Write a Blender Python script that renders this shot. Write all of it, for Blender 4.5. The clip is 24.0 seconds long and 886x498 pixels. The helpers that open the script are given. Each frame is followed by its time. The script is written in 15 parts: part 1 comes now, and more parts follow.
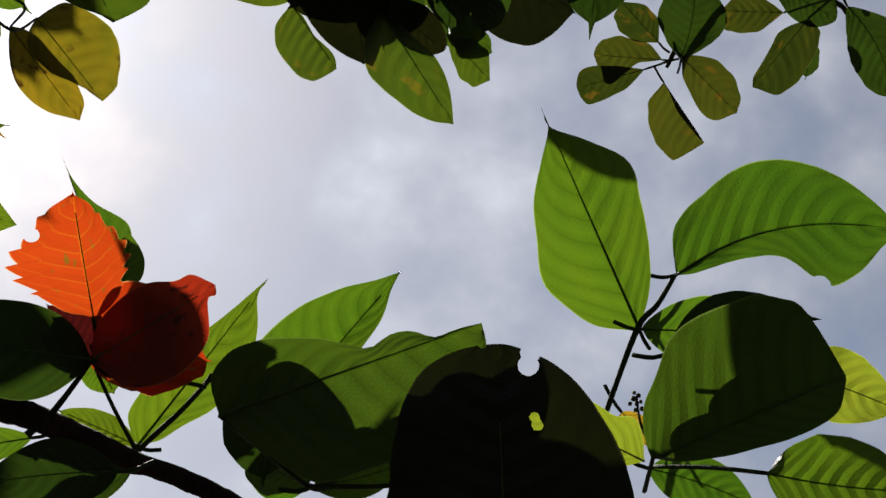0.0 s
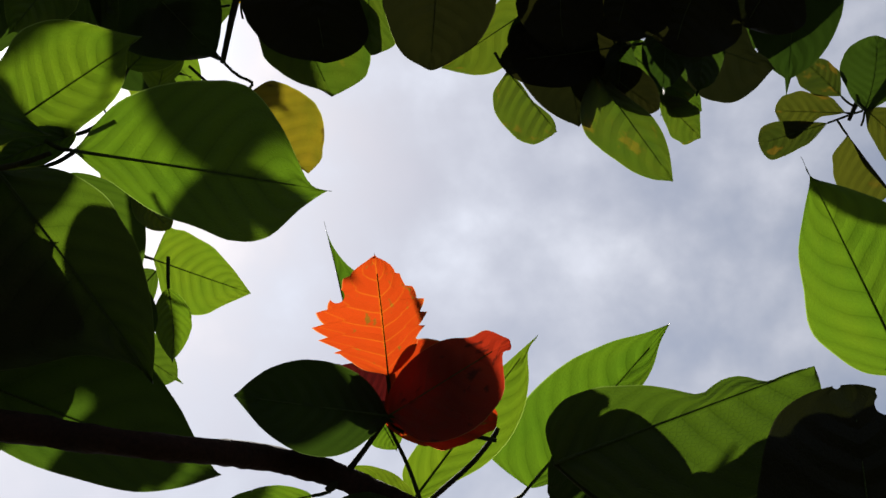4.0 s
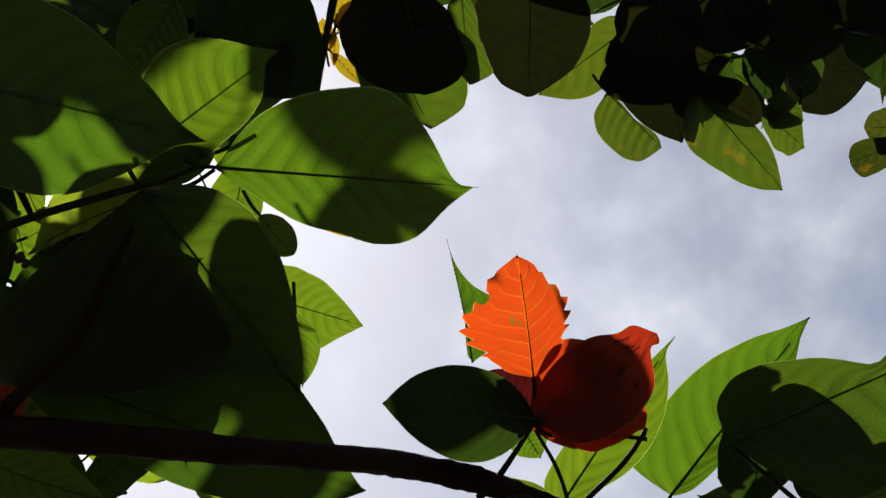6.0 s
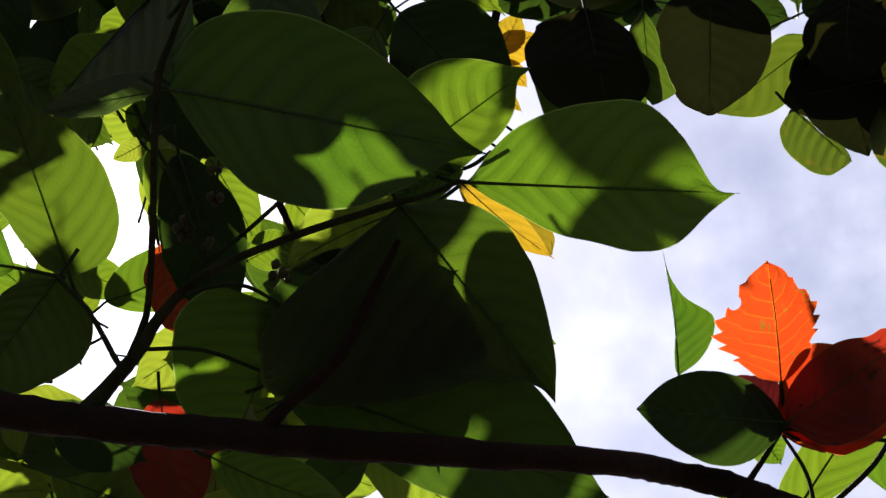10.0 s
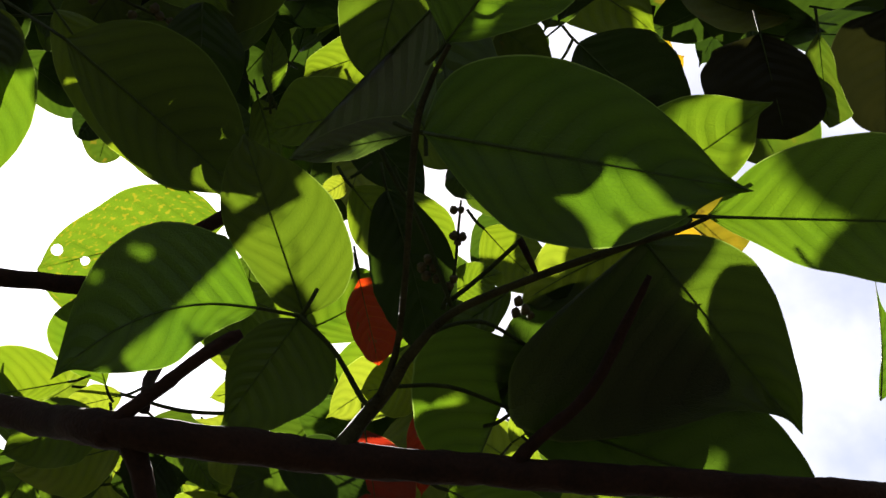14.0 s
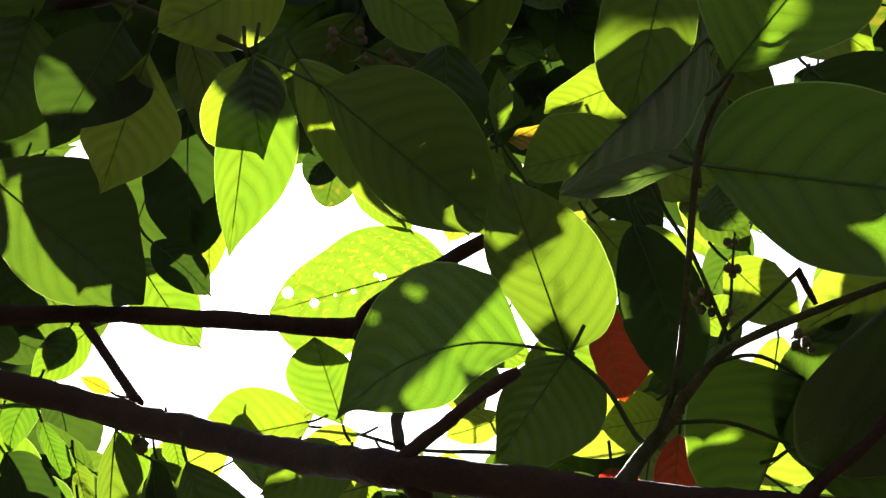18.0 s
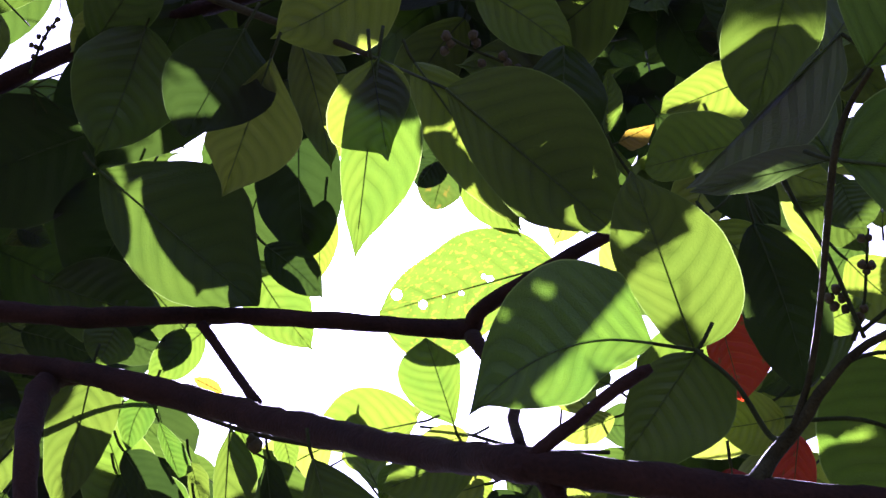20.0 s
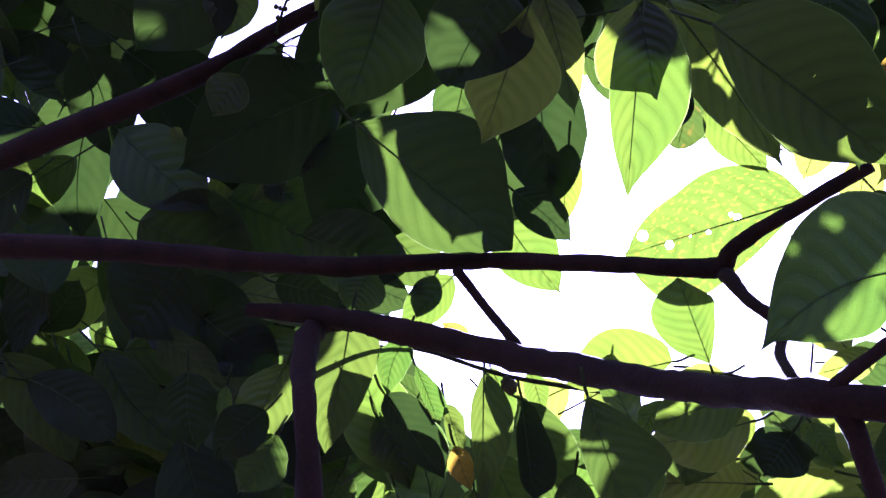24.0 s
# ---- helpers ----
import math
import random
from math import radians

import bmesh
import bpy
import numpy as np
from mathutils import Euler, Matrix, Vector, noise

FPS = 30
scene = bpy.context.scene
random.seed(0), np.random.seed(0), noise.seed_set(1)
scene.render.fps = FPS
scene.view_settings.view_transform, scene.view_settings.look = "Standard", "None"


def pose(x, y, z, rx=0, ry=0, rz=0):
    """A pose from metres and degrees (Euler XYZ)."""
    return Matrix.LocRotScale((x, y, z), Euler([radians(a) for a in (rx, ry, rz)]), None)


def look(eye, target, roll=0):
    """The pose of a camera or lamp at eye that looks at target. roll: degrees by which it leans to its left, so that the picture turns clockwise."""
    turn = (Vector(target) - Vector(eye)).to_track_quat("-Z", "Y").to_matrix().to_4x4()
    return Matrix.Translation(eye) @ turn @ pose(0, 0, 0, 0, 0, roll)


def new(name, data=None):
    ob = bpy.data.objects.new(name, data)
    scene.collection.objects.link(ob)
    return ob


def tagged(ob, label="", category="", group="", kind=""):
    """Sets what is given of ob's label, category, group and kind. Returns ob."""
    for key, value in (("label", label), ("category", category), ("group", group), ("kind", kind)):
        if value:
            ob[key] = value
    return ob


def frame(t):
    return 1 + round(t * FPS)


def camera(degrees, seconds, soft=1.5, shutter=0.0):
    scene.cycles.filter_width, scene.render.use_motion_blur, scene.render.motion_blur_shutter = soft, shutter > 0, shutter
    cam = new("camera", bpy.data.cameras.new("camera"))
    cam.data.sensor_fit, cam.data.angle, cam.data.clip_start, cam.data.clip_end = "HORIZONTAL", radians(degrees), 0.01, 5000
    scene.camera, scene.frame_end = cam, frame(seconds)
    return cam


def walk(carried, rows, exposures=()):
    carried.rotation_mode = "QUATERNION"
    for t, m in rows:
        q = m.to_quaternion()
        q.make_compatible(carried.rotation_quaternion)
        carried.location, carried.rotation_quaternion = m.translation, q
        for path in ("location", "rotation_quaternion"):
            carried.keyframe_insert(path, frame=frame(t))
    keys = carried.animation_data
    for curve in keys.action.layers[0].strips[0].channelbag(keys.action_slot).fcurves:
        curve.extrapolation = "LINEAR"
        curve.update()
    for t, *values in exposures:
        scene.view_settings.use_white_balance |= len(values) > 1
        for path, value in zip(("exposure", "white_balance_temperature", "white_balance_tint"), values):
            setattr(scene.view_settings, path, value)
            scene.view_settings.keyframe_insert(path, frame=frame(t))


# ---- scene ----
# ---- camera ----
cam = camera(39.95, 24.0)
ROWS = [
    (0.0, -0.0000, -0.0000, 1.5000, 127.998, -0.000, -0.000),
    (0.5, -0.0149, 0.0008, 1.4952, 128.673, -0.007, 0.561),
    (1.0, -0.0300, 0.0039, 1.4862, 129.436, -0.128, 1.304),
    (1.5, -0.0474, -0.0023, 1.4895, 129.577, -0.507, 1.880),
    (2.0, -0.0684, -0.0079, 1.4924, 129.901, -0.654, 2.359),
    (2.5, -0.0925, -0.0025, 1.4835, 130.760, -0.621, 2.920),
    (4.5, -0.1417, -0.0174, 1.4718, 131.629, -1.121, 5.113),
    (5.0, -0.1575, -0.0012, 1.4541, 133.223, -0.624, 6.187),
    (5.5, -0.1769, 0.0125, 1.4426, 134.271, -0.393, 7.058),
    (6.0, -0.1958, 0.0121, 1.4410, 134.677, -0.603, 7.919),
    (6.5, -0.2098, 0.0040, 1.4417, 134.638, -1.117, 8.395),
    (7.0, -0.2260, -0.0030, 1.4443, 134.684, -1.291, 9.046),
    (7.5, -0.2426, -0.0046, 1.4388, 135.437, -1.396, 9.504),
    (8.0, -0.2588, -0.0009, 1.4309, 136.006, -1.536, 10.123),
    (8.5, -0.2735, -0.0097, 1.4294, 136.057, -1.779, 10.320),
    (9.0, -0.2854, -0.0214, 1.4261, 135.871, -2.042, 10.690),
    (9.5, -0.2984, -0.0185, 1.4181, 135.938, -2.097, 10.945),
    (10.0, -0.3124, -0.0106, 1.4084, 136.391, -2.213, 11.106),
    (10.5, -0.3239, 0.0011, 1.4007, 136.887, -2.184, 11.436),
    (12.5, -0.3805, -0.0144, 1.3948, 137.455, -2.522, 12.427),
    (13.0, -0.4047, -0.0263, 1.3976, 136.464, -2.130, 12.846),
    (13.5, -0.4176, -0.0452, 1.4022, 136.972, -2.940, 13.299),
    (14.0, -0.4315, -0.0583, 1.4035, 136.878, -3.411, 13.808),
    (14.5, -0.4485, -0.0618, 1.3951, 137.230, -3.601, 14.255),
    (15.0, -0.4592, -0.0573, 1.3964, 136.969, -3.975, 15.041),
    (15.5, -0.4669, -0.0560, 1.3974, 137.044, -4.518, 16.017),
    (16.0, -0.4776, -0.0523, 1.4007, 137.154, -5.026, 16.692),
    (16.5, -0.4857, -0.0582, 1.4010, 137.468, -5.825, 17.340),
    (17.0, -0.5073, -0.0677, 1.3907, 137.869, -6.051, 17.490),
    (17.5, -0.5107, -0.0728, 1.3930, 137.670, -6.550, 18.657),
    (18.0, -0.5162, -0.0819, 1.3972, 138.043, -7.373, 19.540),
    (18.5, -0.5271, -0.0813, 1.3921, 138.318, -8.028, 20.240),
    (20.5, -0.5598, -0.0989, 1.3771, 137.957, -10.265, 22.495),
    (21.0, -0.5678, -0.0991, 1.3737, 137.850, -10.835, 22.988),
    (21.5, -0.5779, -0.0930, 1.3715, 137.324, -11.320, 23.413),
    (22.0, -0.5852, -0.0922, 1.3737, 136.877, -11.833, 24.179),
    (22.5, -0.5927, -0.1053, 1.3711, 136.547, -12.300, 25.398),
    (23.0, -0.5967, -0.1207, 1.3598, 135.693, -12.846, 26.727),
    (23.5, -0.6037, -0.1303, 1.3546, 134.656, -13.510, 28.266),
    (24.0, -0.6116, -0.1305, 1.3509, 134.100, -14.546, 29.394),
]
EXPOSURE = [
    (0.0, 1.46, 6500, 10), (2.5, 1.55, 6500, 10), (5.0, 1.66, 6500, 10), (8.0, 1.74, 6500, 10), (9.0, 1.90, 6300, 14), (10.0, 2.12, 6200, 18), (10.5, 1.76, 6400, 12), (12.5, 2.0, 6500, 10), (14.0, 2.52, 6700, 12),
    (16.0, 3.26, 6700, 12), (18.5, 3.58, 6500, 16), (20.5, 3.65, 4900, 62), (24.0, 3.65, 4800, 66),
]
walk(cam, [(t, pose(x, y, z, a, b, c)) for t, x, y, z, a, b, c in ROWS], EXPOSURE)

# ---- sky and sun ----
SUN = Vector((-0.4034, 0.5637, 0.7208)).normalized()
SUN_UP = math.asin(SUN.z)
SUN_ROUND = math.atan2(SUN.x, SUN.y)


def calc_world(n, l, value):
    """The broad veil of light in thin cloud: faint away from the sun, stronger towards it."""
    p = n.new("ShaderNodeMath")
    p.operation, p.inputs[1].default_value = "POWER", 3.0
    m = n.new("ShaderNodeMath")
    m.operation, m.inputs[1].default_value, m.inputs[2].default_value = "MULTIPLY_ADD", 3.4, 3.0
    l.new(value, p.inputs[0])
    l.new(p.outputs[0], m.inputs[0])
    return m.outputs[0]


def make_sky():
    world = bpy.data.worlds.new("sky")
    scene.world = world
    world.use_nodes = True
    n, l = world.node_tree.nodes, world.node_tree.links
    n.clear()
    out, back = n.new("ShaderNodeOutputWorld"), n.new("ShaderNodeBackground")
    sky = n.new("ShaderNodeTexSky")
    sky.sky_type, sky.sun_disc = "NISHITA", False
    sky.sun_elevation, sky.sun_rotation = SUN_UP, SUN_ROUND
    sky.air_density, sky.dust_density, sky.ozone_density = 1.0, 1.6, 1.0
    coord = n.new("ShaderNodeTexCoord")
    # thin high cloud, brighter towards the sun
    wide = n.new("ShaderNodeTexNoise")
    wide.inputs["Scale"].default_value, wide.inputs["Detail"].default_value = 3.2, 5.0
    wide.inputs["Roughness"].default_value = 0.55
    wide.inputs["Distortion"].default_value = 0.4
    fine = n.new("ShaderNodeTexNoise")
    fine.inputs["Scale"].default_value, fine.inputs["Detail"].default_value = 13.0, 6.0
    mix = n.new("ShaderNodeMath")
    mix.operation = "MULTIPLY_ADD"
    mix.inputs[1].default_value = 0.8
    cover = n.new("ShaderNodeMapRange")
    cover.inputs[1].default_value, cover.inputs[2].default_value = 0.70, 1.1
    cover.inputs[3].default_value, cover.inputs[4].default_value = 0.36, 1.0
    dot = n.new("ShaderNodeVectorMath")
    dot.operation = "DOT_PRODUCT"
    dot.inputs[1].default_value = SUN
    near = n.new("ShaderNodeMapRange")
    near.inputs[1].default_value, near.inputs[2].default_value = 0.0, 1.0
    near.inputs[3].default_value, near.inputs[4].default_value = 0.0, 1.0
    power = n.new("ShaderNodeMath")
    power.operation, power.inputs[1].default_value = "POWER", 130.0
    glow = n.new("ShaderNodeMath")
    glow.operation = "MULTIPLY_ADD"
    glow.inputs[1].default_value, glow.inputs[2].default_value = 10.0, 0.0
    cloud = n.new("ShaderNodeVectorMath")
    cloud.operation = "SCALE"
    cloud.inputs[0].default_value = (0.93, 0.97, 1.10)
    blend = n.new("ShaderNodeMix")
    blend.data_type = "RGBA"
    l.new(coord.outputs["Generated"], wide.inputs["Vector"])
    l.new(coord.outputs["Generated"], fine.inputs["Vector"])
    l.new(fine.outputs["Fac"], mix.inputs[0])
    l.new(wide.outputs["Fac"], mix.inputs[2])
    l.new(mix.outputs[0], cover.inputs[0])
    l.new(coord.outputs["Generated"], dot.inputs[0])
    l.new(dot.outputs["Value"], near.inputs[0])
    l.new(near.outputs[0], power.inputs[0])
    l.new(power.outputs[0], glow.inputs[0])
    soft = calc_world(n, l, near.outputs[0])
    l.new(soft, glow.inputs[2])
    puff = n.new("ShaderNodeMath")
    puff.operation, puff.inputs[1].default_value, puff.inputs[2].default_value = "MULTIPLY_ADD", 1.35, -0.2
    l.new(mix.outputs[0], puff.inputs[0])
    thick = n.new("ShaderNodeMath")
    thick.operation = "MULTIPLY"
    l.new(glow.outputs[0], thick.inputs[0])
    l.new(puff.outputs[0], thick.inputs[1])
    l.new(thick.outputs[0], cloud.inputs["Scale"])
    l.new(cover.outputs[0], blend.inputs[0])
    l.new(sky.outputs[0], blend.inputs[6])
    l.new(cloud.outputs[0], blend.inputs[7])
    l.new(blend.outputs[2], back.inputs["Color"])
    back.inputs["Strength"].default_value = 0.036
    l.new(back.outputs[0], out.inputs["Surface"])


make_sky()
sun = new("sun", bpy.data.lights.new("sun", "SUN"))
sun.data.energy, sun.data.angle, sun.data.color = 5.0, radians(1.0), (1.0, 0.95, 0.86)
sun.matrix_world = look(SUN * 20, (0, 0, 0))


# ---- materials ----
def tree_of(name):
    m = bpy.data.materials.new(name)
    m.use_nodes = True
    m.node_tree.nodes.clear()
    return m, m.node_tree.nodes, m.node_tree.links


def ramp(nodes, stops):
    r = nodes.new("ShaderNodeValToRGB")
    while len(r.color_ramp.elements) < len(stops):
        r.color_ramp.elements.new(0.5)
    for e, (p, c) in zip(r.color_ramp.elements, stops):
        e.position, e.color = p, (*c, 1)
    return r


def calc(nodes, links, op, a, b=None, c=None):
    m = nodes.new("ShaderNodeMath")
    m.operation = op
    for i, v in enumerate((a, b, c)):
        if v is None:
            continue
        if isinstance(v, (int, float)):
            m.inputs[i].default_value = v
        else:
            links.new(v, m.inputs[i])
    return m.outputs[0]


def leaf_material(name, through_a, through_b, face, vein, veins=9.0, spots=None, rough=0.42, rib=(0.28, 0.34, 0.2), edge=(0.10, 0.12, 0.04), gloss=0.35):
    """A leaf: what shines through it (two shades), its reflecting colour, and how much the veins darken it."""
    m, n, l = tree_of(name)
    out = n.new("ShaderNodeOutputMaterial")
    uv = n.new("ShaderNodeUVMap")
    sep = n.new("ShaderNodeSeparateXYZ")
    l.new(uv.outputs[0], sep.inputs[0])
    side = calc(n, l, "ABSOLUTE", calc(n, l, "MULTIPLY_ADD", sep.outputs[0], 2.0, -1.0))
    info = n.new("ShaderNodeObjectInfo")
    shift = n.new("ShaderNodeVectorMath")
    shift.operation = "ADD"
    off = n.new("ShaderNodeCombineXYZ")
    l.new(calc(n, l, "MULTIPLY", info.outputs["Random"], 37.0), off.inputs[2])
    l.new(uv.outputs[0], shift.inputs[0])
    l.new(off.outputs[0], shift.inputs[1])
    wob = n.new("ShaderNodeTexNoise")
    wob.inputs["Scale"].default_value, wob.inputs["Detail"].default_value = 5.0, 1.0
    l.new(shift.outputs[0], wob.inputs["Vector"])
    # side veins run from the midrib outwards and forwards, curving near the edge
    lean = calc(n, l, "MULTIPLY_ADD", calc(n, l, "POWER", side, 3.0), 0.12, calc(n, l, "MULTIPLY", side, 0.17))
    run = calc(n, l, "SUBTRACT", sep.outputs[1], lean)
    run = calc(n, l, "MULTIPLY_ADD", wob.outputs["Fac"], 0.028, run)
    saw = calc(n, l, "ABSOLUTE", calc(n, l, "SUBTRACT", calc(n, l, "FRACT", calc(n, l, "MULTIPLY", run, veins)), 0.5))
    line = n.new("ShaderNodeMapRange")
    line.interpolation_type = "SMOOTHSTEP"
    line.inputs[1].default_value, line.inputs[2].default_value = 0.0, 0.085
    line.inputs[3].default_value, line.inputs[4].default_value = 1.0, 0.0
    l.new(saw, line.inputs[0])
    mid = n.new("ShaderNodeMapRange")
    mid.interpolation_type = "SMOOTHSTEP"
    mid.inputs[1].default_value, mid.inputs[2].default_value = 0.0, 0.045
    mid.inputs[3].default_value, mid.inputs[4].default_value = 1.0, 0.0
    l.new(side, mid.inputs[0])
    fade = calc(n, l, "MULTIPLY", line.outputs[0], calc(n, l, "SUBTRACT", 0.72, calc(n, l, "MULTIPLY", side, 0.42)))
    veined = calc(n, l, "MAXIMUM", fade, mid.outputs[0])
    # fine net of small veins
    net = n.new("ShaderNodeTexVoronoi")
    net.feature = "DISTANCE_TO_EDGE"
    net.inputs["Scale"].default_value = 46.0
    l.new(shift.outputs[0], net.inputs["Vector"])
    cell = n.new("ShaderNodeMapRange")
    cell.inputs[1].default_value, cell.inputs[2].default_value = 0.0, 0.12
    cell.inputs[3].default_value, cell.inputs[4].default_value = 0.07, 0.0
    l.new(net.outputs["Distance"], cell.inputs[0])
    # the blade is thicker beside each vein and thins out between them
    thick = n.new("ShaderNodeMapRange")
    thick.interpolation_type = "SMOOTHSTEP"
    thick.inputs[1].default_value, thick.inputs[2].default_value = 0.03, 0.42
    thick.inputs[3].default_value, thick.inputs[4].default_value = 0.34 if rib[0] < 1 else 0.0, 0.0
    l.new(saw, thick.inputs[0])
    broad = calc(n, l, "MULTIPLY", thick.outputs[0], calc(n, l, "MULTIPLY", vein, calc(n, l, "SUBTRACT", 1.0, calc(n, l, "MULTIPLY", side, 0.45))))
    dark = calc(n, l, "MAXIMUM", calc(n, l, "MULTIPLY", veined, vein), calc(n, l, "ADD", cell.outputs[0], broad))
    # broad mottling
    mot = n.new("ShaderNodeTexNoise")
    mot.inputs["Scale"].default_value, mot.inputs["Detail"].default_value = 3.0, 4.0
    l.new(shift.outputs[0], mot.inputs["Vector"])
    tone = calc(n, l, "ADD", calc(n, l, "MULTIPLY", info.outputs["Random"], 0.55), calc(n, l, "MULTIPLY", mot.outputs["Fac"], 0.6))
    shade = ramp(n, [(0.25, through_a), (0.9, through_b)])
    l.new(tone, shade.inputs[0])
    col = shade.outputs[0]
    if spots:
        grain = n.new("ShaderNodeTexNoise")
        grain.inputs["Scale"].default_value, grain.inputs["Detail"].default_value = spots[1], 3.0
        l.new(shift.outputs[0], grain.inputs["Vector"])
        pick = n.new("ShaderNodeMapRange")
        pick.inputs[1].default_value, pick.inputs[2].default_value = spots[2], spots[2] + 0.06
        l.new(grain.outputs["Fac"], pick.inputs[0])
        add = n.new("ShaderNodeMix")
        add.data_type = "RGBA"
        add.inputs[7].default_value = (*spots[0], 1)
        l.new(pick.outputs[0], add.inputs[0])
        l.new(col, add.inputs[6])
        col = add.outputs[2]
    scaled = n.new("ShaderNodeMix")
    scaled.data_type, scaled.blend_type = "RGBA", "MULTIPLY"
    scaled.inputs[7].default_value = (*rib, 1)
    l.new(dark, scaled.inputs[0])
    l.new(col, scaled.inputs[6])
    # thin rim light along the blade's edge, added to its colour
    rim = n.new("ShaderNodeMapRange")
    rim.inputs[1].default_value, rim.inputs[2].default_value = 0.978, 0.996
    l.new(side, rim.inputs[0])
    rim_light = n.new("ShaderNodeMix")
    rim_light.data_type, rim_light.blend_type = "RGBA", "ADD"
    rim_light.inputs[7].default_value = (*edge, 1)
    l.new(rim.outputs[0], rim_light.inputs[0])
    l.new(scaled.outputs[2], rim_light.inputs[6])
    thin = n.new("ShaderNodeBsdfTranslucent")
    l.new(rim_light.outputs[2], thin.inputs["Color"])
    top = n.new("ShaderNodeBsdfPrincipled")
    top.inputs["Base Color"].default_value = (*face, 1)
    top.inputs["Roughness"].default_value = rough
    top.inputs["Specular IOR Level"].default_value = gloss
    bump = n.new("ShaderNodeBump")
    bump.inputs["Strength"].default_value, bump.inputs["Distance"].default_value = 0.6, 0.003
    puff = calc(n, l, "MULTIPLY", calc(n, l, "MULTIPLY", saw, 2.0), calc(n, l, "SUBTRACT", 1.0, side))
    l.new(calc(n, l, "SUBTRACT", puff, calc(n, l, "MULTIPLY", cell.outputs[0], 1.5)), bump.inputs["Height"])
    l.new(bump.outputs[0], top.inputs["Normal"])
    l.new(bump.outputs[0], thin.inputs["Normal"])
    both = n.new("ShaderNodeMixShader")
    both.inputs[0].default_value = 0.62
    l.new(top.outputs[0], both.inputs[1])
    l.new(thin.outputs[0], both.inputs[2])
    l.new(both.outputs[0], out.inputs["Surface"])
    return m


def bark_material(name, a, b, scale, rough=0.85, gloss=0.12):
    m, n, l = tree_of(name)
    out, p = n.new("ShaderNodeOutputMaterial"), n.new("ShaderNodeBsdfPrincipled")
    geo = n.new("ShaderNodeNewGeometry")
    big, small = n.new("ShaderNodeTexNoise"), n.new("ShaderNodeTexNoise")
    big.inputs["Scale"].default_value, big.inputs["Detail"].default_value = scale, 6.0
    small.inputs["Scale"].default_value, small.inputs["Detail"].default_value = scale * 9, 4.0
    l.new(geo.outputs["Position"], big.inputs["Vector"])
    l.new(geo.outputs["Position"], small.inputs["Vector"])
    sum_ = calc(n, l, "MULTIPLY_ADD", small.outputs["Fac"], 0.5, calc(n, l, "MULTIPLY", big.outputs["Fac"], 0.6))
    r = ramp(n, [(0.35, a), (0.75, b)])
    l.new(sum_, r.inputs[0])
    l.new(r.outputs[0], p.inputs["Base Color"])
    p.inputs["Roughness"].default_value = rough
    p.inputs["Specular IOR Level"].default_value = gloss
    bump = n.new("ShaderNodeBump")
    bump.inputs["Strength"].default_value, bump.inputs["Distance"].default_value = 0.7, 0.004
    l.new(sum_, bump.inputs["Height"])
    l.new(bump.outputs[0], p.inputs["Normal"])
    l.new(p.outputs[0], out.inputs["Surface"])
    return m


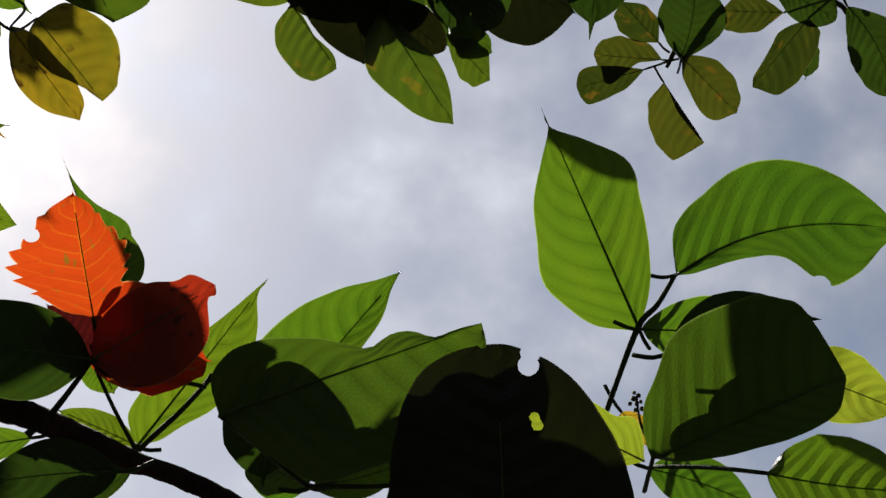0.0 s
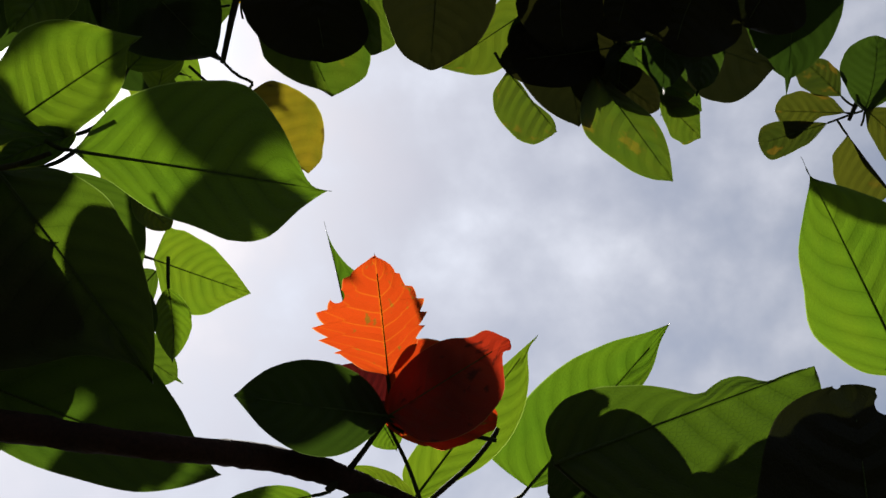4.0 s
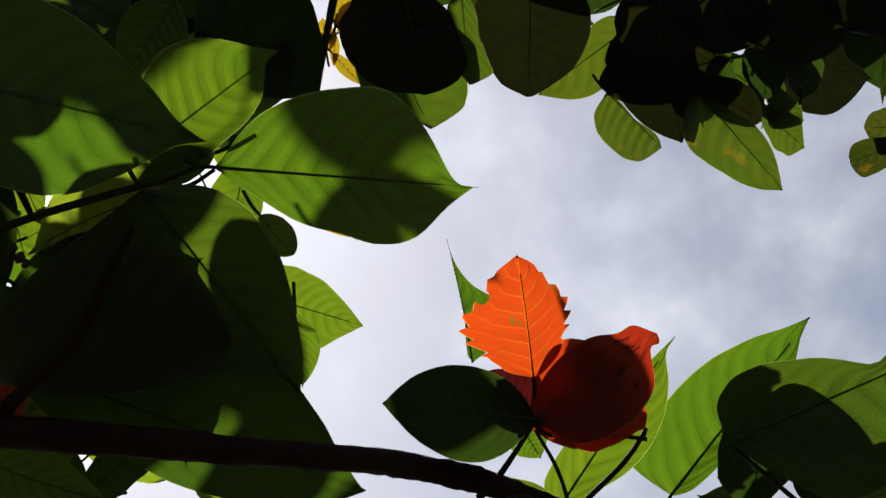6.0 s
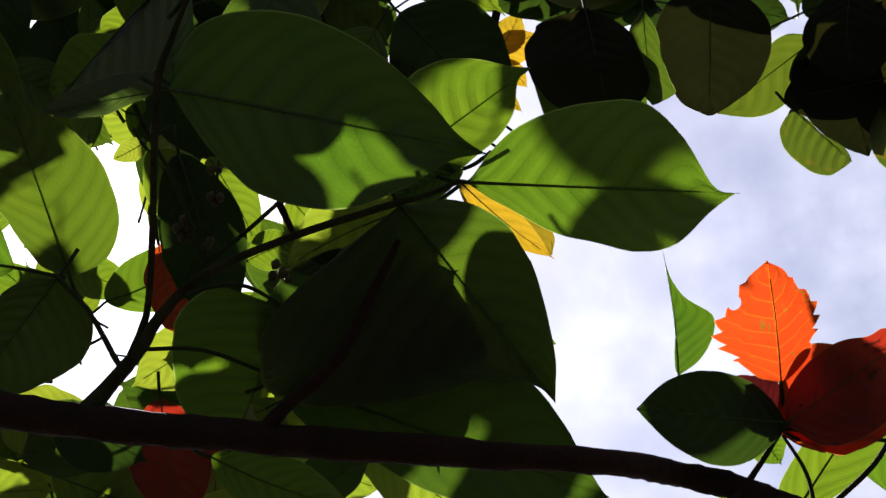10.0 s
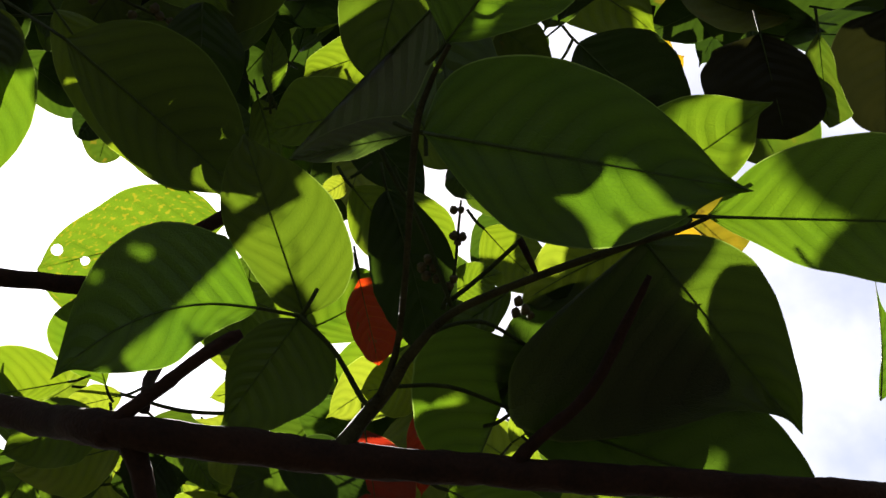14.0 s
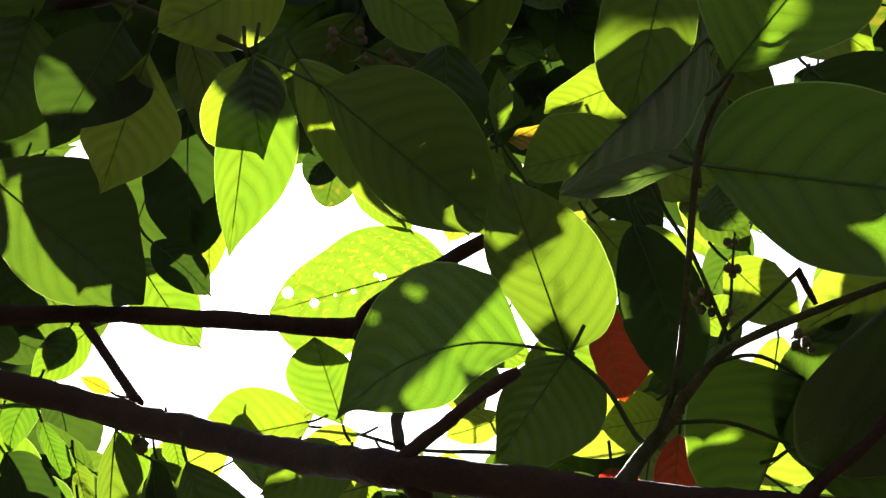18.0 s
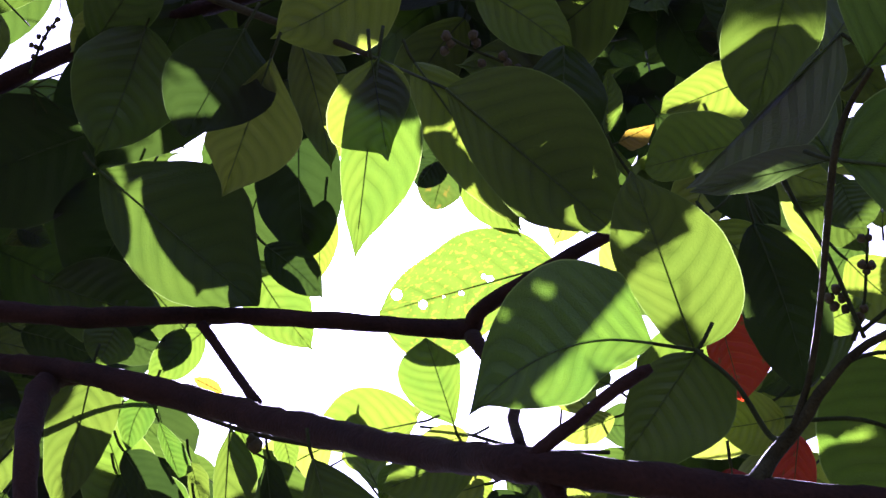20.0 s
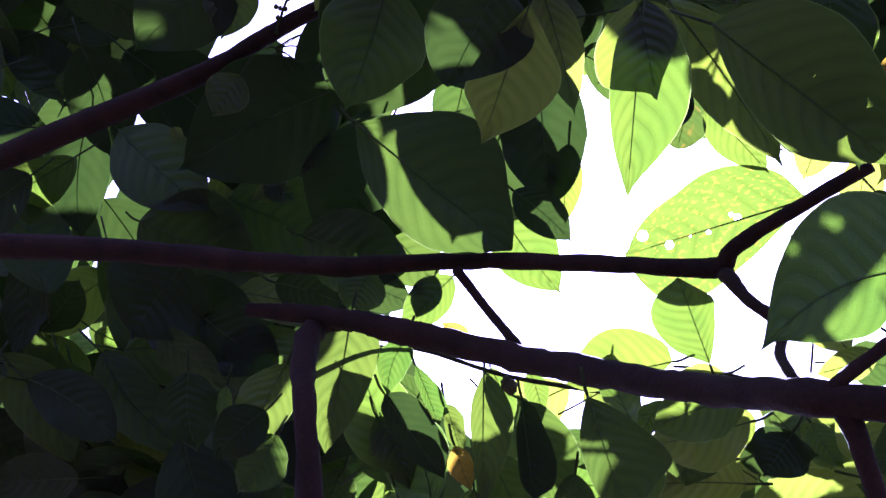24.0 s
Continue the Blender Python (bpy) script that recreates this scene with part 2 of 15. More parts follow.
LEAF = {
    "green": leaf_material("green leaf", (0.0436, 0.0871, 0.0033), (0.0911, 0.128, 0.00436), (0.00858, 0.0198, 0.00462), 0.80),
    "fresh": leaf_material("fresh green leaf", (0.029, 0.07, 0.00284), (0.062, 0.108, 0.0037), (0.00792, 0.0185, 0.00462), 0.85),
    "lime": leaf_material("young green leaf", (0.098, 0.143, 0.0062), (0.146, 0.172, 0.0105), (0.0172, 0.033, 0.0064), 0.65),
    # mild shade tone: green leaf darkened in colour for leaves out of the sun
    "shade": leaf_material("green leaf toned for light shade", (0.0284, 0.0541, 0.00277), (0.0502, 0.0792, 0.00343), (0.00792, 0.0165, 0.00436), 0.80, edge=(0.05, 0.065, 0.02)),
    "glossy": leaf_material("glossy grey green leaf", (0.0172, 0.0356, 0.00396), (0.0304, 0.0515, 0.0066), (0.0198, 0.0264, 0.0172), 0.6, rough=0.30, gloss=0.6),
    # green leaf as it looks in half shadow, with that shade in the colour
    "deep": leaf_material("green leaf toned deep for shade", (0.0185, 0.0396, 0.00251), (0.0343, 0.0594, 0.00304), (0.00627, 0.0139, 0.00396), 0.75, edge=(0.04, 0.05, 0.015), gloss=0.28),
    # darker copy of the green leaf, the crown's shade put into its colour
    "dark": leaf_material("green leaf toned dark for shade", (0.008, 0.0175, 0.0017), (0.0155, 0.03, 0.0023), (0.0055, 0.0115, 0.0034), 0.45, edge=(0.018, 0.024, 0.008), gloss=0.2),
    # heaviest shade tone: leaves in full shadow, their darkness put into the colour
    "shade_black": leaf_material("near-black leaf with shade in its colour", (0.0022, 0.003, 0.0007), (0.006, 0.0062, 0.001), (0.006, 0.0075, 0.0034), 0.3, edge=(0.008, 0.009, 0.003), gloss=0.18),
    "leathery": leaf_material("leathery olive leaf", (0.0119, 0.0198, 0.00198), (0.033, 0.0363, 0.00277), (0.00792, 0.0125, 0.00363), 0.4, 7.0, ((0.0561, 0.0383, 0.0033), 2.6, 0.60), edge=(0.03, 0.035, 0.01), gloss=0.25),
    "olive": leaf_material("olive leaf", (0.0211, 0.0462, 0.00264), (0.0488, 0.0647, 0.0033), (0.00792, 0.0139, 0.00409), 0.45, 7.0, ((0.0693, 0.0627, 0.00396), 5.0, 0.63)),
    "yellow": leaf_material("yellow leaf", (0.166, 0.119, 0.00475), (0.246, 0.15, 0.00554), (0.0429, 0.0343, 0.00858), 0.6, 7.0),
    "turning": leaf_material("leaf turning yellow and brown", (0.0363, 0.0528, 0.00264), (0.158, 0.099, 0.00462), (0.0198, 0.0185, 0.00495), 0.5, 7.0, ((0.0297, 0.0145, 0.00264), 3.4, 0.60)),
    "mottled": leaf_material("green leaf with yellow specks", (0.0475, 0.0878, 0.0037), (0.0845, 0.124, 0.00515), (0.0108, 0.0215, 0.00515), 0.6, 9.0, ((0.115, 0.115, 0.00594), 27.0, 0.56)),
    "orange": leaf_material("orange red leaf", (0.231, 0.0158, 0.00224), (0.284, 0.029, 0.00297), (0.0386, 0.00686, 0.00429), 0.8, 8.0, ((0.132, 0.0561, 0.00528), 9.0, 0.64), rib=(1.25, 3.2, 1.6)),
    "red": leaf_material("dark red leaf", (0.125, 0.00759, 0.00277), (0.178, 0.0125, 0.00363), (0.0238, 0.00561, 0.00429), 0.35, 8.0, ((0.0495, 0.00528, 0.00264), 7.0, 0.62), rib=(1.15, 1.9, 1.3)),
    "maroon": leaf_material("maroon leaf", (0.0297, 0.00231, 0.00211), (0.0495, 0.00363, 0.00277), (0.0129, 0.00429, 0.00429), 0.3, 8.0),
}
BARK = bark_material("dark bark", (0.0028, 0.0015, 0.0011), (0.0150, 0.0070, 0.0044), 34.0, 0.95)
TWIG = bark_material("green brown twig", (0.006, 0.0068, 0.0036), (0.024, 0.025, 0.011), 60.0, 0.85, 0.04)
STALK = bark_material("green stalk", (0.005, 0.0085, 0.0024), (0.018, 0.026, 0.007), 70.0, 0.75, 0.06)
RIB = bark_material("leaf midrib", (0.009, 0.019, 0.004), (0.020, 0.036, 0.007), 70.0, 0.55)
BUD = bark_material("brown green bud", (0.010, 0.011, 0.004), (0.04, 0.034, 0.012), 80.0, 0.75)
SOIL = bark_material("leaf litter soil", (0.022, 0.018, 0.012), (0.06, 0.05, 0.03), 3.0)


# ---- builders ----
def mesh_object(name, verts, faces, material, parent=None, uvs=None, label=""):
    me = bpy.data.meshes.new(name)
    me.from_pydata(verts, [], faces)
    me.materials.append(material)
    me.polygons.foreach_set("use_smooth", [True] * len(me.polygons))
    if uvs is not None:
        layer = me.uv_layers.new(name="UVMap")
        for loop in me.loops:
            layer.data[loop.index].uv = uvs[loop.vertex_index]
    ob = new(name, me)
    ob.parent = parent
    if label:
        ob["label"] = label
    return ob


def smooth_line(points, steps):
    """Points on a smooth line through the points, with the last column (a radius) carried along."""
    p = [np.array(q, float) for q in points]
    p = [2 * p[0] - p[1], *p, 2 * p[-1] - p[-2]]
    out = []
    for i in range(1, len(p) - 2):
        for k in range(steps):
            t = k / steps
            a, b, c, d = p[i - 1], p[i], p[i + 1], p[i + 2]
            out.append(0.5 * (2 * b + (c - a) * t + (2 * a - 5 * b + 4 * c - d) * t * t + (3 * b - a - 3 * c + d) * t ** 3))
    out.append(p[-2])
    return np.array(out)


def tube(name, points, material, parent=None, steps=6, sides=7, knots=0.0, label=""):
    """A round stem through points (x, y, z, radius); knots makes its surface uneven."""
    line = smooth_line(points, steps)
    pos, rad = line[:, :3], np.maximum(line[:, 3], 0.0004)
    along = np.gradient(pos, axis=0)
    along /= np.linalg.norm(along, axis=1)[:, None] + 1e-12
    up = np.array((0.3, 0.2, 0.93))
    verts, faces = [], []
    for i in range(len(pos)):
        a = np.cross(along[i], up)
        a /= np.linalg.norm(a) + 1e-9
        b = np.cross(along[i], a)
        for k in range(sides):
            w = 2 * math.pi * k / sides
            r = rad[i]
            if knots:
                q = Vector(pos[i] * 30) + Vector((math.cos(w), math.sin(w), 0)) * 0.8
                r *= 1 + knots * noise.noise(q) + knots * 0.6 * noise.noise(q * 2.7) + knots * 0.9 * max(noise.noise(q * 5.1), 0.0)
            verts.append(tuple(pos[i] + r * (math.cos(w) * a + math.sin(w) * b)))
    for i in range(len(pos) - 1):
        for k in range(sides):
            j = (k + 1) % sides
            faces.append((i * sides + k, i * sides + j, (i + 1) * sides + j, (i + 1) * sides + k))
    faces.append(tuple(range(sides - 1, -1, -1)))
    faces.append(tuple(range((len(pos) - 1) * sides, len(pos) * sides)))
    return mesh_object(name, verts, faces, material, parent, label=label)


# along a blade: where it is widest, how full it is (small: fuller), where the drip tip begins
SHAPE = {
    "ovate": (0.45, 0.75, 0.95),
    "drip": (0.47, 0.70, 0.90),
    "full": (0.52, 0.52, 0.90),
    "round": (0.50, 0.58, 1.0),
    "wide": (0.38, 0.62, 0.96),
    "egg": (0.58, 0.62, 1.0),
    "lance": (0.42, 0.95, 0.96),
    "ragged": (0.40, 0.70, 1.0),
}


def half_width(shape, v, peak=None):
    top, full, end = SHAPE[shape]
    top = peak or top
    s = min(max(v / end, 0.0), 1.0)
    h = max(math.sin(math.pi * s ** (math.log(0.5) / math.log(top))), 0.0) ** full
    if end < 1 and v > end - 0.07:
        h = max(h, 0.10 * (1 - v) / (1.04 - end))
    return h


COUNT = [0]


def side_width(outline, v, right):
    """Half the width of one side of a blade, from a run of widths in hundredths of its length, closer together towards both ends."""
    row = (0, *outline[1 if right else 0], 0)
    end = len(row) - 1
    k = math.acos(1 - 2 * min(max(v, 0.0), 1.0)) / math.pi * end
    i = min(int(k), end - 1)
    f = k - i
    a, b, c, d = row[max(i - 1, 0)], row[i], row[i + 1], row[min(i + 2, end)]
    if i == 0:
        a = -c
    if i == end - 1:
        d = -b
    return 0.005 * (2 * b + (c - a) * f + (2 * a - 5 * b + 4 * c - d) * f * f + (3 * b - a - 3 * c + d) * f ** 3)


def leaf(thing, base, tip, width, face, tone="green", shape="ovate", bow=0.0, curl=0.0, peak=None, skew=0.0, fold=0.06, wave=0.9, holes=(), stalk=None, label="", name="leaf", outline=None):
    """A blade from base to tip; face is the way its underside looks. bow bends it sideways and curl out of its plane,
    in parts of its length; peak is where it is widest, skew makes its right half the wider one; outline gives both halves their own run of widths; holes are (across, along, radius) in the blade's own measure; stalk is a line of points to its twig."""
    COUNT[0] += 1
    seed = COUNT[0] * 1.37
    base, tip, face = Vector(base), Vector(tip), Vector(face)
    axis = tip - base
    long = axis.length
    axis /= long
    side = axis.cross(face).normalized()
    normal = side.cross(axis)
    cols, rows = (44, 84) if holes else (16, 44) if outline else (12, 26)
    if outline:
        wave *= 0.35
    else:
        bow += 0.035 * math.sin(seed * 7.1)
    curl += 0.035 * math.sin(seed * 3.3)
    verts, uvs = [], []
    for i in range(rows + 1):
        v = i / rows
        v = 0.5 - 0.5 * math.cos(math.pi * v) if shape != "ragged" else v
        arch = 4 * v * (1 - v)
        spine = base + axis * (long * v) + side * (bow * long * arch) - normal * (curl * long * arch)
        h = half_width(shape, v, peak) * width / 2
        for j in range(cols + 1):
            u = 2 * j / cols - 1
            edge = 1 + wave * (0.07 * noise.noise(Vector((v * 5, u * 0.7, seed))) + 0.03 * noise.noise(Vector((v * 17, u * 0.7, seed + 4))))
            if shape == "ragged" and v > 0.3:
                edge *= 1 + 0.10 * (2 * ((v * 9 + (0.3 if u > 0 else 0)) % 1) - 1) * abs(u)
            ripple = width * u * u * (0.05 * wave * math.sin(v * 11 + seed + (1.1 if u > 0 else 0)) + 0.02 * wave * math.sin(v * 29 + seed * 2 + 2 * u))
            if outline:
                h = side_width(outline, v, u > 0) * long
            lift = -fold * abs(u) * h * 2 + ripple + 0.03 * width * noise.noise(Vector((v * 3, u * 1.5, seed + 9)))
            q = spine + side * (u * h * edge * (1 + (skew if u > 0 else -skew))) - normal * lift
            if shape == "ragged" and i == rows:
                q += axis * (0.05 * long * noise.noise(Vector((u * 4, 0, seed))))
            verts.append(q)
            uvs.append((j / cols, v))
    faces = []
    for i in range(rows):
        for j in range(cols):
            a = i * (cols + 1) + j
            faces.append((a, a + 1, a + cols + 2, a + cols + 1))
    w = width / long
    for hu, hv, r in holes:
        gone, rim = [], set()
        for f in faces:
            if outline:
                cu = sum((uvs[k][0] * 2 - 1) * side_width(outline, uvs[k][1], uvs[k][0] > 0.5) for k in f) / 2 / w
            else:
                cu = sum((uvs[k][0] * 2 - 1) * half_width(shape, uvs[k][1], peak) for k in f) / 4
            cv = sum(uvs[k][1] for k in f) / 4
            if ((cu - hu) * w / 2) ** 2 + (cv - hv) ** 2 < r * r:
                gone.append(f)
                rim.update(f)
        centre = base + axis * (long * hv) + side * (bow * long * 4 * hv * (1 - hv) + hu * width / 2)
        left = set(gone)
        faces = [f for f in faces if f not in left]
        for k in rim:
            d = verts[k] - centre
            flat = d - normal * d.dot(normal)
            if flat.length > 1e-6:
                verts[k] = verts[k] + flat.normalized() * (r * long - flat.length) * 0.9
    blade = mesh_object(name, [tuple(q) for q in verts], faces, LEAF[tone], thing, uvs, label)
    rib = []
    for v in (0.0, 0.22, 0.44, 0.66, 0.86):
        arch = 4 * v * (1 - v)
        p = base + axis * (long * v) + side * (bow * long * arch) - normal * (curl * long * arch - 0.0007)
        rib.append((*p, (0.0011 - 0.0011 * v) * min(1.3, long / 0.15)))
    tube("midrib", rib, RIB, blade, 3, 5)
    if stalk and (Vector(stalk[-1]) - base).length < 0.03:
        stalk = [base - axis * 0.010, base - axis * 0.022 + Vector((0, 0, 0.005))]
    if stalk:
        tube("stalk", [(*base, 0.0014), *[(*p, 0.0016) for p in stalk]], STALK, blade, 4, 5)
    return blade


def sprig(name, label, category="branch", group=""):
    return tagged(new(name), label, category, group)


def bud(thing, place, size):
    """A small knobbly flower bud."""
    b = bmesh.new()
    bmesh.ops.create_icosphere(b, subdivisions=2, radius=size)
    for v in b.verts:
        v.co *= 1 + 0.35 * noise.noise(v.co * (1.6 / size) + Vector(place) * 40)
        v.co.z *= 1.2
        v.co += Vector(place)
    me = bpy.data.meshes.new("flower_bud")
    b.to_mesh(me)
    b.free()
    me.materials.append(BUD)
    me.polygons.foreach_set("use_smooth", [True] * len(me.polygons))
    ob = new("flower_bud", me)
    ob.parent = thing
    return ob


# ---- ground ----
def make_ground():
    size, cells = 60.0, 24
    verts, faces = [], []
    for i in range(cells + 1):
        for j in range(cells + 1):
            x, y = (i / cells - 0.5) * size, (j / cells - 0.5) * size
            verts.append((x, y, 0.08 * noise.noise(Vector((x * 0.4, y * 0.4, 0)))))
    for i in range(cells):
        for j in range(cells):
            a = i * (cells + 1) + j
            faces.append((a, a + cells + 1, a + cells + 2, a + 1))
    tagged(mesh_object("ground", verts, faces, SOIL), "brown soil with fallen leaf litter", "ground", kind="structure")


make_ground()
TRUNK_TOP = (-1.3297, 0.6274, 1.8633)

red_sprig = sprig("red_leaf_sprig", "sprig of orange and dark red leaves beside a dark green one", "branch")
tube("twig", [(-0.2313, 0.6759, 1.9344, 0.0017), (-0.2454, 0.6896, 1.9211, 0.0019), (-0.2611, 0.7024, 1.9072, 0.0024), (-0.2732, 0.7052, 1.8960, 0.0027)], TWIG, red_sprig, 6, 9, 0.10)
leaf(red_sprig, (-0.2298, 0.6596, 1.9576), (-0.2320, 0.5799, 1.9973), 0.0709, (0.26, -0.44, -0.86), "orange", "ragged", holes=((-0.79, 0.755, 0.055),), outline=((4.7, 17.2, 27.2, 38.9, 48.3, 45, 30.7, 21.1, 6), (5.9, 13.9, 21.2, 26.5, 31.3, 28.1, 17.7, 11.4, 2)), fold=0.08, stalk=[(-0.2309, 0.6624, 1.9411), (-0.2313, 0.6759, 1.9344)], label="orange red leaf with a torn toothed edge")
leaf(red_sprig, (-0.2302, 0.6755, 1.9356), (-0.1461, 0.6294, 1.9618), 0.0617, (-0.14, -0.67, -0.72), "red", "ovate", outline=((4.2, 12.8, 19.5, 23.7, 25, 22.8, 16.1, 14.5, 4.6), (7.5, 23.9, 32.7, 36.3, 37, 33.7, 25.9, 5.6, 5.4)), fold=0.05, stalk=[(-0.2313, 0.6759, 1.9344)], label="dark red leaf with a torn tip")
leaf(red_sprig, (-0.2304, 0.6749, 1.9352), (-0.3282, 0.6387, 1.9300), 0.0627, (0.32, -0.78, -0.53), "dark", "ovate", outline=((5.2, 14.7, 24.5, 30.7, 30.9, 26.4, 18.6, 8.7, 2.2), (3.6, 14, 23.1, 28.2, 29.2, 26.9, 20.7, 11, 2.8)), stalk=[(-0.2313, 0.6759, 1.9344)], label="green leaf toned dark for shade turning red at the edge")
leaf(red_sprig, (-0.2358, 0.6868, 1.9438), (-0.2678, 0.6729, 1.9775), 0.0435, (0.04, -0.93, -0.35), "maroon", "ovate", stalk=[(-0.2313, 0.6759, 1.9344)])
leaf(red_sprig, (-0.2343, 0.6848, 1.9392), (-0.1599, 0.7123, 1.9578), 0.0443, (0.41, -0.77, -0.49), "orange", "ovate", stalk=[(-0.1576, 0.6959, 1.9272)])

lower_sprig = sprig("green_leaf_sprig", "sprig of bright green leaves behind the red leaves", "branch")
tube("twig", [(-0.1569, 0.7043, 1.9428, 0.0014), (-0.1607, 0.7074, 1.9370, 0.0018), (-0.1765, 0.7150, 1.9203, 0.0018), (-0.2099, 0.7501, 1.9098, 0.0020), (-0.2328, 0.7850, 1.9021, 0.0025)], TWIG, lower_sprig, 6, 9, 0.15)
tube("twig", [(-0.2328, 0.6905, 1.9394, 0.0012), (-0.2195, 0.7081, 1.9167, 0.0014), (-0.2137, 0.7485, 1.9112, 0.0016)], STALK, lower_sprig, 6, 9, 0.05)
leaf(lower_sprig, (-0.2262, 0.8016, 1.9413), (-0.1266, 0.7071, 2.0250), 0.0522, (-0.04, -0.69, -0.73), "green", "drip", outline=((5.3, 12.3, 13.9, 13.9, 11.9, 7.3, 4, 1.9, 0.5), (1.9, 7, 10.7, 16.6, 18.6, 16.3, 9.7, 1.1, 0.3)), stalk=[(-0.2335, 0.8058, 1.9356), (-0.2373, 0.8162, 1.9353)])
leaf(lower_sprig, (-0.1378, 0.8237, 1.9651), (-0.0303, 0.7014, 2.0274), 0.0605, (-0.28, -0.63, -0.73), "fresh", "ovate", outline=((21.1, 23.6, 22.3, 25.6, 24.4, 20.3, 13.4, 5.4, 1.2), (2.6, 6, 7.8, 9.1, 9.1, 8.6, 7, 2.2, 0.4)), fold=0.20, stalk=[(-0.1452, 0.8334, 1.9554), (-0.1440, 0.8494, 1.9593)])
leaf(lower_sprig, (-0.2936, 0.8498, 2.1338), (-0.2961, 0.6999, 2.1403), 0.0339, (0.36, -0.51, -0.78), "fresh", "drip", outline=((0.6, 2.5, 2, 0.4, 0, 0, 0, 0, 0), (2.8, 10.8, 16.4, 20.1, 19.8, 7.7, 2.1, 0.3, 0.1)), fold=0.20)
leaf(lower_sprig, (-0.2460, 0.7237, 1.9691), (-0.2317, 0.7406, 1.9484), 0.0310, (0.21, -0.82, -0.53), "green", "ovate", stalk=[(-0.2462, 0.7226, 1.9700), (-0.2485, 0.7218, 1.9720)])
leaf(lower_sprig, (-0.2208, 0.7742, 1.9270), (-0.2836, 0.7774, 1.9579), 0.0248, (-0.21, -0.92, -0.33), "green", "ovate", stalk=[(-0.2179, 0.7735, 1.9242), (-0.2108, 0.7737, 1.9241)])
leaf(lower_sprig, (-0.2999, 0.7840, 1.9380), (-0.3815, 0.7686, 1.9104), 0.0270, (0.31, -0.83, -0.46), "green", "drip", stalk=[(-0.2946, 0.7835, 1.9408), (-0.2886, 0.7920, 1.9421)])
leaf(lower_sprig, (-0.2153, 0.7566, 1.8958), (-0.2950, 0.7382, 1.8888), 0.0467, (0.24, -0.86, -0.46), "dark", "ovate", stalk=[(-0.2111, 0.7591, 1.8949), (-0.2086, 0.7616, 1.8951)])
leaf(lower_sprig, (-0.2075, 0.6998, 1.8666), (-0.2899, 0.6804, 1.8468), 0.0446, (0.30, -0.85, -0.44), "dark", "ovate", stalk=[(-0.2022, 0.7011, 1.8661), (-0.2000, 0.7045, 1.8724)])

broad_sprig = sprig("broad_leaf_sprig", "sprig of broad shaded green leaves with wavy edges", "branch")
tube("twig", [(-0.0761, 0.6237, 1.8172, 0.0015), (-0.0412, 0.6023, 1.8063, 0.0014), (-0.0071, 0.5804, 1.7939, 0.0015), (0.0581, 0.5430, 1.7471, 0.0017)], STALK, broad_sprig, 6, 9, 0.10)
leaf(broad_sprig, (-0.1210, 0.5748, 1.8350), (0.0205, 0.5356, 1.8685), 0.0851, (-0.08, -0.81, -0.58), "deep", "full", outline=((10.6, 15.1, 18, 20.4, 20.9, 20.3, 17.7, 15, 10.2, 4.9, 6.8, 5.7, 0.9, 0.8, 0.7, 0.3, 0.1), (1.3, 5, 11.2, 17.8, 25.6, 32.9, 35.6, 35.5, 35.4, 35.4, 35, 31.6, 28.2, 23.9, 18.5, 13.5, 7.8)), stalk=[(-0.0761, 0.6237, 1.8172)])
leaf(broad_sprig, (0.0305, 0.5589, 1.7192), (0.0264, 0.4991, 1.8309), 0.1188, (-0.06, -0.88, -0.47), "shade_black", "round", holes=((0.28, 0.713, 0.019), (0.3, 0.685, 0.024), (0.25, 0.911, 0.041), (0.27, 0.958, 0.039), (-0.12, 1.001, 0.017),), outline=((13.1, 36.5, 43.1, 44.5, 42.2, 39.8, 35.8, 28.8, 16), (17.7, 37.3, 44.8, 49.2, 46.8, 41.2, 32.9, 22.4, 9.5)), stalk=[(0.0573, 0.5552, 1.7187)])
leaf(broad_sprig, (-0.0838, 0.6717, 1.8438), (-0.1306, 0.7065, 1.8885), 0.0329, (-0.59, -0.81, 0.02), "fresh", "ovate", stalk=[(-0.0807, 0.6688, 1.8417), (-0.0777, 0.6720, 1.8371)])
leaf(broad_sprig, (-0.0787, 0.6731, 1.8423), (-0.0153, 0.6684, 1.8597), 0.0246, (0.06, -0.88, -0.46), "fresh", "ovate", stalk=[(-0.0814, 0.6737, 1.8407), (-0.0856, 0.6733, 1.8421)])

right_sprig = sprig("three_leaf_sprig", "sprig of three bright green veined leaves on a slender stalk", "branch")
tube("twig", [(0.1714, 0.7206, 2.0386, 0.0017), (0.1583, 0.7356, 2.0222, 0.0021), (0.1447, 0.7465, 2.0105, 0.0025), (0.1257, 0.7753, 1.9711, 0.0021), (0.1106, 0.7986, 1.9345, 0.0025), (0.1015, 0.8182, 1.8988, 0.0030)], STALK, right_sprig, 6, 9, 0.05)
leaf(right_sprig, (0.1450, 0.7473, 2.0095), (0.0706, 0.6325, 2.1259), 0.0911, (-0.06, -0.69, -0.72), "green", "full", outline=((5.9, 16.1, 22.9, 27.8, 23.8, 18.5, 8.8, 0.8, 0.2), (2.2, 7.9, 13.7, 18.1, 21.4, 22.9, 11.9, 0.2, 0)), fold=0.12, stalk=[(0.1455, 0.7473, 2.0090)])
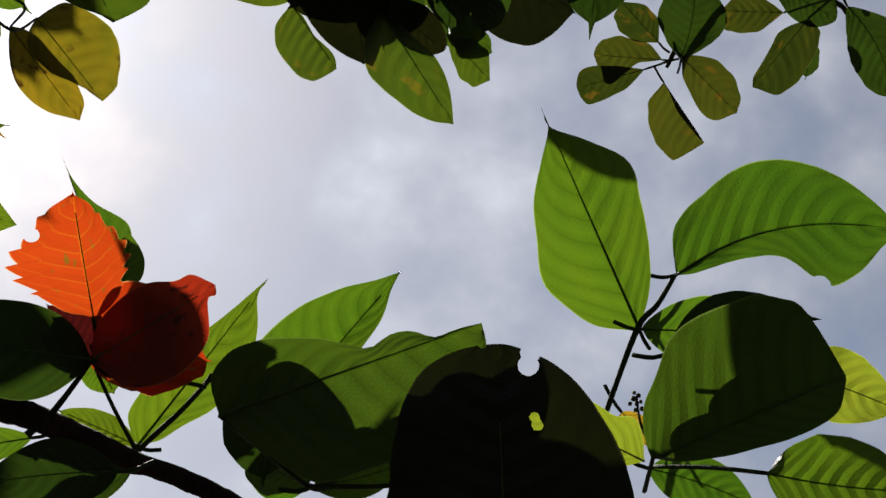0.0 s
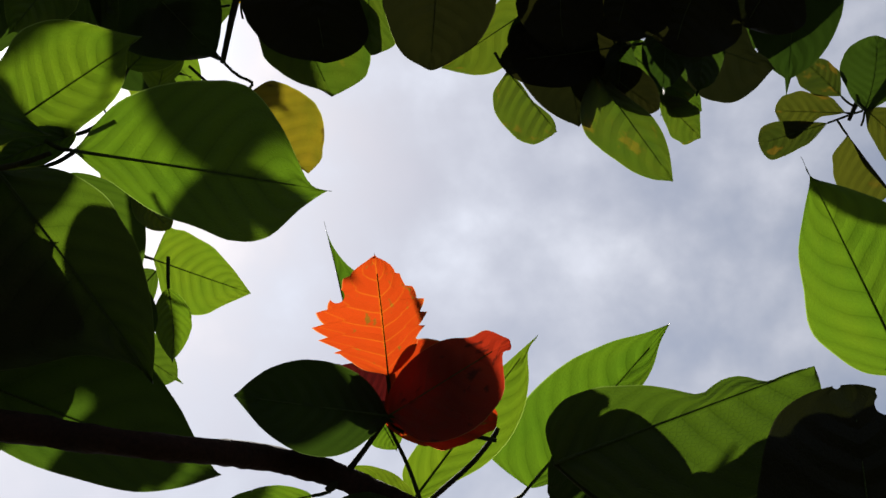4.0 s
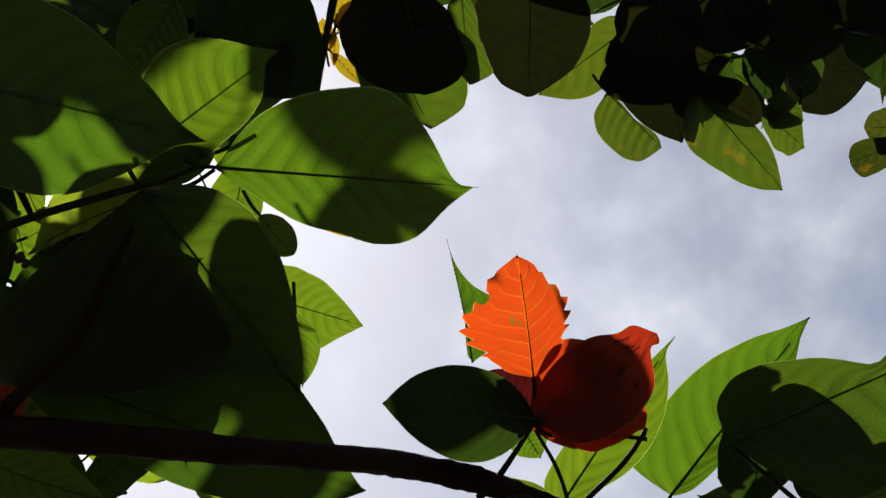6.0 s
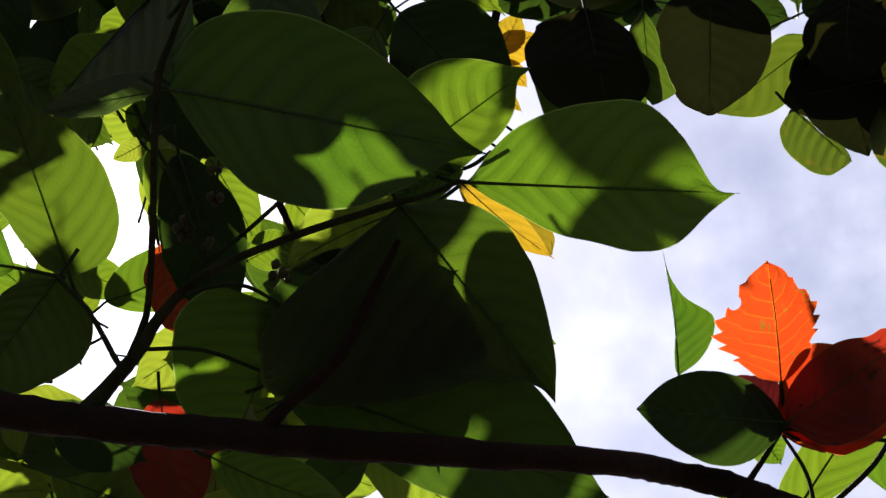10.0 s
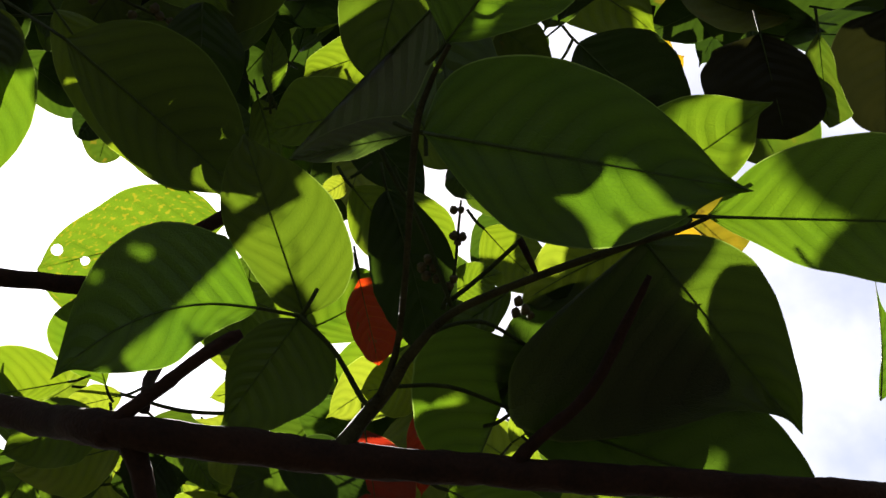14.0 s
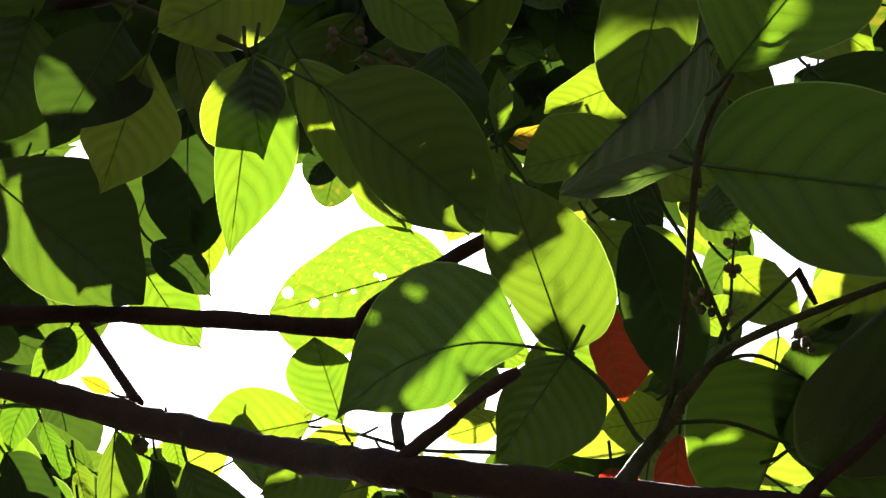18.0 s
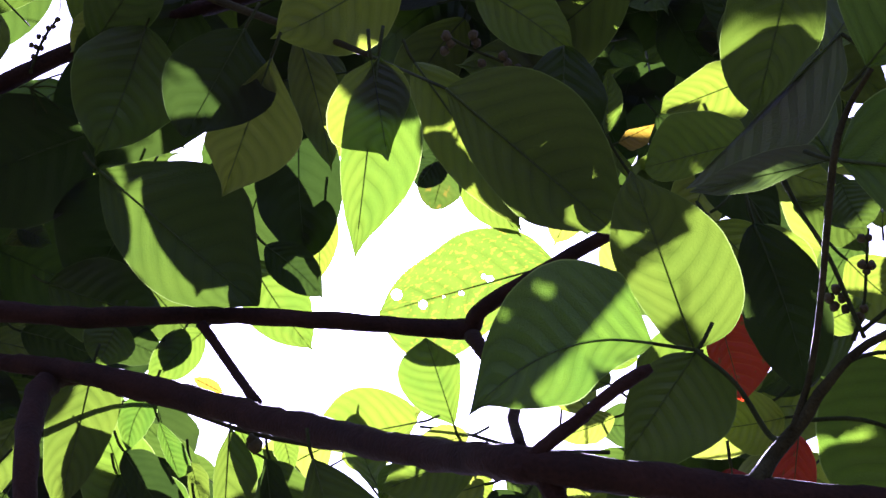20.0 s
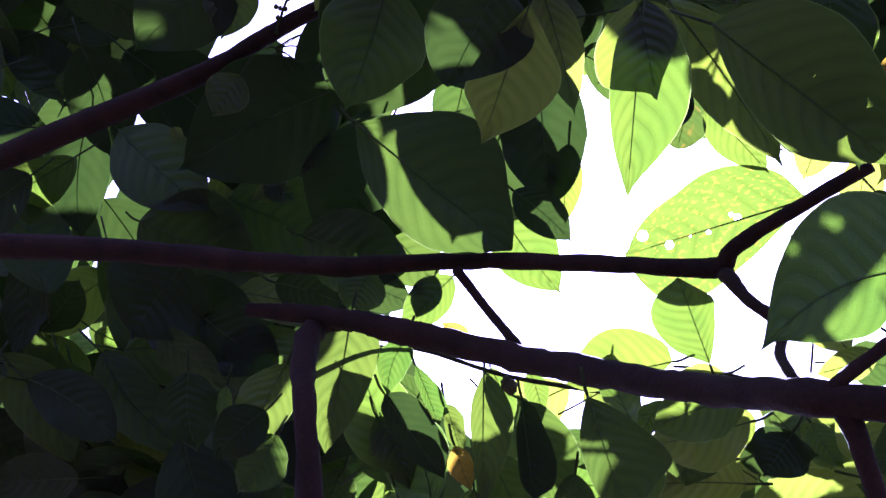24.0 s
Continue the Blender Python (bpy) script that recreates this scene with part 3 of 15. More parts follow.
leaf(right_sprig, (0.1722, 0.7205, 2.0385), (0.3153, 0.6493, 2.0225), 0.0931, (-0.41, -0.71, -0.58), "fresh", "full", bow=-0.114, outline=((17.5, 23.1, 25.9, 30.2, 31.1, 27.6, 20.8, 11.5, 2.9), (1.5, 4.7, 6.9, 8.9, 12.9, 26.9, 21, 8.7, 2)), holes=((0.95, 0.62, 0.05),), stalk=[(0.1705, 0.7215, 2.0377)])
leaf(right_sprig, (0.1442, 0.7281, 1.9954), (0.2574, 0.7512, 2.0025), 0.0530, (0.20, -0.80, -0.57), "fresh", "ovate", stalk=[(0.1447, 0.7465, 2.0105)])
leaf(right_sprig, (0.1372, 0.6257, 1.9074), (0.2207, 0.5852, 1.9050), 0.0418, (-0.38, -0.75, -0.54), "dark", "ovate", bow=-0.080, stalk=[(0.1323, 0.6261, 1.9091), (0.1268, 0.6314, 1.9106)])
leaf(right_sprig, (0.1222, 0.6351, 1.8411), (0.2197, 0.5663, 1.8548), 0.0819, (-0.42, -0.73, -0.54), "deep", "round", outline=((12.7, 25.3, 35.1, 47.1, 51.7, 52, 50, 42.9, 33.9), (1.4, 5.4, 8.9, 12.1, 14.4, 16.2, 16.2, 13, 4.5)), stalk=[(0.1236, 0.6817, 1.8436)])
leaf(right_sprig, (0.2492, 0.7645, 1.9863), (0.3333, 0.7591, 1.9424), 0.0544, (-0.31, -0.81, -0.49), "lime", "drip", stalk=[(0.2455, 0.7642, 1.9898), (0.2439, 0.7658, 1.9927)])
leaf(right_sprig, (0.1994, 0.6755, 1.8527), (0.2781, 0.6308, 1.8179), 0.0591, (-0.57, -0.74, -0.34), "fresh", "ovate", stalk=[(0.1734, 0.7059, 1.8726), (0.1413, 0.7378, 1.8903)])
leaf(right_sprig, (0.1394, 0.7388, 1.8891), (0.2087, 0.7375, 1.8595), 0.0372, (-0.21, -0.87, -0.44), "fresh", "ovate", stalk=[(0.1354, 0.7389, 1.8920), (0.1341, 0.7418, 1.8924)])

top_sprig = sprig("overhead_leaf_sprig", "overhead sprig of overlapping shaded green leaves", "branch")
tube("twig", [(-0.0566, 0.8484, 2.4981, 0.0021), (-0.0440, 0.8294, 2.5401, 0.0028), (-0.0246, 0.7806, 2.6023, 0.0044)], TWIG, top_sprig, 6, 9, 0.15)
leaf(top_sprig, (-0.0601, 0.7931, 2.4151), (0.0100, 0.8449, 2.3117), 0.0623, (-0.19, -0.82, -0.53), "olive", "egg", outline=((1, 3.6, 6.6, 10.4, 14.5, 14.2, 10.6, 5.3, 1.3), (4.3, 16.9, 26.8, 31.6, 29, 24.4, 18.8, 11.4, 2.9)), stalk=[(-0.0649, 0.7911, 2.4172), (-0.0691, 0.7895, 2.4266)])
leaf(top_sprig, (-0.1476, 0.7859, 2.4158), (-0.1010, 0.8077, 2.3480), 0.0414, (-0.24, -0.86, -0.45), "olive", "round", outline=((0.4, 1.4, 3, 2.3, 1.2, 4.2, 6.3, 4.7, 1.2), (8.4, 26.6, 35.8, 41.7, 42.4, 41.3, 39.1, 33.8, 25.6)), stalk=[(-0.1433, 0.7869, 2.4189), (-0.1425, 0.7856, 2.4249)])
leaf(top_sprig, (-0.0914, 0.7465, 2.4548), (-0.0773, 0.8322, 2.3807), 0.0893, (0.03, -0.66, -0.75), "shade_black", "round", outline=((6.3, 18.3, 25.3, 27, 26.4, 20.8, 14.4, 7.2, 1.9), (38.2, 46.8, 49.6, 51.2, 45.6, 37.5, 27.5, 15.2, 3.9)), stalk=[(-0.0914, 0.7465, 2.4548)])
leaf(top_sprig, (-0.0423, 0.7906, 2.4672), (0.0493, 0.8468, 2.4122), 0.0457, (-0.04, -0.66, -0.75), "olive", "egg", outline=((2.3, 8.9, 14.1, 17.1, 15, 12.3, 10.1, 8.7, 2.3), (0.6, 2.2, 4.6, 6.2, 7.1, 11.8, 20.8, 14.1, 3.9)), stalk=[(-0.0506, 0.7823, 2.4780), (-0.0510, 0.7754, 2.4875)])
leaf(top_sprig, (-0.0642, 0.7823, 2.4242), (0.0020, 0.8211, 2.3889), 0.0452, (-0.01, -0.66, -0.75), "shade_black", "egg", stalk=[(-0.0684, 0.7794, 2.4273), (-0.0735, 0.7771, 2.4328)])
leaf(top_sprig, (0.0013, 0.8141, 2.5173), (0.1436, 0.8828, 2.5125), 0.0933, (-0.09, -0.64, -0.77), "shade_black", "egg", outline=((7.9, 20.3, 23.4, 25.2, 23.3, 21.5, 8.8, 5.8, 1.5), (2.1, 8.4, 18.1, 28.1, 33, 33.8, 30.3, 17.2, 1.1)), stalk=[(0.0013, 0.8141, 2.5173)])
leaf(top_sprig, (-0.0224, 0.7723, 2.4323), (-0.1547, 0.7780, 2.4218), 0.0650, (0.03, -0.64, -0.77), "shade_black", "egg", stalk=[(-0.0160, 0.7732, 2.4346), (-0.0082, 0.7795, 2.4416)])
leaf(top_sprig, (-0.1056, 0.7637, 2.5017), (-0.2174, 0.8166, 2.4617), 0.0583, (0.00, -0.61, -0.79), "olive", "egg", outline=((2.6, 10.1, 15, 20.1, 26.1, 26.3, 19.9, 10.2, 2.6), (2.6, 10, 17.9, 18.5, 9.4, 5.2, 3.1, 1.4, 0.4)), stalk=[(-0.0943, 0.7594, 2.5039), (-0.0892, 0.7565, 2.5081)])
leaf(top_sprig, (-0.2119, 0.6991, 2.5240), (-0.2272, 0.8048, 2.4446), 0.1198, (0.05, -0.59, -0.81), "shade_black", "egg", outline=((7.7, 27.5, 39.2, 46.2, 46.7, 42, 32.6, 18.2, 7.1), (8.5, 30.8, 39.1, 43.3, 43.1, 37.1, 29.4, 20.6, 6.8)), stalk=[(-0.2106, 0.6947, 2.5247), (-0.2099, 0.6907, 2.5303)])
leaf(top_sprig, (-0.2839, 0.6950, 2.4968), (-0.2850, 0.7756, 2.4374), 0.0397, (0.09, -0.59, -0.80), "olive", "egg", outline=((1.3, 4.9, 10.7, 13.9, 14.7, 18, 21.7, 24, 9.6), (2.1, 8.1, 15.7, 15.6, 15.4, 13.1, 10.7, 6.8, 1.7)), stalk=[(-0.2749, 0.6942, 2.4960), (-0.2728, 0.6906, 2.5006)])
leaf(top_sprig, (-0.3425, 0.6840, 2.4943), (-0.3303, 0.7763, 2.4293), 0.1207, (0.14, -0.58, -0.80), "shade_black", "egg", outline=((3.9, 15.2, 27.3, 35.9, 38.7, 41.1, 41.9, 35.2, 20.2), (41.4, 49.1, 61, 64.4, 62.1, 55.8, 45.8, 28.4, 7.3)), stalk=[(-0.3234, 0.6791, 2.5025), (-0.3276, 0.6780, 2.5141)])
leaf(top_sprig, (-0.3788, 0.7346, 2.5075), (-0.3329, 0.8291, 2.4380), 0.1150, (0.15, -0.61, -0.78), "olive", "egg", outline=((5.9, 23.2, 40.3, 49.4, 54.9, 51.1, 45.1, 38.1, 28.5), (7.3, 28.3, 32.2, 35.1, 36.4, 29.5, 19, 6.9, 1.8)), stalk=[(-0.3587, 0.7409, 2.5020), (-0.3661, 0.7439, 2.5065)])
leaf(top_sprig, (-0.4715, 0.9073, 2.7476), (-0.4171, 0.8871, 2.7714), 0.0462, (0.15, -0.55, -0.82), "yellow", "ovate", stalk=[(-0.4805, 0.9187, 2.7377)])
leaf(top_sprig, (-0.4718, 0.8995, 2.7528), (-0.4338, 0.8613, 2.7851), 0.0447, (0.16, -0.54, -0.83), "yellow", "ovate", stalk=[(-0.4805, 0.9187, 2.7377)])
leaf(top_sprig, (-0.4669, 0.9064, 2.7491), (-0.4370, 0.9433, 2.7290), 0.0268, (0.16, -0.57, -0.81), "yellow", "ovate", stalk=[(-0.4805, 0.9187, 2.7377)])
leaf(top_sprig, (-0.4887, 0.9242, 2.7320), (-0.4889, 0.8872, 2.7573), 0.0298, (0.18, -0.56, -0.81), "yellow", "ovate", stalk=[(-0.4805, 0.9187, 2.7377)])
leaf(top_sprig, (-0.4818, 0.9273, 2.7313), (-0.4478, 0.9674, 2.7092), 0.0194, (0.17, -0.58, -0.80), "yellow", "ovate", stalk=[(-0.4805, 0.9187, 2.7377)])
leaf(top_sprig, (-0.4759, 0.9076, 2.7464), (-0.4825, 0.9420, 2.7206), 0.0134, (0.18, -0.57, -0.80), "yellow", "ovate", stalk=[(-0.4805, 0.9187, 2.7377)])
leaf(top_sprig, (-0.5003, 0.9526, 2.5702), (-0.4215, 1.0222, 2.4880), 0.0575, (0.26, -0.66, -0.70), "turning", "round", outline=((3, 9, 13.3, 14.3, 15.9, 18.1, 15.9, 12, 3.1), (2.1, 8, 15.3, 22, 25, 22.9, 17.1, 8.3, 2.1)), stalk=[(-0.4094, 0.7954, 2.4217), (-0.4316, 0.7932, 2.4421), (-0.4785, 0.7738, 2.4932)])
leaf(top_sprig, (-0.4629, 0.9334, 2.5632), (-0.3896, 0.9944, 2.4912), 0.0888, (0.25, -0.66, -0.71), "turning", "round", outline=((25.6, 34.5, 41.1, 45.7, 49.3, 45.6, 37.5, 26, 18.6), (9.3, 19.5, 25, 24, 21.6, 12.7, 6.1, 2.8, 0.7)), stalk=[(-0.4128, 0.7977, 2.3909), (-0.4385, 0.7962, 2.4091), (-0.4735, 0.7785, 2.4364)])

far_sprig = sprig("round_leaf_sprig", "bunch of small olive leaves against the sky", "branch")
tube("twig", [(0.3759, 1.0136, 2.7550, 0.0054), (0.4455, 1.0242, 2.7232, 0.0038), (0.4995, 1.0273, 2.6996, 0.0035), (0.5133, 1.0350, 2.6870, 0.0027)], TWIG, far_sprig, 6, 9, 0.15)
tube("twig", [(0.2959, 1.1227, 2.6815, 0.0023), (0.3095, 1.0994, 2.6997, 0.0038), (0.3365, 1.0632, 2.7248, 0.0046), (0.3759, 1.0136, 2.7550, 0.0061)], TWIG, far_sprig, 6, 9, 0.15)
leaf(far_sprig, (0.2885, 1.1210, 2.6516), (0.3410, 1.1676, 2.5880), 0.0519, (-0.19, -0.70, -0.69), "leathery", "egg", outline=((-0.1, -0.4, -2.6, -5.6, -7.1, -6.6, -5.4, -2.5, -0.6), (9.4, 31.5, 39.1, 48.2, 51.5, 54.9, 52.4, 49.6, 43.7)), stalk=[(0.2949, 1.0993, 2.6695)])
leaf(far_sprig, (0.3093, 1.0933, 2.6719), (0.3801, 1.1338, 2.6093), 0.0604, (-0.21, -0.68, -0.70), "leathery", "egg", outline=((2.9, 11.4, 19.8, 27.3, 28, 28.3, 21.6, 15.5, 4), (1.9, 7.6, 16.3, 21.5, 26.6, 30.4, 29.9, 22.7, 5.8)), stalk=[(0.2949, 1.0993, 2.6695)])
leaf(far_sprig, (0.2635, 1.1094, 2.6645), (0.1769, 1.1377, 2.6586), 0.0477, (-0.14, -0.69, -0.71), "leathery", "egg", outline=((1.6, 6.2, 13.5, 20.5, 23.4, 26.3, 27.8, 26.8, 15.8), (1, 4, 8.6, 14.3, 19.1, 23.7, 24.4, 21.2, 10.5)), stalk=[(0.2949, 1.0993, 2.6695)])
leaf(far_sprig, (0.2858, 1.0992, 2.6713), (0.1980, 1.1045, 2.6867), 0.0620, (-0.15, -0.68, -0.72), "leathery", "egg", outline=((0.5, 2, 4.3, 7.2, 20.2, 36.9, 39.4, 20.4, 5.2), (2.7, 10.6, 21.4, 24.1, 27, 30, 26.1, 21.5, 11.1)), stalk=[(0.2949, 1.0993, 2.6695)])
leaf(far_sprig, (0.2806, 1.0837, 2.6870), (0.2321, 1.0506, 2.7288), 0.0469, (-0.15, -0.65, -0.74), "leathery", "egg", outline=((2.5, 9.9, 21.3, 31.5, 34.7, 37.4, 31.7, 27.1, 8.1), (2.2, 8.7, 18.7, 27.7, 27.3, 26.8, 18.2, 8.4, 2.2)), stalk=[(0.2949, 1.0993, 2.6695)])
leaf(far_sprig, (0.3090, 1.0958, 2.6690), (0.3231, 1.0214, 2.7310), 0.0870, (-0.19, -0.65, -0.74), "dark", "egg", bow=0.060, wave=1.2, stalk=[(0.2949, 1.0993, 2.6695)])
leaf(far_sprig, (0.4601, 1.0306, 2.6730), (0.3983, 1.1077, 2.6301), 0.0583, (-0.27, -0.65, -0.71), "leathery", "egg", outline=((18.1, 23.8, 30.4, 33.6, 36.2, 37.3, 33.4, 27.6, 7.8), (1.5, 5.9, 12.7, 16.8, 13.4, 10.5, 8.3, 6.5, 1.9)), stalk=[(0.4728, 1.0278, 2.7099)])
leaf(far_sprig, (0.4315, 1.0313, 2.6854), (0.3566, 1.0471, 2.7070), 0.0460, (-0.24, -0.64, -0.73), "leathery", "egg", outline=((2.2, 8.7, 18.7, 30.1, 33.2, 34.9, 31.7, 29.2, 16.1), (1.7, 6.5, 14.1, 21.3, 22.1, 22.9, 21.4, 9.9, 2.5)), stalk=[(0.4728, 1.0278, 2.7099)])
leaf(far_sprig, (0.5051, 1.0130, 2.6755), (0.5610, 1.0806, 2.5866), 0.0718, (-0.33, -0.64, -0.69), "dark", "egg", bow=-0.060, wave=1.2, stalk=[(0.5028, 1.0282, 2.6974)])
leaf(far_sprig, (0.4190, 1.0125, 2.7093), (0.4932, 1.0275, 2.6679), 0.0529, (-0.28, -0.63, -0.73), "dark", "egg", bow=-0.060, wave=1.2, stalk=[(0.4728, 1.0278, 2.7099)])

left_sprig = sprig("large_leaf_sprig", "twig with large drip-tipped green leaves", "branch")
tube("twig", [(-0.4225, 0.4892, 2.0096, 0.0015), (-0.4446, 0.4938, 2.0054, 0.0019), (-0.4787, 0.4969, 2.0008, 0.0023), (-0.5404, 0.5019, 1.9879, 0.0027), (-0.6019, 0.5173, 1.9790, 0.0029), (-0.6351, 0.5348, 1.9610, 0.0039), (-0.6524, 0.5504, 1.9488, 0.0047), (-0.6754, 0.5652, 1.9339, 0.0053), (-0.6873, 0.5664, 1.9144, 0.0067), (-0.6957, 0.5690, 1.9068, 0.0078)], TWIG, left_sprig, 6, 9, 0.12)
leaf(left_sprig, (-0.4253, 0.5177, 2.0416), (-0.2485, 0.5078, 1.9863), 0.0965, (-0.25, -0.70, -0.67), "fresh", "drip", outline=((3, 12, 21.4, 27.2, 30.3, 29.5, 18.6, 2.3, 0), (1.4, 5.4, 10.1, 16.6, 19.1, 21.7, 18.5, 6.7, 0.5)), stalk=[(-0.4305, 0.5191, 2.0383)])
leaf(left_sprig, (-0.5974, 0.4057, 2.0366), (-0.3960, 0.4366, 1.9685), 0.1160, (-0.14, -0.68, -0.72), "fresh", "drip", outline=((12.9, 21.2, 26.1, 28, 26.3, 20.4, 12.2, 3.8, 0.5), (2.4, 8.5, 17, 24.4, 26, 22.5, 14, 4.1, 1)), stalk=[(-0.6133, 0.4022, 2.0413), (-0.6172, 0.4096, 2.0421)])
leaf(left_sprig, (-0.4825, 0.5288, 2.0782), (-0.3714, 0.4598, 2.0820), 0.0714, (-0.24, -0.42, -0.87), "green", "full", outline=((5, 17.9, 26.2, 30.4, 33.4, 30.7, 21.7, 8.5, 1.8), (10.8, 17.4, 19.7, 21.2, 20.7, 19.3, 13.4, 1.8, 0.5)), fold=0.10, stalk=[(-0.4870, 0.5309, 2.0814), (-0.4951, 0.5322, 2.0866)])
leaf(left_sprig, (-0.4285, 0.5224, 2.0617), (-0.4805, 0.5228, 2.0354), 0.0243, (0.35, -0.62, -0.70), "fresh", "ovate", stalk=[(-0.4263, 0.5235, 2.0621), (-0.4226, 0.5253, 2.0673)])
leaf(left_sprig, (-0.4684, 0.5134, 2.0218), (-0.3820, 0.6325, 1.9368), 0.1949, (0.11, -0.63, -0.77), "shade", "drip", outline=((0.9, 3.7, 11.4, 17.7, 22.8, 26.2, 28.6, 27.8, 27, 24, 20.4, 16.8, 13.2, 9.5, 5.4, 2.4, 0.6), (46.5, 65.8, 74.4, 79.7, 83.9, 86.1, 82.6, 78.4, 66.8, 54.1, 37.3, 17, 8.8, 3, 0.6, 0.3, 0.1)), stalk=[(-0.4727, 0.5070, 2.0243), (-0.4772, 0.5096, 2.0312)])
leaf(left_sprig, (-0.5795, 0.6029, 1.9621), (-0.3560, 0.7315, 1.9262), 0.0979, (0.29, -0.69, -0.67), "deep", "drip", outline=((1.9, 7.4, 14, 19.3, 22.1, 22.8, 15.2, 6.1, 0.9), (2, 7.1, 11.2, 12.2, 14.8, 14, 12, 7.4, 2.3)), stalk=[(-0.6162, 0.5700, 1.9602), (-0.6563, 0.5573, 1.9550)])
leaf(left_sprig, (-0.4563, 0.5472, 2.0586), (-0.5688, 0.5665, 2.0257), 0.0681, (0.09, -0.69, -0.72), "lime", "ovate", bow=0.050, stalk=[(-0.4493, 0.5458, 2.0590), (-0.4490, 0.5470, 2.0673)])
leaf(left_sprig, (-0.5830, 0.6164, 1.9675), (-0.4524, 0.5800, 2.0268), 0.1051, (0.10, -0.74, -0.67), "deep", "wide", bow=-0.040, peak=0.42, stalk=[(-0.5893, 0.6179, 1.9646), (-0.6031, 0.6269, 1.9605)])
leaf(left_sprig, (-0.5623, 0.5780, 1.9974), (-0.6215, 0.6563, 1.9383), 0.0707, (0.05, -0.61, -0.79), "green", "full", outline=((-0.7, -2.8, -3.7, -0, -0, -0, -0, -0, -0), (43.4, 52.7, 59.7, 61.7, 57.8, 51, 42.8, 29.5, 11.8)), stalk=[(-0.5884, 0.5588, 2.0065), (-0.6091, 0.5435, 1.9940), (-0.6280, 0.5344, 1.9752)])
leaf(left_sprig, (-0.5011, 0.8695, 2.2543), (-0.4086, 0.9065, 2.2376), 0.0762, (0.18, -0.73, -0.66), "green", "ovate", outline=((32.6, 34.5, 36, 34.2, 30.6, 23, 14.7, 6.8, 1.7), (3.4, 13.4, 28.9, 37.1, 39.5, 33.5, 19.6, 9, 2.3)), stalk=[(-0.4950, 0.8559, 2.2687), (-0.5042, 0.8586, 2.2748)])
leaf(left_sprig, (-0.4433, 0.6649, 2.1506), (-0.4197, 0.6936, 2.1316), 0.0289, (0.27, -0.68, -0.68), "mottled", "round", stalk=[(-0.4439, 0.6642, 2.1519), (-0.4453, 0.6638, 2.1551)])
leaf(left_sprig, (-0.4226, 0.7257, 2.0959), (-0.4211, 0.7646, 2.0496), 0.0303, (0.26, -0.74, -0.62), "fresh", "ovate", stalk=[(-0.4231, 0.7235, 2.0986), (-0.4247, 0.7220, 2.1034)])
leaf(left_sprig, (-0.6367, 0.6605, 1.9388), (-0.5406, 0.7204, 1.9251), 0.0470, (0.39, -0.75, -0.53), "fresh", "ovate", stalk=[(-0.6422, 0.6594, 1.9401), (-0.6453, 0.6587, 1.9470)])

middle_sprig = sprig("upright_sprig", "upright twig with large shaded leaves and small flower buds", "branch")
tube("twig", [(-0.6598, 0.5527, 1.9432, 0.0026), (-0.6492, 0.5408, 1.9606, 0.0026), (-0.6412, 0.5251, 1.9689, 0.0023), (-0.6253, 0.4798, 1.9867, 0.0023), (-0.5999, 0.3973, 2.0236, 0.0024), (-0.5860, 0.3740, 2.0436, 0.0020), (-0.5671, 0.3493, 2.0466, 0.0016)], TWIG, middle_sprig, 6, 9, 0.10)
tube("stalk", [(-0.6045, 0.5250, 1.9922, 0.0016), (-0.6179, 0.4795, 2.0302, 0.0016), (-0.6304, 0.4517, 2.0493, 0.0016), (-0.6375, 0.4316, 2.0625, 0.0020)], STALK, middle_sprig, 6, 9, 0.05)
leaf(middle_sprig, (-0.5824, 0.3534, 2.1014), (-0.7061, 0.4371, 2.0789), 0.0364, (-0.12, -0.47, -0.87), "glossy", "full", outline=((4, 14.3, 19.1, 24.2, 24.2, 18.9, 13.2, 6.1, 1.6), (-0.1, -1, -2.5, -3.3, -2.2, -1.3, -1, -0.5, -0.1)), fold=0.10, stalk=[(-0.5643, 0.3686, 2.0921), (-0.5512, 0.3689, 2.1010)])
leaf(middle_sprig, (-0.6032, 0.4143, 2.0491), (-0.6991, 0.4215, 2.0534), 0.0249, (-0.06, -0.60, -0.80), "glossy", "ovate", outline=((0.2, 0.6, 3.4, 6.4, 9.5, 8.8, 7, 3.2, 0.8), (3.4, 13.3, 15.2, 16.4, 15.1, 13.1, 8.9, 4.1, 1.1)), fold=0.12, stalk=[(-0.5967, 0.4135, 2.0469), (-0.5909, 0.4150, 2.0553)])
leaf(middle_sprig, (-0.6038, 0.4278, 2.0675), (-0.5991, 0.3887, 2.1509), 0.0342, (0.14, -0.89, -0.43), "shade", "ovate", bow=-0.100, stalk=[(-0.6039, 0.4293, 2.0618), (-0.6042, 0.4381, 2.0603)])
leaf(middle_sprig, (-0.5696, 0.3511, 2.0533), (-0.4762, 0.2764, 2.0833), 0.0992, (-0.07, -0.42, -0.91), "fresh", "full", outline=((5.5, 19.5, 35, 43.1, 44, 42.7, 35.7, 28.5, 8.3), (2.7, 10.2, 18.1, 27.2, 34.9, 36.4, 32.1, 24, 6.1)), stalk=[(-0.5681, 0.3577, 2.0535), (-0.5739, 0.3613, 2.0570)])
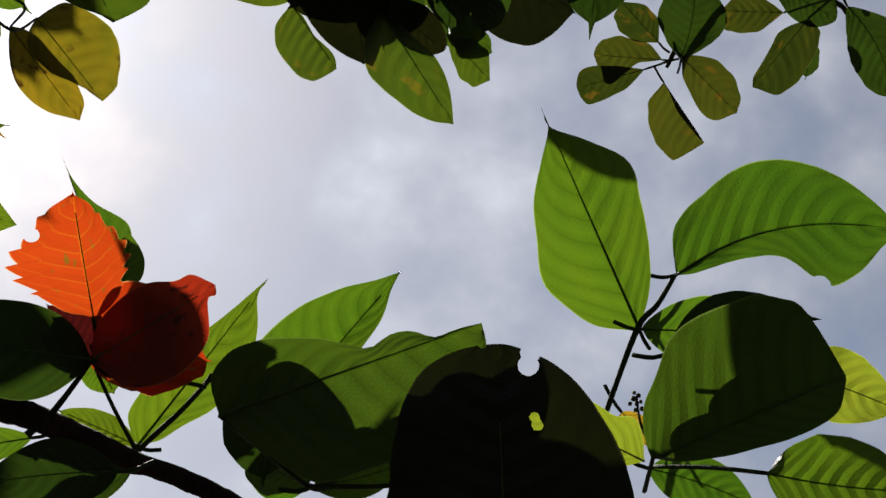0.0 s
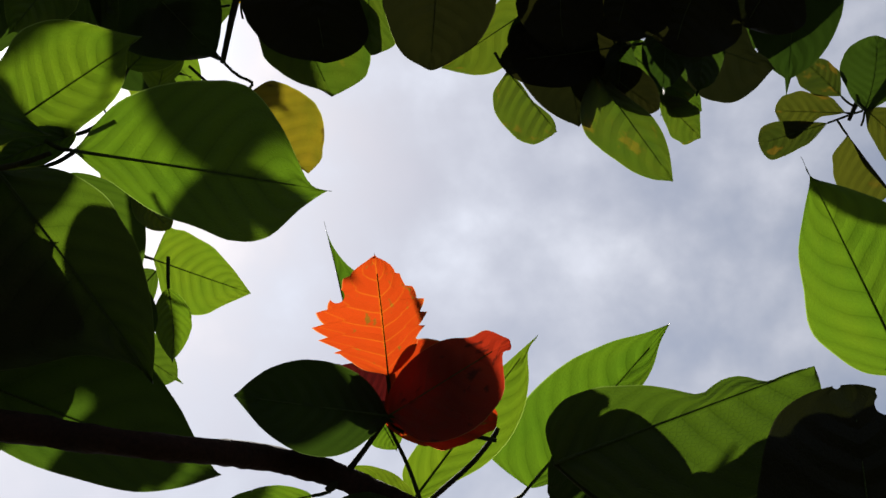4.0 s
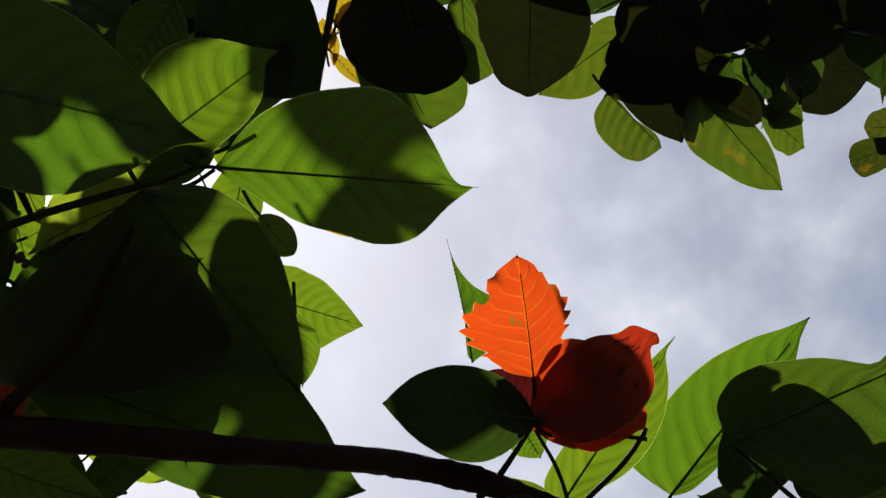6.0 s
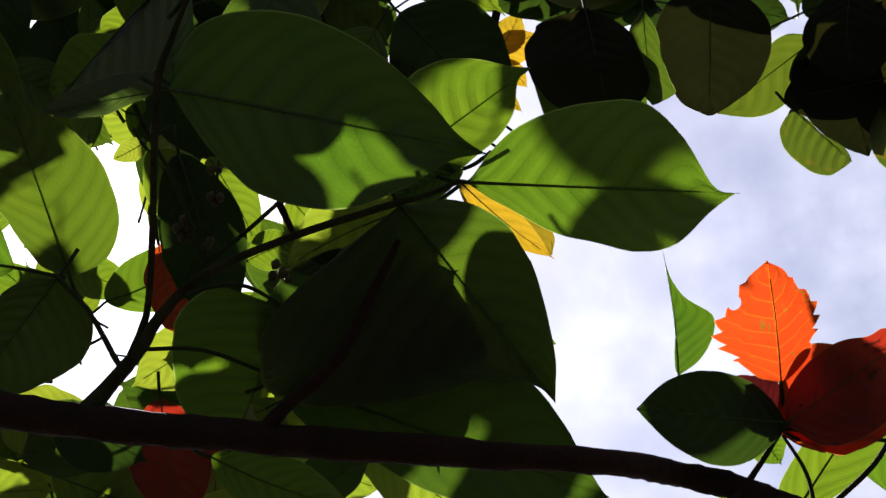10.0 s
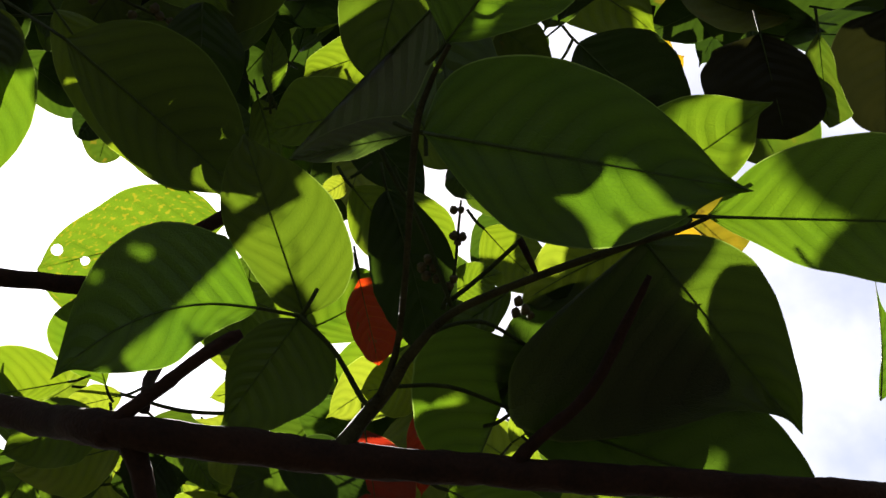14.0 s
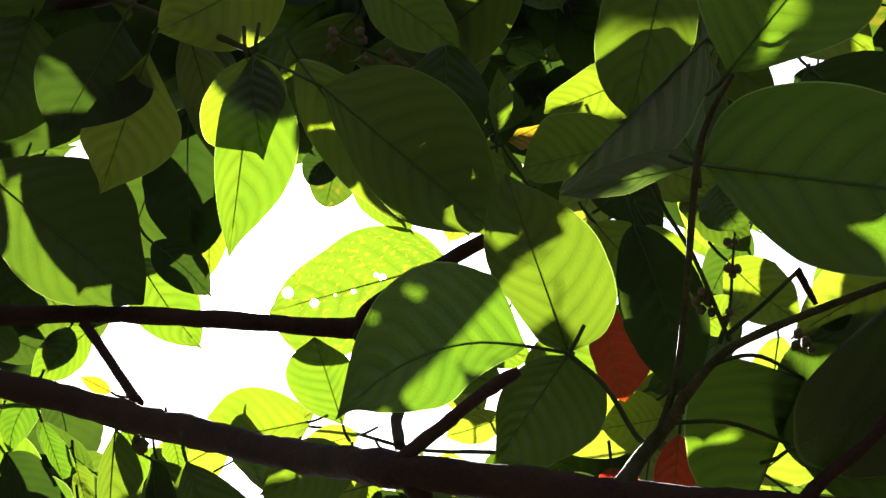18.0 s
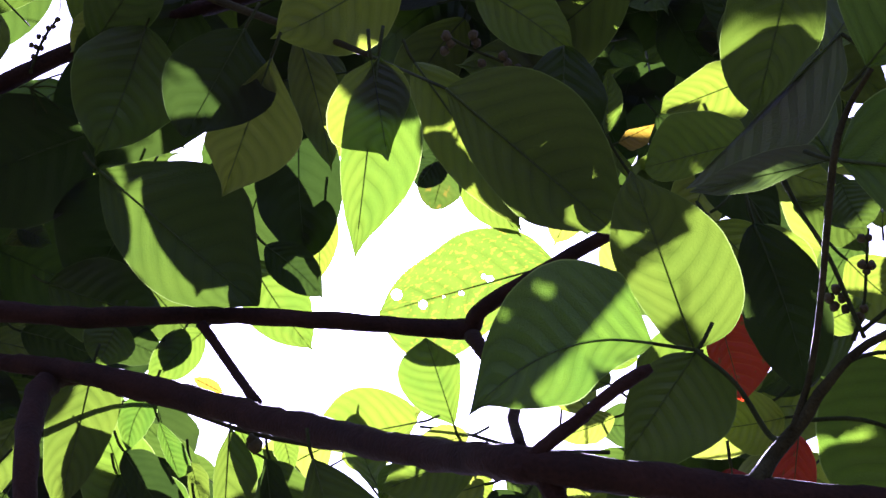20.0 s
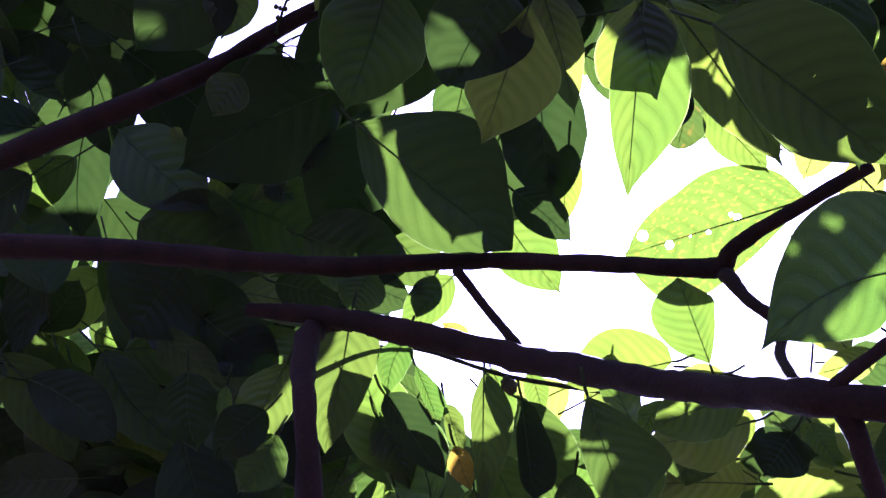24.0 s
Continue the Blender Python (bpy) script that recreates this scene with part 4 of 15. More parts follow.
leaf(middle_sprig, (-0.6041, 0.3483, 2.2243), (-0.6570, 0.4449, 2.1613), 0.0727, (0.11, -0.51, -0.85), "shade", "full", outline=((5.3, 16.2, 22.1, 25.2, 26.1, 20, 13, 6.8, 1.8), (4.1, 16.2, 26.6, 31.1, 31.2, 29.5, 23.9, 14.9, 4)), stalk=[(-0.5946, 0.3540, 2.2214), (-0.5915, 0.3487, 2.2288)])
leaf(middle_sprig, (-0.8899, 0.3756, 2.1905), (-0.7858, 0.5266, 2.1494), 0.1054, (0.36, -0.46, -0.81), "shade", "ovate", outline=((7.5, 19.9, 28.8, 34, 34.6, 29.6, 20.7, 11.9, 3.2), (2.1, 7.4, 13.3, 18.6, 21.5, 21, 14.1, 5.7, 1.2)), stalk=[(-0.9937, 0.3879, 2.3046)])
leaf(middle_sprig, (-0.7292, 0.5557, 2.0350), (-0.7474, 0.4339, 2.1083), 0.0856, (0.25, -0.44, -0.86), "shade", "ovate", outline=((4, 11.5, 15.5, 19.1, 23.9, 23.2, 18.1, 11.2, 3), (17.7, 27.1, 33.7, 35.8, 34.9, 29.1, 19.8, 8.4, 2.1)), stalk=[(-0.7292, 0.5557, 2.0350)])
leaf(middle_sprig, (-0.7519, 0.5227, 2.0153), (-0.8605, 0.4687, 1.9166), 0.1004, (0.50, -0.65, -0.57), "fresh", "drip", bow=0.125, outline=((2.6, 7.3, 11.8, 17.7, 24.5, 20.8, 13.2, 3.5, 0.9), (30.4, 35.1, 39.2, 39.7, 37.1, 31.2, 21.1, 9.1, 1.2)), stalk=[(-0.7166, 0.5336, 2.0105)])
leaf(middle_sprig, (-0.7220, 0.5324, 2.0090), (-0.7858, 0.5702, 1.9445), 0.0749, (0.25, -0.71, -0.65), "shade", "wide", outline=((33.3, 41.1, 48.2, 51, 46.8, 38.1, 30.3, 16, 4.1), (3.5, 13.8, 20.8, 25.2, 25, 19.3, 9.6, 2.8, 0.7)), stalk=[(-0.7114, 0.5376, 2.0118), (-0.7092, 0.5360, 2.0158)])
tube("stalk", [(-0.7208, 0.5302, 2.0088, 0.0019), (-0.6958, 0.5437, 1.9838, 0.0018), (-0.6804, 0.5718, 1.9604, 0.0022), (-0.6691, 0.5668, 1.9469, 0.0022)], STALK, middle_sprig, 6, 9, 0.05)
leaf(middle_sprig, (-0.6707, 0.4862, 2.1887), (-0.7535, 0.4811, 2.1744), 0.0528, (0.19, -0.57, -0.80), "green", "ovate", outline=((1.2, 4.7, 9.3, 13.9, 17.3, 19.9, 18.8, 15.5, 8.8), (19.7, 25.5, 33.3, 38.6, 41.8, 42.8, 32.5, 18.5, 5.3)), stalk=[(-0.6657, 0.4851, 2.1884), (-0.6572, 0.4924, 2.1923)])
leaf(middle_sprig, (-0.6683, 0.5023, 2.3035), (-0.7509, 0.5056, 2.2838), 0.0538, (0.17, -0.53, -0.83), "green", "ovate", outline=((4, 15.6, 33.7, 33.9, 28.4, 19.4, 11.4, 5.3, 1.4), (5.5, 21.4, 26.1, 29.4, 26.5, 22.7, 19.1, 14.9, 3.8)), stalk=[(-0.6637, 0.5018, 2.3032), (-0.6613, 0.5059, 2.3061)])
leaf(middle_sprig, (-0.6872, 0.5801, 2.1999), (-0.6682, 0.6880, 2.1020), 0.0733, (0.14, -0.68, -0.72), "dark", "round", stalk=[(-0.6909, 0.5722, 2.2041), (-0.6921, 0.5692, 2.2105)])
leaf(middle_sprig, (-0.7247, 0.5932, 2.2269), (-0.6686, 0.6621, 2.1784), 0.0596, (0.16, -0.65, -0.74), "green", "ovate", stalk=[(-0.7266, 0.5893, 2.2280), (-0.7322, 0.5857, 2.2379)])
leaf(middle_sprig, (-0.7406, 0.6771, 2.1981), (-0.7315, 0.7329, 2.1397), 0.0538, (0.18, -0.70, -0.69), "orange", "ovate", outline=((18.5, 29.2, 36.5, 43.2, 42.7, 41.9, 30.7, 15.7, 4), (2.2, 8.4, 18.1, 23, 22.1, 21.2, 15.9, 11.5, 3.2)), stalk=[(-0.7517, 0.6850, 2.1895), (-0.7515, 0.6847, 2.1951)], label="orange red leaf")
leaf(middle_sprig, (-0.7515, 0.7715, 2.0972), (-0.7550, 0.8708, 2.0327), 0.0751, (0.22, -0.77, -0.61), "red", "round", outline=((5.1, 16.6, 27.7, 33.1, 32.9, 29, 22.3, 11.9, 3), (8.8, 16.1, 24.1, 30.2, 30.3, 26.8, 18.5, 9, 2.3)), stalk=[(-0.7549, 0.7665, 2.1063), (-0.7555, 0.7649, 2.1130)], label="round dark red leaf")
leaf(middle_sprig, (-0.6924, 0.7820, 2.1361), (-0.7127, 0.8359, 2.0638), 0.0382, (0.17, -0.77, -0.62), "orange", "ovate", stalk=[(-0.6915, 0.7791, 2.1415), (-0.6884, 0.7824, 2.1494)])
leaf(middle_sprig, (-0.7067, 0.7970, 2.1721), (-0.7710, 0.7893, 2.1615), 0.0603, (0.20, -0.73, -0.66), "lime", "ovate", stalk=[(-0.7023, 0.7984, 2.1725), (-0.7017, 0.8011, 2.1736)])
leaf(middle_sprig, (-0.7219, 0.8086, 2.2042), (-0.8143, 0.8222, 2.1606), 0.0633, (0.20, -0.74, -0.65), "lime", "ovate", stalk=[(-0.7175, 0.8090, 2.2049), (-0.7086, 0.8100, 2.2134)])
leaf(middle_sprig, (-0.8839, 0.8228, 2.2235), (-0.9458, 0.8168, 2.2009), 0.0344, (0.30, -0.70, -0.64), "lime", "ovate", stalk=[(-0.8810, 0.8234, 2.2236), (-0.8796, 0.8267, 2.2286)])

far_left_sprig = sprig("hanging_leaf_sprig", "sprig of hanging bright green leaves against the sun", "branch")
tube("twig", [(-0.9937, 0.3879, 2.3046, 0.0026), (-1.0412, 0.3874, 2.3482, 0.0033), (-1.1247, 0.3559, 2.3864, 0.0040), (-1.2317, 0.2923, 2.4177, 0.0054)], TWIG, far_left_sprig, 6, 9, 0.10)
leaf(far_left_sprig, (-0.9447, 0.7578, 2.4073), (-1.1386, 0.7230, 2.3343), 0.1305, (0.37, -0.60, -0.71), "mottled", "ovate", holes=((0.23, 0.881, 0.03), (-0.06, 0.759, 0.024), (-0.05, 0.541, 0.015), (0.05, 0.372, 0.021), (0.13, 0.4, 0.015), (-0.03, 0.64, 0.009),), outline=((1.5, 6, 12.6, 20.5, 27.3, 32.7, 31.8, 26, 13.4), (5, 17.1, 25.1, 29.4, 28.8, 23.4, 18.6, 11, 2.9)), stalk=[(-0.9362, 0.7557, 2.4096), (-0.9272, 0.7643, 2.4308)], label="green leaf with yellow specks and holes")
leaf(far_left_sprig, (-1.0445, 0.7797, 2.2014), (-1.0599, 0.7075, 2.2641), 0.0681, (0.34, -0.67, -0.66), "green", "ovate", outline=((3, 11.6, 25.1, 35.7, 41.9, 42.7, 38, 26, 6.7), (1.6, 6.4, 12.2, 18.8, 23.8, 27.7, 17.9, 8.3, 2.1)), stalk=[(-1.0408, 0.7872, 2.1946), (-1.0437, 0.7916, 2.1954)])
leaf(far_left_sprig, (-1.0801, 0.7650, 2.1986), (-1.1849, 0.7365, 2.1617), 0.0628, (0.40, -0.67, -0.63), "green", "ovate", outline=((1.6, 6.1, 10.2, 11.9, 13.2, 12.3, 11.5, 6.1, 1.6), (16.3, 24.1, 32.2, 39.1, 41.5, 37.5, 27.7, 17, 4.4)), stalk=[(-1.0705, 0.7674, 2.1994), (-1.0663, 0.7784, 2.2021)])
tube("stalk", [(-1.0896, 0.7862, 2.2118, 0.0015), (-1.0547, 0.8041, 2.2158, 0.0018), (-0.9735, 0.8155, 2.1875, 0.0021), (-0.8690, 0.7734, 2.1342, 0.0022)], STALK, far_left_sprig, 6, 9, 0.05)
leaf(far_left_sprig, (-1.3122, 0.3800, 2.4878), (-1.3916, 0.4665, 2.3831), 0.1253, (0.58, -0.35, -0.73), "green", "ovate", stalk=[(-1.3060, 0.3788, 2.4914), (-1.3100, 0.3701, 2.5053)])
leaf(far_left_sprig, (-1.0640, 0.3064, 2.2535), (-1.1299, 0.3574, 2.1839), 0.0948, (0.52, -0.38, -0.76), "dark", "wide", outline=((4.1, 15.9, 36.8, 47.3, 45.7, 37, 22.8, 9.9, 2.5), (4.1, 15.8, 25.8, 35.2, 40, 38.2, 30.7, 20.6, 9.3)), stalk=[(-1.0640, 0.3064, 2.2535)], label="green leaf toned dark for shade")
leaf(far_left_sprig, (-1.0474, 0.3332, 2.2395), (-1.1400, 0.4352, 2.1985), 0.0803, (0.14, -0.05, -0.99), "lime", "drip", outline=((2.6, 9.8, 20.4, 32.1, 34, 28.7, 17.8, 7.6, 1.9), (1.2, 4.7, 10.1, 17, 20.3, 21.9, 11.8, 3.9, 0.9)), stalk=[(-1.0474, 0.3332, 2.2395)])
leaf(far_left_sprig, (-0.9352, 0.3298, 2.1833), (-0.9374, 0.3946, 2.1333), 0.0707, (0.41, -0.80, -0.44), "green", "ovate", outline=((8.1, 21.8, 29.6, 33, 28.6, 18.8, 9.6, 4.3, 1.1), (6.1, 23.6, 36.1, 47.4, 52.3, 53.3, 45, 9.6, 2.5)), stalk=[(-0.9352, 0.3298, 2.1833)])
leaf(far_left_sprig, (-0.9293, 0.3298, 2.1859), (-0.9707, 0.4356, 2.0711), 0.0634, (0.37, -0.34, -0.86), "green", "drip", outline=((3.1, 12.3, 19.8, 26.2, 26.4, 22, 13.5, 5, 1.1), (1.3, 5, 10.8, 12.9, 12.9, 11.1, 7.7, 3.7, 1)), stalk=[(-0.9293, 0.3298, 2.1859)])
leaf(far_left_sprig, (-1.1460, 0.4395, 2.4863), (-1.1484, 0.5731, 2.4106), 0.0535, (0.46, -0.43, -0.78), "lime", "ovate", stalk=[(-1.1437, 0.4358, 2.4882), (-1.1519, 0.4258, 2.4962)])
leaf(far_left_sprig, (-1.1729, 0.5153, 2.4581), (-1.2000, 0.6432, 2.3573), 0.0991, (0.48, -0.48, -0.74), "dark", "round", stalk=[(-1.1694, 0.5078, 2.4598), (-1.1677, 0.5068, 2.4681)])
leaf(far_left_sprig, (-1.2153, 0.5909, 2.3248), (-1.1713, 0.6619, 2.3022), 0.0497, (0.50, -0.53, -0.69), "dark", "ovate", stalk=[(-1.2164, 0.5868, 2.3247), (-1.2223, 0.5824, 2.3299)])
leaf(far_left_sprig, (-1.1696, 0.6045, 2.4051), (-1.1909, 0.6693, 2.3436), 0.0416, (0.47, -0.52, -0.71), "green", "ovate", stalk=[(-1.1701, 0.5999, 2.4084), (-1.1687, 0.5977, 2.4143)])
leaf(far_left_sprig, (-1.3045, 0.4203, 2.2734), (-1.2038, 0.6032, 2.2393), 0.1404, (0.57, -0.47, -0.68), "deep", "wide", outline=((3.2, 12.7, 24.5, 35.6, 39.4, 34.3, 22.6, 13.3, 4.3), (2.5, 9.8, 18, 23.8, 27, 25.9, 18.6, 8.9, 2.3)), stalk=[(-1.3063, 0.4115, 2.2808), (-1.3146, 0.4067, 2.2888)])
leaf(far_left_sprig, (-1.2528, 0.6186, 2.3370), (-1.2092, 0.7210, 2.2867), 0.0736, (0.51, -0.54, -0.67), "green", "ovate", stalk=[(-1.2538, 0.6136, 2.3388), (-1.2567, 0.6094, 2.3486)])
leaf(far_left_sprig, (-0.9638, 0.4190, 2.3253), (-0.9032, 0.5807, 2.2477), 0.0688, (0.36, -0.51, -0.78), "green", "ovate", stalk=[(-0.9685, 0.4085, 2.3287), (-0.9789, 0.3984, 2.3392)])
leaf(far_left_sprig, (-1.0257, 0.5945, 2.4363), (-1.0593, 0.6128, 2.4072), 0.0410, (0.38, -0.51, -0.77), "dark", "round", stalk=[(-1.0246, 0.5933, 2.4385), (-1.0228, 0.5927, 2.4411)])
leaf(far_left_sprig, (-1.0411, 0.6276, 2.4610), (-1.0638, 0.6620, 2.4259), 0.0512, (0.38, -0.53, -0.76), "olive", "round", stalk=[(-1.0401, 0.6254, 2.4623), (-1.0375, 0.6268, 2.4651)])
leaf(far_left_sprig, (-1.0250, 0.6396, 2.4607), (-0.9775, 0.7222, 2.4221), 0.0544, (0.34, -0.55, -0.76), "green", "ovate", stalk=[(-1.0290, 0.6334, 2.4646), (-1.0347, 0.6291, 2.4705)])
leaf(far_left_sprig, (-0.8423, 0.6097, 2.4213), (-0.8268, 0.5551, 2.4603), 0.0265, (0.24, -0.52, -0.82), "green", "ovate", outline=((1.1, 4.2, 9, 12.9, 15.1, 12.4, 7.4, 3.4, 0.9), (2.1, 8.2, 15.8, 21.4, 23.4, 21, 12.5, 5.8, 1.5)), stalk=[(-0.8439, 0.6124, 2.4203), (-0.8470, 0.6156, 2.4174)])
leaf(far_left_sprig, (-0.8328, 0.6197, 2.4184), (-0.7932, 0.6153, 2.4310), 0.0226, (0.22, -0.55, -0.81), "yellow", "ovate", outline=((1.2, 4.6, 10, 16.8, 13.1, 9, 5.4, 2.5, 0.6), (4, 15.6, 33.6, 35.5, 37.2, 33.9, 20.2, 9.4, 2.4)), stalk=[(-0.8361, 0.6281, 2.4114), (-0.8389, 0.6305, 2.4124)])
leaf(far_left_sprig, (-0.8475, 0.6236, 2.4365), (-0.8284, 0.6686, 2.4089), 0.0150, (0.24, -0.57, -0.79), "green", "ovate", outline=((0.5, 1.9, 4.2, 7, 9.9, 12.8, 9.2, 4.3, 1.1), (0.8, 3, 6.5, 10.8, 13.9, 12, 8.5, 3.9, 1)), stalk=[(-0.8446, 0.6370, 2.4272), (-0.8451, 0.6342, 2.4303)])
tube("stalk", [(-0.8419, 0.6089, 2.4220, 0.0012), (-0.8364, 0.6280, 2.4106, 0.0015), (-0.8166, 0.6705, 2.3856, 0.0018)], STALK, far_left_sprig, 6, 9, 0.05)
leaf(far_left_sprig, (-0.9665, 0.3522, 2.4007), (-1.0923, 0.3601, 2.3323), 0.1012, (0.43, -0.37, -0.83), "lime", "ovate", stalk=[(-0.9593, 0.3521, 2.4054), (-0.9565, 0.3537, 2.4078)])
leaf(far_left_sprig, (-1.4450, 0.9262, 3.3277), (-1.2132, 1.0804, 3.4212), 0.1028, (0.33, -0.45, -0.83), "green", "drip", outline=((1.4, 5.3, 11.5, 17.4, 21.5, 25.2, 18, 9.8, 2.5), (1.2, 4.5, 9.8, 8, 4.1, 4.5, 5.5, 3.4, 0.9)), stalk=[(-1.4450, 0.9262, 3.3277)])
leaf(far_left_sprig, (-0.9073, 0.3984, 2.4038), (-0.8293, 0.4912, 2.3816), 0.0630, (0.29, -0.45, -0.85), "green", "drip", stalk=[(-0.9124, 0.3926, 2.4054), (-0.9199, 0.3947, 2.4074)])
leaf(far_left_sprig, (-1.3307, 0.6711, 2.2964), (-1.3905, 0.6831, 2.2287), 0.0495, (0.59, -0.53, -0.61), "green", "ovate", stalk=[(-1.3273, 0.6707, 2.2985), (-1.3298, 0.6692, 2.3046)])
leaf(far_left_sprig, (-1.4444, 0.6479, 2.3141), (-1.4702, 0.6733, 2.2664), 0.0622, (0.62, -0.50, -0.60), "green", "ovate", stalk=[(-1.4426, 0.6469, 2.3163), (-1.4412, 0.6473, 2.3193)])
leaf(far_left_sprig, (-1.3478, 0.6591, 2.2909), (-1.3735, 0.6817, 2.2472), 0.0363, (0.59, -0.53, -0.62), "dark", "ovate", stalk=[(-1.3458, 0.6573, 2.2926), (-1.3466, 0.6569, 2.2975)])
leaf(far_left_sprig, (-1.3587, 0.7684, 2.2920), (-1.3855, 0.7382, 2.2948), 0.0180, (0.57, -0.56, -0.60), "yellow", "ovate", stalk=[(-1.3571, 0.7705, 2.2914), (-1.3577, 0.7721, 2.2913)])

main_branch = sprig("main_branch", "long dark brown tree branch crossing below the leaves", "branch")
tube("limb", [(-1.4953, 0.5490, 2.1674, 0.0077), (-1.4203, 0.5668, 2.1605, 0.0106), (-1.3521, 0.5816, 2.1462, 0.0129), (-1.2553, 0.6189, 2.1319, 0.0137), (-1.1087, 0.6123, 2.0672, 0.0133), (-0.9390, 0.5577, 1.9676, 0.0123), (-0.8213, 0.5071, 1.8986, 0.0126), (-0.6938, 0.5692, 1.9077, 0.0114), (-0.5719, 0.6071, 1.9077, 0.0106), (-0.4494, 0.6282, 1.8985, 0.0098), (-0.3608, 0.6333, 1.8866, 0.0086), (-0.3016, 0.6950, 1.9138, 0.0090), (-0.2490, 0.7112, 1.9022, 0.0082), (-0.2134, 0.7242, 1.8912, 0.0071), (-0.1609, 0.7419, 1.8769, 0.0067), (-0.1077, 0.7594, 1.8541, 0.0059)], BARK, main_branch, 14, 14, 0.20)
tube("limb", [(-1.3874, 0.6046, 2.1730, 0.0092), (-1.4106, 0.5861, 2.1652, 0.0129), (-1.4089, 0.5710, 2.1283, 0.0139), (-1.3816, 0.5580, 2.0664, 0.0126), (-1.3507, 0.5610, 1.9946, 0.0121), (-1.3296, 0.6301, 1.8594, 0.0133)], BARK, main_branch, 6, 9, 0.20)
tube("limb", [(*TRUNK_TOP, 0.02), (-0.75, 0.62, 0.9, 0.03), (-0.78, 0.66, 0.4, 0.04), (-0.8, 0.68, -0.1, 0.055)], BARK, main_branch, 6, 10, 0.15)
tube("limb", [(-1.9466, 0.2271, 2.0809, 0.0164), (-1.6127, 0.4213, 2.1658, 0.0132), (-1.4674, 0.4982, 2.1868, 0.0117), (-1.3764, 0.5543, 2.2107, 0.0106), (-1.2737, 0.6011, 2.2393, 0.0098), (-1.1698, 0.6465, 2.2552, 0.0093), (-1.0675, 0.7021, 2.2764, 0.0099), (-1.0216, 0.7224, 2.2850, 0.0114), (-0.9943, 0.7005, 2.2902, 0.0089), (-0.9064, 0.6704, 2.3021, 0.0072), (-0.8446, 0.6527, 2.3140, 0.0074)], BARK, main_branch, 6, 9, 0.20)
tube("twig", [(-1.0116, 0.7179, 2.2669, 0.0089), (-0.9771, 0.7048, 2.2107, 0.0062), (-0.9416, 0.7074, 2.1685, 0.0060), (-0.9323, 0.6856, 2.1119, 0.0052), (-0.8994, 0.6421, 2.0383, 0.0053)], BARK, main_branch, 6, 9, 0.20)
tube("twig", [(-0.8327, 0.5045, 1.8924, 0.0059), (-0.8186, 0.4982, 1.9031, 0.0055), (-0.7912, 0.4939, 1.9229, 0.0043), (-0.7695, 0.4910, 1.9402, 0.0043), (-0.7494, 0.4899, 1.9534, 0.0051), (-0.7409, 0.4899, 1.9583, 0.0033)], BARK, main_branch, 6, 9, 0.30)
tube("twig", [(-1.2634, 0.5968, 2.2202, 0.0054), (-1.2366, 0.6244, 2.1888, 0.0050), (-1.1856, 0.6351, 2.1287, 0.0054)], BARK, main_branch, 6, 9, 0.15)
tube("twig", [(-0.5773, 0.6043, 1.9101, 0.0066), (-0.5573, 0.5914, 1.9218, 0.0048), (-0.5182, 0.5676, 1.9363, 0.0042), (-0.4854, 0.5320, 1.9651, 0.0034), (-0.4666, 0.5107, 1.9840, 0.0020)], BARK, main_branch, 6, 9, 0.25)
tube("twig", [(-0.8183, 0.5102, 1.8973, 0.0098), (-0.8117, 0.5289, 1.8803, 0.0078), (-0.8057, 0.5595, 1.8451, 0.0078)], BARK, main_branch, 6, 9, 0.20)
tube("limb", [(-1.8993, 0.3790, 2.3732, 0.0185), (-1.6174, 0.4097, 2.4799, 0.0134), (-1.5507, 0.4084, 2.5070, 0.0117), (-1.4829, 0.4063, 2.5317, 0.0108), (-1.3671, 0.4060, 2.5558, 0.0098), (-1.1898, 0.4338, 2.6197, 0.0090), (-1.0512, 0.4268, 2.6825, 0.0090)], BARK, main_branch, 6, 9, 0.15)

low_sprig = sprig("drooping_leaf_sprig", "drooping green leaves below the branch", "branch")
tube("twig", [(-1.4905, 0.6571, 2.1524, 0.0046), (-1.4007, 0.6908, 2.2176, 0.0026), (-1.2719, 0.7542, 2.2016, 0.0026), (-1.1352, 0.8008, 2.1884, 0.0031)], TWIG, low_sprig, 6, 9, 0.10)
leaf(low_sprig, (-1.4188, 0.6254, 2.2138), (-1.4584, 0.7064, 2.0820), 0.0770, (0.73, -0.42, -0.53), "shade", "full", outline=((4.8, 18.9, 23.8, 23.9, 21.2, 17.3, 11.5, 5.3, 1.4), (4.9, 18.1, 23.3, 24.3, 22.2, 18.4, 14.7, 7.3, 1.9)), curl=-0.04, stalk=[(-1.4091, 0.6283, 2.2221), (-1.4059, 0.6230, 2.2377)])
leaf(low_sprig, (-1.3706, 0.6753, 2.2123), (-1.3976, 0.7081, 2.1539), 0.0403, (0.70, -0.44, -0.57), "fresh", "lance", bow=0.080, curl=-0.04, wave=1.3, stalk=[(-1.3689, 0.6737, 2.2142), (-1.3682, 0.6730, 2.2232)])
leaf(low_sprig, (-1.3881, 0.6909, 2.1437), (-1.3441, 0.7831, 2.0897), 0.0487, (0.42, -0.60, -0.69), "dark", "ovate", outline=((6.4, 17.6, 24.3, 26, 25.7, 24.4, 20.9, 9.7, 2.5), (2.8, 10.9, 13.6, 15.3, 15.7, 16.1, 10.4, 4.8, 1.2)), curl=-0.04, stalk=[(-1.3926, 0.6824, 2.1487), (-1.3953, 0.6777, 2.1510)])
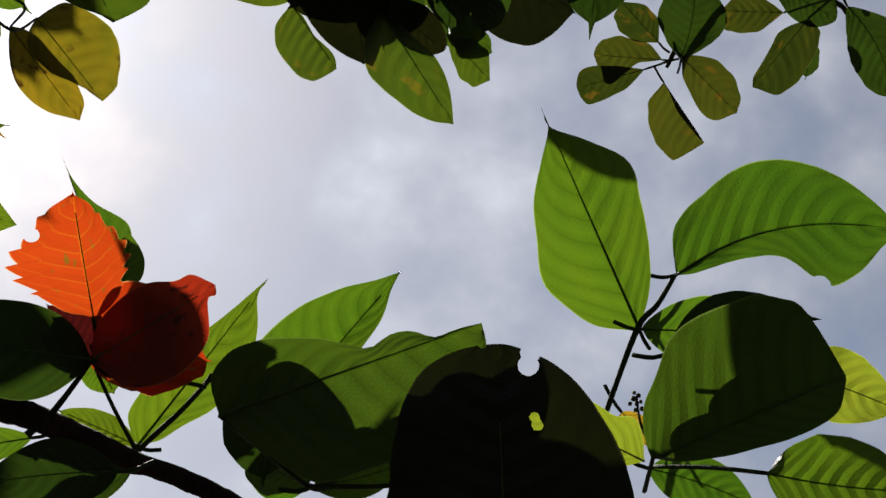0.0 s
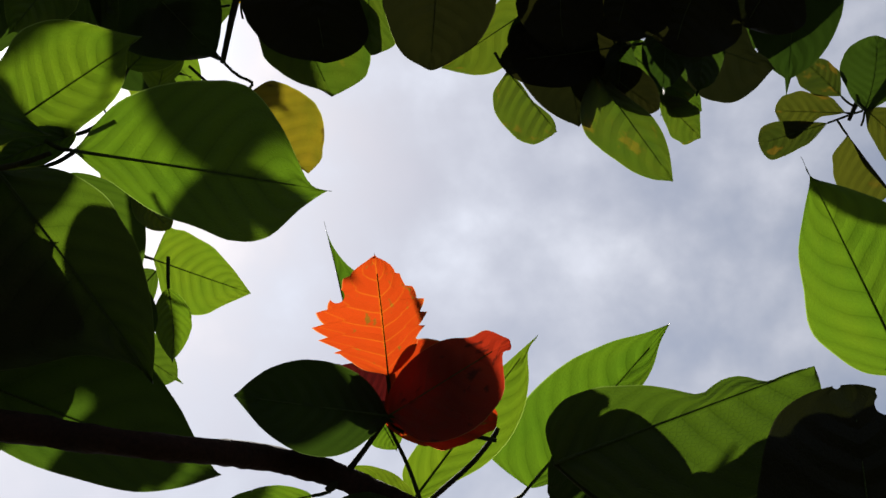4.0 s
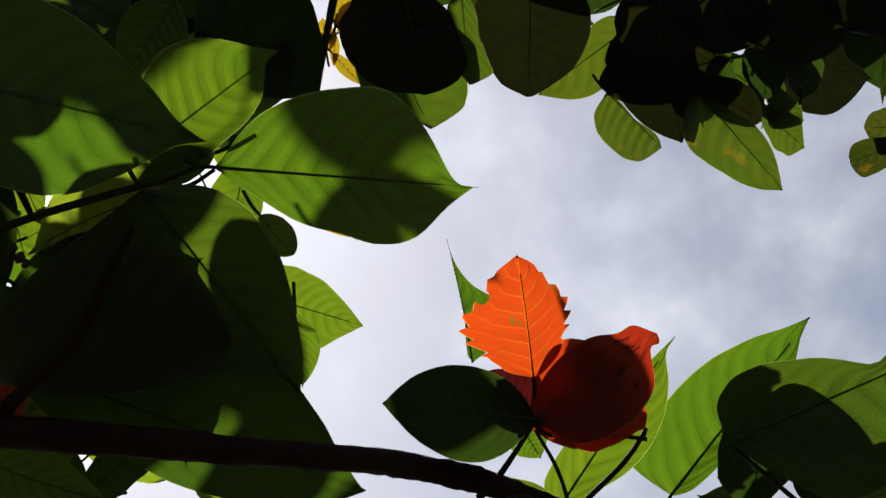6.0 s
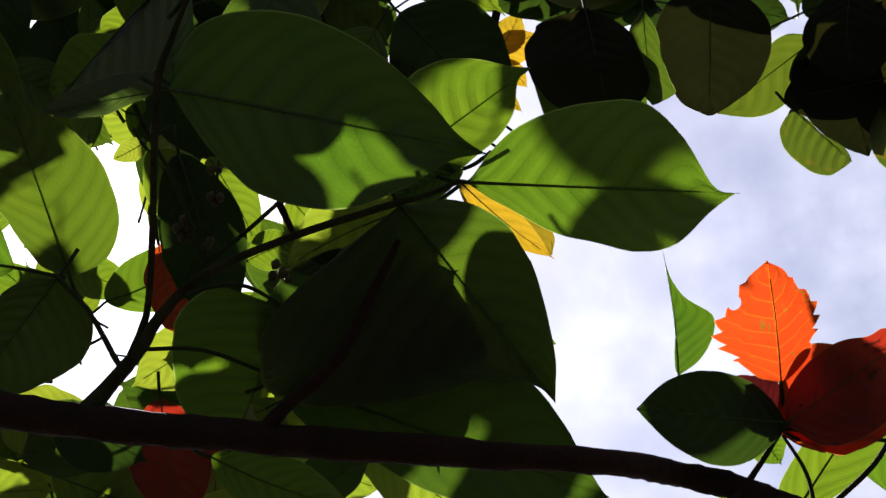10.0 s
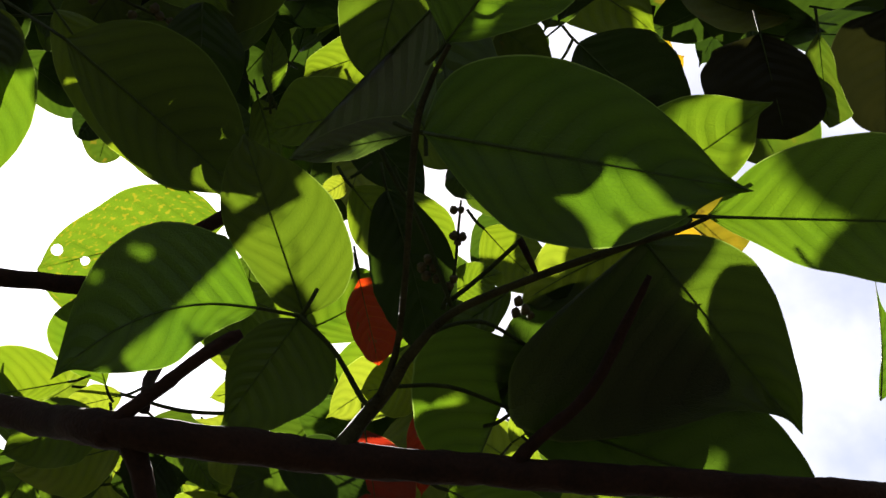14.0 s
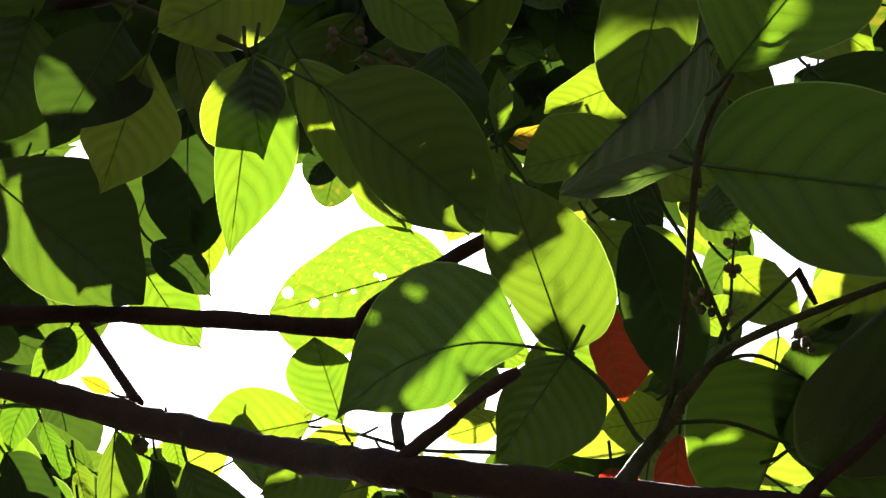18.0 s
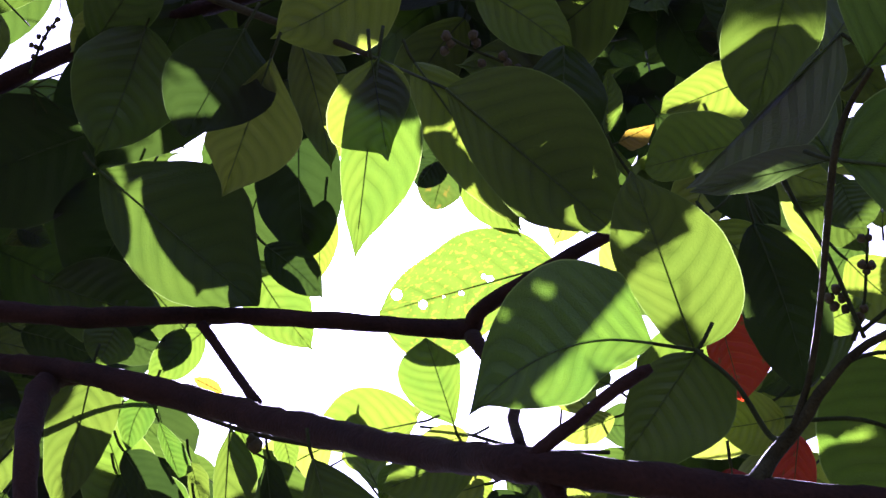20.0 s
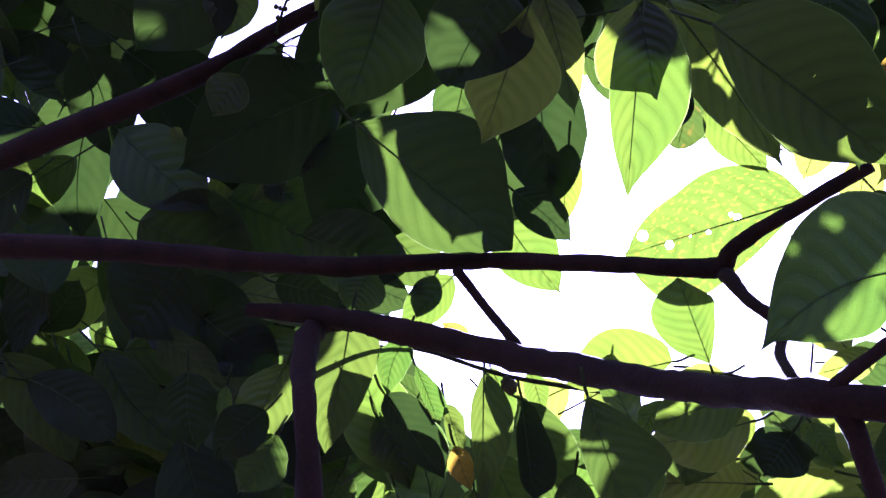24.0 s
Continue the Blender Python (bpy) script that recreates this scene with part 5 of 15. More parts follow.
leaf(low_sprig, (-1.3677, 0.7011, 2.1909), (-1.3569, 0.7530, 2.1519), 0.0250, (0.68, -0.58, -0.45), "fresh", "ovate", outline=((1.7, 6.4, 12.2, 17.6, 23.4, 25.1, 26.1, 24.1, 22.9), (1.3, 5.1, 11, 12, 11.8, 10.4, 6.2, 2.9, 0.7)), curl=-0.04, stalk=[(-1.3729, 0.6944, 2.1967), (-1.3765, 0.6888, 2.2007)])
leaf(low_sprig, (-1.3555, 0.7594, 2.1796), (-1.3467, 0.8029, 2.1391), 0.0269, (0.36, -0.66, -0.66), "shade", "lance", outline=((3.6, 14.1, 21, 26.2, 22.9, 19.6, 16.6, 8.9, 2.3), (1.1, 4.4, 9.5, 14.6, 16.5, 18.5, 11.9, 5.5, 1.4)), curl=-0.04, stalk=[(-1.3569, 0.7554, 2.1805), (-1.3573, 0.7523, 2.1863)])
leaf(low_sprig, (-1.3416, 0.7801, 2.1328), (-1.3304, 0.8198, 2.0963), 0.0299, (0.68, -0.59, -0.44), "yellow", "lance", curl=-0.04, wave=1.3, stalk=[(-1.3414, 0.7791, 2.1343), (-1.3443, 0.7767, 2.1377)])
leaf(low_sprig, (-1.4348, 0.7408, 2.1573), (-1.4109, 0.8139, 2.0995), 0.0536, (0.71, -0.56, -0.42), "shade", "lance", curl=-0.04, wave=1.3, stalk=[(-1.4354, 0.7383, 2.1619), (-1.4400, 0.7361, 2.1669)])
leaf(low_sprig, (-1.2928, 0.7304, 2.1956), (-1.3118, 0.8246, 2.0759), 0.0494, (0.34, -0.70, -0.63), "shade", "lance", outline=((2.7, 10.5, 18.2, 23, 21.3, 17.1, 10, 4.6, 1.2), (0.9, 3.7, 7.9, 9.2, 8.4, 6.4, 4.4, 2, 0.5)), curl=-0.04, stalk=[(-1.3014, 0.7165, 2.2045), (-1.3071, 0.7193, 2.2073)])
leaf(low_sprig, (-1.2967, 0.7445, 2.2122), (-1.2914, 0.8018, 2.1555), 0.0327, (0.32, -0.68, -0.66), "fresh", "lance", bow=-0.080, curl=-0.04, wave=1.3, stalk=[(-1.2968, 0.7430, 2.2140), (-1.3006, 0.7375, 2.2235)])
leaf(low_sprig, (-1.2526, 0.7578, 2.1679), (-1.2526, 0.8293, 2.0847), 0.0430, (0.31, -0.70, -0.65), "dark", "lance", outline=((5.5, 13.9, 17.2, 21.3, 25.3, 27.7, 25.8, 20.7, 5.3), (0.9, 3.3, 7.2, 10, 11.1, 11.5, 11.3, 7.1, 1.8)), curl=0.05, stalk=[(-1.2669, 0.7426, 2.1719), (-1.2719, 0.7399, 2.1837)])
leaf(low_sprig, (-1.2702, 0.7854, 2.1929), (-1.2530, 0.8758, 2.1135), 0.0687, (0.61, -0.65, -0.46), "shade", "ovate", outline=((3.8, 15, 22.2, 29.3, 33.4, 33.3, 23.5, 12.7, 3.3), (1.6, 6.4, 13.8, 18.3, 22.3, 23.1, 22.8, 10.5, 2.7)), curl=-0.04, stalk=[(-1.2787, 0.7783, 2.1939), (-1.2853, 0.7756, 2.2028)])
leaf(low_sprig, (-1.2786, 0.7956, 2.2458), (-1.2723, 0.8358, 2.2082), 0.0311, (0.29, -0.68, -0.67), "green", "lance", curl=0.05, wave=1.3, stalk=[(-1.2781, 0.7944, 2.2469), (-1.2804, 0.7924, 2.2511)])
leaf(low_sprig, (-1.0471, 0.5635, 1.9826), (-1.0386, 0.6525, 1.9176), 0.0711, (0.57, -0.68, -0.47), "deep", "ovate", outline=((3.1, 12, 22, 31.7, 41.5, 45.9, 29.1, 13.8, 3.5), (1.8, 7.1, 13.3, 18.2, 18.4, 16.8, 12.2, 5.7, 1.5)), curl=-0.04, stalk=[(-1.0471, 0.5635, 1.9826)])
leaf(low_sprig, (-1.0603, 0.7460, 2.1268), (-1.0581, 0.7933, 2.0574), 0.0809, (0.51, -0.71, -0.48), "deep", "full", outline=((21.6, 52.3, 58.9, 65.8, 62, 58.1, 44.2, 33.2, 10.5), (10.3, 22.7, 27, 30.5, 28.1, 25.7, 22.5, 10.4, 2.7)), curl=-0.04, stalk=[(-1.0757, 0.7350, 2.1235), (-1.0855, 0.7299, 2.1282)])
leaf(low_sprig, (-1.0763, 0.7533, 2.1359), (-1.1044, 0.7700, 2.0975), 0.0268, (0.53, -0.57, -0.63), "green", "lance", bow=0.050, curl=-0.04, wave=1.3, stalk=[(-1.0758, 0.7522, 2.1385), (-1.0749, 0.7538, 2.1412)])
leaf(low_sprig, (-1.0083, 0.7668, 2.1303), (-0.9995, 0.7989, 2.0973), 0.0289, (0.14, -0.73, -0.67), "green", "lance", curl=0.05, wave=1.3, stalk=[(-1.0083, 0.7642, 2.1320), (-1.0091, 0.7640, 2.1351)])
leaf(low_sprig, (-0.9973, 0.7724, 2.0670), (-0.9273, 0.7934, 2.0785), 0.0459, (0.30, -0.60, -0.74), "dark", "ovate", bow=-0.100, curl=-0.04, wave=1.3, stalk=[(-1.0003, 0.7725, 2.0674), (-1.0033, 0.7730, 2.0663)])
leaf(low_sprig, (-0.9407, 0.8012, 2.1252), (-0.9168, 0.8363, 2.0929), 0.0335, (0.10, -0.71, -0.70), "green", "lance", bow=0.060, curl=-0.04, wave=1.3, stalk=[(-0.9416, 0.7994, 2.1263), (-0.9416, 0.7990, 2.1310)])
leaf(low_sprig, (-0.9046, 0.8116, 2.1289), (-0.8718, 0.8285, 2.1217), 0.0322, (0.32, -0.82, -0.47), "green", "ovate", curl=-0.04, wave=1.3, stalk=[(-0.9068, 0.8114, 2.1291), (-0.9075, 0.8117, 2.1297)])
leaf(low_sprig, (-0.7974, 0.7814, 2.0833), (-0.8818, 0.7822, 2.0513), 0.0700, (0.27, -0.64, -0.72), "deep", "ovate", curl=-0.04, wave=1.3, stalk=[(-0.7939, 0.7807, 2.0849), (-0.7906, 0.7814, 2.0884)])
leaf(low_sprig, (-1.4817, 0.6216, 2.1457), (-1.5263, 0.6631, 2.0469), 0.0654, (0.52, -0.68, -0.52), "shade", "lance", bow=0.060, curl=0.05, wave=1.3, stalk=[(-1.4813, 0.6185, 2.1510), (-1.4806, 0.6188, 2.1608)])
leaf(low_sprig, (-1.4919, 0.6296, 2.0867), (-1.5382, 0.6299, 2.0232), 0.0576, (0.75, -0.38, -0.55), "dark", "ovate", bow=0.050, curl=-0.04, wave=1.3, stalk=[(-1.4895, 0.6300, 2.0912), (-1.4862, 0.6318, 2.0952)])
leaf(low_sprig, (-1.5619, 0.6209, 2.1268), (-1.5736, 0.6424, 2.0900), 0.0174, (0.80, -0.38, -0.47), "green", "lance", curl=-0.04, wave=1.3, stalk=[(-1.5611, 0.6197, 2.1282), (-1.5621, 0.6183, 2.1300)])
leaf(low_sprig, (-1.5904, 0.5845, 2.1228), (-1.5927, 0.6482, 2.0566), 0.0737, (0.82, -0.40, -0.41), "dark", "ovate", bow=0.050, curl=-0.04, wave=1.3, stalk=[(-1.5920, 0.5828, 2.1262), (-1.5942, 0.5756, 2.1305)])
leaf(low_sprig, (-1.4991, 0.6649, 2.0814), (-1.5359, 0.6791, 2.0144), 0.0585, (0.76, -0.40, -0.50), "deep", "ovate", curl=-0.04, wave=1.3, stalk=[(-1.4975, 0.6627, 2.0841), (-1.4946, 0.6623, 2.0897)])
bud(low_sprig, (-1.2602, 0.7421, 2.1760), 0.0081)
bud(low_sprig, (-1.2632, 0.7363, 2.1795), 0.0056)
bud(low_sprig, (-1.2438, 0.7299, 2.2018), 0.0043)
leaf(low_sprig, (-0.9549, 0.6716, 2.0563), (-1.0351, 0.6556, 2.0164), 0.0607, (0.43, -0.68, -0.59), "green", "ovate", stalk=[(-0.9519, 0.6739, 2.0578), (-0.9504, 0.6739, 2.0626)])
leaf(low_sprig, (-0.7881, 0.6781, 2.0034), (-0.7170, 0.7163, 1.9838), 0.0559, (0.24, -0.76, -0.60), "dark", "ovate", stalk=[(-0.7904, 0.6754, 2.0046), (-0.7998, 0.6781, 2.0080)])
leaf(low_sprig, (-0.9080, 0.7799, 2.1113), (-0.8660, 0.8176, 2.0877), 0.0493, (0.32, -0.73, -0.60), "lime", "ovate", stalk=[(-0.9095, 0.7782, 2.1128), (-0.9157, 0.7757, 2.1162)])
leaf(low_sprig, (-0.9769, 0.7401, 2.0841), (-1.0652, 0.7086, 2.0426), 0.0685, (0.50, -0.66, -0.56), "lime", "ovate", wave=1.5, stalk=[(-0.9711, 0.7410, 2.0868), (-0.9723, 0.7445, 2.0927)])
leaf(low_sprig, (-0.9435, 0.7623, 2.0837), (-0.9730, 0.7745, 2.0449), 0.0603, (0.45, -0.70, -0.56), "dark", "ovate", stalk=[(-0.9418, 0.7616, 2.0859), (-0.9411, 0.7633, 2.0889)])
leaf(low_sprig, (-0.9205, 0.8709, 2.1340), (-0.9645, 0.8312, 2.1523), 0.0534, (0.40, -0.71, -0.58), "green", "ovate", stalk=[(-0.9184, 0.8726, 2.1335), (-0.9182, 0.8770, 2.1354)])
leaf(low_sprig, (-1.0362, 0.7994, 2.2031), (-1.0934, 0.7809, 2.1771), 0.0367, (0.48, -0.64, -0.60), "lime", "ovate", stalk=[(-1.0330, 0.8012, 2.2041), (-1.0320, 0.8016, 2.2056)])

corner_sprig = sprig("corner_leaf_sprig", "shaded leaves round a thin limb with small flower buds", "branch")
leaf(corner_sprig, (-1.4836, 0.3090, 2.4941), (-1.5255, 0.3572, 2.4401), 0.0656, (0.62, -0.29, -0.73), "green", "ovate", stalk=[(-1.4831, 0.3070, 2.4964), (-1.4779, 0.3018, 2.5047)])
leaf(corner_sprig, (-1.3875, 0.3716, 2.5418), (-1.4323, 0.3906, 2.5017), 0.0456, (0.55, -0.32, -0.77), "lime", "ovate", stalk=[(-1.3859, 0.3709, 2.5437), (-1.3864, 0.3684, 2.5475)])
leaf(corner_sprig, (-1.5208, 0.4013, 2.4246), (-1.5574, 0.4205, 2.3812), 0.0539, (0.64, -0.34, -0.69), "olive", "ovate", stalk=[(-1.5198, 0.3997, 2.4276), (-1.5163, 0.4013, 2.4317)])
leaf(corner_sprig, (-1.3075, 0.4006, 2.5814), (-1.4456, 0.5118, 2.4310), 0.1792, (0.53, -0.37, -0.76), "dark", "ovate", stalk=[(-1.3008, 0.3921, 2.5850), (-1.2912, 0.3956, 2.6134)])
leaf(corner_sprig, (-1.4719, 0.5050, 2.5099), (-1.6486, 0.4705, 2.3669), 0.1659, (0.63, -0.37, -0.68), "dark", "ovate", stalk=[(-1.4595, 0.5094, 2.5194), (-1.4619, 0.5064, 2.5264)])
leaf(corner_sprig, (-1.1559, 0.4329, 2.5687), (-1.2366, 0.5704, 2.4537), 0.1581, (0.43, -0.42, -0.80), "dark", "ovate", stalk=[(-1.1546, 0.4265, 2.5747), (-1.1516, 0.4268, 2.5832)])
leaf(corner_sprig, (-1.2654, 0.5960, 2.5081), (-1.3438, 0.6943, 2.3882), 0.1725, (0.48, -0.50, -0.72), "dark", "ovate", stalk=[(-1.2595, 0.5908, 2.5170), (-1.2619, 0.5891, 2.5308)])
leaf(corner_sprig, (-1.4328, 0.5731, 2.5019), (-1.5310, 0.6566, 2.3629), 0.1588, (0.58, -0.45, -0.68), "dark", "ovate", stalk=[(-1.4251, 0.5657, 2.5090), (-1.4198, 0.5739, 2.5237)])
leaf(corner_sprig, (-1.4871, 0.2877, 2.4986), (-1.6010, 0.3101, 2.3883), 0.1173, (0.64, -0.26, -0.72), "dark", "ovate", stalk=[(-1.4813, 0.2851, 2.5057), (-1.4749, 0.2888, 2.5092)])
leaf(corner_sprig, (-1.6928, 0.5666, 2.5311), (-1.7298, 0.5601, 2.4983), 0.0401, (0.65, -0.38, -0.66), "green", "ovate", stalk=[(-1.6915, 0.5667, 2.5328), (-1.6895, 0.5698, 2.5348)])
leaf(corner_sprig, (-1.6800, 0.6166, 2.5136), (-1.6501, 0.6574, 2.5158), 0.0361, (0.62, -0.42, -0.66), "green", "ovate", stalk=[(-1.6818, 0.6140, 2.5127), (-1.6860, 0.6142, 2.5152)])
leaf(corner_sprig, (-1.7429, 0.6106, 2.4536), (-1.7243, 0.6378, 2.4553), 0.0321, (0.66, -0.41, -0.62), "lime", "ovate", stalk=[(-1.7442, 0.6098, 2.4537), (-1.7451, 0.6088, 2.4535)])
leaf(corner_sprig, (-1.6529, 0.6286, 2.5317), (-1.6983, 0.6238, 2.4912), 0.0321, (0.63, -0.41, -0.66), "lime", "ovate", stalk=[(-1.6502, 0.6295, 2.5339), (-1.6488, 0.6320, 2.5401)])
leaf(corner_sprig, (-1.7529, 0.4875, 2.5143), (-1.7469, 0.5094, 2.5090), 0.0193, (0.67, -0.34, -0.66), "lime", "ovate", stalk=[(-1.7534, 0.4863, 2.5146), (-1.7547, 0.4859, 2.5146)])
leaf(corner_sprig, (-1.3697, 0.4391, 2.4958), (-1.3666, 0.4685, 2.4836), 0.0204, (0.53, -0.37, -0.76), "green", "ovate", stalk=[(-1.3693, 0.4376, 2.4963), (-1.3720, 0.4355, 2.4988)])
leaf(corner_sprig, (-1.6977, 0.5782, 2.3210), (-1.7598, 0.6043, 2.2220), 0.1489, (0.71, -0.43, -0.56), "dark", "ovate", stalk=[(-1.6933, 0.5775, 2.3268), (-1.6976, 0.5809, 2.3311)])
leaf(corner_sprig, (-1.6459, 0.6872, 2.2966), (-1.6404, 0.7653, 2.2314), 0.1266, (0.66, -0.51, -0.55), "deep", "ovate", stalk=[(-1.6464, 0.6819, 2.3017), (-1.6466, 0.6832, 2.3055)])
leaf(corner_sprig, (-1.7979, 0.7042, 2.3201), (-1.8147, 0.7045, 2.2979), 0.0321, (0.70, -0.46, -0.54), "lime", "ovate", stalk=[(-1.7971, 0.7043, 2.3213), (-1.7978, 0.7041, 2.3240)])
leaf(corner_sprig, (-1.7950, 0.5449, 2.3949), (-1.6913, 0.6958, 2.4071), 0.1580, (0.68, -0.42, -0.60), "deep", "ovate", stalk=[(-1.8020, 0.5358, 2.3912), (-1.8132, 0.5254, 2.3984)])
leaf(corner_sprig, (-1.7391, 0.6135, 2.4969), (-1.6303, 0.7524, 2.5075), 0.1384, (0.63, -0.44, -0.64), "deep", "ovate", stalk=[(-1.7467, 0.6097, 2.4946), (-1.7620, 0.5965, 2.4952)])
leaf(corner_sprig, (-1.5237, 0.5951, 2.3424), (-1.4183, 0.6985, 2.3597), 0.1051, (0.59, -0.49, -0.65), "deep", "ovate", stalk=[(-1.5289, 0.5897, 2.3393), (-1.5436, 0.5848, 2.3439)])
leaf(corner_sprig, (-1.4777, 0.6440, 2.4202), (-1.4246, 0.7563, 2.3783), 0.1012, (0.56, -0.51, -0.66), "deep", "ovate", stalk=[(-1.4830, 0.6373, 2.4236), (-1.4820, 0.6331, 2.4238)])
leaf(corner_sprig, (-1.7623, 0.6146, 2.3003), (-1.6648, 0.7377, 2.3167), 0.1304, (0.68, -0.46, -0.57), "deep", "ovate", stalk=[(-1.7650, 0.6078, 2.2989), (-1.7803, 0.6046, 2.2978)])
leaf(corner_sprig, (-1.4913, 0.6641, 2.3215), (-1.4280, 0.7306, 2.3246), 0.0561, (0.58, -0.52, -0.63), "dark", "ovate", stalk=[(-1.4960, 0.6612, 2.3197), (-1.4993, 0.6619, 2.3221)])
leaf(corner_sprig, (-1.6933, 0.6391, 2.2802), (-1.6263, 0.7449, 2.2679), 0.0894, (0.67, -0.49, -0.56), "dark", "ovate", stalk=[(-1.6966, 0.6327, 2.2796), (-1.7012, 0.6338, 2.2839)])
leaf(corner_sprig, (-1.6178, 0.6627, 2.3475), (-1.5520, 0.7338, 2.3573), 0.0670, (0.62, -0.49, -0.61), "dark", "ovate", stalk=[(-1.6224, 0.6600, 2.3478), (-1.6264, 0.6568, 2.3524)])
leaf(left_sprig, (-0.4801, 0.7389, 2.3115), (-0.3963, 0.8102, 2.2600), 0.0339, (0.10, -0.65, -0.75), "yellow", "ovate", stalk=[(-0.4859, 0.7336, 2.3128), (-0.4887, 0.7350, 2.3236)])
leaf(top_sprig, (-0.5380, 0.6082, 2.3933), (-0.5947, 0.6516, 2.3378), 0.0630, (0.35, -0.53, -0.77), "green", "ovate", stalk=[(-0.5346, 0.6073, 2.3951), (-0.5361, 0.6049, 2.3997)])
leaf(top_sprig, (-0.5243, 0.6324, 2.4546), (-0.4299, 0.7474, 2.4041), 0.1233, (0.26, -0.56, -0.79), "dark", "ovate", stalk=[(-0.5303, 0.6271, 2.4555), (-0.5380, 0.6277, 2.4622)])
leaf(top_sprig, (-0.5179, 0.8196, 2.7374), (-0.5302, 0.8509, 2.7140), 0.0550, (0.19, -0.54, -0.82), "dark", "round", stalk=[(-0.5167, 0.8174, 2.7385), (-0.5160, 0.8179, 2.7410)])
tube("twig", [(-0.4877, 0.9039, 2.5922, 0.0031), (-0.4789, 0.8803, 2.6712, 0.0043), (-0.4765, 0.8833, 2.7581, 0.0052), (-0.4518, 0.8226, 2.8029, 0.0060)], TWIG, top_sprig, 6, 9, 0.10)
leaf(right_sprig, (0.1444, 0.8583, 2.0029), (0.1638, 0.8690, 1.9779), 0.0233, (-0.15, -0.86, -0.49), "yellow", "ovate", stalk=[(0.1438, 0.8572, 2.0047), (0.1428, 0.8584, 2.0075)])
leaf(broad_sprig, (-0.0873, 0.7233, 1.8694), (-0.1323, 0.7081, 1.8852), 0.0416, (0.13, -0.88, -0.46), "fresh", "ovate", stalk=[(-0.0852, 0.7231, 1.8694), (-0.0839, 0.7271, 1.8676)])
leaf(middle_sprig, (-0.6897, 0.6330, 2.2604), (-0.6570, 0.7055, 2.2082), 0.0444, (0.23, -0.63, -0.74), "green", "ovate", stalk=[(-0.6896, 0.6290, 2.2618), (-0.6936, 0.6278, 2.2683)])
leaf(middle_sprig, (-0.6241, 0.6769, 2.2428), (-0.5682, 0.7326, 2.2040), 0.0585, (0.16, -0.67, -0.73), "green", "ovate", stalk=[(-0.6280, 0.6750, 2.2445), (-0.6342, 0.6724, 2.2496)])
leaf(middle_sprig, (-0.6556, 0.6876, 2.1752), (-0.6069, 0.6853, 2.1906), 0.0364, (0.20, -0.67, -0.72), "green", "ovate", stalk=[(-0.6578, 0.6876, 2.1736), (-0.6628, 0.6880, 2.1739)])
leaf(middle_sprig, (-0.7305, 0.5625, 2.3213), (-0.6749, 0.6554, 2.2711), 0.0636, (0.25, -0.57, -0.78), "dark", "ovate", stalk=[(-0.7348, 0.5563, 2.3223), (-0.7355, 0.5507, 2.3352)])
leaf(middle_sprig, (-0.7270, 0.5880, 2.2355), (-0.7579, 0.5922, 2.2201), 0.0202, (0.30, -0.58, -0.76), "lime", "ovate", stalk=[(-0.7261, 0.5872, 2.2357), (-0.7245, 0.5878, 2.2379)])
tube("stalk", [(-0.6065, 0.5250, 1.9988, 0.0018), (-0.5804, 0.5170, 2.0140, 0.0016), (-0.5510, 0.5050, 2.0318, 0.0016)], STALK, middle_sprig, 6, 9, 0.05)
tube("twig", [(-0.5535, 0.5053, 2.0309, 0.0027), (-0.5485, 0.5167, 2.0218, 0.0024), (-0.5452, 0.5247, 2.0152, 0.0018)], BARK, middle_sprig, 6, 9, 0.20)
tube("stalk", [(-0.6122, 0.5278, 1.9943, 0.0020), (-0.6016, 0.5133, 2.0114, 0.0012), (-0.5952, 0.4941, 2.0302, 0.0010), (-0.5893, 0.4758, 2.0471, 0.0008)], STALK, middle_sprig, 6, 9, 0.10)
bud(middle_sprig, (-0.5952, 0.4796, 2.0424), 0.0031)
bud(middle_sprig, (-0.5903, 0.4808, 2.0428), 0.0027)
bud(middle_sprig, (-0.5978, 0.4929, 2.0305), 0.0033)
bud(middle_sprig, (-0.5922, 0.4949, 2.0304), 0.0033)
bud(middle_sprig, (-0.5958, 0.4970, 2.0276), 0.0027)
bud(middle_sprig, (-0.6018, 0.5147, 2.0100), 0.0031)
bud(middle_sprig, (-0.6051, 0.5176, 2.0063), 0.0031)
bud(middle_sprig, (-0.6170, 0.5004, 2.0181), 0.0035)
bud(middle_sprig, (-0.6223, 0.5034, 2.0137), 0.0035)
bud(middle_sprig, (-0.6140, 0.5057, 2.0144), 0.0035)
bud(middle_sprig, (-0.6201, 0.5084, 2.0099), 0.0035)
bud(middle_sprig, (-0.6132, 0.5117, 2.0091), 0.0033)
bud(middle_sprig, (-0.5600, 0.5359, 2.0012), 0.0033)
bud(middle_sprig, (-0.5561, 0.5410, 1.9972), 0.0035)
bud(middle_sprig, (-0.5629, 0.5410, 1.9956), 0.0033)
bud(middle_sprig, (-0.5528, 0.5445, 1.9945), 0.0027)
bud(far_left_sprig, (-0.9437, 0.4266, 2.3754), 0.0049)
bud(far_left_sprig, (-0.9415, 0.4342, 2.3723), 0.0044)
bud(far_left_sprig, (-0.9485, 0.4377, 2.3675), 0.0044)
bud(far_left_sprig, (-0.9202, 0.4360, 2.3804), 0.0049)
bud(far_left_sprig, (-0.9190, 0.4433, 2.3771), 0.0047)
bud(far_left_sprig, (-0.9184, 0.4608, 2.3677), 0.0044)
bud(far_left_sprig, (-0.8980, 0.4625, 2.3750), 0.0049)
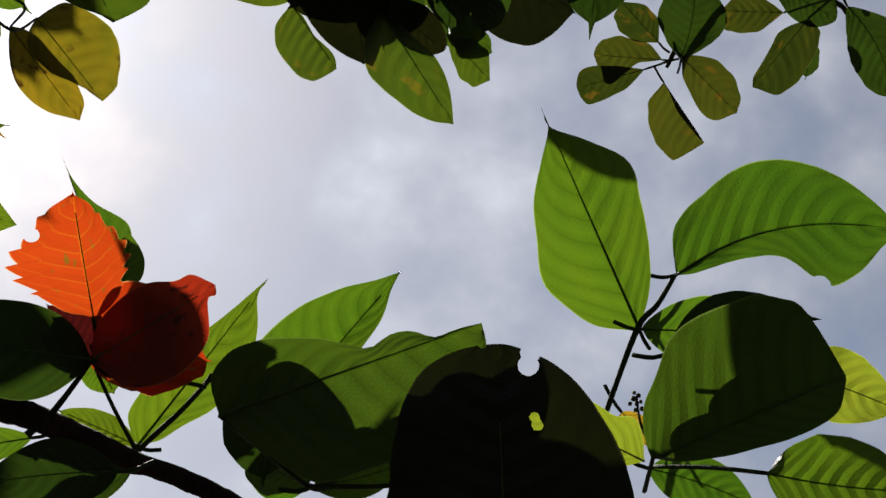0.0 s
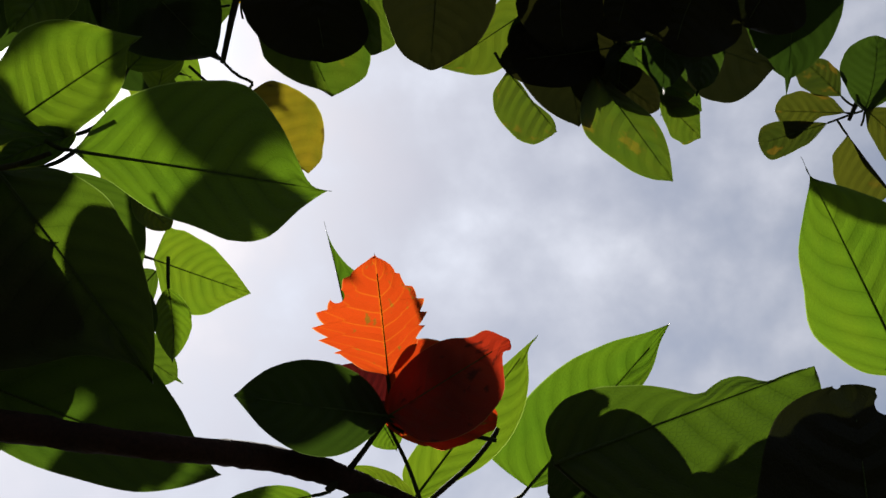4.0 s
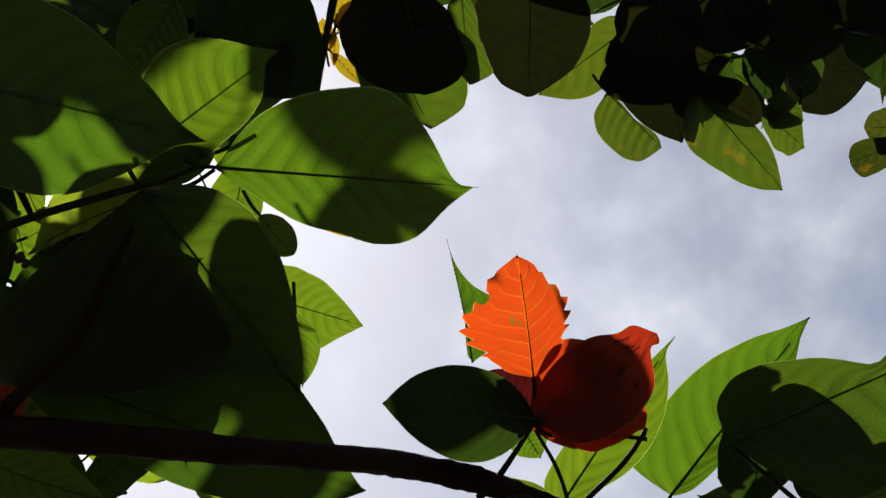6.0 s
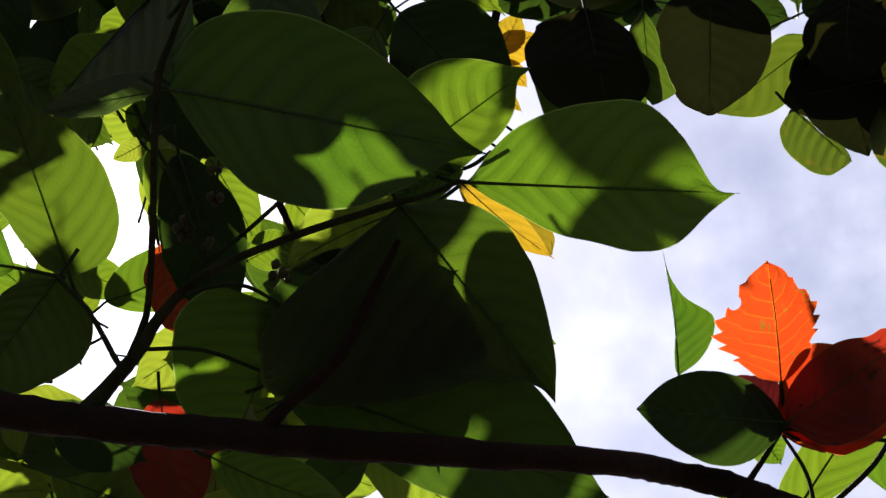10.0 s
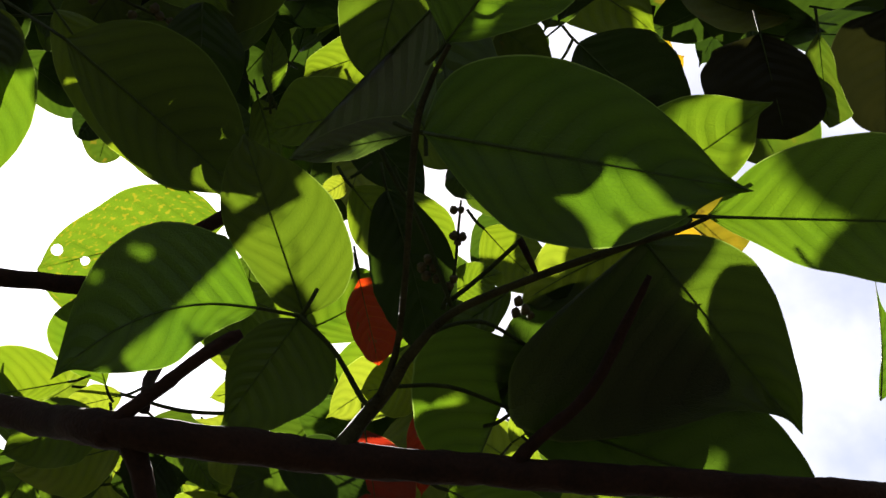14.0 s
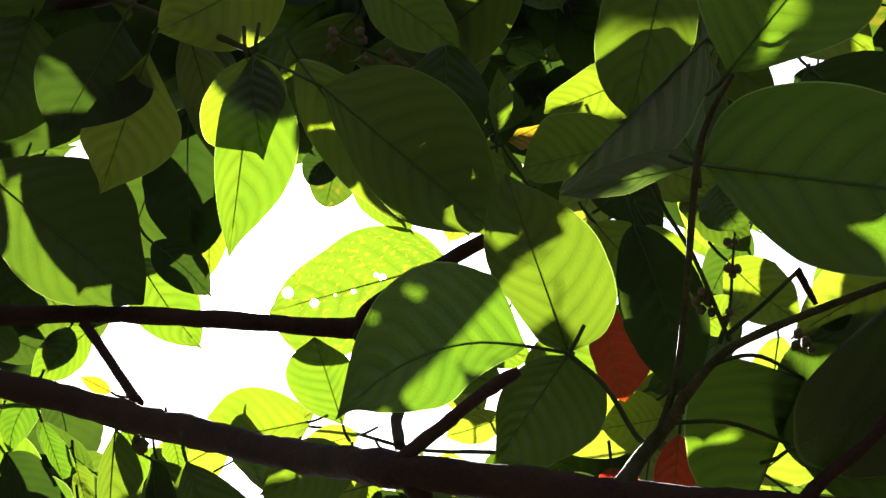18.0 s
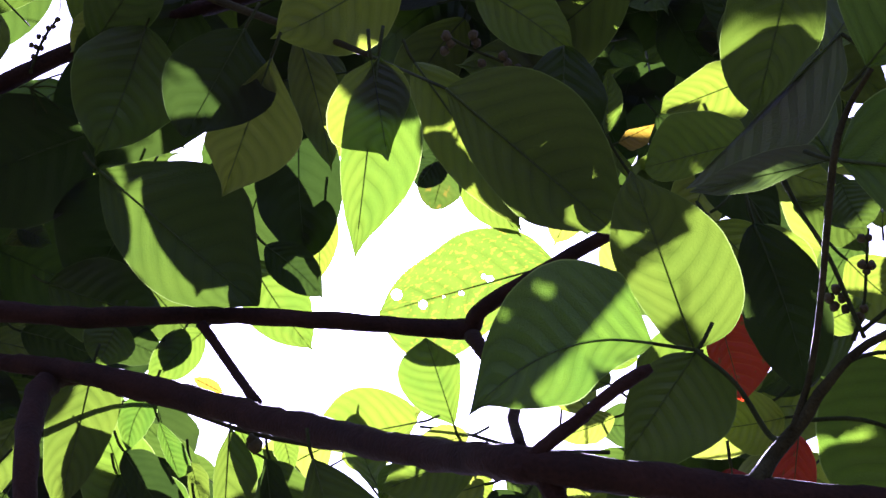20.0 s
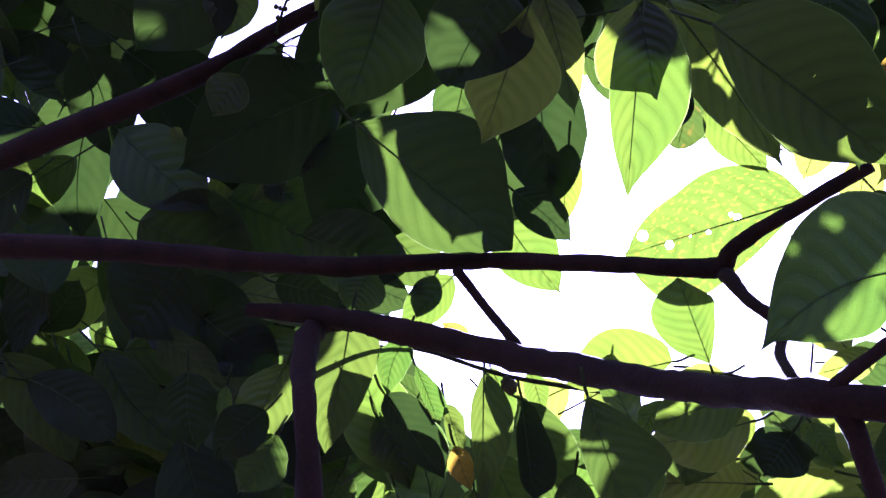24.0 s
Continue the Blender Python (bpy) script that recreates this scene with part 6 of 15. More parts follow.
bud(far_left_sprig, (-0.8955, 0.4696, 2.3719), 0.0044)
bud(far_left_sprig, (-0.8875, 0.4765, 2.3711), 0.0038)
tube("stalk", [(-0.9472, 0.4237, 2.3754, 0.0016), (-0.9216, 0.4485, 2.3732, 0.0016), (-0.8834, 0.4799, 2.3707, 0.0014)], STALK, far_left_sprig, 6, 9, 0.10)
bud(corner_sprig, (-1.4658, 0.3711, 2.5596), 0.0033)
bud(corner_sprig, (-1.4722, 0.3751, 2.5531), 0.0033)
bud(corner_sprig, (-1.4769, 0.3741, 2.5499), 0.0033)
bud(corner_sprig, (-1.4836, 0.3810, 2.5418), 0.0033)
bud(corner_sprig, (-1.4884, 0.3767, 2.5399), 0.0033)
bud(corner_sprig, (-1.4942, 0.3848, 2.5319), 0.0033)
bud(corner_sprig, (-1.4977, 0.3806, 2.5309), 0.0033)
bud(corner_sprig, (-1.4895, 0.3891, 2.5339), 0.0033)
bud(corner_sprig, (-1.4998, 0.3922, 2.5242), 0.0033)
tube("stalk", [(-1.4668, 0.3705, 2.5590, 0.0014), (-1.4877, 0.3837, 2.5376, 0.0018), (-1.5077, 0.4066, 2.5115, 0.0022)], STALK, corner_sprig, 6, 9, 0.10)
tube("stalk", [(-1.5121, 0.4200, 2.5019, 0.0014), (-1.4989, 0.4266, 2.5097, 0.0011), (-1.4866, 0.4364, 2.5152, 0.0011)], STALK, corner_sprig, 6, 9, 0.05)
tube("stalk", [(-1.5121, 0.4200, 2.5019, 0.0014), (-1.5016, 0.4370, 2.5026, 0.0011), (-1.4920, 0.4574, 2.5007, 0.0011)], STALK, corner_sprig, 6, 9, 0.05)
tube("stalk", [(-1.5121, 0.4200, 2.5019, 0.0014), (-1.5133, 0.4333, 2.4946, 0.0011), (-1.5155, 0.4498, 2.4847, 0.0011)], STALK, corner_sprig, 6, 9, 0.05)
tube("stalk", [(-1.5121, 0.4200, 2.5019, 0.0014), (-1.5166, 0.4151, 2.5003, 0.0011), (-1.5221, 0.4134, 2.4964, 0.0011)], STALK, corner_sprig, 6, 9, 0.05)
tube("stalk", [(-1.5121, 0.4200, 2.5019, 0.0014), (-1.5078, 0.4353, 2.4982, 0.0011), (-1.5045, 0.4538, 2.4921, 0.0011)], STALK, corner_sprig, 6, 9, 0.05)
tube("stalk", [(-1.5121, 0.4200, 2.5019, 0.0014), (-1.4954, 0.4207, 2.5152, 0.0011), (-1.4796, 0.4246, 2.5262, 0.0011)], STALK, corner_sprig, 6, 9, 0.05)

crown = sprig("tree_crown", "dense shaded green crown of the tree behind the branch", "tree")
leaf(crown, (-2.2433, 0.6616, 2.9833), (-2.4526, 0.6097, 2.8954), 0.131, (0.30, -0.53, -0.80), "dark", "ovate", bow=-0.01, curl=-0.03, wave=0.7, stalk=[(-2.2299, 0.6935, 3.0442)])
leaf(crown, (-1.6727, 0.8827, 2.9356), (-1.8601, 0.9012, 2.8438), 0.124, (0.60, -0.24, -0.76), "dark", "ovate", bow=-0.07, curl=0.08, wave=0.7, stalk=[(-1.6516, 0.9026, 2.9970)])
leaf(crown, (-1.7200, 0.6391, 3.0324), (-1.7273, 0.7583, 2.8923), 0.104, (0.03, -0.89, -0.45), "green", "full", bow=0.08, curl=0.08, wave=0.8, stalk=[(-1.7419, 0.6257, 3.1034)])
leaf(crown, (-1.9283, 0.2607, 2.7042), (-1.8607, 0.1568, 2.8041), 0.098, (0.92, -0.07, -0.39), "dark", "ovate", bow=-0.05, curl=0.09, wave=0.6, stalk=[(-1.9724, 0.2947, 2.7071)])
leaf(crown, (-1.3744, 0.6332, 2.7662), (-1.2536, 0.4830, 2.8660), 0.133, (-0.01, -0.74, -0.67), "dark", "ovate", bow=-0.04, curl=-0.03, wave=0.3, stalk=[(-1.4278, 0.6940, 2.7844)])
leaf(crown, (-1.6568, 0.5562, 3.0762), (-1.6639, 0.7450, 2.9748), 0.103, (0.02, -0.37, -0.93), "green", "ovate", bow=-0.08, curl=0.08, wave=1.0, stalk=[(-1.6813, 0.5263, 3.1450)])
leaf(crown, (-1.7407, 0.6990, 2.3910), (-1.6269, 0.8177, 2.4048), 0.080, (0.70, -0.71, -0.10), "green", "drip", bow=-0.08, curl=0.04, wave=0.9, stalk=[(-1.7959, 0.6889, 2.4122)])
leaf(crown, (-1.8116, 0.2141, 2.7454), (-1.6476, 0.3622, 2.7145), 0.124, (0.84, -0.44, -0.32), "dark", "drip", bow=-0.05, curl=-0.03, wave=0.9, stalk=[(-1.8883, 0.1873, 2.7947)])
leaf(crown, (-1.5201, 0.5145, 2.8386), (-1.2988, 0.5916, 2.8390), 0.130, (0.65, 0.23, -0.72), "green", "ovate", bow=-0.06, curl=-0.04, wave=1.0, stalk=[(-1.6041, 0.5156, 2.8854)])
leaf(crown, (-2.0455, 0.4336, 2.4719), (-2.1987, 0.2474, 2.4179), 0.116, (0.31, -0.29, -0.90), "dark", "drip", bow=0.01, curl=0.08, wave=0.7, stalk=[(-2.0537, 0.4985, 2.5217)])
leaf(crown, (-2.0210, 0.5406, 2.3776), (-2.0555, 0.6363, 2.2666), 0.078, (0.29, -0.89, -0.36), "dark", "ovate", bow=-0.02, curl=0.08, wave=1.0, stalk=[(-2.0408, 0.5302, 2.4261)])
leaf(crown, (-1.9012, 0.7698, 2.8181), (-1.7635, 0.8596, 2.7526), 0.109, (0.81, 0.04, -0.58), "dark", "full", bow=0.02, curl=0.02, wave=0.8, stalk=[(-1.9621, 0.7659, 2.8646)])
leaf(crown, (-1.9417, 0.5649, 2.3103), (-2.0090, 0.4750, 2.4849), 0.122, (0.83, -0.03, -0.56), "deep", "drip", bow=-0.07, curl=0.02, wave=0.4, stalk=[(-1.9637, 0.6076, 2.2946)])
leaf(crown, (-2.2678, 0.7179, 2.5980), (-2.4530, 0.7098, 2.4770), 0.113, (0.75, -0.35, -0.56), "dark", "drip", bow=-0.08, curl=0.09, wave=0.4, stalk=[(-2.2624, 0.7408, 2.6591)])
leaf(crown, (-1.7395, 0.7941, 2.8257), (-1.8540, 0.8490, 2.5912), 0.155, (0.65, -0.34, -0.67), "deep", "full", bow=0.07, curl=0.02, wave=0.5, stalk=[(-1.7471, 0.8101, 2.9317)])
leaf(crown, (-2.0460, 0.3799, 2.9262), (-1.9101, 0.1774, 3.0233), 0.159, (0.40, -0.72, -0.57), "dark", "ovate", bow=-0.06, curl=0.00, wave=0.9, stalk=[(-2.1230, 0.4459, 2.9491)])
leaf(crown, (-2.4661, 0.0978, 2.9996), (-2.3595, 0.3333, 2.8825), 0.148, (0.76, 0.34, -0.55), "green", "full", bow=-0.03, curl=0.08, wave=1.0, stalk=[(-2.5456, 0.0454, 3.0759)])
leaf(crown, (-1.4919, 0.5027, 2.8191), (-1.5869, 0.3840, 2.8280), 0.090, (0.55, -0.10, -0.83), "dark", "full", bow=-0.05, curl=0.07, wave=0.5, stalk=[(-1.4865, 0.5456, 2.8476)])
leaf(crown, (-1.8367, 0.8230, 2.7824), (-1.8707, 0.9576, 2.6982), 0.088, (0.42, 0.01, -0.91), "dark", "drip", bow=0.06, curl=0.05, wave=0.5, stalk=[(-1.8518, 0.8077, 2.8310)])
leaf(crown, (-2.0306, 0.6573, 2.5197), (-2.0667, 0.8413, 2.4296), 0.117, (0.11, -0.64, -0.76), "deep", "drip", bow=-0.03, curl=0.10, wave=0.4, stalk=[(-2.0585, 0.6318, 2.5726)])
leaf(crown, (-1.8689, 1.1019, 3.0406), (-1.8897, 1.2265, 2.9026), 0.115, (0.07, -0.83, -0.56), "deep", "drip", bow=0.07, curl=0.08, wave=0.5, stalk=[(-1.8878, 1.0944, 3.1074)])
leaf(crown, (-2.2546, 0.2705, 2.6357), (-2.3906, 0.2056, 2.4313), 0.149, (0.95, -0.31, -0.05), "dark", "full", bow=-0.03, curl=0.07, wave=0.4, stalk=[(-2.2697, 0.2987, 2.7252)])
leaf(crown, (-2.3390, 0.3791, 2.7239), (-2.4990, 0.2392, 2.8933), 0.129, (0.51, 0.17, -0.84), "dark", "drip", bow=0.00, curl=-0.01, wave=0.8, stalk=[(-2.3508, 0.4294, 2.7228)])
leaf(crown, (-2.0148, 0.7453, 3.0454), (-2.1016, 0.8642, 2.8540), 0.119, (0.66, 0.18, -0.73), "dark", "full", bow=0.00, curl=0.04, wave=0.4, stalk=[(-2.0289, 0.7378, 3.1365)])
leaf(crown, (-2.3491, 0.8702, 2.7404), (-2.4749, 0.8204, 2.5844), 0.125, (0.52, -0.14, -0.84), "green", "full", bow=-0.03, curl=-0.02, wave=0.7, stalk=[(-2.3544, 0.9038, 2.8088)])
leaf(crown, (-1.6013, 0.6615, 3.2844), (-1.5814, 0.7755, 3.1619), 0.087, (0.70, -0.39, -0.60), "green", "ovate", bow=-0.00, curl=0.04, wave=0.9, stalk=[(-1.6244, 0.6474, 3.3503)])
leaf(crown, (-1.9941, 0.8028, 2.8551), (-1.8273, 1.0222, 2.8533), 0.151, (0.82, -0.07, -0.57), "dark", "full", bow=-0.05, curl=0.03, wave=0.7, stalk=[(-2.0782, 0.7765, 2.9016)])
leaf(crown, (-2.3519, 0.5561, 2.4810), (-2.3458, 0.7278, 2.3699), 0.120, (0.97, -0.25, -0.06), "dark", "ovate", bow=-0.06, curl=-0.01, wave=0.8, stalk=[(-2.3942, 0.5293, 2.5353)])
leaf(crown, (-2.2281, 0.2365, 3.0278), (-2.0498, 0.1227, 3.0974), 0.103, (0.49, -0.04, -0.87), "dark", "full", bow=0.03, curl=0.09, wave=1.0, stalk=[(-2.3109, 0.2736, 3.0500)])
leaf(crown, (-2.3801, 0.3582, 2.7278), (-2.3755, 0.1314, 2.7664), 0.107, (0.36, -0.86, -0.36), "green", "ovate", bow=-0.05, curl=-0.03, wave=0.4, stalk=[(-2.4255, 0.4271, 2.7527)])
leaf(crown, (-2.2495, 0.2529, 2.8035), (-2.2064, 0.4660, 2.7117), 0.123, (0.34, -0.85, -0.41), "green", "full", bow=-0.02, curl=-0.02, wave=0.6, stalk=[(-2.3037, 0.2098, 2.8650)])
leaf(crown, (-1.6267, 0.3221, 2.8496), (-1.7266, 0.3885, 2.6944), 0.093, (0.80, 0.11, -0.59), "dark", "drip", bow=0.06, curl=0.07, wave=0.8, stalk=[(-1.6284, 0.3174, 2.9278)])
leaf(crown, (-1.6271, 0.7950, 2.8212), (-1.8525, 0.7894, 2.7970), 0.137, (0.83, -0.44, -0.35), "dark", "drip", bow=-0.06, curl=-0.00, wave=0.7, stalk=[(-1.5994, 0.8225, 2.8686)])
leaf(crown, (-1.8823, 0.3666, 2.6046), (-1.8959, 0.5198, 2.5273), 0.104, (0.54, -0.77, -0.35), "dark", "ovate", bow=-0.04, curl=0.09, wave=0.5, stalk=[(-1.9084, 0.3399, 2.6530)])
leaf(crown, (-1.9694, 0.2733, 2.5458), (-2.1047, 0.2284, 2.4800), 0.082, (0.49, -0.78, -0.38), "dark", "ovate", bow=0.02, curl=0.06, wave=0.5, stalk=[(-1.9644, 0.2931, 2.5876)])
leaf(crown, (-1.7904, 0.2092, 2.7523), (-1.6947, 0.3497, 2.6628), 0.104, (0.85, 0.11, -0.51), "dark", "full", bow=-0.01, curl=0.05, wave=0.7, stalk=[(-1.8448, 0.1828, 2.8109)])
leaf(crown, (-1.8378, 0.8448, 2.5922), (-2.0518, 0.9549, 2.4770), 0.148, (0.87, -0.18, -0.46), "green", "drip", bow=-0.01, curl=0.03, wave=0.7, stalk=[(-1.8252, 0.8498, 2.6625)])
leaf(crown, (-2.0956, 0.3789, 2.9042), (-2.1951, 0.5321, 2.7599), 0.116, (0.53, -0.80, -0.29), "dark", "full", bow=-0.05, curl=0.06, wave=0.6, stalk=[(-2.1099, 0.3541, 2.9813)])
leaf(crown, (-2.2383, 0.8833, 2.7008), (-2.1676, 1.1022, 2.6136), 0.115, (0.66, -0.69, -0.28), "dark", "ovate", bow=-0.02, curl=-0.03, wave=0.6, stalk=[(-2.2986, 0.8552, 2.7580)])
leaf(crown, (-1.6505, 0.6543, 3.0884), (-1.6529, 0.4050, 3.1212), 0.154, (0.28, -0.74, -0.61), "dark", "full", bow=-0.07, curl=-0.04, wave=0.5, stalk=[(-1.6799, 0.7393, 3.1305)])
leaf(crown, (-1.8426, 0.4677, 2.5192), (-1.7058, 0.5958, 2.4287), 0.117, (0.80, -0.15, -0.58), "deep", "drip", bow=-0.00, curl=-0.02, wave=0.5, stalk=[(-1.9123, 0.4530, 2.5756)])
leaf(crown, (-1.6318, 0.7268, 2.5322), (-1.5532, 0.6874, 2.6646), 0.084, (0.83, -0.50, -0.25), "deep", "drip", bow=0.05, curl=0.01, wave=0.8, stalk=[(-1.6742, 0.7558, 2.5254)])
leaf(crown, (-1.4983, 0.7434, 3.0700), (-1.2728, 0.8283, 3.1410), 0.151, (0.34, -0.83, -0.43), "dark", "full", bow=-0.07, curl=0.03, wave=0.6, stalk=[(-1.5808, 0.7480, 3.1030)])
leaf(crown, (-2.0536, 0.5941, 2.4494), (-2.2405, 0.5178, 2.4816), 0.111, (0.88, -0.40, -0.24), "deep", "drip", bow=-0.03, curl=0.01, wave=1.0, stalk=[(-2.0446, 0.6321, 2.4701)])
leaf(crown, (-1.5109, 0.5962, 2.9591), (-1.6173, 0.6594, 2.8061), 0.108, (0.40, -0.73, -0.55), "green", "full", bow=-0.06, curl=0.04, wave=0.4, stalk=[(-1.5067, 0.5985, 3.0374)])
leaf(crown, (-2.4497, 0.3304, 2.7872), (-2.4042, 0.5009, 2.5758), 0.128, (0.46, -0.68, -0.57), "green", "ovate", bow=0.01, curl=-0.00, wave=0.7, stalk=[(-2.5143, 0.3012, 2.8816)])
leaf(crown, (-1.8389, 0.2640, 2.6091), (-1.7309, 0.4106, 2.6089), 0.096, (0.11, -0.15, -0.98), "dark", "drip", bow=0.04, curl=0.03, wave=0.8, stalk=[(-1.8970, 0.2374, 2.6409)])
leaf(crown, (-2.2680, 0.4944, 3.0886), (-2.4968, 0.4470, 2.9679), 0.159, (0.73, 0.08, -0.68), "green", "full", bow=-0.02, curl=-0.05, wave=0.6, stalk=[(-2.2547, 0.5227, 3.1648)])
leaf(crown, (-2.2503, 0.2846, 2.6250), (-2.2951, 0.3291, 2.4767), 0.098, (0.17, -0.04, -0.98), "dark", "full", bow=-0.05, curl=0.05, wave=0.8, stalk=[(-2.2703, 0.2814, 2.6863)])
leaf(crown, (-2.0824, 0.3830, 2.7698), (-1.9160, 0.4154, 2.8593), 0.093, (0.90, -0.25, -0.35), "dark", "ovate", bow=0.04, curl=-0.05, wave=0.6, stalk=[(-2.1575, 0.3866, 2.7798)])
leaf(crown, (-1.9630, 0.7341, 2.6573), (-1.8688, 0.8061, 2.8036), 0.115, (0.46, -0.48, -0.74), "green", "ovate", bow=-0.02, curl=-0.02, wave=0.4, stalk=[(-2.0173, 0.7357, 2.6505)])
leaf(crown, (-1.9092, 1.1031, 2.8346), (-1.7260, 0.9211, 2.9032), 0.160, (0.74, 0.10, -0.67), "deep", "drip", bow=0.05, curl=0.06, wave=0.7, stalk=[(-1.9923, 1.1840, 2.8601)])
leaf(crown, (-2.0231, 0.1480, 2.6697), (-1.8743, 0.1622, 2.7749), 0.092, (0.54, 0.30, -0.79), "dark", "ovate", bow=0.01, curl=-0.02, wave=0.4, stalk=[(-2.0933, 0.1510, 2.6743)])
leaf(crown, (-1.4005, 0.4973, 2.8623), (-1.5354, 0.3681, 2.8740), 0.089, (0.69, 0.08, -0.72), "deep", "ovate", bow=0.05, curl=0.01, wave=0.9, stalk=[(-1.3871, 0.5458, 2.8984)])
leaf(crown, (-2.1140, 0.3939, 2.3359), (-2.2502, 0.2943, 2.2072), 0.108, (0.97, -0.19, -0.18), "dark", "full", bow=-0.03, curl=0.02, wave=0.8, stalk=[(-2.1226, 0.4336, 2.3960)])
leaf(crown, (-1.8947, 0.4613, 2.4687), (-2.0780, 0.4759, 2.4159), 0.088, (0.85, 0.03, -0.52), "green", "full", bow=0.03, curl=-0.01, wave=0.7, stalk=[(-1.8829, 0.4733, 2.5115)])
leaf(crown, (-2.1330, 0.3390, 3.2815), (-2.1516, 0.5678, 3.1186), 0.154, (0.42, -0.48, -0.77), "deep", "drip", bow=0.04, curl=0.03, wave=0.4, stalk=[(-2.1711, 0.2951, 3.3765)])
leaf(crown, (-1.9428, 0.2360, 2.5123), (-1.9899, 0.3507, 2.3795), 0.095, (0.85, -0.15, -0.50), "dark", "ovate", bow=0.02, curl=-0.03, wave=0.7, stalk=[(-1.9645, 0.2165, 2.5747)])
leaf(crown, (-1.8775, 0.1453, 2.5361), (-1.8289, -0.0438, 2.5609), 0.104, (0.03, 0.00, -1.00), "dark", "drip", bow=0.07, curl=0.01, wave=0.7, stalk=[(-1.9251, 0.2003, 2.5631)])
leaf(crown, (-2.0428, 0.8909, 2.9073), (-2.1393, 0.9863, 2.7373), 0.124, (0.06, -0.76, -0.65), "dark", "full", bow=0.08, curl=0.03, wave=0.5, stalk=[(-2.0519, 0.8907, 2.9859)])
leaf(crown, (-2.1018, 0.2500, 2.6909), (-2.0832, 0.4121, 2.5387), 0.128, (0.60, -0.72, -0.35), "deep", "full", bow=0.06, curl=0.03, wave=0.5, stalk=[(-2.1472, 0.2199, 2.7655)])
leaf(crown, (-1.9828, 0.3932, 3.0643), (-2.2563, 0.3261, 2.9944), 0.177, (0.92, -0.26, -0.29), "dark", "ovate", bow=-0.06, curl=0.02, wave=0.6, stalk=[(-1.9585, 0.4268, 3.1369)])
leaf(crown, (-2.1938, 0.2865, 3.0979), (-2.0150, 0.3167, 3.1914), 0.112, (0.90, -0.25, -0.36), "dark", "full", bow=0.07, curl=-0.02, wave=0.8, stalk=[(-2.2722, 0.2878, 3.1118)])
leaf(crown, (-1.4554, 0.5841, 2.8071), (-1.2913, 0.7765, 2.8402), 0.132, (0.20, -0.20, -0.96), "dark", "ovate", bow=0.02, curl=0.07, wave=0.6, stalk=[(-1.5259, 0.5609, 2.8497)])
leaf(crown, (-2.3342, 0.7624, 2.8392), (-2.2961, 1.0442, 2.7298), 0.170, (0.74, 0.19, -0.65), "dark", "ovate", bow=-0.05, curl=0.02, wave=0.4, stalk=[(-2.3974, 0.7198, 2.9129)])
leaf(crown, (-1.8921, 0.4375, 2.5556), (-1.9490, 0.5793, 2.4142), 0.097, (0.46, -0.28, -0.84), "dark", "drip", bow=0.07, curl=0.04, wave=0.6, stalk=[(-1.9139, 0.4181, 2.6249)])
leaf(crown, (-2.1523, 0.6039, 2.7955), (-2.0968, 0.4234, 2.9736), 0.155, (0.81, 0.22, -0.55), "green", "drip", bow=-0.06, curl=-0.03, wave=1.0, stalk=[(-2.2109, 0.6703, 2.7929)])
leaf(crown, (-2.0439, 0.4338, 2.6651), (-1.8945, 0.4677, 2.7017), 0.082, (0.82, -0.25, -0.52), "deep", "drip", bow=0.06, curl=0.08, wave=0.5, stalk=[(-2.1091, 0.4364, 2.6816)])
leaf(crown, (-2.0995, 0.5023, 2.7446), (-2.1879, 0.3491, 2.7738), 0.097, (0.33, -0.88, -0.34), "dark", "ovate", bow=0.06, curl=0.04, wave=0.6, stalk=[(-2.1086, 0.5538, 2.7666)])
leaf(crown, (-1.8985, 0.4273, 2.3936), (-2.0222, 0.4325, 2.2869), 0.093, (0.78, -0.59, -0.21), "dark", "ovate", bow=-0.03, curl=0.02, wave=0.5, stalk=[(-1.8977, 0.4390, 2.4447)])
leaf(crown, (-2.1593, 0.2950, 3.0117), (-1.9003, 0.3106, 3.0725), 0.125, (0.79, 0.18, -0.59), "deep", "drip", bow=0.06, curl=-0.05, wave=0.7, stalk=[(-2.2687, 0.3034, 3.0445)])
leaf(crown, (-1.8168, 0.7061, 2.8679), (-1.7202, 0.8293, 2.9705), 0.111, (0.76, -0.46, -0.45), "deep", "drip", bow=0.03, curl=-0.03, wave=0.8, stalk=[(-1.8676, 0.6939, 2.8759)])
leaf(crown, (-1.4194, 0.6386, 2.7430), (-1.5011, 0.7447, 2.6368), 0.085, (0.16, -0.84, -0.52), "deep", "drip", bow=-0.02, curl=0.05, wave=0.9, stalk=[(-1.4184, 0.6305, 2.8029)])
leaf(crown, (-1.7405, 0.4105, 2.8287), (-1.8142, 0.1609, 2.8530), 0.161, (0.79, -0.54, -0.29), "green", "full", bow=-0.07, curl=0.09, wave=0.3, stalk=[(-1.7601, 0.4911, 2.8725)])
leaf(crown, (-1.8583, 0.5958, 2.7739), (-1.8739, 0.8100, 2.7111), 0.129, (0.31, -0.83, -0.47), "dark", "ovate", bow=0.05, curl=-0.03, wave=0.9, stalk=[(-1.8888, 0.5623, 2.8289)])
leaf(crown, (-1.9676, 0.8688, 2.6889), (-1.8090, 0.8640, 2.7076), 0.097, (0.04, -0.42, -0.91), "deep", "full", bow=-0.00, curl=-0.05, wave=0.5, stalk=[(-2.0324, 0.8886, 2.7091)])
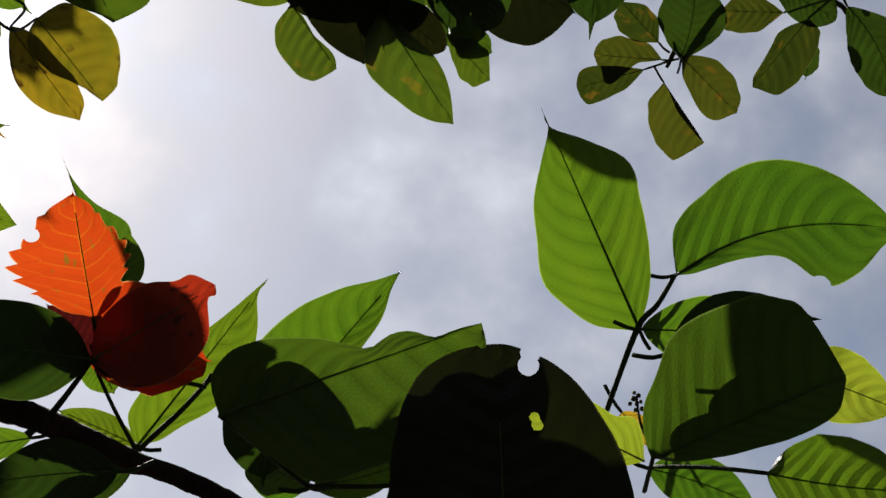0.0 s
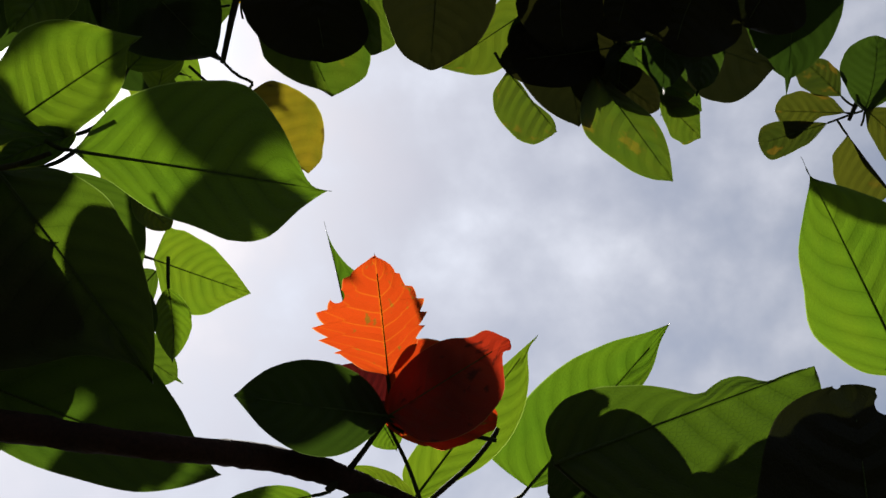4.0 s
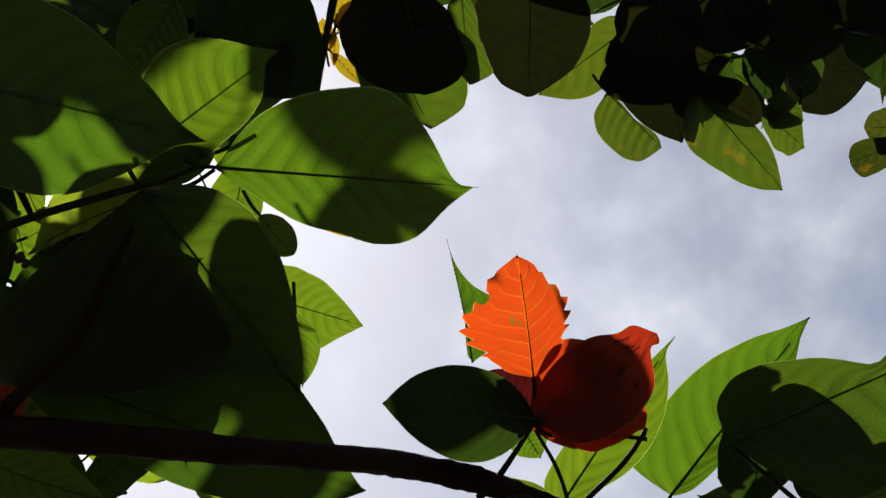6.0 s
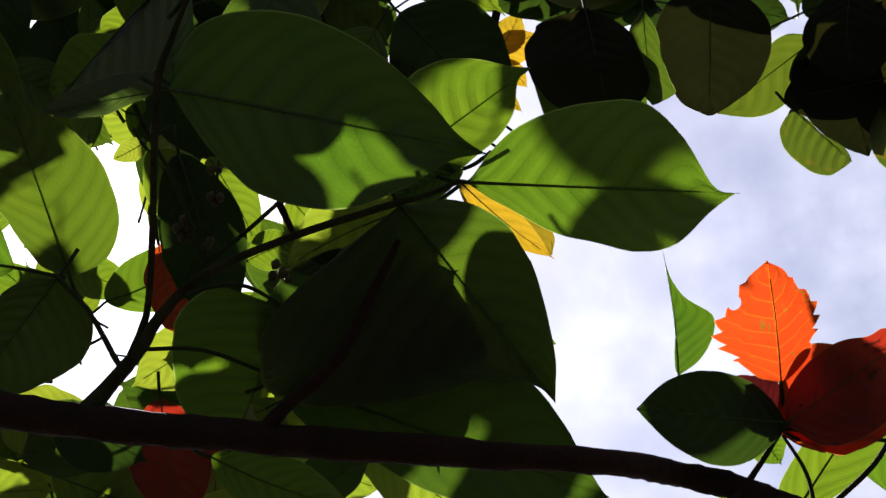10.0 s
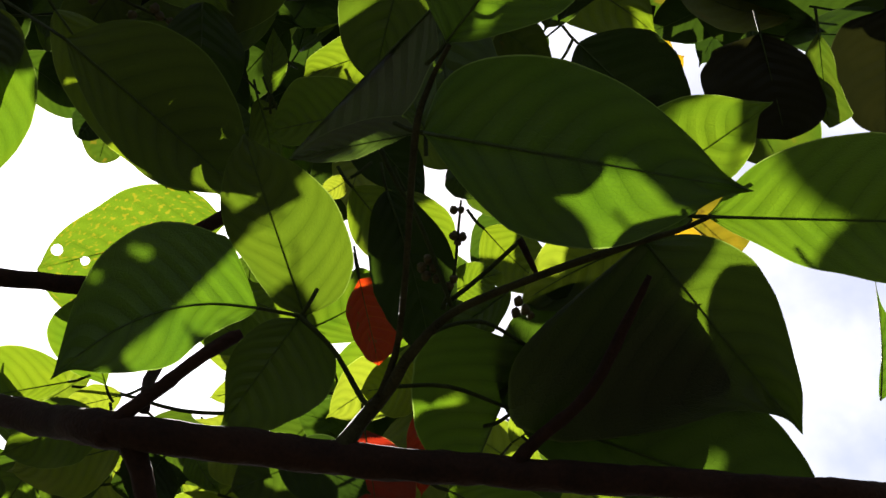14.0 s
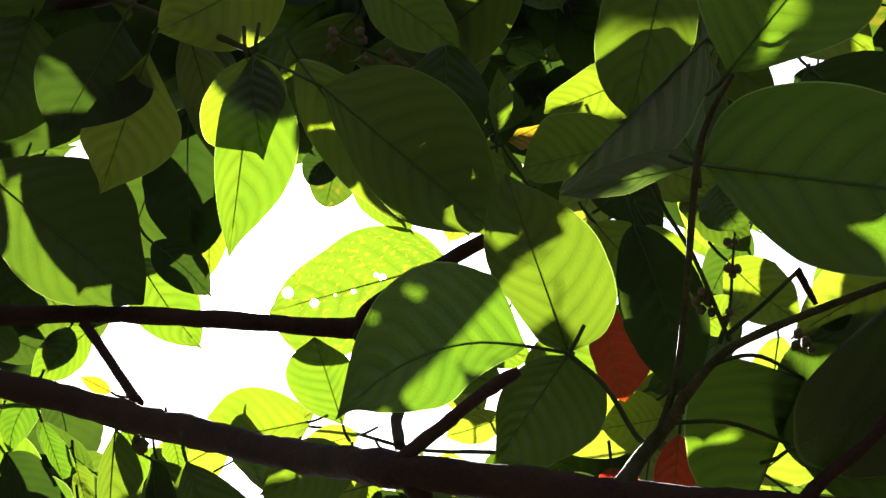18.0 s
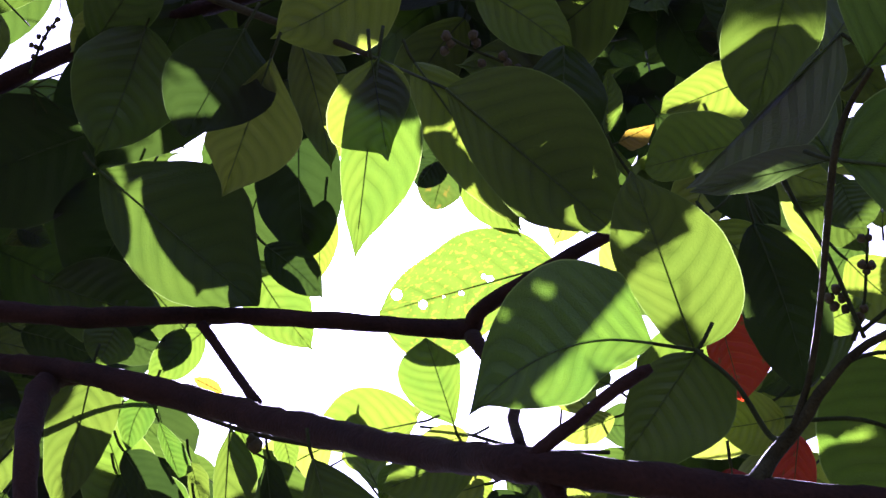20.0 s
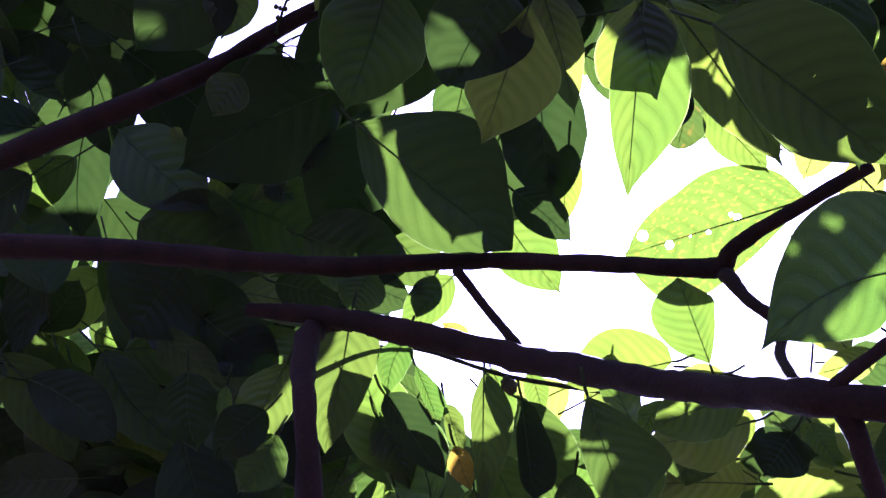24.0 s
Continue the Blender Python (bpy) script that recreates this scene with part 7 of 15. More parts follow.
leaf(crown, (-1.9101, 0.9976, 3.1579), (-2.1575, 0.9107, 3.0801), 0.145, (0.80, -0.55, -0.21), "green", "full", bow=0.04, curl=0.07, wave=0.9, stalk=[(-1.8838, 1.0502, 3.2268)])
leaf(crown, (-1.9931, 0.3275, 2.5415), (-2.1124, 0.2560, 2.3749), 0.120, (0.70, 0.03, -0.71), "dark", "drip", bow=-0.06, curl=-0.05, wave=0.6, stalk=[(-2.0032, 0.3586, 2.6175)])
leaf(crown, (-1.8796, 0.4226, 2.6674), (-1.8069, 0.6557, 2.6582), 0.143, (0.71, -0.19, -0.68), "dark", "full", bow=-0.06, curl=-0.00, wave=0.3, stalk=[(-1.9384, 0.3820, 2.7118)])
leaf(crown, (-2.1306, 0.4981, 2.6647), (-2.2189, 0.3492, 2.5855), 0.095, (0.94, -0.32, -0.15), "dark", "drip", bow=0.03, curl=0.07, wave=0.9, stalk=[(-2.1428, 0.5496, 2.7142)])
leaf(crown, (-2.1717, 0.8812, 2.2350), (-2.0537, 0.9778, 2.2222), 0.087, (0.42, -0.35, -0.84), "deep", "ovate", bow=0.01, curl=0.05, wave=0.4, stalk=[(-2.2302, 0.8759, 2.2547)])
leaf(crown, (-2.3096, 0.7866, 2.5075), (-2.1795, 0.7260, 2.5534), 0.079, (0.89, -0.39, -0.25), "dark", "ovate", bow=0.07, curl=0.07, wave=0.8, stalk=[(-2.3706, 0.8171, 2.5154)])
leaf(crown, (-2.1376, 0.7728, 1.9818), (-2.2823, 0.7000, 2.0543), 0.097, (0.74, -0.08, -0.67), "deep", "ovate", bow=0.01, curl=0.03, wave=0.4, stalk=[(-2.1374, 0.8123, 1.9785)])
leaf(crown, (-2.0027, 0.8706, 2.2039), (-2.1828, 0.8089, 2.1565), 0.115, (0.27, -0.93, -0.25), "green", "drip", bow=0.07, curl=0.08, wave=0.6, stalk=[(-1.9933, 0.9116, 2.2376)])
leaf(crown, (-2.0420, 0.5853, 2.2223), (-2.1968, 0.5220, 2.2169), 0.100, (0.45, -0.75, -0.49), "dark", "full", bow=-0.08, curl=0.05, wave=0.3, stalk=[(-2.0361, 0.6175, 2.2437)])
leaf(crown, (-2.3401, 0.7686, 2.2021), (-2.2392, 0.8847, 2.1450), 0.091, (0.76, -0.48, -0.44), "deep", "ovate", bow=0.00, curl=0.01, wave=0.5, stalk=[(-2.3987, 0.7569, 2.2328)])
leaf(crown, (-2.2951, 0.9576, 2.2773), (-2.1625, 1.0631, 2.2842), 0.099, (0.76, -0.65, -0.08), "dark", "full", bow=-0.08, curl=-0.01, wave=0.8, stalk=[(-2.3605, 0.9522, 2.2933)])
leaf(crown, (-1.8671, 0.5120, 2.1334), (-1.9796, 0.4656, 2.1672), 0.059, (0.97, -0.05, -0.22), "green", "full", bow=0.05, curl=0.05, wave=0.5, stalk=[(-1.8635, 0.5362, 2.1403)])
leaf(crown, (-2.1191, 0.8366, 2.3047), (-2.0293, 0.9537, 2.3780), 0.099, (0.38, -0.85, -0.36), "green", "drip", bow=0.07, curl=0.03, wave=0.8, stalk=[(-2.1721, 0.8270, 2.3057)])
leaf(crown, (-1.8491, 0.7182, 2.3228), (-1.9276, 0.6147, 2.4058), 0.081, (0.14, -0.31, -0.94), "dark", "ovate", bow=-0.01, curl=0.10, wave=0.7, stalk=[(-1.8562, 0.7623, 2.3230)])
leaf(crown, (-2.2749, 1.1600, 2.2701), (-2.4529, 1.2018, 2.1263), 0.129, (0.90, -0.01, -0.43), "green", "drip", bow=0.02, curl=0.01, wave=0.4, stalk=[(-2.2726, 1.1822, 2.3293)])
leaf(crown, (-1.7409, 0.6202, 2.2488), (-1.6710, 0.7183, 2.2098), 0.074, (0.20, -0.22, -0.95), "deep", "drip", bow=-0.05, curl=-0.01, wave=0.9, stalk=[(-1.7804, 0.6103, 2.2760)])
leaf(crown, (-2.0319, 0.9073, 2.3384), (-2.1684, 0.8264, 2.3464), 0.082, (0.72, -0.69, -0.04), "dark", "full", bow=-0.03, curl=0.05, wave=0.8, stalk=[(-2.0258, 0.9479, 2.3558)])
leaf(crown, (-2.2310, 0.6588, 2.3667), (-2.3526, 0.6503, 2.1995), 0.111, (0.43, -0.48, -0.76), "dark", "full", bow=0.02, curl=0.02, wave=0.9, stalk=[(-2.2410, 0.6807, 2.4338)])
leaf(crown, (-2.5079, 0.6548, 2.3862), (-2.3944, 0.6598, 2.5355), 0.091, (0.63, -0.50, -0.59), "deep", "drip", bow=-0.05, curl=0.02, wave=0.7, stalk=[(-2.5749, 0.6696, 2.3700)])
leaf(crown, (-1.8628, 0.8433, 2.4112), (-1.6748, 0.7702, 2.5024), 0.116, (0.61, -0.22, -0.76), "deep", "drip", bow=0.03, curl=0.10, wave=0.7, stalk=[(-1.9461, 0.8899, 2.4191)])
leaf(crown, (-2.0933, 0.9059, 2.4378), (-2.2302, 0.8552, 2.3421), 0.087, (0.49, -0.85, -0.20), "deep", "ovate", bow=-0.04, curl=-0.04, wave=0.9, stalk=[(-2.0897, 0.9400, 2.4842)])
leaf(crown, (-2.2158, 0.8476, 2.0596), (-2.1319, 0.9148, 2.2006), 0.100, (0.58, -0.82, -0.04), "deep", "full", bow=0.05, curl=0.01, wave=0.6, stalk=[(-2.2723, 0.8524, 2.0400)])
leaf(crown, (-2.1250, 0.9059, 2.4500), (-2.0040, 1.0304, 2.5375), 0.115, (0.25, -0.40, -0.88), "dark", "drip", bow=0.00, curl=-0.04, wave=0.9, stalk=[(-2.1897, 0.8983, 2.4531)])
leaf(crown, (-1.8220, 0.9772, 2.1780), (-1.8677, 1.0593, 1.9956), 0.101, (0.84, -0.03, -0.54), "dark", "full", bow=-0.03, curl=-0.05, wave=0.4, stalk=[(-1.8443, 0.9877, 2.2467)])
leaf(crown, (-2.0867, 0.6399, 2.0250), (-2.0577, 0.7500, 1.9306), 0.070, (0.96, -0.07, -0.28), "deep", "drip", bow=0.01, curl=0.02, wave=0.7, stalk=[(-2.1243, 0.6283, 2.0625)])
leaf(crown, (-2.0025, 0.9394, 2.1778), (-2.1771, 0.9383, 2.0799), 0.109, (0.60, -0.70, -0.38), "deep", "drip", bow=-0.08, curl=-0.03, wave=0.8, stalk=[(-1.9947, 0.9673, 2.2236)])
leaf(crown, (-2.3016, 0.7086, 2.4788), (-2.5279, 0.6616, 2.4718), 0.140, (0.63, -0.76, -0.12), "green", "ovate", bow=-0.04, curl=0.01, wave=0.9, stalk=[(-2.2895, 0.7424, 2.5101)])
leaf(crown, (-1.7004, 0.8617, 2.0403), (-1.8860, 0.8246, 2.0369), 0.113, (0.84, -0.29, -0.46), "dark", "full", bow=-0.04, curl=0.09, wave=0.6, stalk=[(-1.6857, 0.8998, 2.0612)])
leaf(crown, (-2.1432, 0.7063, 2.0552), (-2.1967, 0.7908, 1.8963), 0.115, (0.32, -0.66, -0.67), "deep", "drip", bow=-0.06, curl=-0.03, wave=0.6, stalk=[(-2.1680, 0.7060, 2.1125)])
leaf(crown, (-2.0295, 0.4900, 2.1253), (-2.1253, 0.4926, 2.0250), 0.077, (0.75, -0.59, -0.30), "green", "drip", bow=-0.05, curl=0.04, wave=0.7, stalk=[(-2.0339, 0.5018, 2.1659)])
leaf(crown, (-2.0476, 0.6137, 2.2604), (-1.9926, 0.7797, 2.1773), 0.097, (0.90, 0.10, -0.41), "green", "ovate", bow=-0.06, curl=0.04, wave=0.6, stalk=[(-2.0989, 0.5916, 2.3049)])
leaf(crown, (-2.1734, 0.6580, 2.3699), (-2.2450, 0.7281, 2.2376), 0.101, (0.81, 0.20, -0.54), "deep", "drip", bow=-0.07, curl=0.04, wave=0.9, stalk=[(-2.1875, 0.6566, 2.4239)])
leaf(crown, (-1.8995, 1.0591, 2.3560), (-1.8239, 1.2340, 2.2305), 0.107, (0.93, -0.10, -0.36), "green", "full", bow=0.01, curl=0.08, wave=0.7, stalk=[(-1.9547, 1.0489, 2.4158)])
leaf(crown, (-1.8570, 0.8348, 2.4579), (-1.9326, 0.9225, 2.3748), 0.081, (0.36, -0.91, -0.21), "dark", "ovate", bow=-0.04, curl=-0.03, wave=0.4, stalk=[(-1.8611, 0.8307, 2.4992)])
leaf(crown, (-2.0879, 0.6589, 2.0246), (-2.2044, 0.6344, 1.9464), 0.086, (0.70, -0.69, -0.18), "dark", "ovate", bow=0.01, curl=0.07, wave=0.6, stalk=[(-2.0879, 0.6805, 2.0574)])
leaf(crown, (-2.1854, 1.0621, 2.3278), (-2.2760, 1.0737, 2.1723), 0.091, (0.16, -0.65, -0.74), "deep", "drip", bow=0.06, curl=-0.03, wave=0.9, stalk=[(-2.1949, 1.0836, 2.3867)])
leaf(crown, (-1.9634, 0.6265, 2.2083), (-1.8333, 0.7189, 2.1514), 0.082, (0.35, -0.84, -0.42), "dark", "full", bow=-0.02, curl=0.02, wave=0.7, stalk=[(-2.0282, 0.6215, 2.2430)])
leaf(crown, (-1.7086, 0.7668, 2.3782), (-1.5970, 0.8823, 2.5182), 0.104, (0.67, -0.60, -0.43), "dark", "full", bow=-0.06, curl=-0.01, wave=0.3, stalk=[(-1.7699, 0.7652, 2.3744)])
leaf(crown, (-2.0343, 0.7870, 2.2746), (-1.8893, 0.9001, 2.3112), 0.095, (0.88, -0.47, 0.05), "green", "drip", bow=-0.02, curl=0.01, wave=0.4, stalk=[(-2.1052, 0.7810, 2.2879)])
leaf(crown, (-1.8816, 0.9981, 2.3691), (-1.6958, 1.0598, 2.4784), 0.116, (0.57, -0.19, -0.80), "dark", "ovate", bow=-0.03, curl=-0.04, wave=0.8, stalk=[(-1.9640, 1.0146, 2.3706)])
leaf(crown, (-2.0380, 0.5793, 2.1832), (-2.1649, 0.5258, 2.1078), 0.073, (0.26, -0.52, -0.81), "green", "full", bow=0.07, curl=0.05, wave=0.5, stalk=[(-2.0374, 0.6081, 2.2203)])
leaf(crown, (-1.8140, 0.8017, 2.0590), (-1.6684, 0.9258, 1.9884), 0.099, (0.91, -0.31, -0.28), "deep", "drip", bow=0.08, curl=-0.02, wave=0.6, stalk=[(-1.8869, 0.7990, 2.0982)])
leaf(crown, (-2.0131, 0.8151, 2.3935), (-2.0434, 0.7271, 2.5812), 0.122, (0.88, -0.43, -0.19), "green", "ovate", bow=-0.05, curl=-0.05, wave=0.7, stalk=[(-2.0425, 0.8620, 2.3741)])
leaf(crown, (-2.0974, 0.5994, 2.3410), (-2.1853, 0.6882, 2.2162), 0.109, (0.79, -0.32, -0.52), "dark", "drip", bow=0.02, curl=0.03, wave=0.4, stalk=[(-2.1095, 0.5939, 2.3949)])
leaf(crown, (-1.7873, 0.9390, 2.1015), (-1.7815, 0.9106, 2.2811), 0.112, (0.85, -0.52, 0.08), "deep", "ovate", bow=0.04, curl=0.10, wave=1.0, stalk=[(-1.8191, 0.9738, 2.0760)])
leaf(crown, (-1.8859, 0.5271, 2.1363), (-1.9629, 0.5666, 2.0207), 0.074, (0.66, 0.13, -0.74), "deep", "drip", bow=0.06, curl=0.08, wave=0.7, stalk=[(-1.8948, 0.5317, 2.1826)])
leaf(crown, (-1.9058, 0.9729, 2.2663), (-1.8377, 1.1243, 2.1252), 0.114, (0.93, -0.22, -0.30), "green", "ovate", bow=0.06, curl=0.05, wave=0.7, stalk=[(-1.9593, 0.9662, 2.3273)])
leaf(crown, (-2.1642, 0.6194, 2.1464), (-2.1549, 0.7317, 2.0502), 0.076, (0.44, -0.54, -0.72), "deep", "drip", bow=0.00, curl=0.02, wave=0.6, stalk=[(-2.1968, 0.6060, 2.1860)])
leaf(crown, (-2.4508, 0.9327, 2.1110), (-2.4846, 0.7179, 2.1256), 0.112, (0.78, -0.63, 0.00), "deep", "full", bow=-0.05, curl=-0.02, wave=0.8, stalk=[(-2.4868, 1.0121, 2.1257)])
leaf(crown, (-1.9029, 0.7672, 2.0124), (-1.7978, 0.8386, 2.0563), 0.065, (0.89, -0.31, -0.34), "green", "ovate", bow=0.06, curl=0.03, wave=0.7, stalk=[(-1.9546, 0.7670, 2.0145)])
leaf(crown, (-1.9281, 0.7499, 2.1297), (-2.0917, 0.7192, 2.1164), 0.078, (0.77, -0.39, -0.49), "deep", "ovate", bow=-0.01, curl=0.03, wave=1.0, stalk=[(-1.9183, 0.7784, 2.1514)])
leaf(crown, (-2.0392, 0.9417, 2.2004), (-2.0271, 0.7364, 2.2114), 0.108, (0.27, -0.76, -0.59), "deep", "ovate", bow=-0.07, curl=0.05, wave=0.8, stalk=[(-2.0794, 1.0210, 2.2197)])
leaf(crown, (-1.9099, 1.0258, 2.2198), (-1.7605, 1.1608, 2.1391), 0.134, (0.47, -0.33, -0.82), "dark", "ovate", bow=-0.06, curl=-0.05, wave=0.8, stalk=[(-1.9835, 1.0243, 2.2643)])
leaf(crown, (-2.0332, 0.6315, 2.2298), (-2.2026, 0.4896, 2.1944), 0.128, (0.90, -0.44, 0.01), "green", "drip", bow=0.07, curl=0.09, wave=1.0, stalk=[(-2.0342, 0.6902, 2.2654)])
leaf(crown, (-1.4496, 0.5196, 2.9298), (-1.3959, 0.6863, 2.7519), 0.144, (0.09, -0.77, -0.63), "dark", "ovate", bow=0.01, curl=-0.02, wave=0.5, stalk=[(-1.4941, 0.4972, 3.0249)])
leaf(crown, (-1.2554, 0.6318, 2.9183), (-1.2777, 0.7129, 2.7951), 0.088, (0.61, 0.07, -0.79), "deep", "full", bow=-0.01, curl=-0.03, wave=0.9, stalk=[(-1.2650, 0.6257, 2.9801)])
leaf(crown, (-1.3710, 0.4651, 3.1994), (-1.1808, 0.5815, 3.2216), 0.127, (0.69, 0.04, -0.72), "deep", "full", bow=0.05, curl=0.10, wave=0.8, stalk=[(-1.4419, 0.4504, 3.2426)])
leaf(crown, (-0.9992, 0.5275, 2.6868), (-1.1489, 0.5444, 2.5455), 0.103, (-0.07, -0.47, -0.88), "deep", "drip", bow=0.02, curl=0.01, wave=0.4, stalk=[(-0.9787, 0.5436, 2.7665)])
leaf(crown, (-1.0388, 0.3864, 2.8012), (-1.1116, 0.4387, 2.6707), 0.083, (0.32, 0.17, -0.93), "green", "drip", bow=0.07, curl=-0.04, wave=0.4, stalk=[(-1.0340, 0.3847, 2.8693)])
leaf(crown, (-0.8134, 0.7972, 3.0118), (-0.9538, 0.8734, 2.9633), 0.082, (0.49, 0.01, -0.87), "green", "drip", bow=0.00, curl=0.05, wave=0.9, stalk=[(-0.7851, 0.7975, 3.0603)])
leaf(crown, (-0.8662, 0.5199, 3.0055), (-0.6989, 0.6927, 2.9792), 0.133, (-0.35, -0.36, -0.87), "dark", "drip", bow=-0.05, curl=0.07, wave=0.7, stalk=[(-0.9204, 0.4970, 3.0677)])
leaf(crown, (-0.6351, 0.5441, 2.9792), (-0.5250, 0.4761, 3.1434), 0.118, (0.47, 0.13, -0.87), "green", "ovate", bow=-0.06, curl=-0.00, wave=0.6, stalk=[(-0.6666, 0.5798, 2.9868)])
leaf(crown, (-0.6720, 0.7566, 3.1053), (-0.9322, 0.7593, 3.1235), 0.126, (-0.40, -0.65, -0.64), "green", "full", bow=0.00, curl=0.02, wave=0.8, stalk=[(-0.6125, 0.7841, 3.1594)])
leaf(crown, (-1.2750, 0.3009, 2.9300), (-1.2184, 0.0762, 3.0178), 0.124, (0.45, 0.17, -0.88), "green", "ovate", bow=-0.02, curl=-0.01, wave=0.5, stalk=[(-1.3161, 0.3700, 2.9623)])
leaf(crown, (-1.2388, 0.2798, 2.5911), (-1.1548, 0.4261, 2.5487), 0.102, (0.69, -0.65, -0.32), "dark", "drip", bow=-0.00, curl=0.03, wave=0.5, stalk=[(-1.2817, 0.2537, 2.6377)])
leaf(crown, (-1.2100, 0.3474, 2.6612), (-1.1289, 0.5499, 2.6006), 0.118, (0.14, -0.64, -0.75), "dark", "drip", bow=-0.06, curl=0.00, wave=0.6, stalk=[(-1.2566, 0.3124, 2.7240)])
leaf(crown, (-0.6859, 0.6643, 2.6312), (-0.6204, 0.8317, 2.5747), 0.103, (-0.16, -0.14, -0.98), "dark", "ovate", bow=0.06, curl=0.09, wave=0.8, stalk=[(-0.7081, 0.6462, 2.6856)])
leaf(crown, (-1.3805, 0.3801, 2.4825), (-1.2391, 0.3046, 2.4966), 0.080, (0.16, -0.07, -0.98), "deep", "ovate", bow=0.01, curl=0.04, wave=0.9, stalk=[(-1.4398, 0.4113, 2.5089)])
leaf(crown, (-0.6203, 0.4587, 2.8016), (-0.4979, 0.3790, 2.9255), 0.097, (-0.20, 0.03, -0.98), "dark", "drip", bow=-0.07, curl=-0.05, wave=0.8, stalk=[(-0.6545, 0.4953, 2.8154)])
leaf(crown, (-1.6833, 0.4952, 2.9684), (-1.4913, 0.3600, 3.1163), 0.159, (0.53, 0.09, -0.84), "deep", "ovate", bow=-0.06, curl=-0.00, wave=1.0, stalk=[(-1.7712, 0.5480, 2.9849)])
leaf(crown, (-1.2024, 0.5053, 3.1525), (-1.0308, 0.5759, 3.0610), 0.126, (0.07, -0.59, -0.81), "dark", "drip", bow=-0.01, curl=0.10, wave=0.8, stalk=[(-1.2635, 0.5027, 3.2214)])
leaf(crown, (-1.1011, 0.4365, 2.9353), (-1.3066, 0.3649, 2.8231), 0.120, (0.19, -0.38, -0.91), "green", "ovate", bow=-0.00, curl=0.03, wave=0.4, stalk=[(-1.0707, 0.4722, 3.0180)])
leaf(crown, (-1.3680, 0.1674, 2.5645), (-1.5846, 0.1021, 2.5954), 0.138, (-0.05, -0.13, -0.99), "green", "drip", bow=-0.08, curl=0.03, wave=0.8, stalk=[(-1.3472, 0.1929, 2.6023)])
leaf(crown, (-0.9175, 0.5624, 3.0785), (-0.9144, 0.3766, 3.2024), 0.104, (0.61, -0.51, -0.61), "dark", "ovate", bow=-0.03, curl=0.03, wave=0.7, stalk=[(-0.9307, 0.6278, 3.0985)])
leaf(crown, (-0.7122, 0.8537, 3.0090), (-0.9275, 0.8726, 3.0492), 0.102, (-0.22, -0.53, -0.82), "deep", "ovate", bow=0.07, curl=0.07, wave=0.9, stalk=[(-0.6643, 0.8760, 3.0465)])
leaf(crown, (-0.9638, 0.7200, 3.0408), (-0.9880, 0.8404, 2.8601), 0.102, (0.48, -0.21, -0.85), "green", "ovate", bow=0.02, curl=0.03, wave=0.8, stalk=[(-0.9710, 0.7127, 3.1338)])
leaf(crown, (-0.7054, 0.7197, 3.2222), (-0.8998, 0.6341, 3.1951), 0.131, (0.63, -0.25, -0.73), "deep", "drip", bow=0.03, curl=0.09, wave=0.8, stalk=[(-0.6621, 0.7621, 3.2779)])
leaf(crown, (-1.1970, 0.3419, 2.9375), (-1.1135, 0.2862, 3.0995), 0.100, (0.81, -0.07, -0.59), "green", "full", bow=-0.07, curl=-0.01, wave=0.3, stalk=[(-1.2368, 0.3670, 2.9393)])
leaf(crown, (-1.2201, 0.8085, 3.0710), (-1.4048, 0.8663, 2.9684), 0.131, (-0.27, -0.43, -0.86), "green", "ovate", bow=0.02, curl=0.09, wave=0.7, stalk=[(-1.1932, 0.8177, 3.1420)])
leaf(crown, (-1.0609, 0.6493, 3.3469), (-1.0266, 0.7542, 3.2052), 0.088, (0.05, 0.10, -0.99), "green", "drip", bow=0.03, curl=0.07, wave=0.9, stalk=[(-1.0810, 0.6380, 3.4231)])
leaf(crown, (-1.4506, 0.2669, 2.9451), (-1.6581, 0.2509, 2.9426), 0.110, (0.03, -0.10, -0.99), "deep", "drip", bow=-0.04, curl=-0.01, wave=0.7, stalk=[(-1.4253, 0.2803, 2.9894)])
leaf(crown, (-1.3412, 0.2749, 2.5761), (-1.5293, 0.1879, 2.5554), 0.107, (0.80, -0.37, -0.46), "deep", "ovate", bow=-0.08, curl=0.08, wave=0.4, stalk=[(-1.3234, 0.3087, 2.6228)])
leaf(crown, (-0.8008, 0.5840, 2.6992), (-1.0053, 0.5276, 2.7089), 0.118, (0.55, 0.04, -0.83), "dark", "drip", bow=-0.01, curl=-0.02, wave=0.4, stalk=[(-0.7601, 0.6213, 2.7434)])
leaf(crown, (-0.6197, 0.7432, 2.8635), (-0.4369, 0.7601, 2.8896), 0.090, (-0.35, -0.75, -0.56), "green", "full", bow=-0.07, curl=0.02, wave=0.4, stalk=[(-0.6685, 0.7613, 2.8975)])
leaf(crown, (-0.7140, 0.6439, 2.9469), (-0.6375, 0.5045, 2.9538), 0.098, (0.50, -0.77, -0.41), "dark", "drip", bow=-0.04, curl=0.01, wave=0.8, stalk=[(-0.7378, 0.6952, 2.9811)])
leaf(crown, (-1.4258, 0.4866, 2.6921), (-1.5758, 0.5135, 2.5473), 0.110, (0.78, -0.29, -0.55), "dark", "full", bow=0.04, curl=0.03, wave=0.6, stalk=[(-1.4170, 0.4971, 2.7689)])
leaf(crown, (-1.5469, 0.3702, 2.6882), (-1.7251, 0.2349, 2.7009), 0.138, (0.89, -0.36, -0.27), "dark", "drip", bow=0.08, curl=0.04, wave=0.6, stalk=[(-1.5362, 0.4183, 2.7274)])
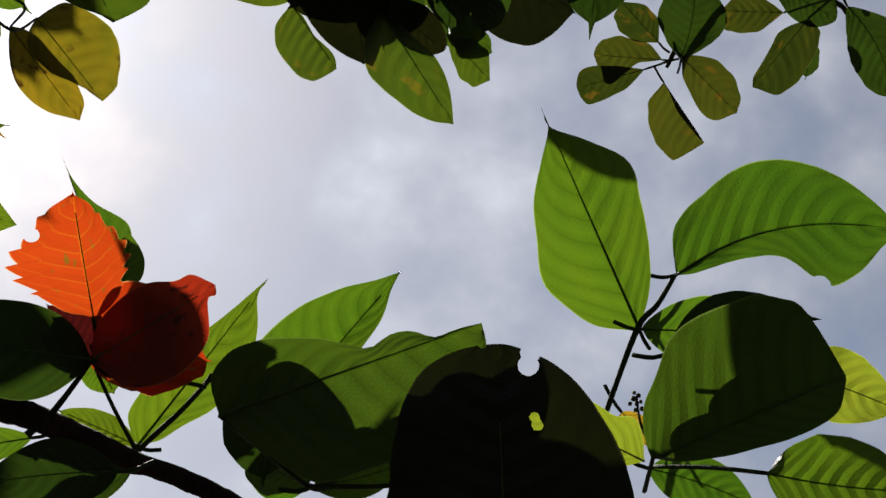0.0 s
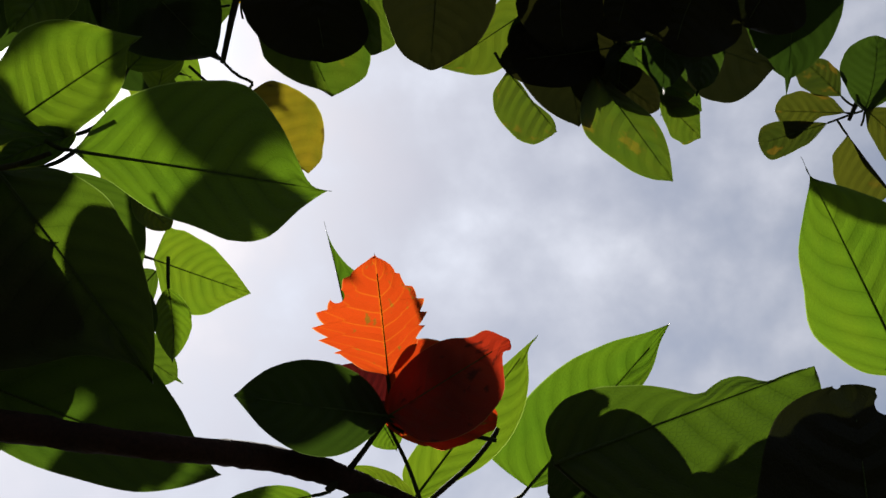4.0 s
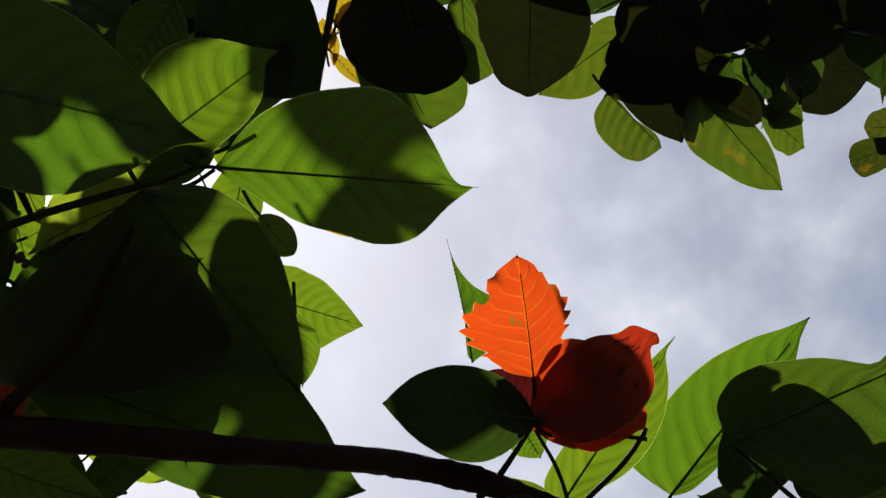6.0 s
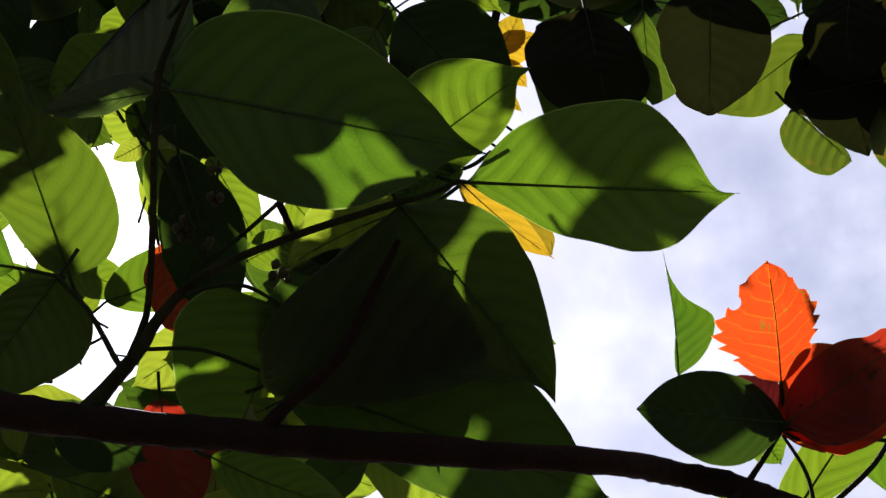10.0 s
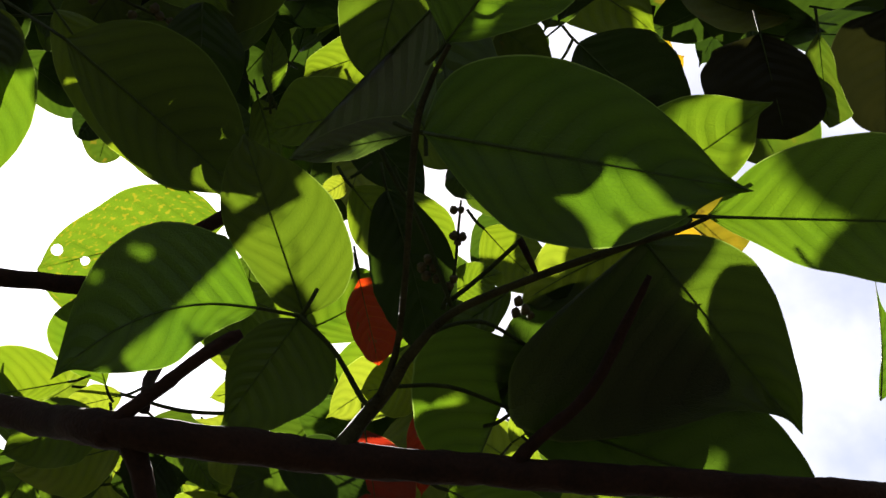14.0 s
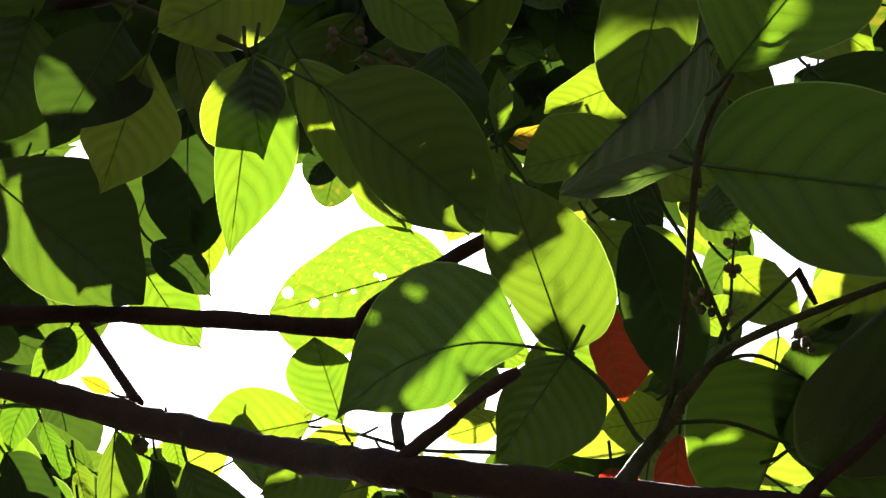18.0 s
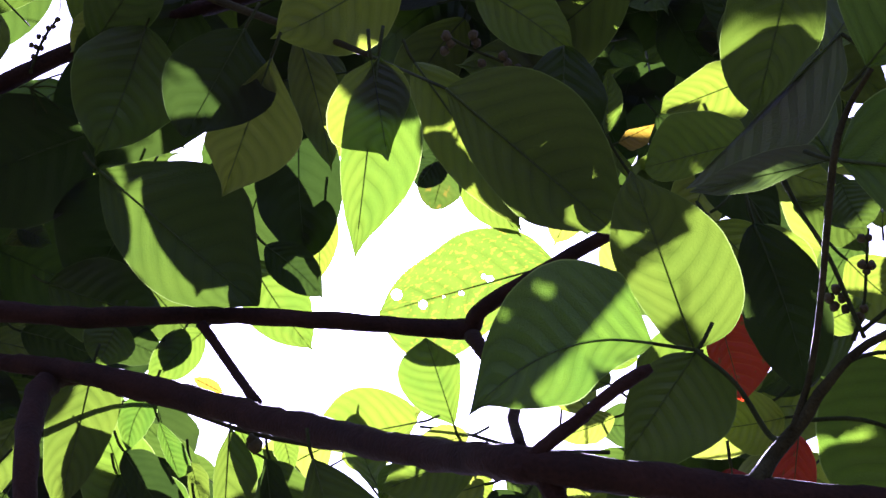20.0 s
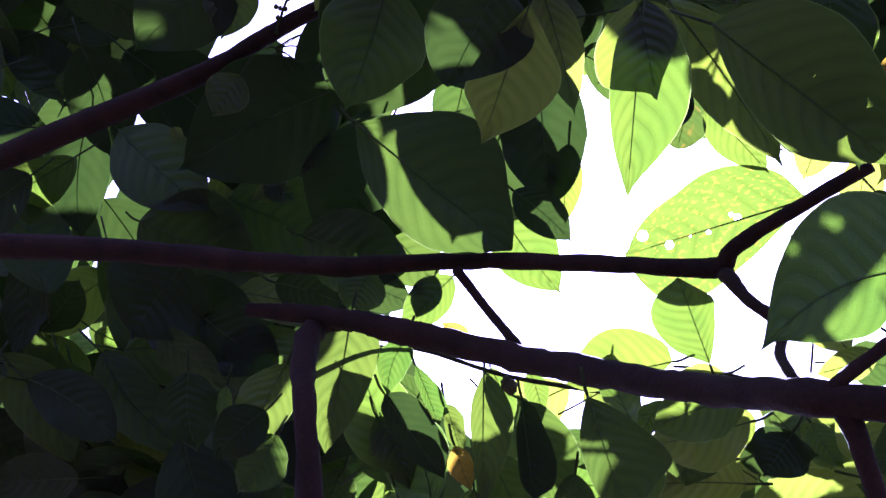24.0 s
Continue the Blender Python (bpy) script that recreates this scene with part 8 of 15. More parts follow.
leaf(crown, (-0.6223, 0.6851, 2.9822), (-0.5467, 0.6242, 3.0985), 0.080, (-0.18, -0.84, -0.52), "green", "ovate", bow=-0.01, curl=-0.04, wave=0.9, stalk=[(-0.6437, 0.7165, 2.9873)])
leaf(crown, (-1.4369, 0.4636, 2.7847), (-1.3883, 0.6927, 2.6871), 0.140, (0.77, -0.58, -0.26), "deep", "ovate", bow=0.03, curl=0.09, wave=0.8, stalk=[(-1.4826, 0.4255, 2.8594)])
leaf(crown, (-1.0711, 0.4930, 2.7593), (-0.9984, 0.6546, 2.6957), 0.092, (-0.20, -0.46, -0.86), "green", "ovate", bow=0.04, curl=0.01, wave=0.4, stalk=[(-1.1060, 0.4693, 2.8159)])
leaf(crown, (-0.5514, 0.7801, 3.1958), (-0.7229, 0.8224, 3.1180), 0.115, (0.23, 0.06, -0.97), "green", "full", bow=0.07, curl=0.06, wave=0.9, stalk=[(-0.5096, 0.7900, 3.2590)])
leaf(crown, (-0.8850, 0.5841, 2.9229), (-1.0503, 0.6601, 2.7768), 0.136, (0.62, -0.47, -0.64), "dark", "ovate", bow=0.04, curl=0.02, wave=0.8, stalk=[(-0.8566, 0.5873, 3.0118)])
leaf(crown, (-0.7032, 0.4281, 2.7253), (-0.5088, 0.5103, 2.7460), 0.121, (0.14, 0.09, -0.99), "dark", "full", bow=0.05, curl=0.04, wave=0.6, stalk=[(-0.7590, 0.4259, 2.7693)])
leaf(crown, (-1.4432, 0.4349, 2.9710), (-1.4045, 0.6039, 2.9158), 0.110, (0.51, -0.73, -0.44), "dark", "drip", bow=-0.07, curl=0.06, wave=0.8, stalk=[(-1.4752, 0.4047, 3.0225)])
leaf(crown, (-0.5720, 0.7671, 2.9250), (-0.7258, 0.6566, 2.8374), 0.117, (0.15, -0.90, -0.40), "green", "full", bow=0.07, curl=-0.04, wave=0.6, stalk=[(-0.5355, 0.8197, 2.9928)])
leaf(crown, (-1.1317, 0.5000, 2.6009), (-1.1914, 0.5622, 2.4715), 0.079, (-0.01, -0.64, -0.77), "deep", "drip", bow=0.04, curl=0.05, wave=0.9, stalk=[(-1.1332, 0.4994, 2.6652)])
leaf(crown, (-1.0901, 0.4086, 3.0091), (-0.9831, 0.5334, 2.9359), 0.084, (0.03, -0.88, -0.48), "green", "ovate", bow=-0.00, curl=-0.00, wave=0.7, stalk=[(-1.1315, 0.3894, 3.0682)])
leaf(crown, (-0.9849, 0.5772, 2.8130), (-1.1482, 0.6006, 2.7623), 0.087, (0.41, -0.81, -0.41), "green", "drip", bow=-0.08, curl=0.01, wave=0.8, stalk=[(-0.9566, 0.5884, 2.8632)])
leaf(crown, (-1.0981, 0.3847, 2.7264), (-0.9270, 0.3840, 2.7606), 0.094, (0.06, -0.14, -0.99), "dark", "ovate", bow=-0.03, curl=-0.02, wave=0.5, stalk=[(-1.1577, 0.3978, 2.7560)])
leaf(crown, (-1.4042, 0.5423, 2.8623), (-1.5739, 0.5032, 2.7787), 0.112, (-0.19, -0.09, -0.98), "deep", "ovate", bow=0.01, curl=0.06, wave=0.4, stalk=[(-1.3854, 0.5681, 2.9220)])
leaf(crown, (-1.2906, 0.5310, 3.1352), (-1.3374, 0.6823, 3.0270), 0.102, (0.17, -0.71, -0.69), "deep", "ovate", bow=-0.06, curl=-0.02, wave=0.5, stalk=[(-1.2977, 0.5075, 3.2039)])
leaf(crown, (-1.4561, 0.2886, 2.9687), (-1.4348, 0.4428, 2.8504), 0.120, (-0.03, -0.15, -0.99), "deep", "full", bow=-0.01, curl=0.01, wave=0.6, stalk=[(-1.4862, 0.2593, 3.0394)])
leaf(crown, (-1.1210, 0.3535, 2.8236), (-1.2763, 0.3424, 2.6764), 0.111, (-0.13, -0.05, -0.99), "green", "full", bow=-0.08, curl=-0.00, wave=0.6, stalk=[(-1.1026, 0.3703, 2.9080)])
leaf(crown, (-0.6899, 0.7054, 2.8680), (-0.7819, 0.6509, 2.9854), 0.089, (0.43, -0.48, -0.76), "green", "ovate", bow=0.02, curl=-0.02, wave=0.8, stalk=[(-0.6712, 0.7373, 2.8737)])
leaf(crown, (-0.9961, 0.5952, 3.0906), (-1.1432, 0.6454, 2.8934), 0.116, (-0.08, -0.22, -0.97), "dark", "drip", bow=-0.00, curl=-0.01, wave=0.4, stalk=[(-0.9755, 0.6047, 3.1964)])
leaf(crown, (-1.0030, 0.7894, 3.1840), (-0.8033, 0.6397, 3.1881), 0.153, (0.59, 0.02, -0.81), "green", "drip", bow=0.07, curl=0.08, wave=0.6, stalk=[(-1.0681, 0.8529, 3.2376)])
leaf(crown, (-1.0794, 0.3928, 2.8931), (-0.9126, 0.4495, 2.8275), 0.116, (0.53, 0.25, -0.81), "dark", "ovate", bow=-0.08, curl=0.01, wave=0.4, stalk=[(-1.1372, 0.3915, 2.9518)])
leaf(crown, (-1.6352, 0.5866, 3.0733), (-1.7784, 0.7474, 2.8962), 0.147, (0.52, -0.75, -0.40), "green", "drip", bow=0.05, curl=-0.04, wave=1.0, stalk=[(-1.6363, 0.5678, 3.1726)])
leaf(crown, (-1.4654, 0.3383, 2.6388), (-1.4251, 0.4917, 2.6077), 0.082, (0.12, -0.91, -0.40), "green", "drip", bow=-0.05, curl=0.02, wave=0.9, stalk=[(-1.4993, 0.3100, 2.6776)])
leaf(crown, (-1.3791, 0.3205, 2.8399), (-1.4336, 0.1978, 3.0470), 0.139, (0.41, -0.50, -0.76), "dark", "ovate", bow=-0.00, curl=0.07, wave=0.9, stalk=[(-1.3965, 0.3650, 2.8397)])
leaf(crown, (-1.1936, 0.7468, 3.1036), (-1.3300, 0.6091, 3.0734), 0.114, (0.28, 0.02, -0.96), "deep", "full", bow=0.06, curl=0.04, wave=0.3, stalk=[(-1.1762, 0.8010, 3.1527)])
leaf(crown, (-0.9359, 0.6529, 3.3179), (-1.0639, 0.5162, 3.2622), 0.111, (-0.34, -0.22, -0.92), "green", "ovate", bow=-0.07, curl=0.02, wave=0.4, stalk=[(-0.9139, 0.7038, 3.3766)])
leaf(crown, (-0.9915, 0.3378, 2.6759), (-0.9395, 0.4733, 2.4954), 0.108, (-0.18, -0.06, -0.98), "green", "full", bow=-0.01, curl=0.05, wave=0.4, stalk=[(-1.0240, 0.3203, 2.7730)])
leaf(crown, (-1.4131, 0.7177, 3.0977), (-1.3804, 0.6495, 3.3009), 0.103, (0.53, -0.71, -0.47), "green", "drip", bow=0.01, curl=-0.05, wave=0.5, stalk=[(-1.4449, 0.7552, 3.0912)])
leaf(crown, (-0.4684, 0.8490, 3.1828), (-0.6023, 0.7521, 3.2367), 0.088, (-0.38, -0.32, -0.87), "dark", "full", bow=-0.07, curl=0.04, wave=0.3, stalk=[(-0.4357, 0.8930, 3.2081)])
leaf(crown, (-0.7893, 0.7489, 2.8253), (-0.6404, 0.8174, 2.9036), 0.109, (-0.31, -0.40, -0.86), "olive", "full", bow=0.02, curl=0.00, wave=0.9, stalk=[(-0.8362, 0.7537, 2.8443)])
leaf(crown, (-0.5440, 0.8273, 3.0677), (-0.6730, 0.7406, 3.1050), 0.077, (-0.18, -0.75, -0.63), "dark", "drip", bow=-0.04, curl=-0.05, wave=0.8, stalk=[(-0.5141, 0.8677, 3.0936)])
leaf(crown, (-0.8057, 0.5752, 2.6901), (-0.8787, 0.4623, 2.7815), 0.086, (0.20, -0.46, -0.87), "olive", "ovate", bow=-0.04, curl=0.01, wave=0.6, stalk=[(-0.7977, 0.6209, 2.7025)])
leaf(crown, (-0.6120, 0.7760, 2.9989), (-0.6483, 0.8957, 2.8712), 0.110, (0.53, -0.43, -0.73), "dark", "drip", bow=0.03, curl=0.01, wave=0.6, stalk=[(-0.6074, 0.7667, 3.0702)])
leaf(crown, (-0.6927, 0.5914, 2.6742), (-0.5875, 0.4611, 2.6924), 0.078, (-0.27, -0.79, -0.55), "dark", "full", bow=0.00, curl=0.03, wave=0.9, stalk=[(-0.7266, 0.6429, 2.7065)])
leaf(crown, (-0.3872, 0.8655, 3.3161), (-0.1960, 0.9468, 3.2301), 0.111, (0.04, -0.78, -0.62), "olive", "drip", bow=-0.03, curl=0.06, wave=0.6, stalk=[(-0.4338, 0.8696, 3.3883)])
leaf(crown, (-0.6829, 0.9366, 3.2495), (-0.9031, 0.9655, 3.2569), 0.136, (-0.04, -0.63, -0.77), "olive", "full", bow=0.04, curl=-0.00, wave=0.9, stalk=[(-0.6344, 0.9556, 3.2963)])
leaf(crown, (-0.6307, 0.8470, 3.2928), (-0.7200, 0.9329, 3.1483), 0.109, (-0.34, -0.75, -0.56), "dark", "ovate", bow=-0.04, curl=0.02, wave=0.7, stalk=[(-0.6129, 0.8460, 3.3717)])
leaf(crown, (-0.6082, 0.8811, 3.2779), (-0.7792, 0.7971, 3.1876), 0.113, (0.00, -0.73, -0.69), "dark", "drip", bow=-0.07, curl=0.05, wave=1.0, stalk=[(-0.5698, 0.9257, 3.3474)])
leaf(crown, (-0.6610, 0.7737, 3.2597), (-0.5095, 0.8678, 3.3011), 0.086, (0.34, 0.10, -0.93), "olive", "drip", bow=-0.07, curl=0.10, wave=0.9, stalk=[(-0.7040, 0.7687, 3.2909)])
leaf(crown, (-0.8692, 0.7669, 2.8661), (-0.8651, 0.5543, 2.8700), 0.107, (-0.25, -0.76, -0.60), "olive", "full", bow=0.00, curl=0.03, wave=0.9, stalk=[(-0.8836, 0.8453, 2.9099)])
leaf(crown, (-0.5233, 0.6161, 2.9145), (-0.4654, 0.7070, 2.8335), 0.069, (-0.22, -0.21, -0.95), "deep", "ovate", bow=-0.03, curl=0.03, wave=0.8, stalk=[(-0.5396, 0.6070, 2.9655)])
leaf(crown, (-0.7679, 0.6785, 3.0342), (-0.5944, 0.8116, 3.0023), 0.115, (0.74, -0.33, -0.58), "olive", "drip", bow=-0.04, curl=0.06, wave=1.0, stalk=[(-0.8215, 0.6676, 3.0917)])
leaf(crown, (-0.6553, 0.6285, 2.6671), (-0.5746, 0.5772, 2.7619), 0.072, (-0.17, -0.03, -0.98), "olive", "ovate", bow=0.02, curl=0.06, wave=0.4, stalk=[(-0.6806, 0.6572, 2.6726)])
leaf(crown, (-0.4767, 0.8737, 3.2613), (-0.4177, 1.0229, 3.1483), 0.110, (0.27, -0.40, -0.87), "deep", "full", bow=0.07, curl=-0.02, wave=0.9, stalk=[(-0.4925, 0.8584, 3.3334)])
leaf(crown, (-0.8395, 0.5531, 2.6714), (-0.9558, 0.5325, 2.7250), 0.070, (0.04, -0.59, -0.81), "olive", "drip", bow=-0.05, curl=-0.01, wave=0.9, stalk=[(-0.8195, 0.5718, 2.6861)])
leaf(crown, (-0.5913, 0.7273, 2.9863), (-0.4863, 0.8383, 2.8193), 0.115, (0.60, -0.52, -0.61), "dark", "ovate", bow=0.00, curl=0.06, wave=1.0, stalk=[(-0.6227, 0.7247, 3.0785)])
leaf(crown, (-0.7669, 0.6639, 2.8788), (-0.6472, 0.7276, 2.8735), 0.074, (0.48, -0.10, -0.87), "dark", "ovate", bow=0.01, curl=-0.02, wave=0.7, stalk=[(-0.8036, 0.6626, 2.9100)])
leaf(crown, (-0.5306, 0.7532, 2.9874), (-0.4116, 0.7392, 3.0625), 0.082, (0.55, -0.72, -0.43), "dark", "full", bow=0.01, curl=-0.02, wave=1.0, stalk=[(-0.5624, 0.7728, 3.0000)])
leaf(crown, (-0.8347, 0.6468, 2.8154), (-0.9546, 0.5922, 2.9267), 0.093, (0.71, -0.58, -0.40), "deep", "ovate", bow=-0.01, curl=0.10, wave=0.8, stalk=[(-0.8154, 0.6791, 2.8249)])
leaf(crown, (-0.5757, 0.6398, 2.9720), (-0.4898, 0.7136, 2.9130), 0.069, (-0.18, -0.84, -0.52), "dark", "drip", bow=-0.01, curl=-0.02, wave=1.0, stalk=[(-0.5998, 0.6343, 3.0158)])
leaf(crown, (-0.7421, 0.8049, 3.1933), (-0.5642, 0.8758, 3.2330), 0.119, (0.71, -0.54, -0.45), "olive", "full", bow=-0.01, curl=0.06, wave=0.9, stalk=[(-0.7941, 0.8082, 3.2269)])
leaf(crown, (-0.8565, 0.7994, 3.0146), (-0.9831, 0.7657, 2.9270), 0.075, (-0.22, -0.64, -0.74), "dark", "ovate", bow=-0.05, curl=0.05, wave=0.8, stalk=[(-0.8338, 0.8258, 3.0704)])
leaf(crown, (-0.8543, 0.5559, 2.7939), (-0.7910, 0.6358, 2.6797), 0.084, (0.02, -0.80, -0.60), "deep", "full", bow=0.00, curl=0.09, wave=0.6, stalk=[(-0.8804, 0.5508, 2.8562)])
leaf(crown, (-0.8450, 0.7221, 3.2678), (-0.8913, 0.6057, 3.4066), 0.114, (0.51, 0.15, -0.85), "olive", "full", bow=0.07, curl=-0.00, wave=0.4, stalk=[(-0.8428, 0.7688, 3.2754)])
leaf(crown, (-0.6055, 0.8061, 3.3518), (-0.7373, 0.8455, 3.2419), 0.104, (-0.16, -0.40, -0.90), "dark", "drip", bow=-0.07, curl=-0.03, wave=0.4, stalk=[(-0.5761, 0.8141, 3.4194)])
leaf(crown, (-0.8355, 0.7766, 3.0831), (-0.6543, 0.8840, 3.0566), 0.101, (0.66, -0.64, -0.38), "olive", "full", bow=-0.05, curl=0.05, wave=0.7, stalk=[(-0.8919, 0.7728, 3.1362)])
leaf(crown, (-0.4406, 1.0154, 3.1681), (-0.3243, 0.8963, 3.2452), 0.105, (-0.16, -0.46, -0.87), "deep", "drip", bow=-0.04, curl=-0.02, wave=0.4, stalk=[(-0.4698, 1.0690, 3.1880)])
leaf(crown, (-0.3934, 0.8145, 3.2069), (-0.5546, 0.6655, 3.2898), 0.109, (-0.49, -0.49, -0.72), "dark", "drip", bow=0.02, curl=0.06, wave=0.4, stalk=[(-0.3520, 0.8773, 3.2390)])
leaf(crown, (-0.8196, 0.7054, 2.8438), (-0.7669, 0.8323, 2.7969), 0.089, (0.08, -0.90, -0.43), "dark", "ovate", bow=0.04, curl=0.03, wave=0.8, stalk=[(-0.8411, 0.6902, 2.8867)])
leaf(crown, (-0.5195, 0.6685, 2.7326), (-0.5830, 0.7458, 2.6591), 0.069, (-0.04, -0.59, -0.80), "olive", "full", bow=-0.00, curl=0.09, wave=0.3, stalk=[(-0.5055, 0.6641, 2.7782)])
leaf(crown, (-0.4295, 0.7284, 2.7340), (-0.3230, 0.5901, 2.7601), 0.097, (-0.16, -0.92, -0.36), "dark", "drip", bow=0.04, curl=-0.00, wave=0.5, stalk=[(-0.4561, 0.7855, 2.7655)])
leaf(crown, (-0.4341, 1.0562, 3.2248), (-0.2723, 1.0616, 3.3161), 0.109, (0.38, -0.41, -0.83), "deep", "ovate", bow=-0.04, curl=0.02, wave=0.3, stalk=[(-0.4746, 1.0791, 3.2416)])
leaf(crown, (-0.5520, 0.6264, 2.7755), (-0.7322, 0.5926, 2.7101), 0.103, (0.41, 0.10, -0.91), "olive", "drip", bow=-0.08, curl=0.00, wave=1.0, stalk=[(-0.5107, 0.6566, 2.8352)])
leaf(crown, (-0.6401, 0.6888, 2.6194), (-0.5609, 0.7369, 2.5459), 0.069, (0.30, 0.04, -0.95), "olive", "drip", bow=-0.02, curl=0.01, wave=0.4, stalk=[(-0.6642, 0.6920, 2.6627)])
leaf(crown, (-0.7440, 0.7399, 3.2097), (-0.8842, 0.8531, 3.1408), 0.111, (-0.14, -0.07, -0.99), "olive", "ovate", bow=0.02, curl=0.04, wave=0.9, stalk=[(-0.7165, 0.7308, 3.2704)])
leaf(crown, (-0.4019, 0.9868, 3.2572), (-0.2610, 1.0397, 3.3291), 0.100, (0.25, -0.84, -0.49), "deep", "drip", bow=-0.03, curl=0.09, wave=0.4, stalk=[(-0.4365, 0.9940, 3.2755)])
leaf(crown, (-0.6046, 0.8221, 3.2459), (-0.5234, 0.9349, 3.1654), 0.081, (-0.02, -0.16, -0.99), "deep", "full", bow=-0.03, curl=0.03, wave=0.4, stalk=[(-0.6282, 0.8111, 3.3021)])
leaf(crown, (-0.6683, 0.8912, 3.0328), (-0.7951, 0.8783, 2.9380), 0.073, (0.03, -0.22, -0.98), "olive", "drip", bow=-0.04, curl=-0.00, wave=0.8, stalk=[(-0.6416, 0.9143, 3.0906)])
leaf(crown, (-0.5207, 0.7470, 2.3995), (-0.4445, 0.6919, 2.4390), 0.054, (0.57, -0.61, -0.55), "green", "drip", bow=-0.00, curl=-0.03, wave=0.6, stalk=[(-0.5401, 0.7768, 2.4095)])
leaf(crown, (-0.8437, 1.1264, 2.5330), (-0.8786, 1.1861, 2.4055), 0.070, (0.52, -0.07, -0.85), "lime", "full", bow=-0.00, curl=0.10, wave=0.3, stalk=[(-0.8422, 1.1372, 2.5894)])
leaf(crown, (-0.9071, 0.7052, 2.5318), (-0.9554, 0.7605, 2.4372), 0.055, (0.39, -0.51, -0.77), "lime", "full", bow=-0.04, curl=0.09, wave=0.9, stalk=[(-0.9033, 0.7075, 2.5793)])
leaf(crown, (-0.6869, 1.0353, 2.6689), (-0.6981, 0.8940, 2.7498), 0.084, (0.45, -0.11, -0.89), "lime", "drip", bow=-0.01, curl=0.04, wave=0.7, stalk=[(-0.6884, 1.0972, 2.6793)])
leaf(crown, (-0.6860, 0.8612, 2.7865), (-0.6254, 0.9772, 2.7602), 0.065, (0.39, -0.51, -0.77), "green", "full", bow=0.01, curl=0.04, wave=0.5, stalk=[(-0.7047, 0.8506, 2.8208)])
leaf(crown, (-0.8059, 1.0539, 2.3684), (-0.7048, 1.1366, 2.3725), 0.074, (0.23, -0.35, -0.91), "lime", "drip", bow=0.06, curl=0.10, wave=0.8, stalk=[(-0.8376, 1.0573, 2.3884)])
leaf(crown, (-0.7088, 0.6515, 2.3863), (-0.6240, 0.6773, 2.3446), 0.057, (0.58, -0.17, -0.80), "green", "ovate", bow=0.02, curl=-0.02, wave=0.8, stalk=[(-0.7340, 0.6592, 2.4163)])
leaf(crown, (-0.6122, 0.9599, 2.4154), (-0.6187, 1.0425, 2.2956), 0.077, (0.53, -0.82, -0.19), "lime", "full", bow=0.06, curl=0.01, wave=0.7, stalk=[(-0.6132, 0.9650, 2.4709)])
leaf(crown, (-0.7007, 0.7695, 2.6571), (-0.5917, 0.7735, 2.6658), 0.052, (0.41, -0.49, -0.77), "green", "ovate", bow=0.04, curl=0.03, wave=0.8, stalk=[(-0.7314, 0.7835, 2.6776)])
leaf(crown, (-0.6398, 0.8622, 2.3488), (-0.7490, 0.8591, 2.2621), 0.067, (0.43, -0.11, -0.90), "deep", "full", bow=-0.04, curl=-0.03, wave=0.5, stalk=[(-0.6160, 0.8871, 2.3954)])
leaf(crown, (-0.5820, 0.7301, 2.4863), (-0.6891, 0.7214, 2.4664), 0.057, (0.21, -0.75, -0.63), "deep", "full", bow=0.07, curl=0.01, wave=0.3, stalk=[(-0.5567, 0.7483, 2.5133)])
leaf(crown, (-0.6100, 1.1462, 2.4773), (-0.7048, 1.1497, 2.3806), 0.065, (0.61, -0.60, -0.52), "deep", "ovate", bow=-0.07, curl=0.01, wave=0.7, stalk=[(-0.5884, 1.1705, 2.5240)])
leaf(crown, (-0.5735, 0.7281, 2.3874), (-0.5021, 0.6543, 2.4006), 0.063, (-0.32, -0.76, -0.57), "deep", "full", bow=-0.07, curl=0.03, wave=0.4, stalk=[(-0.5927, 0.7627, 2.4043)])
leaf(crown, (-0.7012, 0.9465, 2.3738), (-0.7600, 0.8471, 2.4366), 0.076, (0.04, -0.91, -0.41), "deep", "drip", bow=0.06, curl=0.05, wave=0.6, stalk=[(-0.6910, 0.9947, 2.3808)])
leaf(crown, (-0.8534, 0.7952, 2.2572), (-0.7263, 0.7468, 2.2935), 0.083, (0.65, -0.21, -0.73), "green", "drip", bow=0.07, curl=0.03, wave=0.3, stalk=[(-0.8948, 0.8312, 2.2721)])
leaf(crown, (-0.8475, 0.8447, 2.7972), (-0.7793, 0.9254, 2.7583), 0.067, (0.75, -0.51, -0.41), "green", "full", bow=-0.00, curl=0.00, wave=0.4, stalk=[(-0.8702, 0.8395, 2.8300)])
leaf(crown, (-0.5855, 0.7976, 2.7348), (-0.7028, 0.8342, 2.6573), 0.083, (0.15, -0.33, -0.93), "deep", "ovate", bow=0.04, curl=0.02, wave=1.0, stalk=[(-0.5579, 0.8081, 2.7847)])
leaf(crown, (-0.8881, 0.8105, 2.2592), (-0.9473, 0.7114, 2.2596), 0.057, (0.32, -0.20, -0.93), "green", "drip", bow=-0.03, curl=-0.03, wave=0.5, stalk=[(-0.8818, 0.8549, 2.2785)])
leaf(crown, (-0.6211, 0.6352, 2.5256), (-0.5592, 0.6084, 2.6266), 0.066, (-0.41, -0.18, -0.89), "green", "ovate", bow=0.01, curl=-0.00, wave=0.7, stalk=[(-0.6391, 0.6578, 2.5261)])
leaf(crown, (-0.6669, 0.6856, 2.3523), (-0.6104, 0.7496, 2.3226), 0.054, (-0.31, -0.24, -0.92), "deep", "full", bow=-0.05, curl=0.05, wave=0.9, stalk=[(-0.6839, 0.6834, 2.3774)])
